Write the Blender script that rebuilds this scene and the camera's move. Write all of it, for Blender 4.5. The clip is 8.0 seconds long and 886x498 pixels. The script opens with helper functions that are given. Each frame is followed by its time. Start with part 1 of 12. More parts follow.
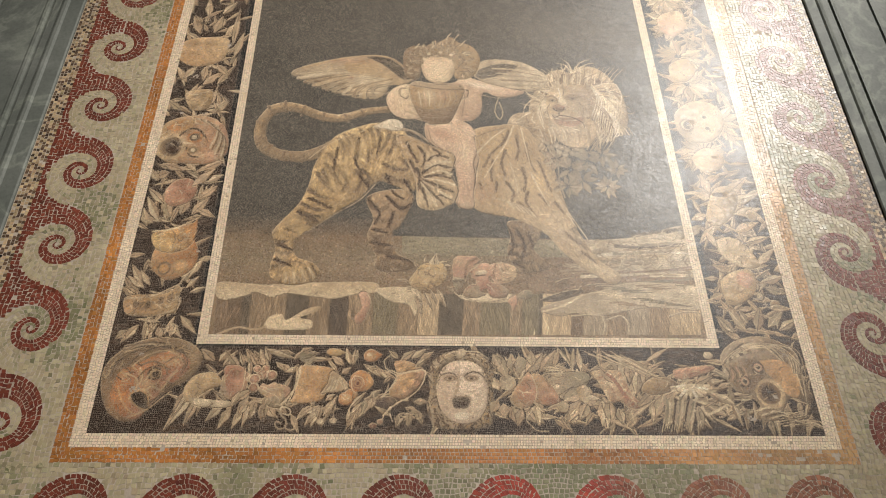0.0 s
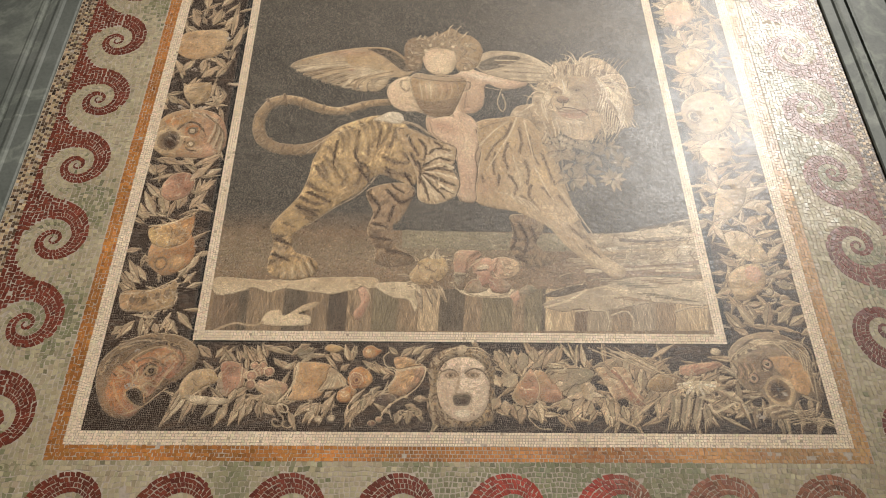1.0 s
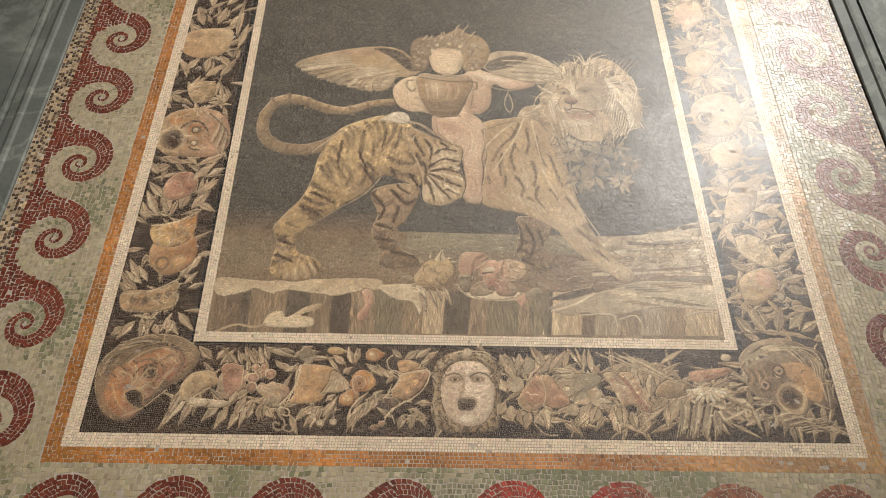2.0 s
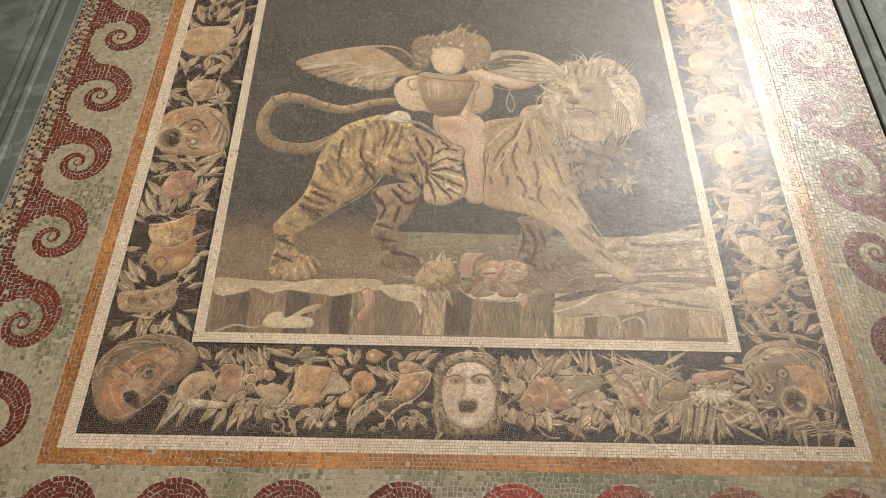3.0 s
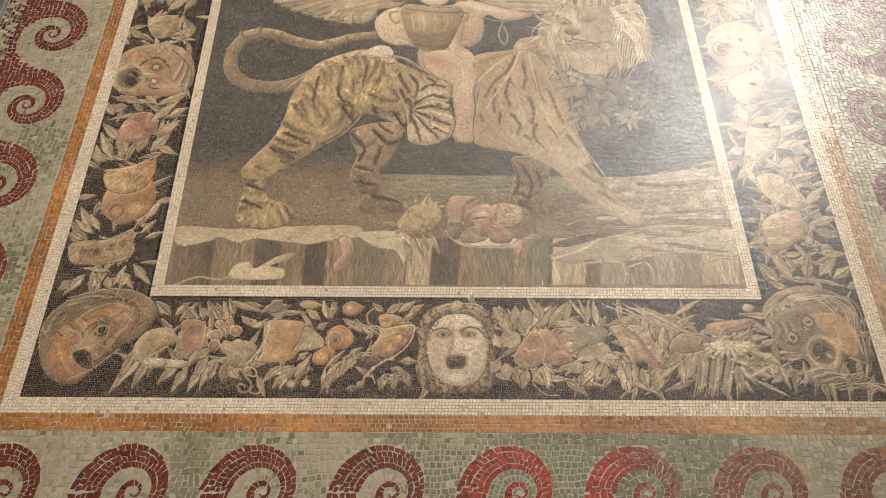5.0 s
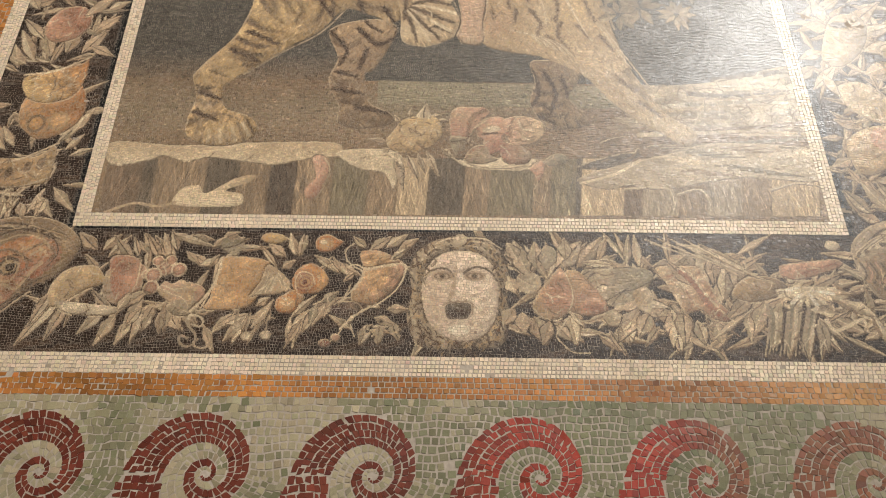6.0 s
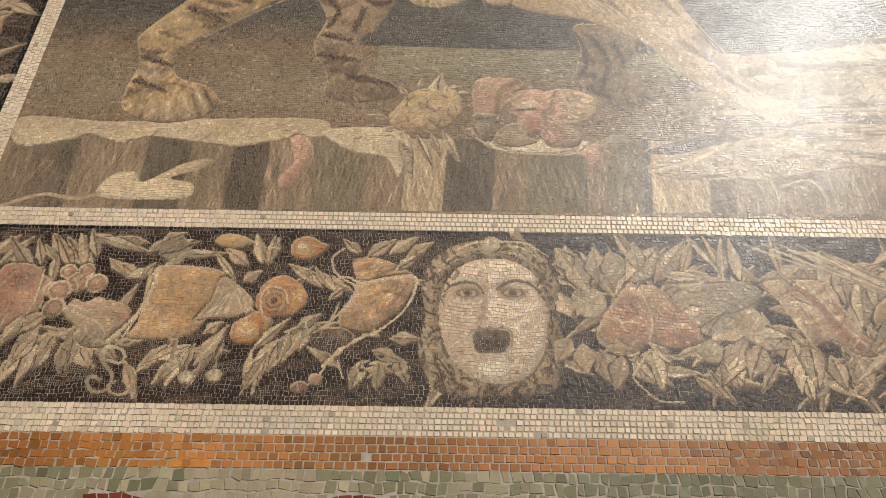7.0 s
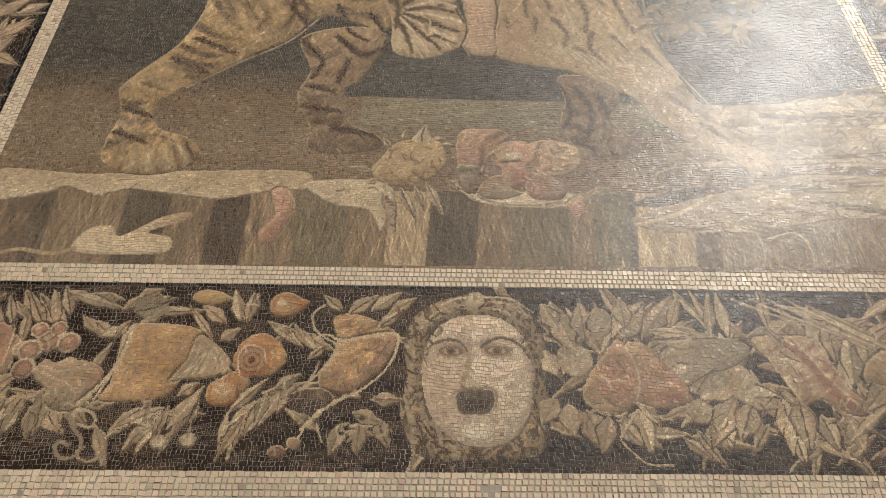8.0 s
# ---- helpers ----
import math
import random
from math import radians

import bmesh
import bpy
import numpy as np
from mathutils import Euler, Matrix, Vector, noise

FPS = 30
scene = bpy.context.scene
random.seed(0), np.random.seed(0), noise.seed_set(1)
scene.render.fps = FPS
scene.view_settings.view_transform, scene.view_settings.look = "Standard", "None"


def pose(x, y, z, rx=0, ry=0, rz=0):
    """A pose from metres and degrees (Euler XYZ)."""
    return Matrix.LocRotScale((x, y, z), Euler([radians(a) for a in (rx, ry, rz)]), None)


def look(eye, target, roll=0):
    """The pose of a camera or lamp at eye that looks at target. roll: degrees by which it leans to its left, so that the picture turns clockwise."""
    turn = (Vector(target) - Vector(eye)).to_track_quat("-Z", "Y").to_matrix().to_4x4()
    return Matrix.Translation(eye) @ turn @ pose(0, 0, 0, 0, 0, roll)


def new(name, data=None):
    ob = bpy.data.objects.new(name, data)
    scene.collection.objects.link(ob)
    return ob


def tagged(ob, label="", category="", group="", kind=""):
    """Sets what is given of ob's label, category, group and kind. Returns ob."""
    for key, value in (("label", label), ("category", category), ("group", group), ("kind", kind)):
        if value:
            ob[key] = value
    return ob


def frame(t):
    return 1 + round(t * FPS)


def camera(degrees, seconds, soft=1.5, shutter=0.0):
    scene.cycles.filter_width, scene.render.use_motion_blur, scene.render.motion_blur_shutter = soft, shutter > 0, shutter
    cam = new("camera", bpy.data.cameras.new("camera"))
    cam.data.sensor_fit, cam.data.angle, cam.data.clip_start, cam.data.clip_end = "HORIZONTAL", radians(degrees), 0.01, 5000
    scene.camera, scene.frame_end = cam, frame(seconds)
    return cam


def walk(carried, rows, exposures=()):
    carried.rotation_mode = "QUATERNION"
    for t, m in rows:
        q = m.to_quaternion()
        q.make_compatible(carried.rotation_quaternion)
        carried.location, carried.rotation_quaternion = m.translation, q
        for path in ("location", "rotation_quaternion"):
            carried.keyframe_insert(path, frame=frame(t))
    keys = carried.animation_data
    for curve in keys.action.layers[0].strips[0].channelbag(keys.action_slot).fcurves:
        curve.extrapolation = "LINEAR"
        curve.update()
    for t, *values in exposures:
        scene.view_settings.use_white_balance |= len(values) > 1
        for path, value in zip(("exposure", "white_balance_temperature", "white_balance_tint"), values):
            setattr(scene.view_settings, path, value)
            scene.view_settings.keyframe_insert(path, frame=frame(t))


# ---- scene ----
cam = camera(66.0, 8.0, soft=1.0)
PATH = [
    (0, (-0.092, -1.451, 1.161), (-0.028, 0.29, 2.144), -0.3),
    (0.5, (-0.084, -1.433, 1.164), (-0.029, 0.314, 2.135), -0.3),
    (1, (-0.072, -1.419, 1.169), (-0.034, 0.325, 2.147), -0.0),
    (1.5, (-0.071, -1.405, 1.174), (-0.047, 0.334, 2.161), 0.5),
    (3, (-0.077, -1.382, 1.184), (-0.051, 0.356, 2.173), 0.8),
    (3.5, (-0.069, -1.376, 1.19), (-0.05, 0.356, 2.189), 0.2),
    (4, (-0.07, -1.361, 1.192), (-0.046, 0.373, 2.189), 0.5),
    (4.5, (-0.07, -1.319, 1.189), (-0.054, 0.42, 2.177), 0.3),
    (5, (-0.034, -1.212, 1.19), (-0.022, 0.554, 2.13), 0.2),
    (5.2, (-0.016, -1.161, 1.198), (-0.014, 0.618, 2.112), 0.0),
    (6.3, (-0.026, -0.831, 1.275), (-0.036, 0.97, 2.146), 1.0),
    (6.5, (-0.035, -0.768, 1.295), (-0.04, 1.008, 2.215), 0.6),
    (7, (-0.058, -0.644, 1.328), (-0.04, 1.081, 2.339), 0.6),
    (7.5, (-0.054, -0.624, 1.351), (-0.028, 1.068, 2.418), 0.4),
    (8, (-0.05, -0.646, 1.356), (-0.006, 1.029, 2.449), -0.0),
]
walk(cam, [(t, look(eye, target, roll)) for t, eye, target, roll in PATH],
     exposures=[(0, 0.02), (4.5, 0.03), (6.3, 0.06), (7, -0.03), (8, -0.34)])

# ---- light ----
scene.view_settings.exposure = 0.0
world = bpy.data.worlds.new("world")
scene.world = world
world.use_nodes = True
world.node_tree.nodes["Background"].inputs[0].default_value = (0.9, 0.95, 1.0, 1)
world.node_tree.nodes["Background"].inputs[1].default_value = 0.02

LAMPS = [Vector((4.29, -4.76, 8.31)), Vector((3.85, -5.42, 6.7))]
AIM = Vector((0.03, 0.0, 2.47))


def lamp_light(at, aim, power, size, colour, spread):
    data = bpy.data.lights.new("spotlight_beam", "SPOT")
    data.shadow_soft_size, data.energy, data.color = size, power, colour
    data.spot_size, data.spot_blend = radians(spread), 1.0
    ob = new("spotlight_beam", data)
    ob.matrix_world = look(at, aim)
    return ob


for at, power in zip(LAMPS, (2050, 3950)):
    lamp_light(at, AIM, power, 0.34, (1.0, 0.965, 0.91), 27)

# ---- materials ----


def nodes_of(name):
    m = bpy.data.materials.new(name)
    m.use_nodes = True
    t = m.node_tree
    return m, t, t.nodes["Principled BSDF"]


def add(t, kind, **values):
    node = t.nodes.new(kind)
    for key, value in values.items():
        node.inputs[key.replace("_", " ")].default_value = value
    return node


def ramp(t, source, stops):
    r = t.nodes.new("ShaderNodeValToRGB")
    while len(r.color_ramp.elements) < len(stops):
        r.color_ramp.elements.new(0.5)
    for e, (at, c) in zip(r.color_ramp.elements, stops):
        e.position, e.color = at, (*c, 1)
    t.links.new(source, r.inputs[0])
    return r.outputs[0]


def blend(t, kind, factor, a, b):
    m = t.nodes.new("ShaderNodeMix")
    m.data_type, m.blend_type = "RGBA", kind
    m.inputs[0].default_value = factor
    t.links.new(a, m.inputs[6])
    t.links.new(b, m.inputs[7])
    return m.outputs[2]


def relief(t, bsdf, source, strength, distance):
    b = add(t, "ShaderNodeBump", Strength=strength, Distance=distance)
    t.links.new(source, b.inputs["Height"])
    t.links.new(b.outputs[0], bsdf.inputs["Normal"])


def surface(name, tone, tone2, size, rough, bump=0.2, depth=0.002, metal=0.0):
    """Two-scale mottled surface."""
    m, t, p = nodes_of(name)
    geo = t.nodes.new("ShaderNodeNewGeometry")
    big = add(t, "ShaderNodeTexNoise", Scale=size, Detail=6.0, Roughness=0.6)
    fine = add(t, "ShaderNodeTexNoise", Scale=size * 14, Detail=4.0)
    for k in (big, fine):
        t.links.new(geo.outputs["Position"], k.inputs["Vector"])
    a = ramp(t, big.outputs[0], [(0.3, tone), (0.7, tone2)])
    b = ramp(t, fine.outputs[0], [(0.25, (0.82,) * 3), (0.75, (1.12,) * 3)])
    t.links.new(blend(t, "MULTIPLY", 1.0, a, b), p.inputs["Base Color"])
    p.inputs["Roughness"].default_value, p.inputs["Metallic"].default_value = rough, metal
    relief(t, p, fine.outputs[0], bump, depth)
    return m


def stone_pieces(name, own):
    """Polished stone cubes; each takes its stone's colour from its mesh or, as a single piece, from its object."""
    m, t, p = nodes_of(name)
    if own:
        tint = t.nodes.new("ShaderNodeObjectInfo").outputs["Color"]
    else:
        node = t.nodes.new("ShaderNodeVertexColor")
        node.layer_name = "stone"
        tint = node.outputs["Color"]
    geo = t.nodes.new("ShaderNodeNewGeometry")
    grain = add(t, "ShaderNodeTexNoise", Scale=900.0, Detail=3.0, Roughness=0.6)
    soil = add(t, "ShaderNodeTexNoise", Scale=9.0, Detail=7.0, Roughness=0.65)
    for k in (grain, soil):
        t.links.new(geo.outputs["Position"], k.inputs["Vector"])
    a = ramp(t, grain.outputs[0], [(0.3, (0.86,) * 3), (0.7, (1.1,) * 3)])
    b = ramp(t, soil.outputs[0], [(0.3, (0.84, 0.81, 0.76)), (0.65, (1.04, 1.04, 1.03))])
    c = blend(t, "MULTIPLY", 1.0, tint, a)
    t.links.new(blend(t, "MULTIPLY", 1.0, c, b), p.inputs["Base Color"])
    polish = ramp(t, soil.outputs[0], [(0.3, (GLOSS[1],) * 3), (0.7, (GLOSS[0],) * 3)])
    t.links.new(polish, p.inputs["Roughness"])
    p.inputs["Specular IOR Level"].default_value = GLOSS[2]
    p.inputs["Coat Weight"].default_value, p.inputs["Coat Roughness"].default_value = 0.1, 0.245
    swell = add(t, "ShaderNodeTexNoise", Scale=55.0, Detail=3.0, Roughness=0.55)
    t.links.new(geo.outputs["Position"], swell.inputs["Vector"])
    low = add(t, "ShaderNodeBump", Strength=1.0, Distance=0.0006)
    high = add(t, "ShaderNodeBump", Strength=0.2, Distance=0.0005)
    t.links.new(swell.outputs[0], low.inputs["Height"])
    t.links.new(grain.outputs[0], high.inputs["Height"])
    t.links.new(low.outputs[0], high.inputs["Normal"])
    for socket in ("Normal", "Coat Normal"):
        t.links.new(high.outputs[0], p.inputs[socket])
    return m


def marble(name):
    m, t, p = nodes_of(name)
    geo = t.nodes.new("ShaderNodeNewGeometry")
    cloud = add(t, "ShaderNodeTexNoise", Scale=3.2, Detail=9.0, Roughness=0.62, Distortion=0.6)
    vein = add(t, "ShaderNodeTexNoise", Scale=2.1, Detail=5.0, Roughness=0.5, Distortion=2.2)
    pit = add(t, "ShaderNodeTexNoise", Scale=120.0, Detail=3.0)
    for k in (cloud, vein, pit):
        t.links.new(geo.outputs["Position"], k.inputs["Vector"])
    a = ramp(t, cloud.outputs[0], [(0.28, (0.06, 0.066, 0.056)), (0.55, (0.11, 0.115, 0.1)), (0.8, (0.19, 0.19, 0.17))])
    b = ramp(t, vein.outputs[0], [(0.47, (1, 1, 1)), (0.5, (1.5, 1.5, 1.45)), (0.53, (1, 1, 1))])
    c = ramp(t, pit.outputs[0], [(0.25, (0.85,) * 3), (0.6, (1.05,) * 3)])
    t.links.new(blend(t, "MULTIPLY", 1.0, blend(t, "MULTIPLY", 1.0, a, b), c), p.inputs["Base Color"])
    p.inputs["Roughness"].default_value = 0.62
    p.inputs["Specular IOR Level"].default_value = 0.2
    relief(t, p, pit.outputs[0], 0.1, 0.001)
    return m


GLOSS = (0.42, 0.54, 0.42)  # polish of the cleanest and the dullest stone, and its sheen
M_STONE = stone_pieces("mosaic_stone", False)
M_PIECE = stone_pieces("mosaic_stone_single", True)
M_GROUT = surface("lime_mortar", (0.29, 0.235, 0.18), (0.42, 0.35, 0.275), 14, 0.9, 0.4, 0.001)
M_MARBLE = marble("grey_marble")
M_PLASTER = surface("wall_plaster", (0.44, 0.38, 0.3), (0.5, 0.44, 0.36), 2.5, 0.9)
M_CEILING = surface("ceiling_plaster", (0.5, 0.45, 0.38), (0.56, 0.5, 0.43), 2.0, 0.92)
M_FLOOR = surface("floor_stone", (0.26, 0.235, 0.2), (0.36, 0.33, 0.29), 3.0, 0.45)
M_BLACK = surface("black_metal", (0.02, 0.02, 0.022), (0.035, 0.035, 0.036), 20, 0.45, metal=0.3)

# ---- mesh helpers ----


def part(name, bm, material, parent, label=""):
    me = bpy.data.meshes.new(name)
    bm.to_mesh(me)
    bm.free()
    me.materials.append(material)
    ob = new(name, me)
    if parent:
        ob.parent = parent
    if label:
        tagged(ob, label)
    return ob


def box(x0, x1, y0, y1, z0, z1):
    bm = bmesh.new()
    bmesh.ops.create_cube(bm, size=1, matrix=Matrix.Translation(((x0 + x1) / 2, (y0 + y1) / 2, (z0 + z1) / 2)) @ Matrix.Diagonal((x1 - x0, y1 - y0, z1 - z0, 1)))
    return bm


def structure(name, bm, material, label):
    return tagged(part(name, bm, material, None), label, name.split("_")[0], kind="structure")


# ---- the room ----
structure("wall_north", box(-6.0, 6.0, 0.03, 0.35, 0, 9.0), M_PLASTER, "pale plaster museum wall behind the mosaic")
structure("wall_south", box(-6.0, 6.0, -9.3, -9.0, 0, 9.0), M_PLASTER, "pale plaster museum wall")
structure("wall_west", box(-6.3, -6.0, -9.3, 0.35, 0, 9.0), M_PLASTER, "pale plaster museum wall")
structure("wall_east", box(6.0, 6.3, -9.3, 0.35, 0, 9.0), M_PLASTER, "pale plaster museum wall")
structure("floor", box(-6.3, 6.3, -9.3, 0.35, -0.2, 0), M_FLOOR, "worn brown-grey stone floor")
structure("ceiling", box(-6.3, 6.3, -9.3, 0.35, 9.0, 9.2), M_CEILING, "off-white plaster ceiling")


def spotlight(at, aim):
    base = tagged(new("ceiling_spotlight"), "black metal spotlight on the ceiling, switched on, aimed at the mosaic", "spotlight", group="ceiling spotlights")
    base.location = (at.x, at.y, 9.0)
    turn = look(at, aim).to_3x3().to_4x4()
    put = Matrix.Translation(Vector((0, 0, at.z - 9.0))) @ turn
    bm = bmesh.new()
    ring = [(0.19, -0.02), (0.2, 0.0), (0.2, 0.1), (0.15, 0.16), (0.06, 0.18)]
    n = 28
    loops = [[bm.verts.new(put @ Vector((r * math.cos(6.2832 * i / n), r * math.sin(6.2832 * i / n), h))) for i in range(n)] for r, h in ring]
    for a, b in zip(loops, loops[1:]):
        for i in range(n):
            bm.faces.new((a[i], a[(i + 1) % n], b[(i + 1) % n], b[i]))
    bm.faces.new(loops[-1])
    part("housing", bm, M_BLACK, base)
    bm = bmesh.new()
    top = put @ Vector((0, 0, 0.17))
    bmesh.ops.create_cone(bm, cap_ends=True, segments=12, radius1=0.014, radius2=0.014, depth=-top.z, matrix=Matrix.Translation((top.x, top.y, top.z / 2)))
    part("stem", bm, M_BLACK, base)
    bm = bmesh.new()
    bmesh.ops.create_cone(bm, cap_ends=True, segments=20, radius1=0.06, radius2=0.07, depth=0.025, matrix=Matrix.Translation((top.x, top.y, -0.0125)))
    part("canopy", bm, M_BLACK, base)


for at in LAMPS:
    spotlight(at, AIM)

# ---- marble frame round the mosaic ----
LEFT, RIGHT, FOOT, HEAD = -1.103, 1.1, 1.215, 3.39  # clear opening
PROFILE = [(0, 0), (0, 0.005), (0.003, 0.008), (0.034, 0.009), (0.038, 0.014), (0.044, 0.016), (0.05, 0.014), (0.053, 0.0105), (0.07, 0.01), (0.074, 0.006), (0.078, 0.006),
           (0.081, 0.012), (0.087, 0.013), (0.091, 0.011), (0.196, 0.0105), (0.199, 0.005), (0.205, 0.005), (0.208, 0.0105), (0.31, 0.0105), (0.314, 0.006), (0.314, -0.028)]


def moulding(corner_a, corner_b, out_a, out_b, parent):
    """One length of the frame, mitred at both ends. The outs are the mitres' diagonals."""
    bm = bmesh.new()
    ends = []
    for c, o in ((corner_a, out_a), (corner_b, out_b)):
        ends.append([bm.verts.new((c[0] + o[0] * d, -p, c[1] + o[1] * d)) for d, p in PROFILE])
    for i in range(len(PROFILE) - 1):
        bm.faces.new((ends[0][i], ends[1][i], ends[1][i + 1], ends[0][i + 1]))
    bmesh.ops.recalc_face_normals(bm, faces=bm.faces)
    return part("moulding", bm, M_MARBLE, parent)


frame_base = tagged(new("marble_frame"), "grey veined marble moulded frame round the floor mosaic", "frame")
frame_base.location = (0, 0, 0)
C = [(LEFT, FOOT), (RIGHT, FOOT), (RIGHT, HEAD), (LEFT, HEAD)]
O = [(-1.18, -1), (1, -1), (1, 1), (-1.18, 1)]
for i in range(4):
    moulding(C[i], C[(i + 1) % 4], O[i], O[(i + 1) % 4], frame_base)

# ---- the picture: two sheets of stone colours, in centimetres from the foot of the white border's middle ----
PALETTE = dict(
    slate=(76, 74, 70), slate2=(66, 62, 56), ash=(102, 97, 88), umber=(80, 68, 56), taupe=(154, 141, 120), sage=(128, 122, 102), dusk=(92, 82, 68),
    pale=(192, 180, 156), ivory=(210, 203, 186), ivory2=(202, 188, 160), sand=(180, 161, 130), bark=(118, 100, 80), bark2=(138, 120, 96), moss=(122, 113, 90),
    tan=(160, 138, 104), straw=(192, 168, 120), ochre=(160, 134, 92), brown=(84, 64, 46), rust=(136, 94, 76), rust2=(148, 110, 92), clay=(172, 138, 116),
    flesh=(192, 170, 146), flesh2=(170, 146, 124), night=(47, 35, 26), night2=(65, 50, 38), plum=(82, 64, 58), leaf=(178, 159, 134), leaf2=(160, 141, 118),
    leaf3=(158, 146, 122), blush=(182, 150, 128), tan2=(172, 142, 106), ochre2=(182, 148, 106), orange2=(168, 118, 74), mask1=(184, 168, 150), mask2=(204, 190, 172),
    mask3=(212, 200, 184), mask4=(166, 148, 126), mask5=(146, 128, 108), white=(202, 193, 178), amber=(150, 104, 58), red=(98, 51, 41), bright_red=(134, 54, 44),
    mist=(150, 147, 129), green=(106, 111, 90), black=(80, 67, 56))

WAXED = np.array([1.11, 0.965, 0.815])  # old wax yellows every stone a little


def stone(c):
    s = np.array(PALETTE[c]) / 255.0
    return np.where(s <= 0.04045, s / 12.92, ((s + 0.055) / 1.055) ** 2.4) * WAXED


STEP, U0, V0, U1, V1 = 0.1, -86.0, -2.0, 86.0, 168.0
COLS, LINES = int((U1 - U0) / STEP), int((V1 - V0) / STEP)
SHEETS, MOTIFS = {}, ["ground"]
sheet, marks = None, None


def begin(name):
    global sheet, marks
    SHEETS[name] = sheet, marks = np.zeros((LINES, COLS, 3)), np.zeros((LINES, COLS), int)


def mark(motif):
    if motif not in MOTIFS:
        MOTIFS.append(motif)
    return MOTIFS.index(motif)


def window(u0, u1, v0, v1):
    """The part of the sheet between these lines, with its coordinates."""
    i0, i1 = max(0, int((u0 - U0) / STEP) - 1), min(COLS, int((u1 - U0) / STEP) + 2)
    j0, j1 = max(0, int((v0 - V0) / STEP) - 1), min(LINES, int((v1 - V0) / STEP) + 2)
    if i1 <= i0 or j1 <= j0:
        return None
    u, v = np.meshgrid(U0 + (np.arange(i0, i1) + 0.5) * STEP, V0 + (np.arange(j0, j1) + 0.5) * STEP)
    return slice(j0, j1), slice(i0, i1), u, v


def lay(motif, part_of, inside, colour):
    j, i = part_of[:2]
    sheet[j, i][inside] = colour[inside] if isinstance(colour, np.ndarray) and colour.ndim == 3 else colour
    if motif:
        marks[j, i][inside] = mark(motif)


def rounded(points, closed, n=7):
    """A smooth curve through the points."""
    p = np.array(points, float)
    k = len(p)
    if k < 3:
        return p
    out = []
    for i in range(k if closed else k - 1):
        if closed:
            a, b, c, d = (p[(i + o) % k] for o in (-1, 0, 1, 2))
        else:
            a, b, c, d = p[max(i - 1, 0)], p[i], p[i + 1], p[min(i + 2, k - 1)]
        for s in np.arange(n) / n:
            out.append(0.5 * (2 * b + (c - a) * s + (2 * a - 5 * b + 4 * c - d) * s * s + (3 * b - a - 3 * c + d) * s ** 3))
    if not closed:
        out.append(p[-1])
    return np.array(out)


def shape(motif, points, c, c2=None, ang=0, smooth=True):
    """A filled outline, in one stone colour or passing from one to another."""
    p = rounded(points, True) if smooth else np.array(points, float)
    w = window(p[:, 0].min(), p[:, 0].max(), p[:, 1].min(), p[:, 1].max())
    if w is None:
        return
    u, v = w[2:]
    inside = np.zeros(u.shape, bool)
    for (a, b), (d, e) in zip(p, np.roll(p, -1, 0)):
        if b != e:
            inside ^= ((b > v) != (e > v)) & (u < (d - a) * (v - b) / (e - b) + a)
    colour = stone(c)
    if c2:
        x = u * math.cos(radians(ang)) + v * math.sin(radians(ang))
        q = p @ np.array([math.cos(radians(ang)), math.sin(radians(ang))])
        s = np.clip((x - q.min()) / max(np.ptp(q), 1e-6), 0, 1)[..., None]
        colour = stone(c) * (1 - s) + stone(c2) * s
    lay(motif, w, inside, colour)


def line(motif, points, width, c, width2=None, within=0):
    p = rounded(points, False)
    r = max(width, width2 or 0)
    w = window(p[:, 0].min() - r, p[:, 0].max() + r, p[:, 1].min() - r, p[:, 1].max() + r)
    if w is None:
        return
    u, v = w[2:]
    inside = np.zeros(u.shape, bool)
    n = max(len(p) - 2, 1)
    for i, ((a, b), (d, e)) in enumerate(zip(p, p[1:])):
        s = np.clip(((u - a) * (d - a) + (v - b) * (e - b)) / max((d - a) ** 2 + (e - b) ** 2, 1e-9), 0, 1)
        half = 0.5 * (width + ((width2 or width) - width) * i / n)
        inside |= (u - a - s * (d - a)) ** 2 + (v - b - s * (e - b)) ** 2 < half * half
    if within:
        inside &= marks[w[0], w[1]] == within
        lay(None, w, inside, stone(c))
    else:
        lay(motif, w, inside, stone(c))


def leaf(motif, u, v, p, q, width, c):
    """A pointed leaf from its stalk to its tip: a dark rim, two halves and a rib."""
    d = np.array([p - u, q - v])
    n = np.array([-d[1], d[0]]) / max(np.hypot(*d), 1e-6) * width * 0.5
    a, b, m = np.array([u, v]), np.array([p, q]), np.array([u, v]) + d * 0.42

    def half(k):
        return [m - d * 0.22 + n * 0.62 * k, m + n * k, m + d * 0.3 + n * 0.62 * k]

    tone = random.choice([c, c, "leaf", "leaf2", "leaf3", "taupe"])
    shape(motif, [a, *half(1.22), b + d * 0.05, *half(-1.22)[::-1]], random.choice(["night2", "umber", "night2", "bark"]))
    shape(motif, [a, *half(1), b, *half(-1)[::-1]], tone)
    shape(motif, [a, *half(0.95), b, m + d * 0.2], random.choice(["pale", "leaf", "leaf", "ivory2", "leaf3"]))
    line(motif, [a, m, b], 0.17, random.choice(["bark", "bark2", "umber", "ivory2"]))


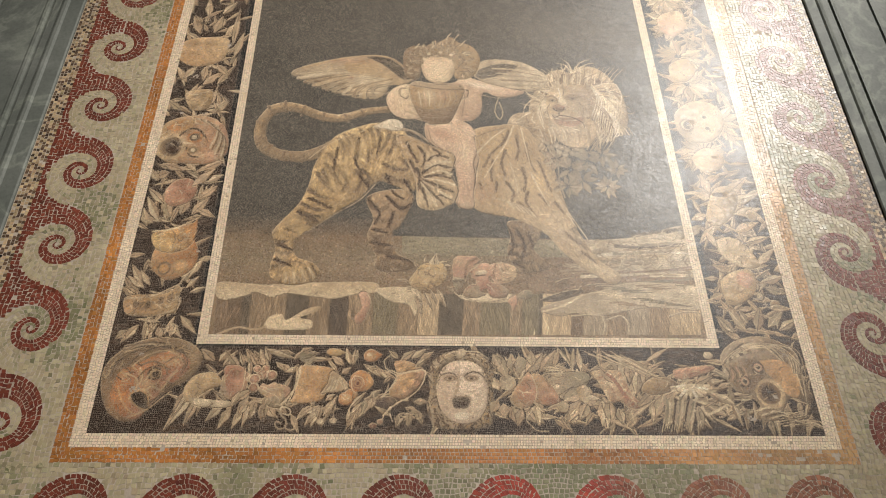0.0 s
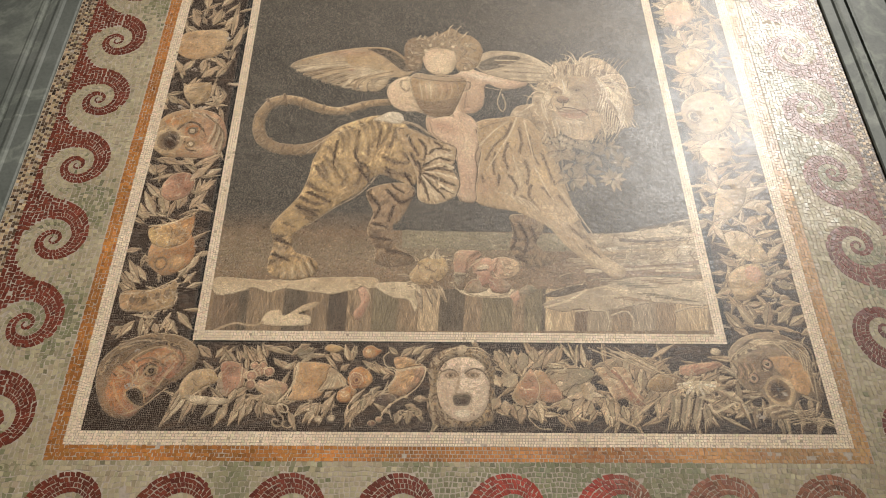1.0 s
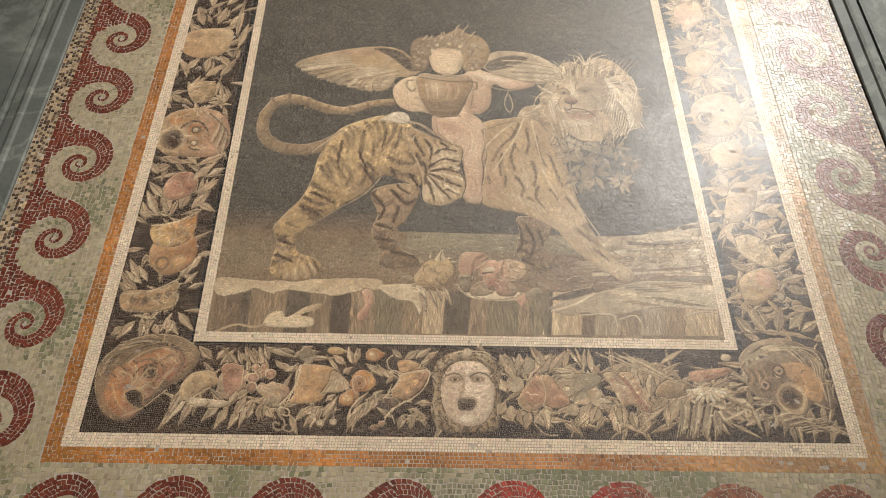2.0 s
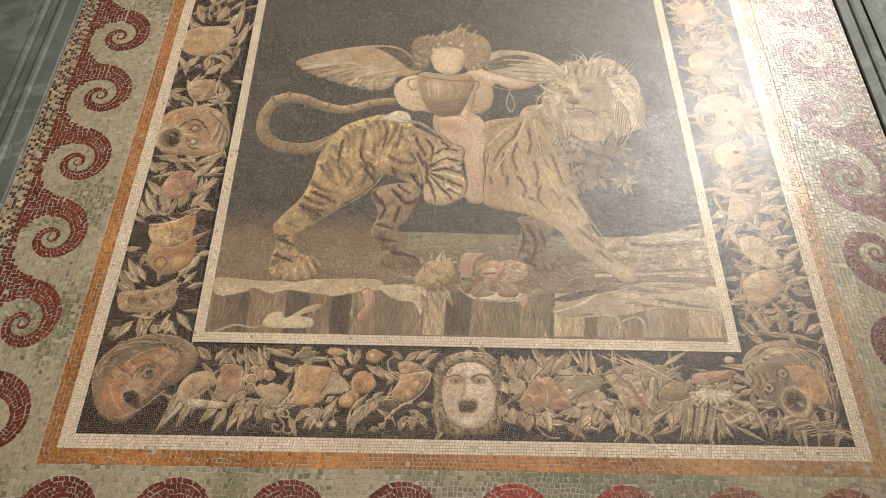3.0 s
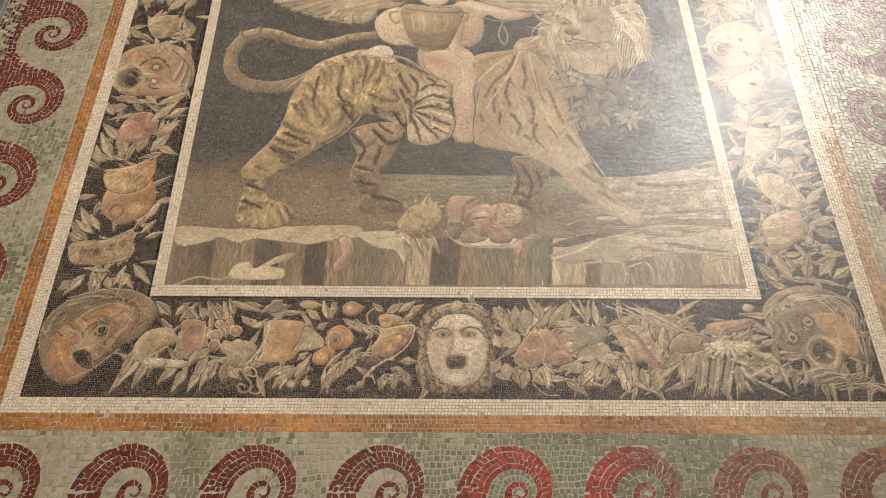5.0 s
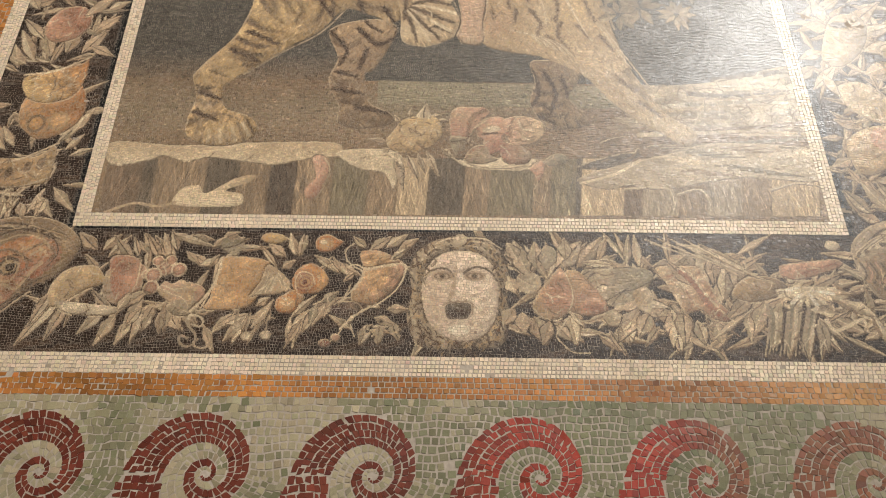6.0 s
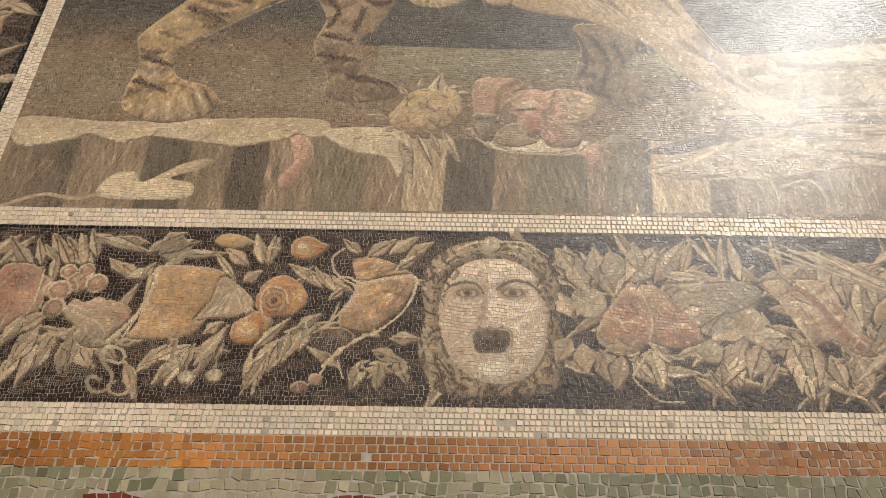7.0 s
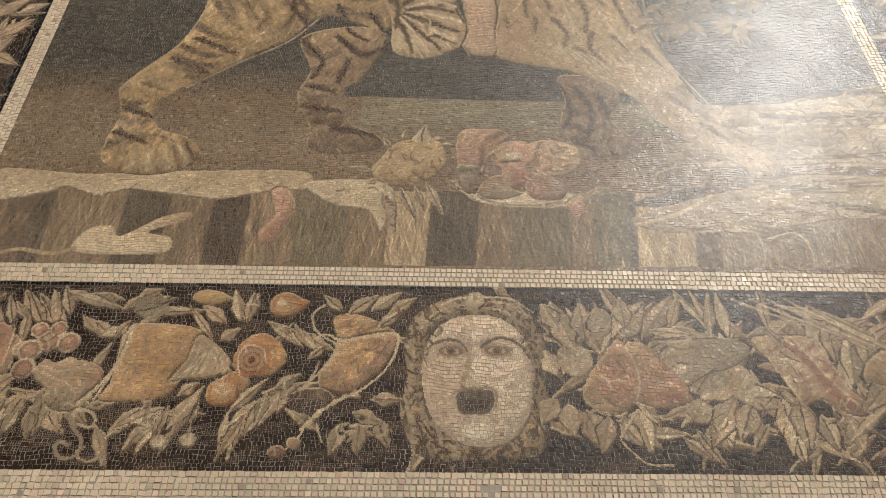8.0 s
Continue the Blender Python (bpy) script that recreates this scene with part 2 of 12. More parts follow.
def undergrowth(motif, u0, u1, v0, v1, count):
    """Leaves of the garland's back layer, leaning along it."""
    for _ in range(count):
        u, v, r = random.uniform(u0, u1), random.uniform(v0, v1), random.uniform(3.5, 6.5)
        a = random.uniform(0, 6.2832)
        leaf(motif, u, v, u + r * math.cos(a), v + r * math.sin(a), random.uniform(0.8, 1.3), random.choice(["leaf2", "bark2", "sage", "taupe"]))


def disc(motif, u, v, ru, rv, c, edge=None):
    w = window(u - ru, u + ru, v - rv, v + rv)
    if w is None:
        return
    d = ((w[2] - u) / ru) ** 2 + ((w[3] - v) / rv) ** 2
    lay(motif, w, d < 1, stone(edge or c))
    if edge:
        lay(motif, w, d < 0.5, stone(c))


def spray(motif, u, v, count, length, c):
    """Leaves on all sides of one spot."""
    for i in range(count):
        a = 6.2832 * (i + random.uniform(-0.3, 0.3)) / count
        r = length * random.uniform(0.75, 1.1)
        leaf(motif, u + 0.15 * r * math.cos(a), v + 0.15 * r * math.sin(a), u + r * math.cos(a), v + r * math.sin(a), r * random.uniform(0.26, 0.38), c)


def hatch(motif, count, length, ang, width, c):
    """Short rows of another stone, inside what the motif covers so far."""
    k = mark(motif)
    where = np.argwhere(marks == k)
    for j, i in where[np.random.randint(0, len(where), count)]:
        a, r = radians(ang + random.uniform(-14, 14)), length * random.uniform(0.3, 0.7)
        u, v = U0 + i * STEP, V0 + j * STEP
        line(motif, [(u - r * math.cos(a), v - r * math.sin(a)), (u + r * math.cos(a), v + r * math.sin(a))], width, c, within=k)


def glow(motif, u, v, ru, rv, c, amount=0.6, ang=0):
    """Passes softly to another stone round one spot, inside what the motif covers."""
    r = 2.2 * max(ru, rv)
    w = window(u - r, u + r, v - r, v + r)
    if w is None:
        return
    x, y, t = w[2] - u, w[3] - v, radians(ang)
    d = ((x * math.cos(t) + y * math.sin(t)) / ru) ** 2 + ((y * math.cos(t) - x * math.sin(t)) / rv) ** 2
    k = (amount * np.exp(-d) * (marks[w[0], w[1]] == mark(motif)))[..., None]
    sheet[w[0], w[1]] = sheet[w[0], w[1]] * (1 - k) + stone(c) * k


def grain(motif, count, length, ang, width, amount):
    """Short rows of stones a little lighter or darker than those round them."""
    k = mark(motif)
    where = np.argwhere(marks == k)
    for j, i in where[np.random.randint(0, len(where), count)]:
        t, r = radians(ang + random.uniform(-22, 22)), length * random.uniform(0.3, 0.7)
        u, v = U0 + i * STEP, V0 + j * STEP
        du, dv = r * math.cos(t), r * math.sin(t)
        w = window(u - abs(du) - width, u + abs(du) + width, v - abs(dv) - width, v + abs(dv) + width)
        along = ((w[2] - u) * du + (w[3] - v) * dv) / (r * r)
        across = np.abs((w[2] - u) * dv - (w[3] - v) * du) / r
        inside = (np.abs(along) < 1) & (across < width * 0.5 * (1.1 - np.abs(along))) & (marks[w[0], w[1]] == k)
        sheet[w[0], w[1]][inside] *= 1 + random.choice((-0.75, 1)) * amount * random.uniform(0.5, 1)


def cloud(motif, size, amount):
    """Broad drifts of lighter and darker stone."""
    n, m = int(LINES * STEP / size) + 3, int(COLS * STEP / size) + 3
    rough = np.random.normal(0, 1, (n, m))
    y, x = np.arange(LINES) * STEP / size, np.arange(COLS) * STEP / size
    j, i = y.astype(int), x.astype(int)
    fy, fx = (y - j)[:, None], (x - i)[None]
    fy, fx = fy * fy * (3 - 2 * fy), fx * fx * (3 - 2 * fx)
    f = (rough[j][:, i] * (1 - fx) + rough[j][:, i + 1] * fx) * (1 - fy) + (rough[j + 1][:, i] * (1 - fx) + rough[j + 1][:, i + 1] * fx) * fy
    on = marks == mark(motif)
    sheet[on] *= np.clip(1 + amount * f[on], 0.4, 1.8)[:, None]


def curls(motif, u, v, ru, rv, count, c):
    """Locks of hair or small fruit: rings crowded round one spot."""
    for _ in range(count):
        t, k, r = random.uniform(0, 6.2832), random.random() ** 0.5, random.uniform(0.5, 0.95)
        disc(motif, u + ru * k * math.cos(t), v + rv * k * math.sin(t), r, r, random.choice([c, "bark", "bark2"]), random.choice([c, "taupe", "tan", "bark2"]))


def fur(motif, points, width, c, lean=35):
    """A stripe in fur: short slanting tufts along a curve."""
    p = rounded(points, False, 9)
    step = np.r_[0, np.cumsum(np.hypot(*np.diff(p, axis=0).T))]
    for s in np.arange(0, step[-1], 0.16):
        u, v = np.interp(s, step, p[:, 0]), np.interp(s, step, p[:, 1])
        e, f = np.interp(s + 0.2, step, p[:, 0]) - u, np.interp(s + 0.2, step, p[:, 1]) - v
        t = math.atan2(f, e) + radians(lean + random.uniform(-22, 22))
        r = width * random.uniform(0.35, 1.15) * (1.1 - 0.75 * s / step[-1])
        u, v = u + random.gauss(0, 0.16), v + random.gauss(0, 0.16)
        stroke(motif, u - r * math.cos(t) * 0.5, v - r * math.sin(t) * 0.5, u + r * math.cos(t), v + r * math.sin(t), 0.3, c, random.uniform(0.4, 0.95))


def modelled(motif, reach, amount):
    """Draws the motif as round: lighter stones up and to one side, darker ones below and at the rim."""
    on = marks == mark(motif)
    rows, cols = np.flatnonzero(on.any(1)), np.flatnonzero(on.any(0))
    if not len(rows):
        return
    n = max(1, int(reach / STEP / 2))
    j, i = slice(max(rows[0] - 3 * n, 0), rows[-1] + 3 * n), slice(max(cols[0] - 3 * n, 0), cols[-1] + 3 * n)
    m = on[j, i].astype(float)
    for _ in range(3):
        for axis in (0, 1):
            c = np.cumsum(np.pad(m, [(n + 1, n) if k == axis else (0, 0) for k in (0, 1)]), axis)
            m = (c[2 * n + 1:] - c[:-2 * n - 1] if axis == 0 else c[:, 2 * n + 1:] - c[:, :-2 * n - 1]) / (2 * n + 1)
    gv, gu = np.gradient(m, STEP)
    k = 1 + amount * np.clip(reach * (0.5 * gu - 0.7 * gv) * 1.6, -1, 0.8) - 0.5 * amount * np.clip((0.75 - m) * 2, 0, 1)
    sheet[j, i][on[j, i]] *= np.clip(k, 0.35, 1.6)[on[j, i]][:, None]


def soften(motif, reach, amount):
    """Lets neighbouring stones of a motif pass into one another."""
    on = marks == mark(motif)
    rows, cols = np.flatnonzero(on.any(1)), np.flatnonzero(on.any(0))
    if not len(rows):
        return
    n = max(1, int(reach / STEP / 2))
    j, i = slice(max(rows[0] - 3 * n, 0), rows[-1] + 3 * n), slice(max(cols[0] - 3 * n, 0), cols[-1] + 3 * n)
    m = np.dstack([sheet[j, i] * on[j, i][..., None], on[j, i].astype(float)])
    for _ in range(2):
        for axis in (0, 1):
            c = np.cumsum(np.pad(m, [(n + 1, n) if k == axis else (0, 0) for k in (0, 1, 2)]), axis)
            m = (c[2 * n + 1:] - c[:-2 * n - 1] if axis == 0 else c[:, 2 * n + 1:] - c[:, :-2 * n - 1]) / (2 * n + 1)
    w = on[j, i]
    sheet[j, i][w] = sheet[j, i][w] * (1 - amount) + m[w][:, :3] / np.maximum(m[w][:, 3:], 1e-3) * amount


def contour(motif, width, strength, low="umber", high="ivory2"):
    """Single stones along a motif's rim: dark under it, pale over it."""
    on = marks == mark(motif)
    n = max(1, round(width / STEP))
    for tone, dj, di in ((low, n, -n), (low, n, 0), (high, -n, n), (high, -n, 0)):
        rim = on & ~np.roll(on, (dj, di), (0, 1))
        rim &= np.random.random(on.shape)[::4, ::4].repeat(4, 0).repeat(4, 1)[:on.shape[0], :on.shape[1]] < 0.75
        sheet[rim] = sheet[rim] * (1 - strength) + stone(tone) * strength


def stroke(motif, u, v, p, q, width, c, strength):
    """One tapering hair from (u, v) to (p, q), that lets the stones below show through."""
    w = window(min(u, p) - width, max(u, p) + width, min(v, q) - width, max(v, q) + width)
    if w is None:
        return
    k = mark(motif)
    d = max((p - u) ** 2 + (q - v) ** 2, 1e-6)
    s = np.clip(((w[2] - u) * (p - u) + (w[3] - v) * (q - v)) / d, 0, 1)
    away = np.hypot(w[2] - u - s * (p - u), w[3] - v - s * (q - v))
    inside = (away < 0.5 * width * (1.1 - 0.8 * s)) & (marks[w[0], w[1]] == k)
    sheet[w[0], w[1]][inside] = sheet[w[0], w[1]][inside] * (1 - strength) + stone(c) * strength


def veins(motif, count, length, width, *tones):
    """Short curved lines of single stones inside what the motif covers: folds, curls and ribs."""
    k = mark(motif)
    where = np.argwhere(marks == k)
    for j, i in where[np.random.randint(0, len(where), count)]:
        u, v, t, r = U0 + i * STEP, V0 + j * STEP, random.uniform(0, 6.2832), length * random.uniform(0.3, 0.6)
        du, dv, bow = r * math.cos(t), r * math.sin(t), random.uniform(-0.5, 0.5)
        line(motif, [(u - du, v - dv), (u - bow * dv, v + bow * du), (u + du, v + dv)], width, random.choice(tones), width * 0.6, within=k)


begin("emblem")

# emblem ground and far field
shape("field", [(-64.6, 149.4), (65.6, 154.5), (60.9, 19.7), (-60.6, 18.7)], "slate", smooth=False)
shape("field", [(-63.1, 57.3), (-17.1, 56.8), (-16.9, 49.6), (-63.2, 49.7)], "bark", "slate", 90, smooth=False)
shape("field", [(-63.1, 51.8), (-15.6, 51.5), (63.4, 51.1), (60.9, 19.7), (-61.9, 18.7)], "bark2", "bark", 90, smooth=False)
shape("field", [(-13.9, 51.6), (56.8, 50.4), (57.4, 45.9), (-13.8, 46.5)], "sage", smooth=False)
cloud("field", 11, 0.09)
cloud("field", 3, 0.07)
cloud("field", 0.8, 0.05)
grain("field", 2600, 2.4, 2, 0.34, 0.14)
glow("field", -39.9, 46.1, 17.6, 4.1, "bark", 0.3, 0)
glow("field", -7.2, 45.8, 21.9, 3, "sage", 0.6, 0)
glow("field", -54, 60.5, 8.4, 7, "slate2", 0.5, 0)
glow("field", 33.1, 122.7, 27.4, 10.3, "ash", 0.5, 0)
grain("field", 7000, 0.5, 0, 0.3, 0.5)
grain("field", 1200, 5, 1, 0.26, 0.16)
glow("field", -50.7, 45.9, 16.2, 5.4, "sage", 0.35, 0)
glow("field", -26.1, 43.2, 16.2, 4, "taupe", 0.25, 0)
shape("shore", [(27.7, 49.9), (43.6, 52.1), (57.8, 55.7), (59.4, 49.1), (57.1, 44.3), (39.4, 42.5), (32.7, 44)], "taupe", "pale", 0)
line("shore", [(31.8, 48.7), (43.3, 50.2), (58, 51.5)], 0.98, "pale", 0.42)
line("shore", [(34.4, 46.8), (47.2, 48), (57.7, 47.5)], 0.98, "ivory", 0.42)
line("shore", [(25.8, 43.9), (41.1, 44.4), (57.8, 45.6)], 0.97, "taupe", 0.41)
line("shore", [(29.6, 40.9), (42.1, 41.6), (58.2, 42.8)], 0.96, "pale", 0.41)
line("shore", [(37.5, 38.7), (50.1, 39.9), (58.5, 40.9)], 0.96, "sage", 0.41)
line("shore", [(43.6, 52.5), (51, 53.9), (56.9, 55)], 1, "dusk", 0.43)
line("shore", [(38.9, 49.5), (48.8, 49), (54.6, 49.7)], 0.99, "dusk", 0.42)
line("shore", [(24.9, 50.2), (29.2, 50.8), (34.9, 51.3)], 0.56, "taupe", 0.17)
line("shore", [(41.8, 46.8), (47.6, 46.9), (55.3, 47.5)], 0.56, "bark2", 0.17)
line("shore", [(30.8, 43), (38, 43.4), (41.7, 43)], 0.55, "sage", 0.17)
line("shore", [(48.8, 49.3), (53.6, 49.2), (63.8, 50.3)], 0.57, "pale", 0.17)
line("shore", [(37.6, 45.5), (43.9, 45.7), (50.1, 45.8)], 0.56, "taupe", 0.17)
line("shore", [(26.7, 41.7), (34.4, 42.2), (36.7, 41.6)], 0.55, "sand", 0.16)
line("shore", [(44.5, 47.9), (49.9, 48), (58.5, 48.8)], 0.56, "taupe", 0.17)
line("shore", [(33.4, 44.2), (40.2, 44.4), (45, 44.3)], 0.56, "bark2", 0.17)
line("shore", [(51.6, 50.6), (55.9, 50.4), (67.2, 51.7)], 0.57, "sage", 0.17)
line("shore", [(40.3, 46.6), (46.2, 46.7), (53.3, 47.3)], 0.56, "pale", 0.17)
line("shore", [(29.3, 42.9), (36.6, 43.3), (39.9, 42.8)], 0.55, "taupe", 0.17)
line("shore", [(47.2, 49.1), (52.2, 49), (61.9, 50.1)], 0.57, "sand", 0.17)
line("shore", [(36, 45.3), (42.3, 45.5), (48.1, 45.6)], 0.56, "taupe", 0.17)
line("shore", [(25, 41.6), (32.9, 42), (34.9, 41.4)], 0.55, "bark2", 0.16)
line("shore", [(42.9, 47.8), (48.3, 47.8), (56.6, 48.6)], 0.56, "sage", 0.17)
line("shore", [(31.9, 44), (38.7, 44.4), (43, 44.1)], 0.55, "pale", 0.17)
line("shore", [(50, 50.4), (54.4, 50.2), (65.3, 51.5)], 0.57, "taupe", 0.17)
line("shore", [(38.7, 46.4), (44.6, 46.7), (51.4, 46.9)], 0.56, "sand", 0.17)
line("shore", [(27.6, 42.7), (35.1, 43.1), (37.9, 42.7)], 0.55, "taupe", 0.17)
line("shore", [(45.6, 48.9), (50.6, 49), (60, 49.9)], 0.57, "bark2", 0.17)
line("shore", [(34.5, 45.1), (40.9, 45.4), (46.2, 45.4)], 0.56, "sage", 0.17)
line("shore", [(51.1, 41.8), (59.1, 41.6), (66.2, 41.5)], 0.56, "pale", 0.17)
line("shore", [(41.4, 47.6), (46.9, 47.7), (54.7, 48.4)], 0.56, "taupe", 0.17)
line("shore", [(30.2, 43.8), (37.2, 44.2), (41.1, 43.9)], 0.55, "sand", 0.17)
line("shore", [(48.4, 50.2), (52.8, 50), (63.3, 51.3)], 0.57, "taupe", 0.17)
line("shore", [(37, 46.2), (43, 46.5), (49.4, 46.7)], 0.56, "bark2", 0.17)
line("shore", [(26.1, 42.5), (33.5, 42.9), (36.1, 42.5)], 0.55, "sage", 0.17)
line("shore", [(44.1, 48.7), (49, 48.8), (58, 49.7)], 0.57, "pale", 0.17)
line("shore", [(32.8, 44.9), (39.4, 45.3), (44.3, 45.2)], 0.56, "taupe", 0.17)
line("shore", [(49.5, 41.6), (57.5, 41.4), (64.3, 41.3)], 0.55, "sand", 0.17)
line("shore", [(39.7, 47.4), (45.3, 47.6), (52.7, 48.1)], 0.56, "taupe", 0.17)
line("shore", [(28.6, 43.6), (35.7, 44), (39.2, 43.8)], 0.55, "bark2", 0.17)
line("shore", [(46.8, 50.1), (51.3, 50), (61.4, 51.1)], 0.57, "sage", 0.17)
line("shore", [(35.4, 46.1), (41.6, 46.3), (47.5, 46.6)], 0.56, "pale", 0.17)
line("shore", [(24.5, 42.3), (32, 42.9), (34.1, 42.1)], 0.55, "taupe", 0.17)
line("shore", [(42.3, 48.5), (47.4, 48.6), (56.1, 49.6)], 0.56, "sand", 0.17)
line("shore", [(31.3, 44.7), (37.8, 45.2), (42.4, 45.1)], 0.56, "taupe", 0.17)
line("shore", [(48, 41.4), (56, 41.2), (62.3, 41.1)], 0.55, "bark2", 0.17)
line("shore", [(38.1, 47.2), (43.7, 47.4), (50.8, 47.9)], 0.56, "sage", 0.17)
line("shore", [(27.1, 43.4), (34.2, 43.9), (37.4, 43.6)], 0.55, "pale", 0.17)
line("shore", [(45.1, 49.9), (49.7, 49.8), (59.3, 50.9)], 0.57, "taupe", 0.17)
line("shore", [(33.9, 45.9), (40.1, 46.1), (45.7, 46.4)], 0.56, "sand", 0.17)
line("shore", [(50.6, 42.5), (58.3, 42.3), (65.7, 42.4)], 0.56, "taupe", 0.17)
line("shore", [(40.8, 48.4), (46, 48.6), (54.1, 49.4)], 0.56, "bark2", 0.17)
line("shore", [(29.7, 44.6), (36.4, 45), (40.6, 44.9)], 0.56, "sage", 0.17)
line("shore", [(46.3, 41.2), (54.4, 41.2), (60.5, 41)], 0.55, "pale", 0.17)
line("shore", [(52.4, 53.6), (55.4, 54.3), (57, 54)], 0.58, "umber", 0.29)
line("shore", [(44.5, 48.9), (50.3, 49.6), (57.9, 50.7)], 0.57, "umber", 0.28)

# ledge and the fluted blocks below it
shape("plinth", [(-56.4, 35.3), (-50.3, 35.4), (-49.9, 25.1), (-55.8, 25)], "bark", smooth=False)
shape("plinth", [(-50.6, 35.4), (-47.7, 35.4), (-47.4, 25.1), (-50.2, 25.1)], "dusk", smooth=False)
shape("plinth", [(-48.4, 35.4), (-40.4, 35.5), (-40.2, 25.2), (-48, 25.1)], "bark2", smooth=False)
shape("plinth", [(-40.4, 35.5), (-35.1, 35.6), (-35.1, 25.2), (-40.2, 25.2)], "dusk", smooth=False)
shape("plinth", [(-35.1, 35.6), (-29.9, 35.6), (-29.9, 25.3), (-35.1, 25.2)], "bark2", smooth=False)
shape("plinth", [(-30.1, 35.6), (-25.4, 35.7), (-25.5, 25.3), (-30.1, 25.3)], "umber", smooth=False)
shape("plinth", [(-25.9, 35.7), (-20.1, 35.8), (-20.3, 25.4), (-26, 25.3)], "bark2", smooth=False)
shape("plinth", [(-20.1, 35.8), (-14.3, 35.8), (-14.7, 25.4), (-20.3, 25.4)], "moss", smooth=False)
shape("plinth", [(-14.3, 35.8), (-9.5, 35.9), (-9.9, 25.5), (-14.7, 25.4)], "bark2", smooth=False)
shape("plinth", [(-9.5, 35.9), (-4.7, 35.9), (-5.3, 25.5), (-9.9, 25.5)], "sand", smooth=False)
shape("plinth", [(-4.7, 35.9), (1.1, 36), (0.4, 25.6), (-5.3, 25.5)], "dusk", smooth=False)
shape("plinth", [(1.1, 36), (5.2, 36.1), (4.3, 25.6), (0.4, 25.6)], "bark2", smooth=False)
shape("plinth", [(5.2, 36.1), (12.3, 36.1), (11.3, 25.7), (4.3, 25.6)], "moss", smooth=False)
shape("plinth", [(12.3, 36.1), (15, 36.2), (13.9, 25.7), (11.3, 25.7)], "bark2", smooth=False)
shape("plinth", [(15, 36.2), (19, 36.2), (17.8, 25.7), (13.9, 25.7)], "moss", smooth=False)
shape("plinth", [(19, 36.2), (20.3, 36.2), (19.1, 25.7), (17.8, 25.7)], "dusk", smooth=False)
shape("plinth", [(19.9, 36.2), (26.7, 36.3), (25.4, 25.8), (18.7, 25.7)], "sand", smooth=False)
shape("plinth", [(26.7, 36.3), (29.7, 36.3), (28.3, 25.8), (25.4, 25.8)], "bark", smooth=False)
shape("plinth", [(29.7, 36.3), (35.2, 36.4), (33.8, 25.9), (28.3, 25.8)], "taupe", smooth=False)
shape("plinth", [(35.2, 36.4), (40, 36.5), (38.4, 25.9), (33.8, 25.9)], "bark2", smooth=False)
shape("plinth", [(40, 36.5), (45.4, 36.5), (43.8, 26), (38.4, 25.9)], "taupe", smooth=False)
shape("plinth", [(45.4, 36.5), (50.2, 36.6), (48.4, 26), (43.8, 26)], "bark2", smooth=False)
shape("plinth", [(50.2, 36.6), (57.7, 36.7), (55.8, 26.1), (48.4, 26)], "sand", smooth=False)
grain("plinth", 900, 6, 90, 0.2, 0.22)
cloud("plinth", 2.5, 0.08)
shape("ledge", [(-56.5, 38.3), (-45.6, 37.8), (-33.8, 38.5), (-20.5, 38.7), (-19.3, 36.1), (-23, 35.7), (-28.2, 34.5), (-30.2, 34.2), (-36.1, 35), (-40.4, 35.5), (-43.9, 34.6), (-47.7, 35.7), (-49.8, 34.8), (-55.8, 33.9)], "ivory2", "sand", 90)
shape("ledge", [(-19.8, 36.9), (-12.5, 37.6), (-9.1, 35.9), (-9.7, 32.2), (-10.4, 30.1), (-12.1, 32.9), (-16.3, 33.8)], "ivory2")
shape("ledge", [(0.2, 35.7), (11.6, 36.1), (13.1, 34.1), (6.1, 33.7), (1.5, 34.2)], "ivory2")
shape("ledge", [(18.7, 32.1), (24.9, 34.8), (33.3, 37.1), (42.4, 39.5), (58, 38.2), (57.6, 32.5), (44.8, 32.8), (32.5, 30.5), (27.2, 31.1), (23.2, 30.4)], "taupe", "pale", 0)
shape("ledge", [(18.9, 34.7), (25.1, 37), (29.2, 37.5), (28.4, 36.3), (22.9, 34.2)], "dusk")
line("ledge", [(19.3, 31.5), (24.8, 33.3), (29.1, 36)], 0.53, "ivory2")
line("ledge", [(30.7, 38.6), (32.7, 38.9), (35.1, 39)], 0.46, "sage", 0.19)
line("ledge", [(44.7, 36.5), (47.3, 36.4), (50.2, 36.6)], 0.46, "pale", 0.19)
line("ledge", [(35.6, 34), (38.9, 34.2), (40.3, 33.8)], 0.46, "bark2", 0.19)
line("ledge", [(50.4, 37.5), (52.7, 37.4), (56.4, 37.7)], 0.47, "ivory2", 0.19)
line("ledge", [(41.1, 35.1), (44.1, 35.2), (46.3, 34.9)], 0.46, "moss", 0.19)
line("ledge", [(32.7, 38.3), (34.8, 38.5), (37.3, 38.5)], 0.46, "sage", 0.19)
line("ledge", [(46.7, 36.1), (49.4, 36), (52.4, 36.2)], 0.46, "pale", 0.19)
line("ledge", [(37.6, 33.6), (41, 33.8), (42.4, 33.4)], 0.46, "bark2", 0.19)
line("ledge", [(52.4, 37.2), (54.8, 36.9), (58.5, 37.3)], 0.47, "ivory2", 0.19)
line("ledge", [(43.1, 34.7), (46.2, 34.8), (48.5, 34.5)], 0.46, "moss", 0.19)
line("ledge", [(34.7, 37.9), (36.9, 38.1), (39.5, 38.1)], 0.46, "sage", 0.19)
line("ledge", [(48.7, 35.7), (51.5, 35.6), (54.5, 35.7)], 0.46, "pale", 0.19)
line("ledge", [(39.5, 33.4), (43, 33.4), (44.6, 33)], 0.46, "bark2", 0.19)
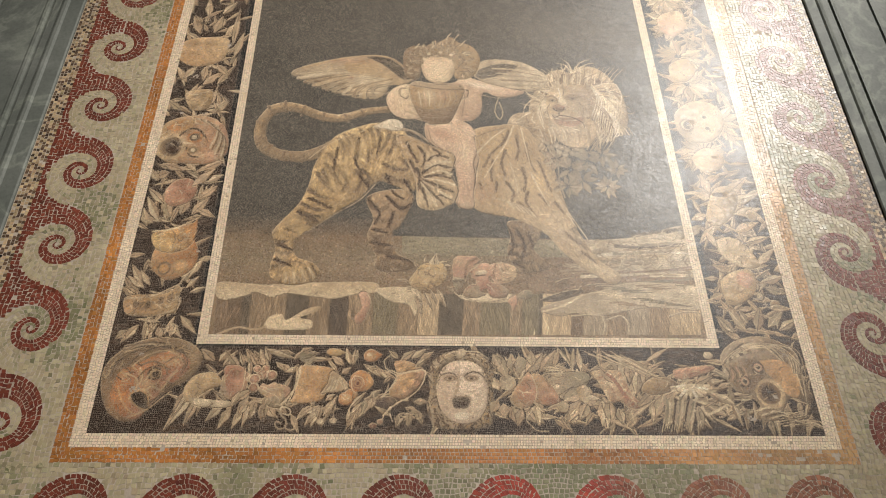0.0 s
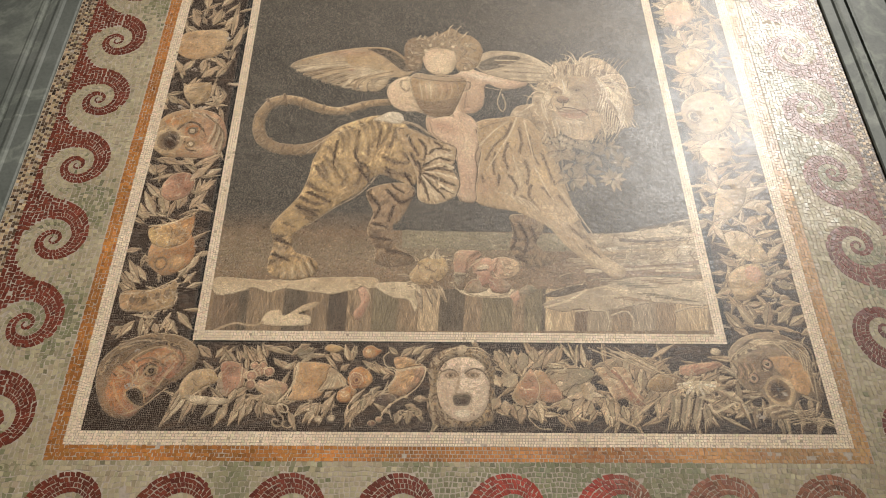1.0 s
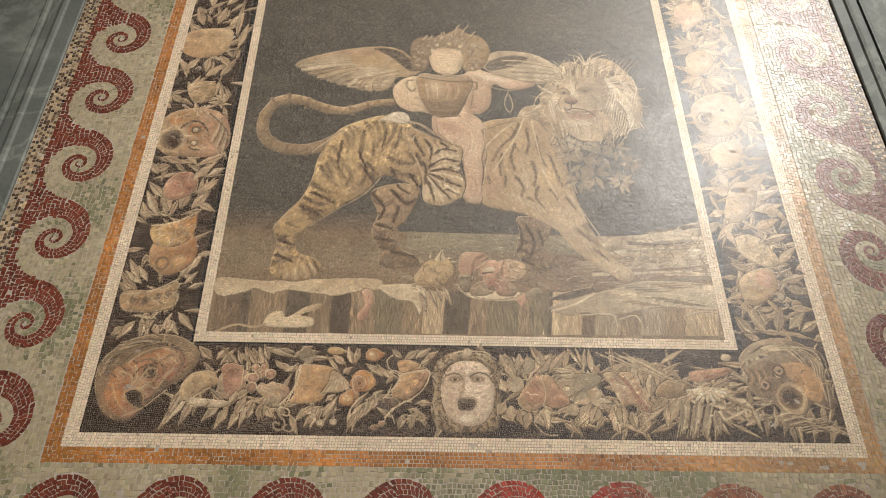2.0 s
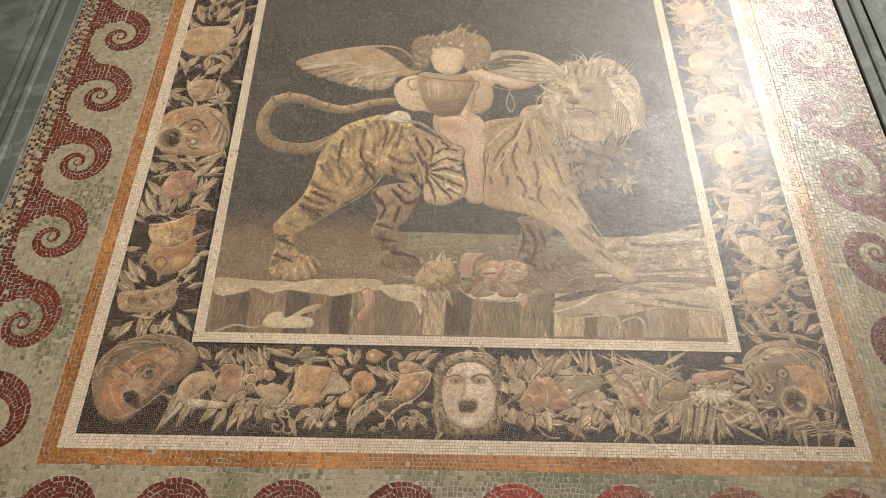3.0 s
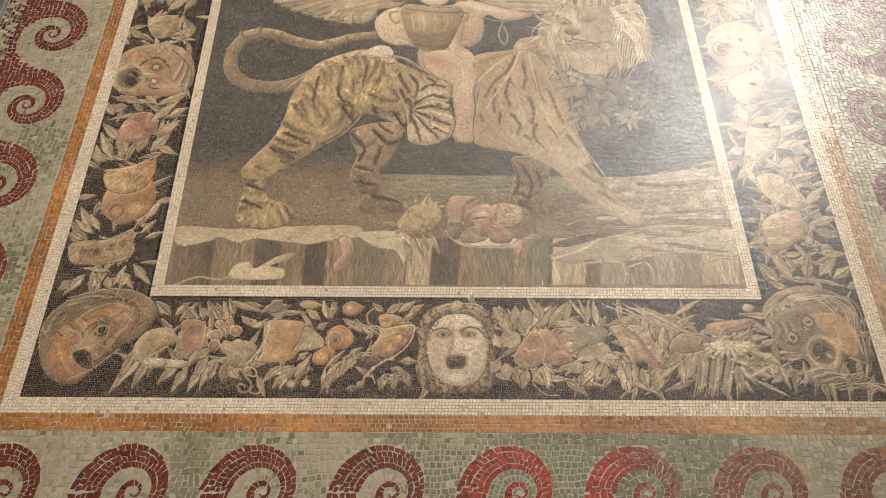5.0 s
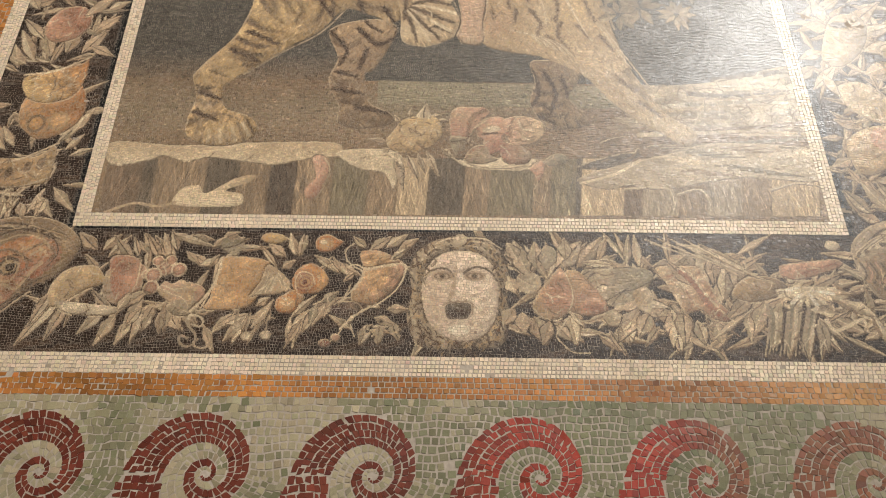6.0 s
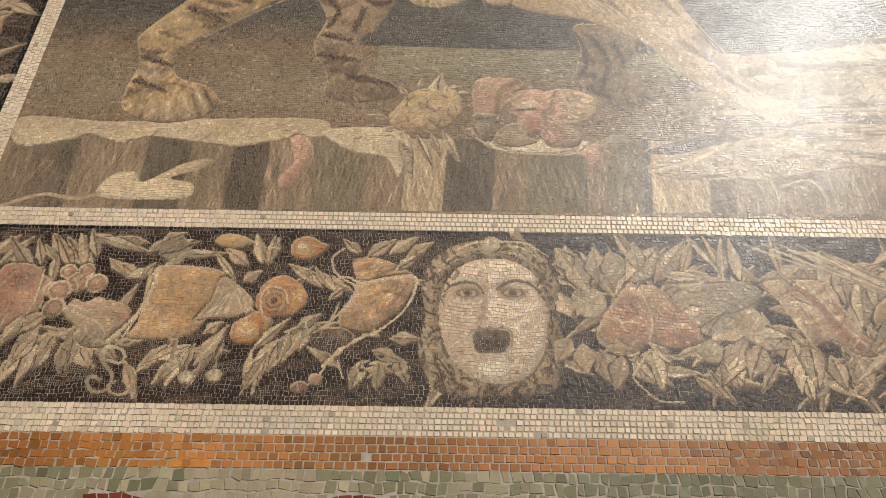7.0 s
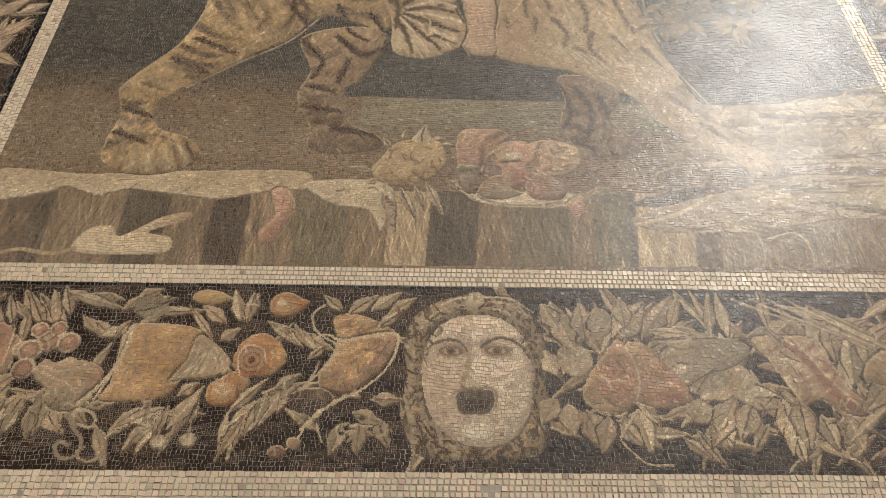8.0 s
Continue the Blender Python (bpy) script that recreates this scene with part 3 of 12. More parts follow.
line("ledge", [(31.2, 36.5), (33.8, 36.8), (35.6, 36.6)], 0.46, "ivory2", 0.19)
line("ledge", [(45.1, 34.3), (48.3, 34.3), (50.6, 34.1)], 0.46, "moss", 0.19)
line("ledge", [(36.7, 37.6), (39, 37.7), (41.6, 37.7)], 0.46, "sage", 0.19)
line("ledge", [(50.7, 35.4), (53.6, 35.1), (56.8, 35.3)], 0.46, "pale", 0.19)
line("ledge", [(42.5, 38.6), (44.4, 38.6), (47.9, 39)], 0.47, "bark2", 0.19)
line("ledge", [(33.3, 36.1), (35.9, 36.4), (37.8, 36.1)], 0.46, "ivory2", 0.19)
line("ledge", [(47.2, 34), (50.4, 33.9), (52.8, 33.7)], 0.46, "moss", 0.19)
line("ledge", [(38.8, 37.2), (41.2, 37.2), (43.9, 37.3)], 0.46, "sage", 0.19)
line("ledge", [(52.8, 35), (55.7, 34.7), (58.9, 34.9)], 0.46, "pale", 0.19)
line("ledge", [(44.4, 38.2), (46.5, 38.2), (50, 38.5)], 0.47, "bark2", 0.19)
line("ledge", [(35.3, 35.8), (38, 36), (40, 35.7)], 0.46, "ivory2", 0.19)
line("ledge", [(49.2, 33.6), (52.5, 33.5), (55, 33.2)], 0.46, "moss", 0.19)
line("ledge", [(40.8, 36.8), (43.3, 36.8), (46, 36.8)], 0.46, "sage", 0.19)
line("ledge", [(31.7, 34.3), (34.9, 34.6), (36.2, 34.2)], 0.46, "pale", 0.19)
line("ledge", [(46.5, 37.9), (48.6, 37.8), (52.2, 38.1)], 0.47, "bark2", 0.19)
line("ledge", [(37.3, 35.4), (40.1, 35.6), (42.1, 35.3)], 0.46, "ivory2", 0.19)
line("ledge", [(52.1, 38.9), (54, 38.7), (58.4, 39.2)], 0.47, "moss", 0.19)
line("ledge", [(26.1, 30.5), (32.5, 30.8), (33.6, 28.4), (33, 26)], 0.53, "pale", 0.27)
line("ledge", [(34.4, 29.7), (37.8, 30.6), (39.1, 28.5), (38.8, 26.1)], 0.53, "pale", 0.27)
line("ledge", [(49.2, 30.7), (53.4, 31.9), (57.4, 31.4)], 0.54, "pale", 0.27)
line("ledge", [(29, 38.1), (27.8, 36.6), (26.1, 35.7)], 0.54, "bark", 0.27)
line("ledge", [(23.3, 39.3), (25.4, 40.2), (27.1, 40.5)], 0.54, "bark", 0.27)
shape("ribbon", [(-44.6, 26.9), (-43.6, 29.7), (-41.1, 30.3), (-39.7, 28.9), (-35.8, 31.5), (-32.5, 32.4), (-33.2, 31), (-36.7, 29.5), (-34, 28.7), (-34.3, 26.8), (-39.7, 26.4)], "ivory2", "sand", 90)
line("ribbon", [(-54.9, 25.2), (-50.7, 26.9), (-46.8, 26.4), (-44.3, 27.2)], 0.5, "sand")
shape("pod", [(-23.6, 35.7), (-21.7, 36), (-20.8, 33.6), (-21.5, 30.7), (-22.6, 28.3), (-23.9, 28.2), (-24.3, 29.9), (-22.8, 32.1)], "clay", "blush", 90)
glow("pod", -22.7, 30, 1, 1.3, "rust2", 0.6, 0)
line("pod", [(-21.7, 35.7), (-20.7, 33.6), (-21.3, 30.5), (-22.6, 28)], 0.21, "ivory2")
modelled("pod", 0.8, 0.5)
modelled("ribbon", 1, 0.22)
cloud("ledge", 2, 0.1)
grain("ledge", 500, 1.2, 5, 0.3, 0.2)
cloud("shore", 2.5, 0.14)
grain("shore", 600, 2.4, 5, 0.3, 0.28)

# tail and hind part of the tiger
line("tiger", [(-18.6, 91.9), (-22.9, 91.4), (-26.6, 90.3), (-32, 88.4), (-37.4, 89.3), (-42.5, 91.5), (-46.3, 92), (-50, 90.7), (-52.3, 87.1), (-52.6, 82.5), (-50.9, 78.3), (-46.6, 75.8), (-40.7, 75.4), (-35.7, 77.2), (-30.7, 80.7)], 2.33, "bark2", 3.72)
line("tiger", [(-19.9, 92.3), (-22.9, 91.8), (-26.9, 90.9), (-32.1, 89.2), (-37.5, 90.3), (-42.6, 92.5), (-46.7, 93), (-50.4, 91.9), (-52.8, 87.9), (-53.2, 82.8)], 1.09, "tan", 1.4)
line("tiger", [(-26, 91.1), (-32.1, 89.6), (-37.5, 90.7), (-42.7, 92.9), (-46.8, 93.6), (-50.8, 92.3), (-53.1, 88.7)], 0.46, "sand")
line("tiger", [(-26, 91.7), (-25.1, 89.4)], 0.77, "bark", 0.46)
line("tiger", [(-30.6, 90), (-29.5, 87.3)], 0.77, "bark", 0.46)
line("tiger", [(-36, 90.3), (-36.2, 87.5)], 0.77, "bark", 0.46)
line("tiger", [(-41.6, 92.6), (-42.2, 89.3)], 0.77, "bark", 0.46)
line("tiger", [(-47.1, 94), (-46.4, 90.4)], 0.77, "bark", 0.46)
line("tiger", [(-51.5, 92.3), (-49.8, 89.6)], 0.77, "bark", 0.46)
line("tiger", [(-53.9, 86.9), (-51.5, 85.6)], 0.75, "bark", 0.45)
line("tiger", [(-53.5, 81.1), (-50.9, 81)], 0.74, "bark", 0.45)
line("tiger", [(-50.4, 76.9), (-48.9, 78.8)], 0.74, "bark", 0.44)
line("tiger", [(-45.7, 74), (-45.4, 77)], 0.73, "bark", 0.44)
line("tiger", [(-40.5, 73.4), (-40.3, 76.3)], 0.73, "bark", 0.44)
line("tiger", [(-36.2, 74.9), (-36.3, 78.3)], 0.74, "bark", 0.44)
shape("tiger", [(-23.1, 62.9), (-21.3, 56.5), (-22.5, 51.4), (-20.3, 46.1), (-20.2, 42.7), (-16.6, 41.5), (-11.4, 42.5), (-11.4, 44.6), (-15.4, 47.2), (-16.3, 52.8), (-14.9, 53.8), (-12.2, 59.5), (-11.3, 63.8), (-16, 65.5)], "bark", "tan", 90)
shape("tiger", [(-34.2, 79.5), (-32.3, 82.4), (-28.4, 84.8), (-22.1, 87.1), (-16.6, 86.4), (-12.7, 82), (-10.3, 71.8), (-11.3, 64.9), (-16, 66.4), (-20.8, 67.7), (-25, 62.4), (-30.6, 58.2), (-36.9, 53), (-39, 51.2), (-39.9, 50.3), (-40.2, 48), (-39, 45.3), (-35.1, 43.8), (-33.3, 41.7), (-33.8, 39.4), (-37.3, 37.9), (-41.4, 37.9), (-44.8, 39.8), (-45.2, 43.1), (-44.5, 47.4), (-45.6, 51.2), (-45.7, 52.5), (-43.8, 55.6), (-40, 60.9), (-38.1, 66.8), (-37.2, 72.9)], "ochre", "straw", 70)
shape("tiger", [(-33, 71.4), (-28.3, 78.5), (-19.5, 82.8), (-16.4, 79.1), (-22, 71.6), (-28.9, 64.4), (-34.2, 59.1), (-38.2, 56.6), (-39.8, 58.7), (-36, 64.2)], "straw", "ochre", -60)
line("tiger", [(-37.1, 52.6), (-30.6, 57.9), (-24.9, 62), (-20.7, 67.7)], 0.3, "ivory2")
fur("tiger", [(-31.5, 81.6), (-29.8, 78.4), (-30.1, 74.2)], 1.65, "brown", 35)
fur("tiger", [(-31.5, 81.6), (-29.8, 78.4), (-30.1, 74.2)], 1.05, "umber", -40)
fur("tiger", [(-28.3, 83), (-26.2, 78.5), (-26.8, 72.9)], 1.66, "brown", 35)
fur("tiger", [(-28.3, 83), (-26.2, 78.5), (-26.8, 72.9)], 1.06, "umber", -40)
fur("tiger", [(-25.7, 84.6), (-23.6, 79.9), (-23.6, 74.3)], 1.67, "brown", 35)
fur("tiger", [(-25.7, 84.6), (-23.6, 79.9), (-23.6, 74.3)], 1.06, "umber", -40)
fur("tiger", [(-21.9, 85.7), (-20.7, 81.9), (-21.7, 78.6)], 1.68, "brown", 35)
fur("tiger", [(-21.9, 85.7), (-20.7, 81.9), (-21.7, 78.6)], 1.07, "umber", -40)
fur("tiger", [(-18, 84.4), (-18.8, 80.6), (-20.5, 77.5)], 1.67, "brown", 35)
fur("tiger", [(-18, 84.4), (-18.8, 80.6), (-20.5, 77.5)], 1.06, "umber", -40)
fur("tiger", [(-34.2, 73.2), (-32.1, 69.6), (-30.7, 66.1)], 1.61, "brown", 35)
fur("tiger", [(-34.2, 73.2), (-32.1, 69.6), (-30.7, 66.1)], 1.03, "umber", -40)
fur("tiger", [(-36.6, 70.4), (-34.1, 66.9), (-31.7, 64.3)], 1.6, "brown", 35)
fur("tiger", [(-36.6, 70.4), (-34.1, 66.9), (-31.7, 64.3)], 1.02, "umber", -40)
fur("tiger", [(-30.8, 71.4), (-28.8, 68.2), (-29.5, 64.7)], 1.61, "brown", 35)
fur("tiger", [(-30.8, 71.4), (-28.8, 68.2), (-29.5, 64.7)], 1.02, "umber", -40)
fur("tiger", [(-38.3, 65.1), (-35.2, 62.9), (-32.3, 62.2)], 1.57, "brown", 35)
fur("tiger", [(-38.3, 65.1), (-35.2, 62.9), (-32.3, 62.2)], 1, "umber", -40)
fur("tiger", [(-39.3, 60.7), (-36.3, 59.1), (-33.5, 58.8)], 1.55, "brown", 35)
fur("tiger", [(-39.3, 60.7), (-36.3, 59.1), (-33.5, 58.8)], 0.99, "umber", -40)
fur("tiger", [(-41, 57), (-38.1, 56.1), (-35.6, 55.5)], 1.54, "brown", 35)
fur("tiger", [(-41, 57), (-38.1, 56.1), (-35.6, 55.5)], 0.98, "umber", -40)
fur("tiger", [(-42.8, 54.3), (-40.7, 53.7), (-39.3, 54.1)], 1.52, "brown", 35)
fur("tiger", [(-42.8, 54.3), (-40.7, 53.7), (-39.3, 54.1)], 0.97, "umber", -40)
fur("tiger", [(-25, 71.5), (-23.1, 69.4), (-23.2, 66.2)], 1.61, "brown", 35)
fur("tiger", [(-25, 71.5), (-23.1, 69.4), (-23.2, 66.2)], 1.03, "umber", -40)
fur("tiger", [(-19.2, 73.5), (-16.1, 71.7), (-12.9, 71.8)], 1.62, "brown", 35)
fur("tiger", [(-19.2, 73.5), (-16.1, 71.7), (-12.9, 71.8)], 1.03, "umber", -40)
fur("tiger", [(-17.5, 69.5), (-15.2, 67.8), (-12.2, 67.8)], 1.61, "brown", 35)
fur("tiger", [(-17.5, 69.5), (-15.2, 67.8), (-12.2, 67.8)], 1.02, "umber", -40)
fur("tiger", [(-22.2, 60.2), (-19.7, 59.1), (-17.3, 61.1)], 1.56, "brown", 35)
fur("tiger", [(-22.2, 60.2), (-19.7, 59.1), (-17.3, 61.1)], 0.99, "umber", -40)
fur("tiger", [(-20.6, 56), (-18.5, 55.7), (-15.7, 56.9)], 1.54, "brown", 35)
fur("tiger", [(-20.6, 56), (-18.5, 55.7), (-15.7, 56.9)], 0.98, "umber", -40)
fur("tiger", [(-21.8, 51.1), (-19.4, 50.3), (-16.9, 51.5)], 1.52, "brown", 35)
fur("tiger", [(-21.8, 51.1), (-19.4, 50.3), (-16.9, 51.5)], 0.97, "umber", -40)
fur("tiger", [(-19.8, 47.2), (-17.9, 46.7), (-16.3, 47.4)], 1.51, "brown", 35)
fur("tiger", [(-19.8, 47.2), (-17.9, 46.7), (-16.3, 47.4)], 0.96, "umber", -40)
fur("tiger", [(-44.9, 50), (-43.3, 49.5), (-41.6, 49.8)], 1.5, "brown", 35)
fur("tiger", [(-44.9, 50), (-43.3, 49.5), (-41.6, 49.8)], 0.96, "umber", -40)
fur("tiger", [(-43.8, 46.8), (-42.3, 46.1), (-40.8, 46.7)], 1.49, "brown", 35)
fur("tiger", [(-43.8, 46.8), (-42.3, 46.1), (-40.8, 46.7)], 0.95, "umber", -40)
fur("tiger", [(-44.4, 42.9), (-42.8, 42.7), (-41.5, 43.3)], 1.47, "brown", 35)
fur("tiger", [(-44.4, 42.9), (-42.8, 42.7), (-41.5, 43.3)], 0.94, "umber", -40)
fur("tiger", [(-30.1, 83), (-28.7, 79.8), (-28.8, 76)], 1.66, "brown", 35)
fur("tiger", [(-30.1, 83), (-28.7, 79.8), (-28.8, 76)], 1.06, "umber", -40)
fur("tiger", [(-23.4, 85.1), (-22.1, 80.9), (-22.6, 76.7)], 1.67, "brown", 35)
fur("tiger", [(-23.4, 85.1), (-22.1, 80.9), (-22.6, 76.7)], 1.06, "umber", -40)
fur("tiger", [(-35.2, 71.3), (-33.5, 68.1), (-33, 65.2)], 1.6, "brown", 35)
fur("tiger", [(-35.2, 71.3), (-33.5, 68.1), (-33, 65.2)], 1.02, "umber", -40)
fur("tiger", [(-40.1, 58.7), (-37.5, 57.4), (-34.5, 56.8)], 1.54, "brown", 35)
fur("tiger", [(-40.1, 58.7), (-37.5, 57.4), (-34.5, 56.8)], 0.98, "umber", -40)
fur("tiger", [(-16.5, 82.9), (-17, 79.5), (-18.1, 76.3)], 1.67, "brown", 35)
fur("tiger", [(-16.5, 82.9), (-17, 79.5), (-18.1, 76.3)], 1.06, "umber", -40)
fur("tiger", [(-26.4, 71.5), (-24.8, 68.3), (-25.7, 64.8)], 1.61, "brown", 35)
fur("tiger", [(-26.4, 71.5), (-24.8, 68.3), (-25.7, 64.8)], 1.02, "umber", -40)
fur("tiger", [(-43.7, 48.9), (-42, 48.3)], 1.5, "brown", 35)
fur("tiger", [(-43.7, 48.9), (-42, 48.3)], 0.95, "umber", -40)
fur("tiger", [(-21.2, 53.6), (-19.1, 52.8), (-16.5, 54.1)], 1.53, "brown", 35)
fur("tiger", [(-21.2, 53.6), (-19.1, 52.8), (-16.5, 54.1)], 0.98, "umber", -40)
fur("tiger", [(-14, 74.5), (-12.5, 72.7), (-11, 73.3)], 1.63, "brown", 35)
fur("tiger", [(-14, 74.5), (-12.5, 72.7), (-11, 73.3)], 1.04, "umber", -40)
fur("tiger", [(-37.3, 54.8), (-35.7, 54.5)], 1.53, "brown", 35)
fur("tiger", [(-37.3, 54.8), (-35.7, 54.5)], 0.97, "umber", -40)
fur("tiger", [(-33.8, 76.5), (-31.5, 72.8), (-30.7, 69.3)], 1.63, "brown", 35)
fur("tiger", [(-33.8, 76.5), (-31.5, 72.8), (-30.7, 69.3)], 1.04, "umber", -40)
line("tiger", [(-42.1, 41.4), (-42.3, 38.4)], 0.4, "brown", 0.27)
line("tiger", [(-40.5, 41.2), (-40.1, 38)], 0.4, "brown", 0.27)
line("tiger", [(-38.6, 41.5), (-37.8, 38.2)], 0.4, "brown", 0.27)
line("tiger", [(-36.7, 42.4), (-35.3, 39)], 0.4, "brown", 0.27)
line("tiger", [(-35.3, 43.1), (-33.8, 40.3)], 0.4, "brown", 0.27)
line("tiger", [(-41.2, 40.9), (-41.1, 38.6)], 0.53, "ivory2", 0.27)
line("tiger", [(-39.5, 41), (-39, 38.5)], 0.53, "ivory2", 0.27)
line("tiger", [(-37.6, 41.5), (-36.5, 38.8)], 0.53, "ivory2", 0.27)
line("tiger", [(-35.9, 42.4), (-34.5, 39.9)], 0.54, "ivory2", 0.27)
line("tiger", [(-41.6, 43), (-39.7, 44.2), (-36.9, 43.3)], 0.4, "bark")
line("tiger", [(-42.7, 41.7), (-41.7, 43.6), (-40.4, 44.5)], 0.4, "bark")
line("tiger", [(-44.2, 46), (-43.1, 43), (-43.3, 40.2)], 0.41, "bark")
grain("tiger", 3200, 1.6, 58, 0.34, 0.42)
cloud("tiger", 2.2, 0.1)
glow("tiger", -24, 81.2, 6, 2.4, "straw", 0.6, 0)
glow("tiger", -30.9, 73.2, 3.8, 4.4, "straw", 0.5, 0)
glow("tiger", -40.3, 56.5, 2.5, 1.7, "straw", 0.5, 0)
glow("tiger", -43.4, 53.2, 1.7, 1.7, "straw", 0.6, 0)
glow("tiger", -39.2, 39.7, 4, 1.2, "sand", 0.6, 0)
glow("tiger", -17.1, 56.9, 5.6, 7.1, "clay", 0.35, 0)
glow("tiger", -24.6, 65.3, 7.2, 2.3, "bark", 0.5, 30)
glow("tiger", -16, 68.1, 4.4, 2.6, "bark", 0.5, 0)
glow("tiger", -42.6, 46, 1.4, 3.5, "sand", 0.4, 0)
glow("tiger", -45.7, 73.8, 8.8, 1.2, "bark", 0.5, 0)
glow("tiger", -52.3, 82.1, 1.2, 4.5, "bark", 0.4, 0)

# forequarters of the tiger
shape("tiger", [(12.6, 56.3), (20, 55.4), (20.3, 51.8), (18.4, 48.5), (20.1, 46), (21.5, 42.9), (18, 41.9), (14.6, 41.9), (13.1, 44), (11.9, 47.5), (12.8, 51.6)], "bark2", "bark", 90)
fur("tiger", [(12.8, 53), (15.3, 52.3), (17.8, 53)], 1.27, "umber", 35)
fur("tiger", [(12.3, 50), (14.8, 49.1), (17.4, 50.1)], 1.26, "umber", 35)
fur("tiger", [(13, 47.2), (15.2, 46.2), (17.7, 47.2)], 1.25, "umber", 35)
fur("tiger", [(13.7, 45), (15.9, 44.4), (18.1, 45)], 1.24, "umber", 35)
line("tiger", [(15.6, 43.8), (15.7, 42.1)], 0.41, "umber")
line("tiger", [(17.5, 44.1), (17.9, 42.2)], 0.41, "umber")
line("tiger", [(19.2, 44.4), (19.9, 42.6)], 0.41, "umber")
line("tiger", [(16.6, 43.5), (17, 42.1)], 0.41, "sand")
line("tiger", [(18.5, 43.8), (19, 42.4)], 0.41, "sand")
line("tiger", [(14.4, 43.4), (14.6, 42)], 0.41, "sand")
shape("tiger", [(4.3, 84.9), (14.7, 87.2), (21, 86.1), (24.6, 77.5), (26.5, 67.2), (28, 60.2), (29.6, 54.5), (32.5, 48.7), (34.9, 44.8), (38.7, 41.9), (38.7, 39.5), (36.2, 38.8), (33.7, 40.9), (30.7, 42.6), (26.1, 47), (24.2, 49.4), (21.1, 53.2), (14.5, 57), (8.3, 58.2), (3.9, 60.5), (3.9, 68.9), (5.5, 75.1)], "tan", "sand", -30)
shape("tiger", [(7.8, 81.5), (14.1, 83.6), (20, 79.9), (22.2, 68.9), (22.9, 60.1), (17, 58.3), (10, 61.6), (5.9, 68.6)], "ochre", "straw", 40)
fur("tiger", [(14.8, 83.6), (12.3, 79.4), (9.1, 74.1)], 1.69, "brown", 35)
fur("tiger", [(14.8, 83.6), (12.3, 79.4), (9.1, 74.1)], 1.08, "umber", -40)
fur("tiger", [(17.8, 82.7), (16, 77), (14.2, 72.3)], 1.69, "brown", 35)
fur("tiger", [(17.8, 82.7), (16, 77), (14.2, 72.3)], 1.08, "umber", -40)
fur("tiger", [(9.3, 72.2), (10.3, 68.6), (10.8, 66)], 1.64, "brown", 35)
fur("tiger", [(9.3, 72.2), (10.3, 68.6), (10.8, 66)], 1.04, "umber", -40)
fur("tiger", [(13.6, 75.1), (14.1, 70.5), (13.5, 66.9)], 1.65, "brown", 35)
fur("tiger", [(13.6, 75.1), (14.1, 70.5), (13.5, 66.9)], 1.05, "umber", -40)
fur("tiger", [(19.1, 78), (19.8, 73.4), (20.7, 69.7)], 1.67, "brown", 35)
fur("tiger", [(19.1, 78), (19.8, 73.4), (20.7, 69.7)], 1.06, "umber", -40)
fur("tiger", [(20.9, 72.5), (21.8, 68), (22.6, 64.5)], 1.65, "brown", 35)
fur("tiger", [(20.9, 72.5), (21.8, 68), (22.6, 64.5)], 1.05, "umber", -40)
fur("tiger", [(16.1, 67), (17.1, 63.5), (17.2, 60.9)], 1.62, "brown", 35)
fur("tiger", [(16.1, 67), (17.1, 63.5), (17.2, 60.9)], 1.03, "umber", -40)
fur("tiger", [(26.9, 56), (28.5, 54.4), (29.7, 52.6)], 1.58, "brown", 35)
fur("tiger", [(26.9, 56), (28.5, 54.4), (29.7, 52.6)], 1, "umber", -40)
fur("tiger", [(29, 51.1), (30.6, 50), (31.8, 48.1)], 1.56, "brown", 35)
fur("tiger", [(29, 51.1), (30.6, 50), (31.8, 48.1)], 0.99, "umber", -40)
line("tiger", [(8.3, 62.5), (11.5, 63), (16.4, 59.7)], 0.29, "tan")
line("tiger", [(8.7, 62.1), (12.2, 62.4), (17.4, 59)], 0.29, "ivory2")
line("tiger", [(9.2, 61.8), (12.9, 61.7), (18.3, 58.4)], 0.29, "tan")
line("tiger", [(9.6, 61.4), (13.6, 61), (19.3, 57.7)], 0.29, "ivory2")
line("tiger", [(10, 61.1), (14.3, 60.3), (20.3, 57)], 0.29, "tan")
line("tiger", [(10.4, 60.8), (15, 59.7), (21.2, 56.4)], 0.29, "ivory2")
line("tiger", [(10.8, 60.4), (15.7, 59), (22.2, 55.7)], 0.29, "tan")
line("tiger", [(11.3, 60.1), (16.3, 58.3), (23.1, 55.1)], 0.29, "ivory2")
line("tiger", [(11.1, 85.1), (8, 76.8), (5.6, 68.5)], 0.77, "bark", 0.31)
line("tiger", [(13.4, 85.2), (10.7, 75.9), (7.6, 66.8)], 0.77, "pale", 0.31)
line("tiger", [(16, 84.6), (14.3, 74.2), (11.6, 64.2)], 0.77, "sand", 0.31)
line("tiger", [(17.9, 83.7), (18, 72.4), (18.1, 63.5)], 0.77, "pale", 0.31)
line("tiger", [(14, 81.7), (12.3, 72.3), (10.2, 65.1)], 0.77, "bark2", 0.31)
line("tiger", [(20.1, 81.8), (21.7, 72.5), (24, 64.5)], 0.77, "bark2", 0.31)
line("tiger", [(19.2, 79.5), (20, 69.7), (22.4, 61.8)], 0.76, "sand", 0.3)
line("tiger", [(8.3, 72.2), (8.5, 65.9), (10.1, 62.5)], 0.74, "bark", 0.3)
grain("tiger", 2000, 1.7, -62, 0.32, 0.36)
modelled("tiger", 2.6, 0.38)
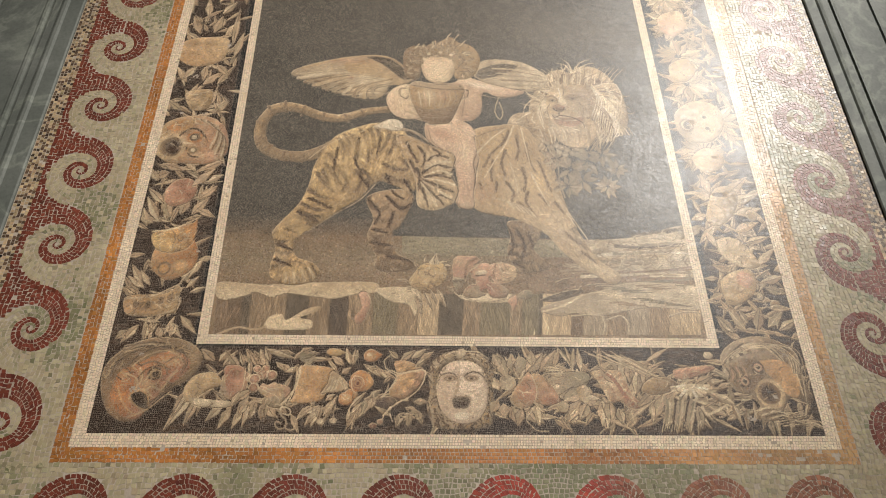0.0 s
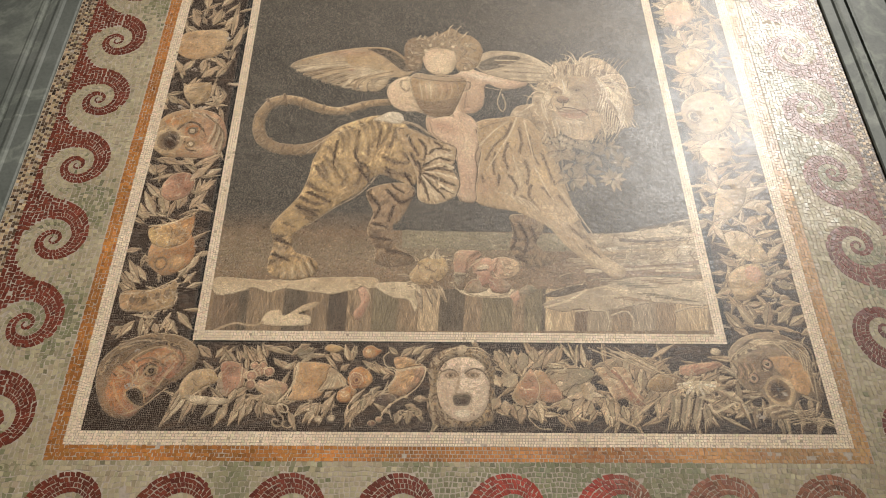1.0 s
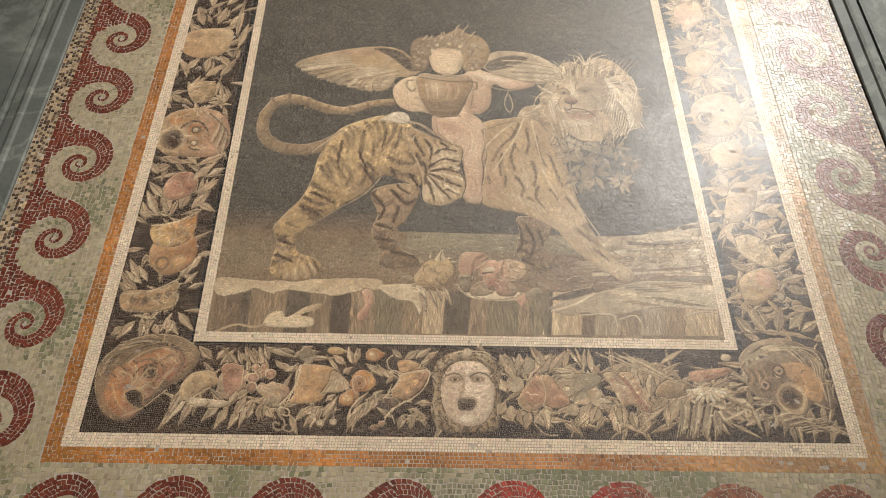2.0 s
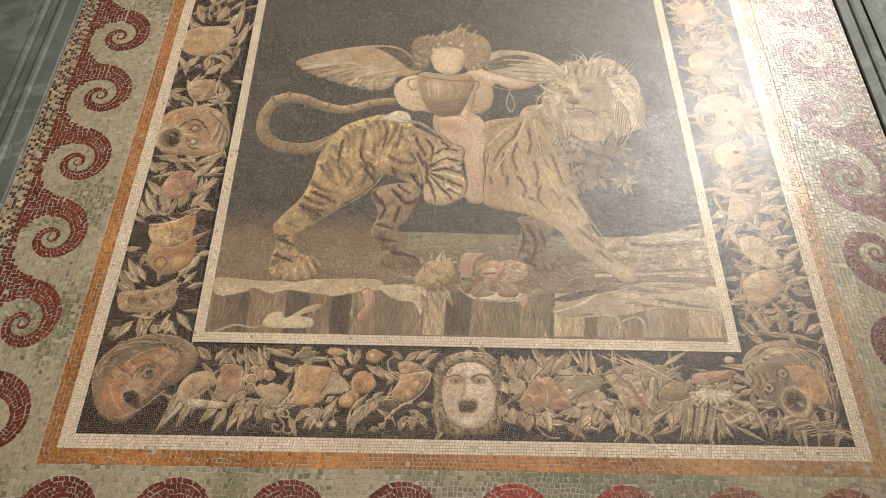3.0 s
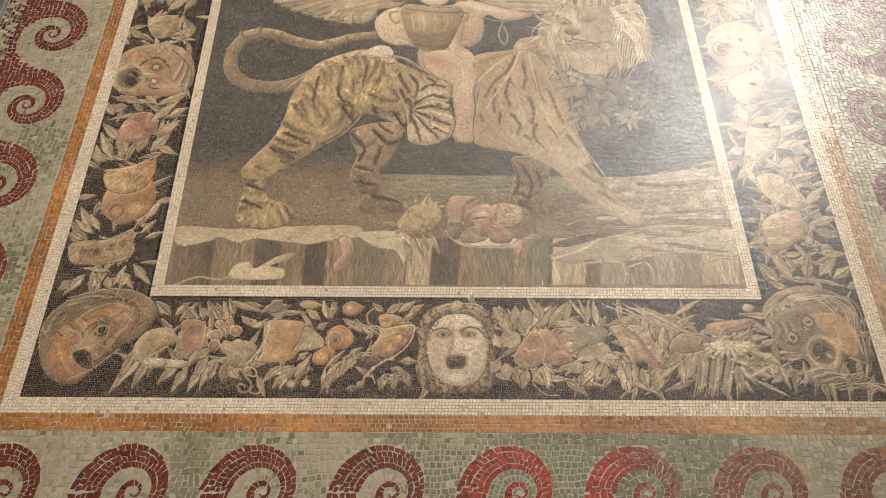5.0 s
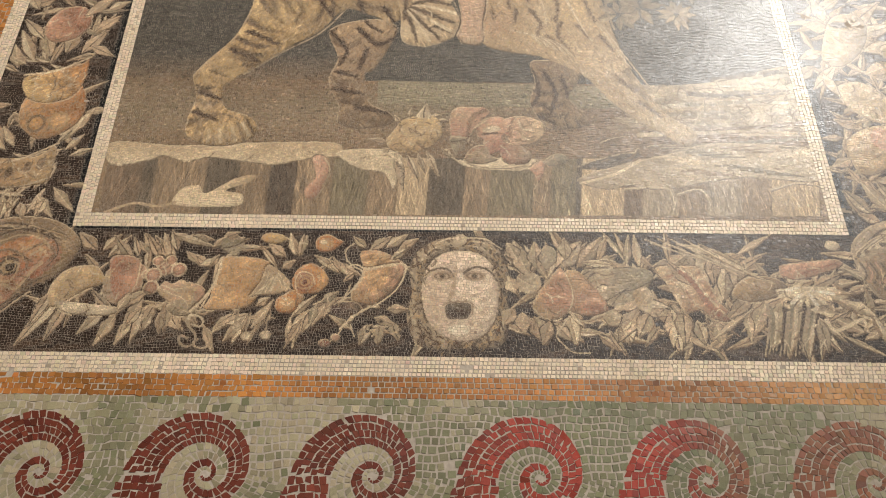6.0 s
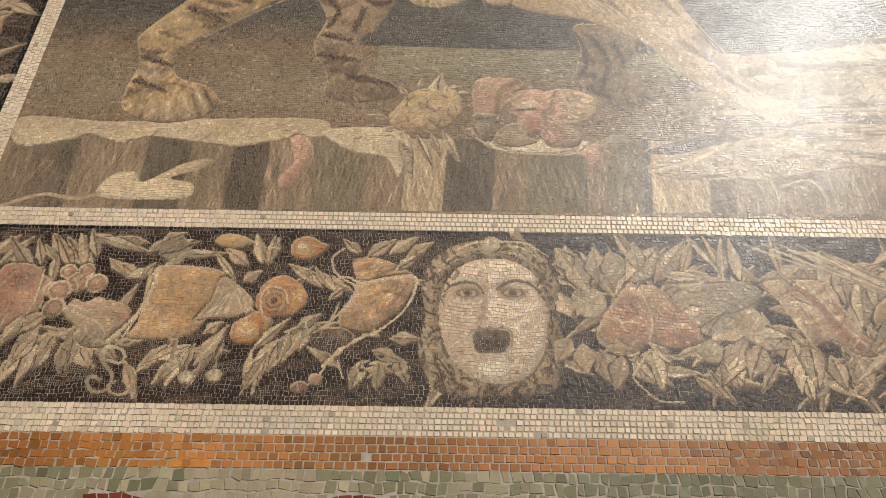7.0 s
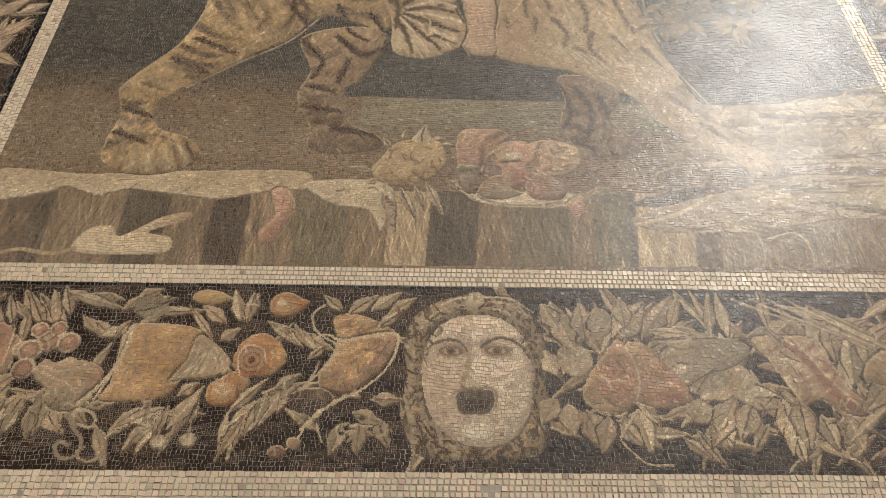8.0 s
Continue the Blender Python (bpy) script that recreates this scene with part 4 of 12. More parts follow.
glow("tiger", 17.6, 67, 4.4, 5.9, "straw", 0.5, 0)
glow("tiger", 26.5, 51.9, 4.2, 2.3, "sand", 0.6, -40)
glow("tiger", 34, 43.2, 4.2, 1.7, "pale", 0.5, -30)
glow("tiger", 5.8, 65, 1.5, 4.4, "bark", 0.5, 0)
glow("tiger", 25.4, 72.6, 2.1, 6, "taupe", 0.6, 0)
glow("tiger", 14.3, 74.2, 9, 9, "taupe", 0.5, 0)
glow("tiger", 25.2, 53.5, 8.5, 7.1, "taupe", 0.4, 0)
glow("tiger", -17.1, 57.8, 5.7, 11.3, "bark2", 0.5, 0)
glow("tiger", -13.3, 75.4, 4.5, 7.4, "bark", 0.5, 0)
line("tiger", [(23.8, 67.1), (26.1, 63.3), (28.8, 57.7), (32.1, 51.3)], 0.3, "pale")
fur("tiger", [(-22.2, 60.7), (-20, 59.1), (-17.2, 60.1)], 1, "brown", 35)
fur("tiger", [(-22.2, 60.7), (-20, 59.1), (-17.2, 60.1)], 0.71, "bark", -40)
fur("tiger", [(-21.3, 56.8), (-19, 55.7), (-15.7, 57.1)], 0.99, "brown", 35)
fur("tiger", [(-21.3, 56.8), (-19, 55.7), (-15.7, 57.1)], 0.7, "bark", -40)
fur("tiger", [(-22.3, 52.4), (-20, 51.1), (-17, 52.5)], 0.97, "brown", 35)
fur("tiger", [(-22.3, 52.4), (-20, 51.1), (-17, 52.5)], 0.69, "bark", -40)
fur("tiger", [(-20.4, 48.6), (-18.4, 47.3), (-16.3, 48)], 0.96, "brown", 35)
fur("tiger", [(-20.4, 48.6), (-18.4, 47.3), (-16.3, 48)], 0.69, "bark", -40)
fur("tiger", [(-19.2, 44.5), (-17.2, 43.3), (-15.1, 44.3)], 0.95, "brown", 35)
fur("tiger", [(-19.2, 44.5), (-17.2, 43.3), (-15.1, 44.3)], 0.68, "bark", -40)
fur("tiger", [(-15.8, 61.2), (-14.1, 59.2), (-12.4, 60.9)], 1, "brown", 35)
fur("tiger", [(-15.8, 61.2), (-14.1, 59.2), (-12.4, 60.9)], 0.71, "bark", -40)
fur("tiger", [(13.8, 79.4), (11.2, 73.7), (8.3, 68.2)], 0.76, "bark", 35)
fur("tiger", [(13.8, 79.4), (11.2, 73.7), (8.3, 68.2)], 0.46, "brown", -40)
fur("tiger", [(16.6, 79.5), (14.4, 73.1), (12, 66.9)], 0.76, "bark", 35)
fur("tiger", [(16.6, 79.5), (14.4, 73.1), (12, 66.9)], 0.46, "brown", -40)
fur("tiger", [(18.5, 75.7), (19, 70.2), (20.1, 65.3)], 0.75, "bark", 35)
fur("tiger", [(18.5, 75.7), (19, 70.2), (20.1, 65.3)], 0.45, "brown", -40)
fur("tiger", [(21.1, 74.3), (22.5, 69.2), (23.6, 65)], 0.75, "bark", 35)
fur("tiger", [(21.1, 74.3), (22.5, 69.2), (23.6, 65)], 0.45, "brown", -40)
fur("tiger", [(16.3, 65.2), (17.9, 62.5), (19.5, 60.4)], 0.73, "bark", 35)
fur("tiger", [(16.3, 65.2), (17.9, 62.5), (19.5, 60.4)], 0.44, "brown", -40)
fur("tiger", [(23.5, 58.4), (25.5, 56.5), (27.4, 55.2)], 0.72, "bark", 35)
fur("tiger", [(23.5, 58.4), (25.5, 56.5), (27.4, 55.2)], 0.43, "brown", -40)
fur("tiger", [(26.6, 53.2), (28.4, 51.2), (30, 49.6)], 0.71, "bark", 35)
fur("tiger", [(26.6, 53.2), (28.4, 51.2), (30, 49.6)], 0.43, "brown", -40)
fur("tiger", [(30.3, 47.7), (32.1, 46.2), (33.6, 44.3)], 0.7, "bark", 35)
fur("tiger", [(30.3, 47.7), (32.1, 46.2), (33.6, 44.3)], 0.42, "brown", -40)
fur("tiger", [(6, 72.2), (6.8, 68.2), (8.1, 64.7)], 0.74, "bark", 35)
fur("tiger", [(6, 72.2), (6.8, 68.2), (8.1, 64.7)], 0.45, "brown", -40)
fur("tiger", [(21.4, 62.2), (23.2, 59.8), (24.7, 57.1)], 0.73, "bark", 35)
fur("tiger", [(21.4, 62.2), (23.2, 59.8), (24.7, 57.1)], 0.44, "brown", -40)
line("tiger", [(8.1, 63.3), (10.1, 63), (13.5, 59.3)], 0.32, "ivory2", 0.15)
line("tiger", [(8.8, 63), (10.8, 62.5), (14.2, 59)], 0.32, "pale", 0.15)
line("tiger", [(9.5, 62.6), (11.5, 62), (15.1, 58.6)], 0.32, "bark2", 0.14)
line("tiger", [(10.2, 62.3), (12.3, 61.5), (15.9, 58.2)], 0.32, "ivory2", 0.14)
line("tiger", [(10.9, 62), (13, 61), (16.7, 57.8)], 0.32, "pale", 0.14)
line("tiger", [(11.6, 61.7), (13.9, 60.5), (17.6, 57.3)], 0.32, "bark2", 0.14)
line("tiger", [(12.3, 61.3), (14.6, 60), (18.3, 57)], 0.32, "ivory2", 0.14)
line("tiger", [(13, 61), (15.3, 59.5), (19.1, 56.7)], 0.32, "pale", 0.14)
line("tiger", [(13.7, 60.7), (16.1, 59), (19.9, 56.2)], 0.32, "bark2", 0.14)
line("tiger", [(14.4, 60.3), (16.8, 58.5), (20.7, 55.9)], 0.32, "ivory2", 0.14)
line("tiger", [(15.1, 60), (17.6, 58), (21.6, 55.4)], 0.32, "pale", 0.14)
line("tiger", [(15.8, 59.7), (18.3, 57.5), (22.2, 55.1)], 0.32, "bark2", 0.14)
line("tiger", [(16.5, 59.3), (19, 57), (23.1, 54.8)], 0.32, "ivory2", 0.14)
line("tiger", [(17.2, 59), (19.8, 56.5), (23.9, 54.3)], 0.32, "pale", 0.14)

# mane and head of the tiger
shape("mane", [(24.5, 103.9), (27, 106.6), (30.1, 108), (32.9, 106.8), (34, 108.1), (36.8, 109.5), (40.9, 108.8), (44.3, 105.3), (46.7, 100.2), (47.7, 94.4), (47.6, 89.3), (45.8, 85.1), (43.2, 84.7), (38.7, 83.4), (32.5, 82.9), (27.1, 82.7), (23.1, 84.6), (20.3, 88.9), (20.3, 93.7), (21.9, 98.7)], "taupe", "sand", 0)
shape("mane", [(14.2, 86.7), (15.7, 90.8), (20, 92.1), (23.3, 93.4), (26, 88.8), (27.1, 82.9), (24.6, 80.4), (20.2, 83.8)], "taupe", "tan", 0)
line("mane", [(26.1, 94.9), (23.9, 95.3), (22, 95.6)], 0.64, "ivory2", 0.22)
line("mane", [(39.6, 100.3), (41.7, 100.8), (44.2, 100.8)], 0.65, "bark", 0.23)
line("mane", [(27, 102.5), (26.9, 104.6), (26.9, 106.8)], 0.65, "pale", 0.23)
line("mane", [(40.6, 93.8), (42.5, 92.7), (44.3, 90.9)], 0.64, "bark2", 0.22)
line("mane", [(36.1, 103.8), (37.7, 105.6), (39.7, 107)], 0.65, "ivory2", 0.23)
line("mane", [(26.4, 97), (24.9, 98), (23.4, 99.2)], 0.64, "taupe", 0.22)
line("mane", [(41.2, 98), (43.6, 97.6), (45.9, 96.7)], 0.65, "brown", 0.23)
line("mane", [(30.5, 104.7), (31, 106.9), (32, 109.4)], 0.65, "ivory2", 0.23)
line("mane", [(40, 91.6), (41.5, 89.8), (42.8, 87.8)], 0.63, "bark", 0.22)
line("mane", [(39.2, 102.6), (41.4, 103.5), (43.8, 104)], 0.65, "pale", 0.23)
line("mane", [(27.7, 99.1), (26.7, 100.8), (26, 102.5)], 0.64, "bark2", 0.23)
line("mane", [(42.2, 95.1), (44.4, 93.9), (46.4, 92.3)], 0.64, "ivory2", 0.22)
line("mane", [(34.3, 105.7), (35.7, 107.7), (37.5, 109.5)], 0.66, "taupe", 0.23)
line("mane", [(24.2, 95.5), (22.4, 96.3), (20.7, 97)], 0.64, "brown", 0.22)
line("mane", [(41.8, 100.3), (44.3, 100.2), (46.6, 99.6)], 0.65, "ivory2", 0.23)
line("mane", [(29.6, 100.9), (29.5, 103), (29.7, 105.1)], 0.65, "bark", 0.23)
line("mane", [(42.1, 92.2), (44, 90.7), (45.6, 88.7)], 0.64, "pale", 0.22)
line("mane", [(35.8, 100.8), (37.4, 102.3), (39.3, 103.7)], 0.65, "bark2", 0.23)
line("mane", [(25.2, 98.2), (23.9, 99.6), (22.9, 101.1)], 0.64, "ivory2", 0.22)
line("mane", [(43.5, 97), (45.8, 96), (48.2, 94.6)], 0.64, "taupe", 0.23)
line("mane", [(32.2, 102.2), (32.7, 104.4), (33.7, 106.6)], 0.65, "brown", 0.23)
line("mane", [(41.2, 89.6), (42.4, 87.6), (43.3, 85.5)], 0.63, "ivory2", 0.22)
line("mane", [(37.9, 99.8), (39.9, 100.7), (42.3, 101.2)], 0.65, "bark", 0.23)
line("mane", [(27.2, 101), (26.7, 102.9), (26.4, 105.1)], 0.65, "pale", 0.23)
line("mane", [(44.2, 93.5), (46.2, 91.9), (48, 89.9)], 0.64, "bark2", 0.22)
line("mane", [(35, 102.5), (36.3, 104.5), (37.9, 106)], 0.65, "ivory2", 0.23)
line("mane", [(22.9, 96.7), (21.2, 97.7), (19.6, 98.7)], 0.64, "taupe", 0.22)
line("mane", [(39.7, 98.2), (41.9, 98.2), (44.3, 97.7)], 0.65, "brown", 0.23)
line("mane", [(30, 103), (30.2, 105.2), (30.9, 107.6)], 0.65, "ivory2", 0.23)
line("mane", [(38.9, 92.8), (40.6, 91.4), (42.1, 89.4)], 0.64, "bark", 0.22)
line("mane", [(37.7, 101.9), (39.6, 103), (41.8, 104)], 0.65, "pale", 0.23)
line("mane", [(24.6, 100.1), (23.6, 101.8), (22.9, 103.7)], 0.64, "bark2", 0.23)
line("mane", [(40.7, 95.9), (42.8, 95.1), (45.1, 93.9)], 0.64, "ivory2", 0.22)
line("mane", [(33.2, 104.2), (34.4, 106.4), (35.7, 108.4)], 0.65, "taupe", 0.23)
line("mane", [(25.6, 95.1), (23.6, 95.5), (21.7, 96)], 0.64, "brown", 0.22)
line("mane", [(40, 100.1), (42.4, 100.6), (44.8, 100.4)], 0.65, "ivory2", 0.23)
line("mane", [(27.2, 103.1), (27.2, 105.3), (27.4, 107.5)], 0.65, "bark", 0.23)
line("mane", [(40.9, 93.4), (42.8, 92), (44.6, 90.3)], 0.64, "pale", 0.22)
line("mane", [(36.7, 104), (38.4, 105.6), (40.5, 107)], 0.65, "bark2", 0.23)
line("mane", [(26.2, 97.2), (24.7, 98.4), (23.4, 99.8)], 0.64, "ivory2", 0.22)
line("mane", [(41.8, 97.6), (44.2, 97), (46.5, 96)], 0.65, "taupe", 0.23)
line("mane", [(30.8, 105.2), (31.7, 107.6), (32.7, 109.9)], 0.65, "brown", 0.23)
line("mane", [(40.3, 91.2), (41.6, 89.4), (42.9, 87.2)], 0.63, "ivory2", 0.22)
line("mane", [(39.8, 102.6), (42, 103.3), (44.5, 103.6)], 0.65, "bark", 0.23)
line("mane", [(27.7, 99.5), (26.7, 101.2), (26.2, 103.1)], 0.64, "pale", 0.23)
line("mane", [(42.6, 94.7), (44.8, 93.5), (46.8, 91.7)], 0.64, "bark2", 0.22)
line("mane", [(33.8, 101.2), (35, 103.1), (36.5, 105.1)], 0.65, "ivory2", 0.23)
line("mane", [(23.9, 95.9), (22.2, 96.7), (20.5, 97.7)], 0.64, "taupe", 0.22)
line("mane", [(42.4, 99.9), (44.9, 99.8), (47.2, 99)], 0.65, "brown", 0.23)
line("mane", [(29.8, 101.5), (29.7, 103.4), (30.1, 105.8)], 0.65, "ivory2", 0.23)
line("mane", [(42.4, 91.8), (44.2, 90.1), (45.7, 87.9)], 0.64, "bark", 0.22)
line("mane", [(36.3, 101), (38, 102.4), (39.9, 103.5)], 0.65, "pale", 0.23)
line("mane", [(25.3, 98.8), (23.9, 100.3), (23.1, 102)], 0.64, "bark2", 0.23)
line("mane", [(44, 96.6), (46.4, 95.4), (48.6, 94)], 0.64, "ivory2", 0.23)
line("mane", [(32.5, 102.6), (33.2, 104.8), (34.4, 106.8)], 0.65, "taupe", 0.23)
line("mane", [(41.1, 89.2), (42.3, 87), (43.1, 84.9)], 0.63, "brown", 0.22)
line("mane", [(38.4, 99.8), (40.6, 100.5), (42.9, 100.8)], 0.65, "ivory2", 0.23)
line("mane", [(27.4, 101.4), (26.9, 103.3), (26.8, 105.7)], 0.65, "bark", 0.23)
line("mane", [(39.4, 94.4), (41.5, 93.2), (43.4, 91.9)], 0.64, "pale", 0.22)
line("mane", [(35.3, 102.9), (37, 104.7), (38.8, 106.3)], 0.65, "bark2", 0.23)
line("mane", [(22.6, 97.1), (21, 98.1), (19.7, 99.5)], 0.64, "ivory2", 0.22)
line("mane", [(40.1, 98), (42.3, 97.8), (44.7, 97.2)], 0.65, "taupe", 0.23)
line("mane", [(30.3, 103.4), (30.7, 105.8), (31.6, 108)], 0.65, "brown", 0.23)
line("mane", [(39.1, 92.4), (40.9, 90.8), (42.2, 89)], 0.64, "ivory2", 0.22)
line("mane", [(38.1, 101.9), (40.2, 103.1), (42.6, 103.8)], 0.65, "bark", 0.23)
line("mane", [(24.6, 100.5), (23.8, 102.4), (23.3, 104.3)], 0.65, "pale", 0.23)
line("mane", [(41.1, 95.5), (43.2, 94.7), (45.5, 93.3)], 0.64, "bark2", 0.22)
line("mane", [(33.7, 104.6), (34.9, 106.6), (36.6, 108.6)], 0.65, "ivory2", 0.23)
line("mane", [(25.3, 95.3), (23.4, 95.9), (21.6, 96.6)], 0.64, "taupe", 0.22)
line("mane", [(40.7, 100.1), (43, 100.1), (45.4, 100)], 0.65, "brown", 0.23)
line("mane", [(27.6, 103.6), (27.6, 106), (28, 108.4)], 0.65, "ivory2", 0.23)
line("mane", [(41.1, 93), (43, 91.4), (44.7, 89.7)], 0.64, "bark", 0.22)
line("mane", [(37.3, 104.3), (39.2, 105.6), (41.3, 106.8)], 0.66, "pale", 0.23)
line("mane", [(26.1, 97.6), (24.6, 98.8), (23.4, 100.3)], 0.64, "bark2", 0.22)
line("mane", [(42.3, 97.4), (44.6, 96.6), (46.9, 95.4)], 0.65, "ivory2", 0.23)
line("mane", [(31.9, 101.1), (32.4, 103.3), (33.3, 105.5)], 0.65, "taupe", 0.23)
line("mane", [(40.4, 90.6), (41.7, 88.8), (42.9, 86.6)], 0.63, "brown", 0.22)
line("mane", [(40.5, 102.4), (42.8, 103.1), (45.1, 103.2)], 0.65, "ivory2", 0.23)
line("mane", [(27.6, 100), (27, 101.8), (26.6, 103.8)], 0.65, "bark", 0.23)
line("mane", [(43, 94.3), (45.1, 92.9), (47, 90.9)], 0.64, "pale", 0.22)
line("mane", [(34.4, 101.6), (35.5, 103.4), (37, 105.1)], 0.65, "bark2", 0.23)
line("mane", [(23.8, 96.3), (22.1, 97.1), (20.4, 98.1)], 0.64, "ivory2", 0.22)
line("mane", [(43.1, 99.7), (45.4, 99.2), (47.9, 98.4)], 0.65, "taupe", 0.23)
line("mane", [(30, 101.9), (30.1, 104.1), (30.6, 106.3)], 0.65, "brown", 0.23)
line("mane", [(42.6, 91.2), (44.3, 89.3), (45.6, 87.3)], 0.63, "ivory2", 0.22)
line("mane", [(36.7, 101), (38.5, 102.4), (40.6, 103.5)], 0.65, "bark", 0.23)
line("mane", [(25.1, 99.3), (24.1, 100.7), (23.3, 102.6)], 0.64, "pale", 0.23)
line("mane", [(39.4, 96.1), (41.6, 95.5), (43.9, 94.5)], 0.64, "bark2", 0.22)
line("mane", [(32.9, 103.1), (33.8, 105.3), (35, 107.3)], 0.65, "ivory2", 0.23)
line("mane", [(21.6, 94.2), (19.5, 94.5), (17.7, 95.1)], 0.63, "taupe", 0.22)
line("mane", [(33.3, 107.2), (31.9, 109.8), (29.3, 110.6)], 0.56, "pale", 0.2)
line("mane", [(33.6, 107.2), (32.9, 110.3), (31.4, 112)], 0.56, "pale", 0.2)
line("mane", [(34.3, 107.7), (36.3, 110.8), (39.1, 112.3)], 0.56, "pale", 0.2)
line("mane", [(34.6, 107.3), (37.5, 110), (40.6, 111)], 0.56, "pale", 0.2)
line("mane", [(45.4, 98.9), (47.2, 98.2), (49.2, 98.6)], 0.55, "pale", 0.19)
line("mane", [(46.9, 93.2), (48.3, 92), (49.6, 92.4)], 0.54, "pale", 0.19)
line("mane", [(46.5, 87.9), (47.5, 86.3), (48.2, 84.4)], 0.54, "pale", 0.19)
line("mane", [(21.1, 96.2), (19.3, 94.1), (18.6, 91.6)], 0.54, "pale", 0.19)
line("mane", [(20.5, 91.7), (18.5, 90.4), (16.8, 88.8)], 0.54, "pale", 0.19)
grain("mane", 1300, 1.7, 50, 0.3, 0.3)
shape("mane", [(24.4, 97.6), (25.9, 100.5), (28.8, 102.3), (32.6, 103.3), (36.7, 102.5), (39, 99.6), (38.9, 95.8), (36.9, 92.1), (33.2, 89.6), (28.7, 88.7), (25.7, 90.2), (24, 93.4)], "sand", "pale", 180)
glow("mane", 31.1, 101.1, 4.5, 1, "bark2", 0.6, 0)
glow("mane", 37, 95.8, 2.2, 3.8, "bark", 0.6, 0)
glow("mane", 31.7, 91, 3.8, 0.8, "bark", 0.4, 0)
glow("mane", 26.3, 97.6, 1.4, 0.8, "bark", 0.7, 0)
glow("mane", 32.1, 98.2, 1.8, 0.8, "bark", 0.7, 0)
shape("mane", [(26, 93.9), (28, 95.6), (30.5, 95.2), (31.6, 93.2), (30.2, 91.3), (27, 91), (25.5, 92.2)], "pale", "ivory2", 0)
shape("mane", [(27.3, 94.7), (29, 95.4), (29.8, 94.4), (28.5, 93.3)], "bark")
shape("mane", [(27.2, 89), (30, 89.7), (33.5, 89.6), (35.3, 88.8), (33.1, 86), (29.6, 85.3), (27.6, 86.7)], "pale", "sand", -90)
line("mane", [(25.7, 90.2), (27.8, 89.5), (29.8, 90.3), (31.9, 89.6), (34.8, 90.6), (38.2, 89.5)], 0.69, "umber", 0.47)
line("mane", [(27.5, 89.3), (28, 88.5)], 0.38, "ivory")
line("mane", [(32.5, 89.4), (33.1, 88.6)], 0.38, "ivory")
line("mane", [(24.4, 97.6), (26.1, 98.9), (27.9, 97.9)], 0.64, "bark")
line("mane", [(30.5, 98.3), (32.6, 99.7), (35, 98.5)], 0.64, "bark")
line("mane", [(29, 98.9), (29.4, 96.4), (28.8, 95)], 0.39, "bark")
line("mane", [(31.2, 98.6), (30.9, 95.6), (31.7, 93.6)], 0.39, "bark")
line("mane", [(37.1, 102.5), (38.9, 104.8), (40.3, 102.6)], 0.49, "bark")
line("mane", [(32.5, 95.3), (34.3, 94.9), (35.7, 96.2)], 0.35, "bark")
line("mane", [(26.5, 93.1), (24.9, 92.2), (24.1, 90.6)], 0.35, "bark")
glow("mane", 40, 94.2, 2.2, 4.8, "bark2", 0.8, 0)
glow("mane", 29.8, 87.5, 3.1, 0.9, "bark2", 0.3, 0)
disc("mane", 26.2, 97, 0.58, 0.48, "brown")
disc("mane", 32, 97.5, 0.64, 0.52, "brown")
veins("mane", 150, 2.2, 0.26, "ivory2", "bark2", "pale", "bark")
grain("mane", 300, 1, 30, 0.24, 0.25)
modelled("mane", 2.2, 0.45)
line("mane", [(39.2, 89.7), (39.9, 85.8), (38.7, 80.7)], 0.41, "ivory2")
line("mane", [(40.1, 89.4), (40.8, 85.6), (39.7, 81.3)], 0.41, "taupe")
line("mane", [(40.9, 89), (41.8, 85.4), (40.7, 81.9)], 0.41, "pale")
line("mane", [(41.8, 88.6), (42.7, 85.3), (41.7, 82.5)], 0.41, "ivory2")
line("mane", [(42.7, 88.2), (43.6, 85.1), (42.7, 83.1)], 0.41, "taupe")
line("mane", [(43.6, 87.8), (44.5, 84.9), (43.7, 83.7)], 0.41, "pale")
line("mane", [(44.5, 87.5), (45.4, 84.7), (44.7, 84.3)], 0.41, "ivory2")
line("mane", [(45.4, 87.1), (46.3, 84.6), (45.7, 84.9)], 0.41, "taupe")
line("mane", [(46.3, 86.7), (47.2, 84.4), (46.8, 85.5)], 0.41, "pale")
line("mane", [(38.7, 102.6), (39.8, 98), (37.8, 91.7)], 0.46, "ivory2", 0.2)
line("mane", [(42.8, 97.6), (43.8, 93.1), (40.6, 85.2)], 0.45, "taupe", 0.19)
line("mane", [(39.3, 92.4), (40.4, 88), (36.3, 81.4)], 0.45, "pale", 0.19)
line("mane", [(44.9, 99.8), (45.9, 95.2), (43, 86.6)], 0.45, "bark2", 0.19)
line("mane", [(41.3, 94.5), (42.3, 90), (38.7, 82.8)], 0.45, "ivory", 0.19)
line("mane", [(39.3, 101.8), (40.3, 97.1), (38.2, 90.7)], 0.46, "ivory2", 0.2)
line("mane", [(43.3, 96.6), (44.3, 92.1), (41, 84.2)], 0.45, "taupe", 0.19)
line("mane", [(39.8, 91.6), (40.9, 87.2), (36.7, 80.3)], 0.44, "pale", 0.19)
line("mane", [(45.6, 98.9), (46.6, 94.4), (43.4, 85.7)], 0.45, "bark2", 0.19)
line("mane", [(41.8, 93.7), (42.9, 89.2), (39, 81.7)], 0.45, "ivory", 0.19)
line("mane", [(39.8, 100.9), (40.9, 96.3), (38.5, 89.7)], 0.46, "ivory2", 0.2)
line("mane", [(44, 95.8), (45, 91.3), (41.3, 83.1)], 0.45, "taupe", 0.19)
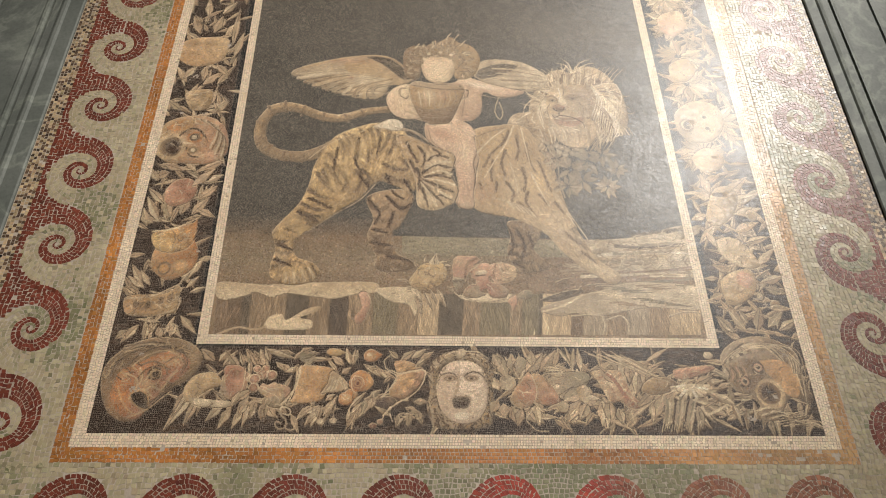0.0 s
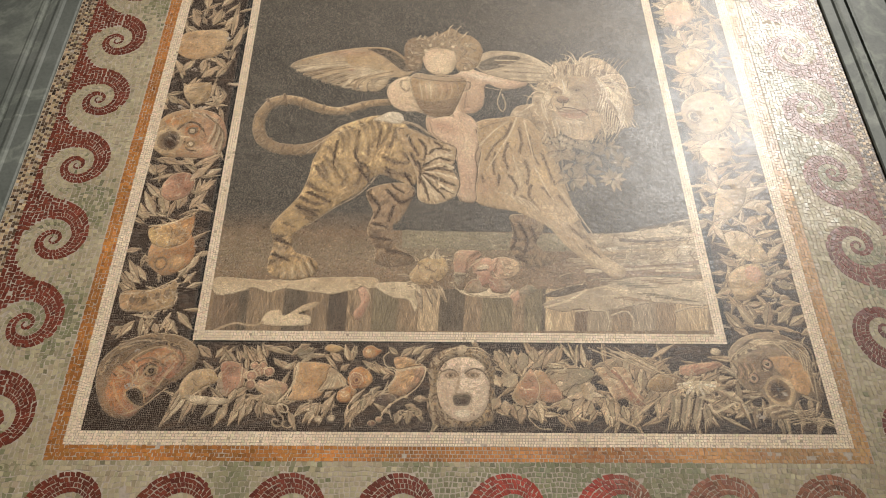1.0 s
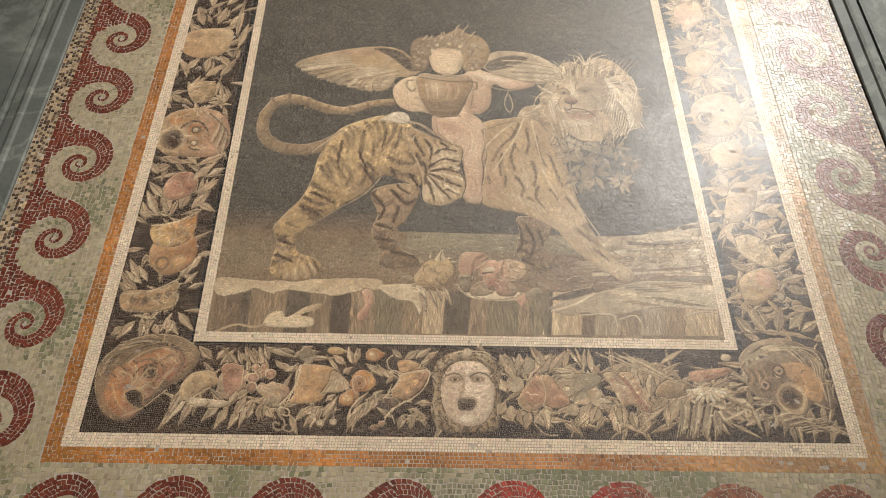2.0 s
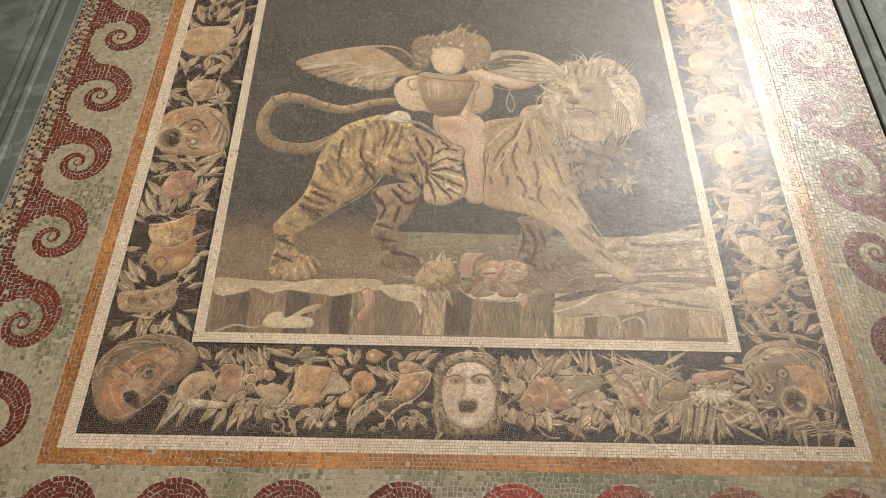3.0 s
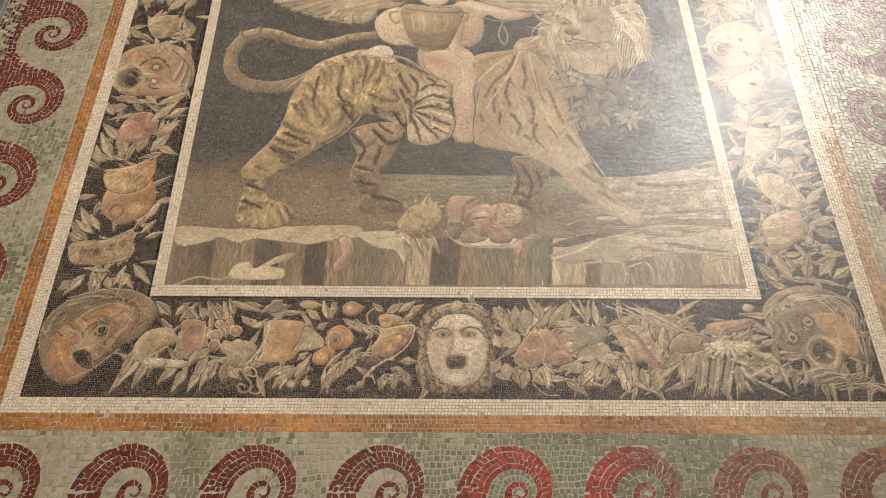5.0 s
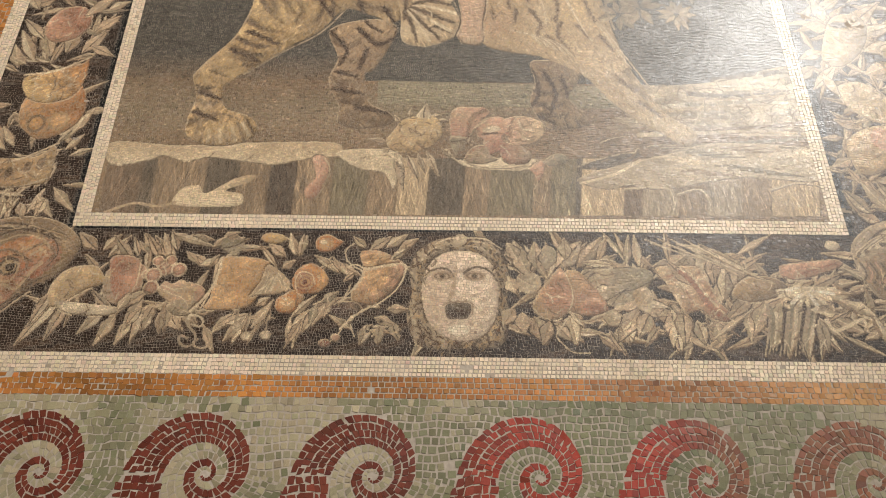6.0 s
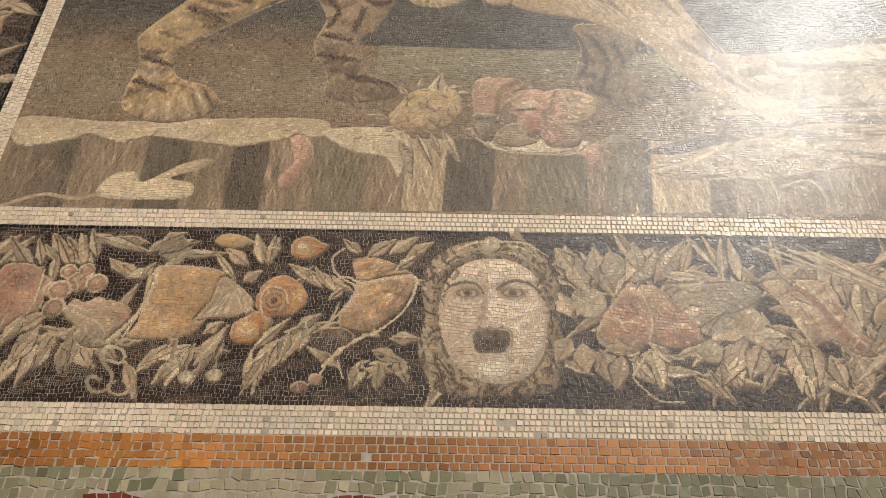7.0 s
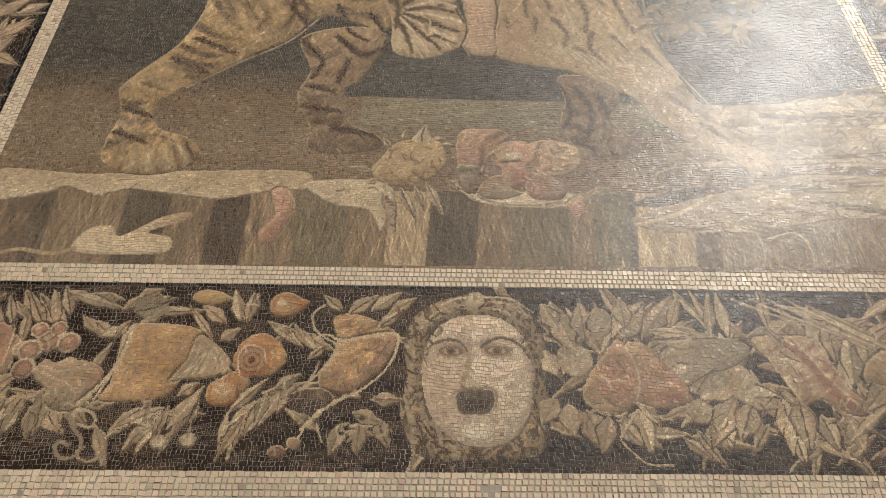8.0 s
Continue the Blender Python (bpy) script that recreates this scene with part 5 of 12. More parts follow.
line("mane", [(40.4, 90.6), (41.4, 86.2), (37, 79.3)], 0.44, "pale", 0.19)
line("mane", [(38.3, 97.9), (39.4, 93.4), (36.5, 87.1)], 0.45, "bark2", 0.19)
line("mane", [(42.5, 92.9), (43.6, 88.4), (39.3, 80.7)], 0.45, "ivory", 0.19)
line("mane", [(40.4, 100.1), (41.4, 95.5), (38.9, 88.5)], 0.45, "ivory2", 0.19)
line("mane", [(44.6, 95), (45.6, 90.5), (41.7, 82.1)], 0.45, "taupe", 0.19)
line("mane", [(42.6, 102.3), (43.6, 97.6), (41.2, 90)], 0.46, "pale", 0.2)
line("mane", [(38.9, 96.9), (39.9, 92.4), (36.9, 86.1)], 0.45, "bark2", 0.19)
line("mane", [(43.1, 92.1), (44.1, 87.7), (39.6, 79.6)], 0.45, "ivory", 0.19)
line("mane", [(41.1, 99.3), (42.1, 94.7), (39.2, 87.5)], 0.45, "ivory2", 0.19)
line("mane", [(45.1, 94.1), (46.1, 89.7), (42, 81)], 0.45, "taupe", 0.19)
line("mane", [(43.1, 101.4), (44.2, 96.8), (41.6, 89)], 0.46, "pale", 0.2)
line("mane", [(39.6, 96.1), (40.6, 91.6), (37.2, 84.9)], 0.45, "bark2", 0.19)
line("mane", [(43.6, 91.1), (44.6, 86.7), (40, 78.6)], 0.44, "ivory", 0.19)
line("mane", [(41.6, 98.4), (42.7, 93.9), (39.7, 86.4)], 0.45, "ivory2", 0.19)
line("mane", [(38.1, 93.2), (39.2, 88.7), (35.4, 82.6)], 0.45, "taupe", 0.19)
line("mane", [(43.7, 100.6), (44.7, 96), (42.1, 87.8)], 0.46, "pale", 0.2)
line("mane", [(40.1, 95.3), (41.2, 90.8), (37.7, 84)], 0.45, "bark2", 0.19)
line("mane", [(45.9, 102.8), (46.9, 98.1), (44.4, 89.3)], 0.46, "ivory", 0.2)
line("mane", [(42.1, 97.4), (43.2, 92.9), (40, 85.4)], 0.45, "ivory2", 0.19)
line("mane", [(38.6, 92.1), (39.7, 87.7), (35.7, 81.4)], 0.44, "taupe", 0.19)
line("mane", [(44.4, 99.8), (45.4, 95.2), (42.4, 86.8)], 0.45, "pale", 0.19)
line("mane", [(40.7, 94.4), (41.7, 90), (38, 82.8)], 0.45, "bark2", 0.19)
line("mane", [(38.6, 101.7), (39.7, 97.1), (37.6, 90.9)], 0.46, "ivory", 0.2)
line("mane", [(42.8, 96.6), (43.9, 92.1), (40.4, 84.2)], 0.45, "ivory2", 0.19)
line("mane", [(39.2, 91.3), (40.2, 87), (36.1, 80.5)], 0.44, "taupe", 0.19)
line("mane", [(44.9, 98.7), (45.9, 94.2), (42.7, 85.6)], 0.45, "pale", 0.19)
line("mane", [(41.4, 93.6), (42.4, 89.2), (38.4, 81.8)], 0.45, "bark2", 0.19)
line("mane", [(39.2, 100.9), (40.2, 96.3), (37.9, 89.7)], 0.45, "ivory", 0.19)
line("mane", [(43.4, 95.8), (44.4, 91.3), (40.7, 83.3)], 0.45, "ivory2", 0.19)
line("mane", [(39.9, 90.6), (40.9, 86.2), (36.4, 79.3)], 0.44, "taupe", 0.19)
line("mane", [(45.4, 97.9), (46.4, 93.4), (43.1, 84.7)], 0.45, "pale", 0.19)
line("mane", [(41.9, 92.6), (42.9, 88.2), (38.7, 80.7)], 0.45, "bark2", 0.19)
line("mane", [(39.9, 100.1), (40.9, 95.5), (38.2, 88.7)], 0.45, "ivory", 0.19)
line("mane", [(43.9, 94.9), (44.9, 90.5), (41, 82.1)], 0.45, "ivory2", 0.19)
line("mane", [(22.7, 86.2), (23.3, 82.3), (21.9, 79.6)], 0.4, "pale", 0.19)
line("mane", [(23.4, 85.4), (24.1, 81.7), (22.6, 78.8)], 0.4, "bark2", 0.19)
line("mane", [(24.1, 84.6), (24.8, 81.2), (23.3, 78.1)], 0.4, "taupe", 0.19)
line("mane", [(25.2, 86.2), (25.7, 80.6), (24.2, 77.4)], 0.4, "ivory2", 0.19)
line("mane", [(25.9, 85.4), (26.6, 82.4), (24.9, 76.6)], 0.4, "pale", 0.19)
line("mane", [(26.8, 84.7), (27.5, 81.8), (26, 79.7)], 0.4, "bark2", 0.19)
line("mane", [(27.7, 86.3), (28.2, 81.2), (26.7, 78.9)], 0.4, "taupe", 0.19)
line("mane", [(28.4, 85.5), (28.9, 80.7), (27.4, 78.2)], 0.4, "ivory2", 0.19)
line("mane", [(29.3, 84.7), (30, 82.4), (28.3, 77.4)], 0.4, "pale", 0.19)
line("mane", [(30.2, 86.3), (30.7, 81.9), (29, 76.7)], 0.41, "bark2", 0.19)
line("mane", [(31, 85.6), (31.6, 81.3), (30.2, 79.7)], 0.4, "taupe", 0.19)
line("mane", [(31.7, 84.8), (32.3, 80.8), (30.9, 79)], 0.4, "ivory2", 0.19)
line("mane", [(32.7, 86.4), (33.2, 82.5), (31.6, 78.3)], 0.41, "pale", 0.19)
line("mane", [(33.5, 85.6), (34.1, 81.9), (32.4, 77.5)], 0.41, "bark2", 0.19)
line("mane", [(34.2, 84.9), (34.8, 81.4), (33.1, 76.8)], 0.4, "taupe", 0.19)
line("mane", [(35.3, 86.5), (35.7, 80.8), (34.3, 79.8)], 0.41, "ivory2", 0.19)
line("mane", [(36, 85.7), (36.6, 82.6), (35, 79.1)], 0.41, "pale", 0.19)
line("mane", [(36.7, 84.9), (37.3, 82), (35.7, 78.4)], 0.4, "bark2", 0.19)
line("mane", [(37.8, 86.5), (38.2, 81.5), (36.5, 77.6)], 0.41, "taupe", 0.19)
line("mane", [(38.5, 85.7), (38.9, 80.9), (37.2, 76.9)], 0.41, "ivory2", 0.19)

# vine on its breast
spray("vine", 26.5, 75.9, 7, 4.5, "sage")
spray("vine", 29.9, 72.6, 7, 5, "sage")
spray("vine", 34.8, 75.5, 7, 4.6, "sage")
spray("vine", 38.8, 77.5, 7, 4, "sage")
spray("vine", 32.6, 69.1, 7, 4.5, "sage")
spray("vine", 28.7, 67.2, 7, 4, "sage")
disc("vine", 25.3, 79.6, 0.92, 0.88, "pale", "taupe")
disc("vine", 26.9, 80.4, 0.92, 0.88, "pale", "taupe")
disc("vine", 28.3, 79.7, 0.92, 0.88, "pale", "taupe")
disc("vine", 29.6, 79, 0.92, 0.88, "pale", "taupe")
disc("vine", 31, 80.5, 0.92, 0.88, "pale", "taupe")
disc("vine", 32.1, 79.4, 0.92, 0.88, "pale", "taupe")
disc("vine", 27.4, 78.2, 0.91, 0.88, "pale", "taupe")
disc("vine", 29, 77.5, 0.91, 0.88, "pale", "taupe")
disc("vine", 30.9, 77.9, 0.92, 0.88, "pale", "taupe")
disc("vine", 32.2, 77.5, 0.91, 0.88, "pale", "taupe")
disc("vine", 33.6, 78.7, 0.92, 0.88, "pale", "taupe")
line("vine", [(23.2, 82.9), (26.5, 76.3), (26.6, 69), (27.6, 63.7)], 0.39, "taupe")
spray("vine", 39.2, 67.4, 11, 3.6, "pale")
spray("vine", 42.3, 72.9, 8, 3.2, "taupe")
cloud("vine", 2, 0.12)
glow("vine", 37.7, 74.7, 9.1, 6.1, "sage", 0.5, 0)

# winged rider, a plain figure with a bowl
shape("rider_wing", [(-46.3, 104.1), (-44, 107), (-34.4, 110.5), (-25, 112.2), (-18.8, 111.5), (-14.8, 108), (-12, 103.8), (-14.6, 101.1), (-18.4, 100.6), (-19.5, 98.1), (-21.6, 95.9), (-26.3, 95.6), (-33.4, 97.3), (-40.1, 100.4)], "taupe", "sand", 0)
shape("rider_wing", [(-33.3, 106.6), (-25.4, 109), (-19.1, 105.3), (-19.8, 98.9), (-26.4, 97.5), (-32.9, 100.6)], "sand", "ivory2", 0)
shape("rider_wing", [(-25.5, 111.5), (-18.9, 111), (-12.6, 104.2), (-16.3, 104.1), (-21.3, 107.8)], "ash", "dusk", 0)
line("rider_wing", [(-45.8, 104.1), (-38.6, 105.6), (-30.4, 106.7)], 0.32, "bark", 0.19)
line("rider_wing", [(-44.3, 103.5), (-37.2, 105), (-29.2, 105.9)], 0.47, "ivory2", 0.19)
line("rider_wing", [(-42.9, 102.9), (-35.7, 104.2), (-28, 105)], 0.32, "bark2", 0.19)
line("rider_wing", [(-41.4, 102.1), (-34.2, 103.6), (-26.9, 104.2)], 0.47, "pale", 0.19)
line("rider_wing", [(-39.9, 101.5), (-32.7, 102.8), (-25.7, 103.4)], 0.32, "bark", 0.19)
line("rider_wing", [(-38.4, 100.7), (-31.2, 102), (-24.5, 102.4)], 0.47, "ivory2", 0.19)
line("rider_wing", [(-36.9, 100.1), (-29.7, 101.4), (-23.4, 101.5)], 0.31, "bark2", 0.19)
line("rider_wing", [(-35.5, 99.5), (-28.3, 100.6), (-22.2, 100.7)], 0.47, "pale", 0.19)
line("rider_wing", [(-34, 98.7), (-26.8, 100), (-21.1, 99.9)], 0.31, "bark", 0.19)
line("rider_wing", [(-32.5, 98.1), (-25.3, 99.2), (-20, 99.1)], 0.47, "ivory2", 0.19)
line("rider_wing", [(-31.1, 97.3), (-23.9, 98.4), (-18.8, 98.1)], 0.31, "bark2", 0.19)
line("rider_wing", [(-29.6, 96.8), (-22.4, 97.8), (-17.7, 97.3)], 0.47, "pale", 0.19)
line("rider_wing", [(-46, 104.3), (-35.1, 105.7), (-18.2, 107.5)], 1.11, "taupe", 0.63)
line("rider_wing", [(-45.3, 103.5), (-34.7, 104.9), (-18.8, 106.6)], 0.25, "umber", 0.16)
line("rider_wing", [(-45.5, 104.3), (-35.1, 105.9), (-18.8, 107.7)], 0.21, "ivory2", 0.16)
line("field", [(-45.6, 103), (-41.8, 103.6)], 0.57, "slate", 0.16)
line("rider_wing", [(-44.4, 102.9), (-34.3, 104.9), (-18.2, 106.8)], 1.11, "pale", 0.63)
line("rider_wing", [(-43.7, 102), (-33.9, 104), (-18.8, 106)], 0.25, "umber", 0.16)
line("rider_wing", [(-44, 102.9), (-34.3, 105.1), (-18.8, 107)], 0.21, "ivory2", 0.16)
line("field", [(-44, 101.6), (-40.2, 102.1)], 0.57, "slate", 0.16)
line("rider_wing", [(-42.4, 101.4), (-33.2, 103.8), (-18.1, 106.2)], 1.1, "bark2", 0.63)
line("rider_wing", [(-41.7, 100.6), (-32.9, 103), (-18.7, 105.3)], 0.25, "umber", 0.16)
line("rider_wing", [(-41.9, 101.4), (-33.2, 104), (-18.8, 106.4)], 0.2, "ivory2", 0.16)
line("field", [(-42, 100.2), (-38.2, 100.7)], 0.57, "slate", 0.16)
line("rider_wing", [(-39.9, 100.2), (-32.1, 103.2), (-18.1, 105.5)], 1.1, "sand", 0.63)
line("rider_wing", [(-39.2, 99.4), (-31.7, 102.4), (-18.7, 104.7)], 0.25, "umber", 0.16)
line("rider_wing", [(-39.4, 100.3), (-32.1, 103.4), (-18.8, 105.7)], 0.2, "ivory2", 0.16)
line("field", [(-39.5, 99), (-35.8, 99.5)], 0.56, "slate", 0.16)
line("rider_wing", [(-37.1, 99.1), (-30.6, 102.4), (-18.1, 104.9)], 1.1, "taupe", 0.63)
line("rider_wing", [(-36.5, 98.2), (-30.2, 101.6), (-18.7, 104)], 0.25, "umber", 0.16)
line("rider_wing", [(-36.7, 99.1), (-30.6, 102.6), (-18.7, 105.1)], 0.2, "ivory2", 0.16)
line("field", [(-36.7, 97.8), (-33, 98.3)], 0.56, "slate", 0.16)
line("rider_wing", [(-34.2, 98.1), (-29.1, 101.6), (-18.1, 104.2)], 1.1, "taupe", 0.63)
line("rider_wing", [(-33.6, 97.3), (-28.7, 100.8), (-18.7, 103.4)], 0.25, "umber", 0.16)
line("rider_wing", [(-33.8, 98.1), (-29.1, 101.8), (-18.7, 104.4)], 0.2, "ivory2", 0.16)
line("field", [(-33.8, 96.9), (-30.1, 97.4)], 0.56, "slate", 0.16)
line("rider_wing", [(-31.4, 97.3), (-27.7, 101.2), (-18.1, 103.6)], 1.1, "pale", 0.63)
line("rider_wing", [(-30.7, 96.5), (-27.3, 100.4), (-18.7, 102.7)], 0.25, "umber", 0.16)
line("rider_wing", [(-30.9, 97.3), (-27.7, 101.4), (-18.7, 103.8)], 0.2, "ivory2", 0.16)
line("field", [(-31, 96.1), (-27.2, 96.6)], 0.56, "slate", 0.16)
line("rider_wing", [(-28.5, 96.4), (-26.2, 100.4), (-18, 103)], 1.09, "bark2", 0.63)
line("rider_wing", [(-27.8, 95.6), (-25.8, 99.6), (-18.6, 102.1)], 0.25, "umber", 0.16)
line("rider_wing", [(-28, 96.4), (-26.2, 100.6), (-18.7, 103.2)], 0.2, "ivory2", 0.16)
line("field", [(-28.1, 95.1), (-24.4, 95.7)], 0.56, "slate", 0.16)
line("rider_wing", [(-25.5, 95.8), (-24.7, 100), (-18, 102.3)], 1.09, "sand", 0.63)
line("rider_wing", [(-24.8, 95), (-24.4, 99.2), (-18.6, 101.5)], 0.25, "umber", 0.16)
line("rider_wing", [(-25, 95.8), (-24.8, 100.2), (-18.7, 102.5)], 0.2, "ivory2", 0.16)
line("field", [(-25.1, 94.6), (-21.4, 95.1)], 0.56, "slate", 0.16)
line("rider_wing", [(-22.5, 95.9), (-23.2, 99.9), (-18, 101.7)], 1.1, "taupe", 0.63)
line("rider_wing", [(-21.8, 95.1), (-22.8, 99), (-18.6, 100.8)], 0.25, "umber", 0.16)
line("rider_wing", [(-22, 95.9), (-23.2, 100.1), (-18.6, 101.9)], 0.2, "ivory2", 0.16)
line("field", [(-22.1, 94.7), (-18.4, 95.2)], 0.56, "slate", 0.16)
shape("rider_wing", [(-31.5, 108.9), (-25.4, 110.8), (-18.9, 109.2), (-15.2, 105), (-18.7, 103.2), (-25.1, 104.3), (-30.3, 105.4)], "tan", "sand", 0)
shape("rider_wing", [(-24.7, 111.3), (-18.9, 111), (-12.6, 104.2), (-15.2, 103.3), (-20.5, 108.3)], "slate2", "dusk", 0)
line("rider_wing", [(-43.7, 106.5), (-34.3, 110.1), (-25, 111.9), (-18.8, 111.2), (-14.8, 107.8), (-11.6, 103.4)], 0.64, "tan", 0.48)
glow("rider_wing", -30.6, 109.8, 6.5, 1, "clay", 0.6, 0)
glow("rider_wing", -26.6, 102.9, 3.5, 1.9, "pale", 0.6, 0)
glow("rider_wing", -29.5, 103.3, 0.8, 0.5, "rust", 0.8, 0)
glow("rider_wing", -17, 99, 3.2, 1.6, "bark", 0.4, 0)
grain("rider_wing", 500, 2.2, 8, 0.22, 0.25)
shape("rider_wing", [(4.4, 106.6), (8.1, 110.9), (13.9, 111.5), (19.6, 110.4), (24.3, 107.4), (26.5, 104), (22.1, 99.4), (14.9, 100.5), (8.9, 101.8)], "taupe", "pale", 0)
shape("rider_wing", [(6.3, 106.9), (12.1, 109.7), (17.8, 109), (13.6, 105.8), (7, 103.9)], "ash", "dusk", 0)
line("rider_wing", [(10.7, 107.9), (17.8, 107.7), (24.2, 106.1)], 0.39, "ivory2", 0.2)
line("rider_wing", [(11.2, 107), (18.2, 106.8), (24.5, 105.4)], 0.39, "bark", 0.2)
line("rider_wing", [(11.7, 106.2), (18.6, 105.9), (24.8, 104.8)], 0.39, "pale", 0.2)
line("rider_wing", [(12.1, 105.3), (19.1, 105.1), (25, 104.2)], 0.39, "taupe", 0.2)
line("rider_wing", [(12.6, 104.5), (19.5, 104.2), (25.3, 103.5)], 0.39, "ivory2", 0.19)
line("rider_wing", [(13, 103.6), (19.9, 103.4), (25.6, 102.9)], 0.39, "bark", 0.19)
line("rider_wing", [(13.4, 102.8), (20.4, 102.5), (25.9, 102.2)], 0.39, "pale", 0.19)
line("rider_wing", [(13.9, 101.9), (20.8, 101.7), (26.1, 101.6)], 0.39, "taupe", 0.19)
line("rider_wing", [(14.3, 101.1), (21.2, 100.8), (26.4, 101)], 0.39, "ivory2", 0.19)
line("rider_wing", [(14.8, 100.2), (21.7, 100), (26.7, 100.3)], 0.39, "bark", 0.19)
shape("rider", [(-8.5, 87), (-5.1, 88.7), (-0.4, 89.2), (4.3, 86.1), (5.8, 79.6), (5.5, 74.7), (4.2, 68.9), (4.6, 63.6), (3.6, 60.3), (-0.6, 61.8), (0.3, 66.7), (-1.1, 73.8), (-5.5, 79), (-8.1, 81.9)], "flesh2", "flesh", 0)
glow("rider", 1.7, 77.6, 2.4, 9, "flesh", 0.9, 0)
glow("rider", -5.8, 83.2, 2.7, 2.4, "bark", 0.35, 0)
glow("rider", 4.6, 74, 0.9, 6, "bark", 0.4, 0)
glow("rider", -2.8, 86.1, 3.7, 1.2, "clay", 0.5, 0)
line("rider", [(5.8, 84.2), (6.3, 79.2), (5.1, 72.1), (4.1, 66.7)], 0.28, "umber")
line("rider", [(0.4, 72.4), (2.5, 71.7), (4.5, 72.3)], 0.24, "flesh2")
line("rider", [(0.2, 62.5), (0.1, 60.4)], 0.19, "bark")
line("rider", [(1.2, 62.5), (1.1, 60.4)], 0.19, "bark")
line("rider", [(2.3, 62.5), (2.1, 60.5)], 0.19, "bark")
line("rider", [(3.3, 62.5), (3.1, 60.5)], 0.19, "bark")
shape("rider", [(-17.3, 98.5), (-13.5, 101.2), (-9.4, 102.1), (-5.1, 101.8), (-0.4, 102.4), (3.2, 105.1), (6.9, 100), (6.3, 90.3), (-1.2, 88.4), (-12, 88.9)], "flesh2", "flesh", 0)
shape("rider", [(0.9, 105.4), (5.1, 103.8), (10.2, 101.8), (15.7, 100.3), (19.1, 99.5), (18.3, 98.2), (15.6, 97.3), (11.6, 97.2), (7.7, 98.6), (6.6, 91.4), (4.4, 88.5), (0.7, 88.8), (-0.2, 93.2), (0.8, 99.4)], "flesh", "flesh2", -60)
glow("rider", 6.9, 101.3, 4.8, 1, "ivory", 0.6, -15)
glow("rider", 1.2, 93.2, 1.3, 3.8, "bark", 0.4, 0)
line("rider", [(0.9, 101.6), (2.4, 97.4), (1.6, 90.2)], 0.26, "bark")
line("rider", [(6.8, 97.9), (11.6, 96.8), (15.6, 97.3)], 0.25, "bark")
shape("rider", [(-19.4, 96), (-17.3, 99.8), (-13.5, 101.2), (-12.5, 97.4), (-9.3, 93.8), (-8, 91.8), (-10.5, 90.9), (-10.2, 89.3), (-13.3, 88.5), (-16.4, 89.6), (-18.3, 91.9)], "flesh", "ivory2", 40)
line("rider", [(-13.4, 93.7), (-10.5, 92.5), (-8.7, 91.8)], 0.22, "bark2")
line("rider", [(-14.3, 91.6), (-11.7, 90.5), (-10.2, 89.7)], 0.22, "bark2")
line("rider", [(12.1, 97.2), (10.7, 92.3), (11.9, 89.1), (12.9, 91.5), (12.1, 95.2)], 0.32, "pale")
shape("rider_hair", [(-15, 109.3), (-14.8, 113.8), (-12.5, 116.2), (-9.5, 115.8), (-7.2, 117.2), (-4.5, 118.2), (-1.5, 120.2), (1.1, 118), (4.1, 117.1), (6.4, 114.5), (7.2, 110.9), (5.8, 106), (3.2, 103.8), (-0.1, 104.1), (-1, 109.8), (-5.1, 112.3), (-9.1, 110.4), (-10.4, 103.8), (-12.9, 103.3), (-14.6, 105.9)], "bark", "tan", 0)
grain("rider_hair", 260, 1.4, 60, 0.26, 0.4)
veins("rider_hair", 90, 1.5, 0.28, "sand", "umber", "taupe", "brown")
line("rider_hair", [(-0.9, 117), (0.1, 119.8), (1.2, 121.2)], 0.33, "pale")
line("rider_hair", [(-2.6, 117.4), (-2.2, 120.2), (-1.2, 121.6)], 0.33, "pale")
line("rider_hair", [(1.1, 116.1), (3.1, 118.9)], 0.33, "pale")
line("rider_hair", [(-11.7, 115.3), (-10.5, 117.1)], 0.33, "pale")
shape("rider", [(-9.8, 108.6), (-8.2, 111.3), (-5.1, 112.3), (-1.9, 111.5), (-0.7, 108.4), (-1.3, 104.9), (-3.3, 102.5), (-6.7, 102.2), (-8.8, 104.3)], "flesh2", "flesh", -60)
glow("rider", -5.5, 108.7, 2.3, 1.5, "flesh", 0.6, 0)
line("rider", [(-9.5, 109.5), (-8.5, 111.3), (-5.1, 112.5), (-1.6, 111.5), (-0.5, 109.3)], 0.49, "bark2")
glow("rider", -5.1, 103.1, 3.2, 1, "bark2", 0.5, 0)
glow("rider", -1.7, 105.4, 1.3, 1.9, "bark", 0.35, 0)
leaf("rider_hair", -8.5, 116, -10.8, 116, 0.995959, "taupe")
leaf("rider_hair", -12.6, 109.6, -13.1, 111.2, 0.762741, "sand")
leaf("rider_hair", -3.9, 114.8, -4, 116.8, 0.705246, "bark2")
leaf("rider_hair", -2.6, 114.1, -1.2, 116.1, 1.00477, "taupe")
leaf("rider_hair", 2.8, 109.1, 3.5, 107.8, 1.04856, "bark2")
leaf("rider_hair", -12.7, 112.3, -13.1, 113.7, 0.825461, "bark2")
leaf("rider_hair", -5.9, 116.7, -7.4, 117.2, 0.976257, "sage")
leaf("rider_hair", 0.1, 113.2, 1.6, 113.1, 0.726056, "sand")
leaf("rider_hair", -11.7, 110.2, -13.7, 109.8, 0.726409, "sand")
leaf("rider_hair", -11.3, 110, -12.9, 110.6, 0.981868, "taupe")
leaf("rider_hair", 2.8, 113.7, 5.3, 114.3, 0.861718, "sage")
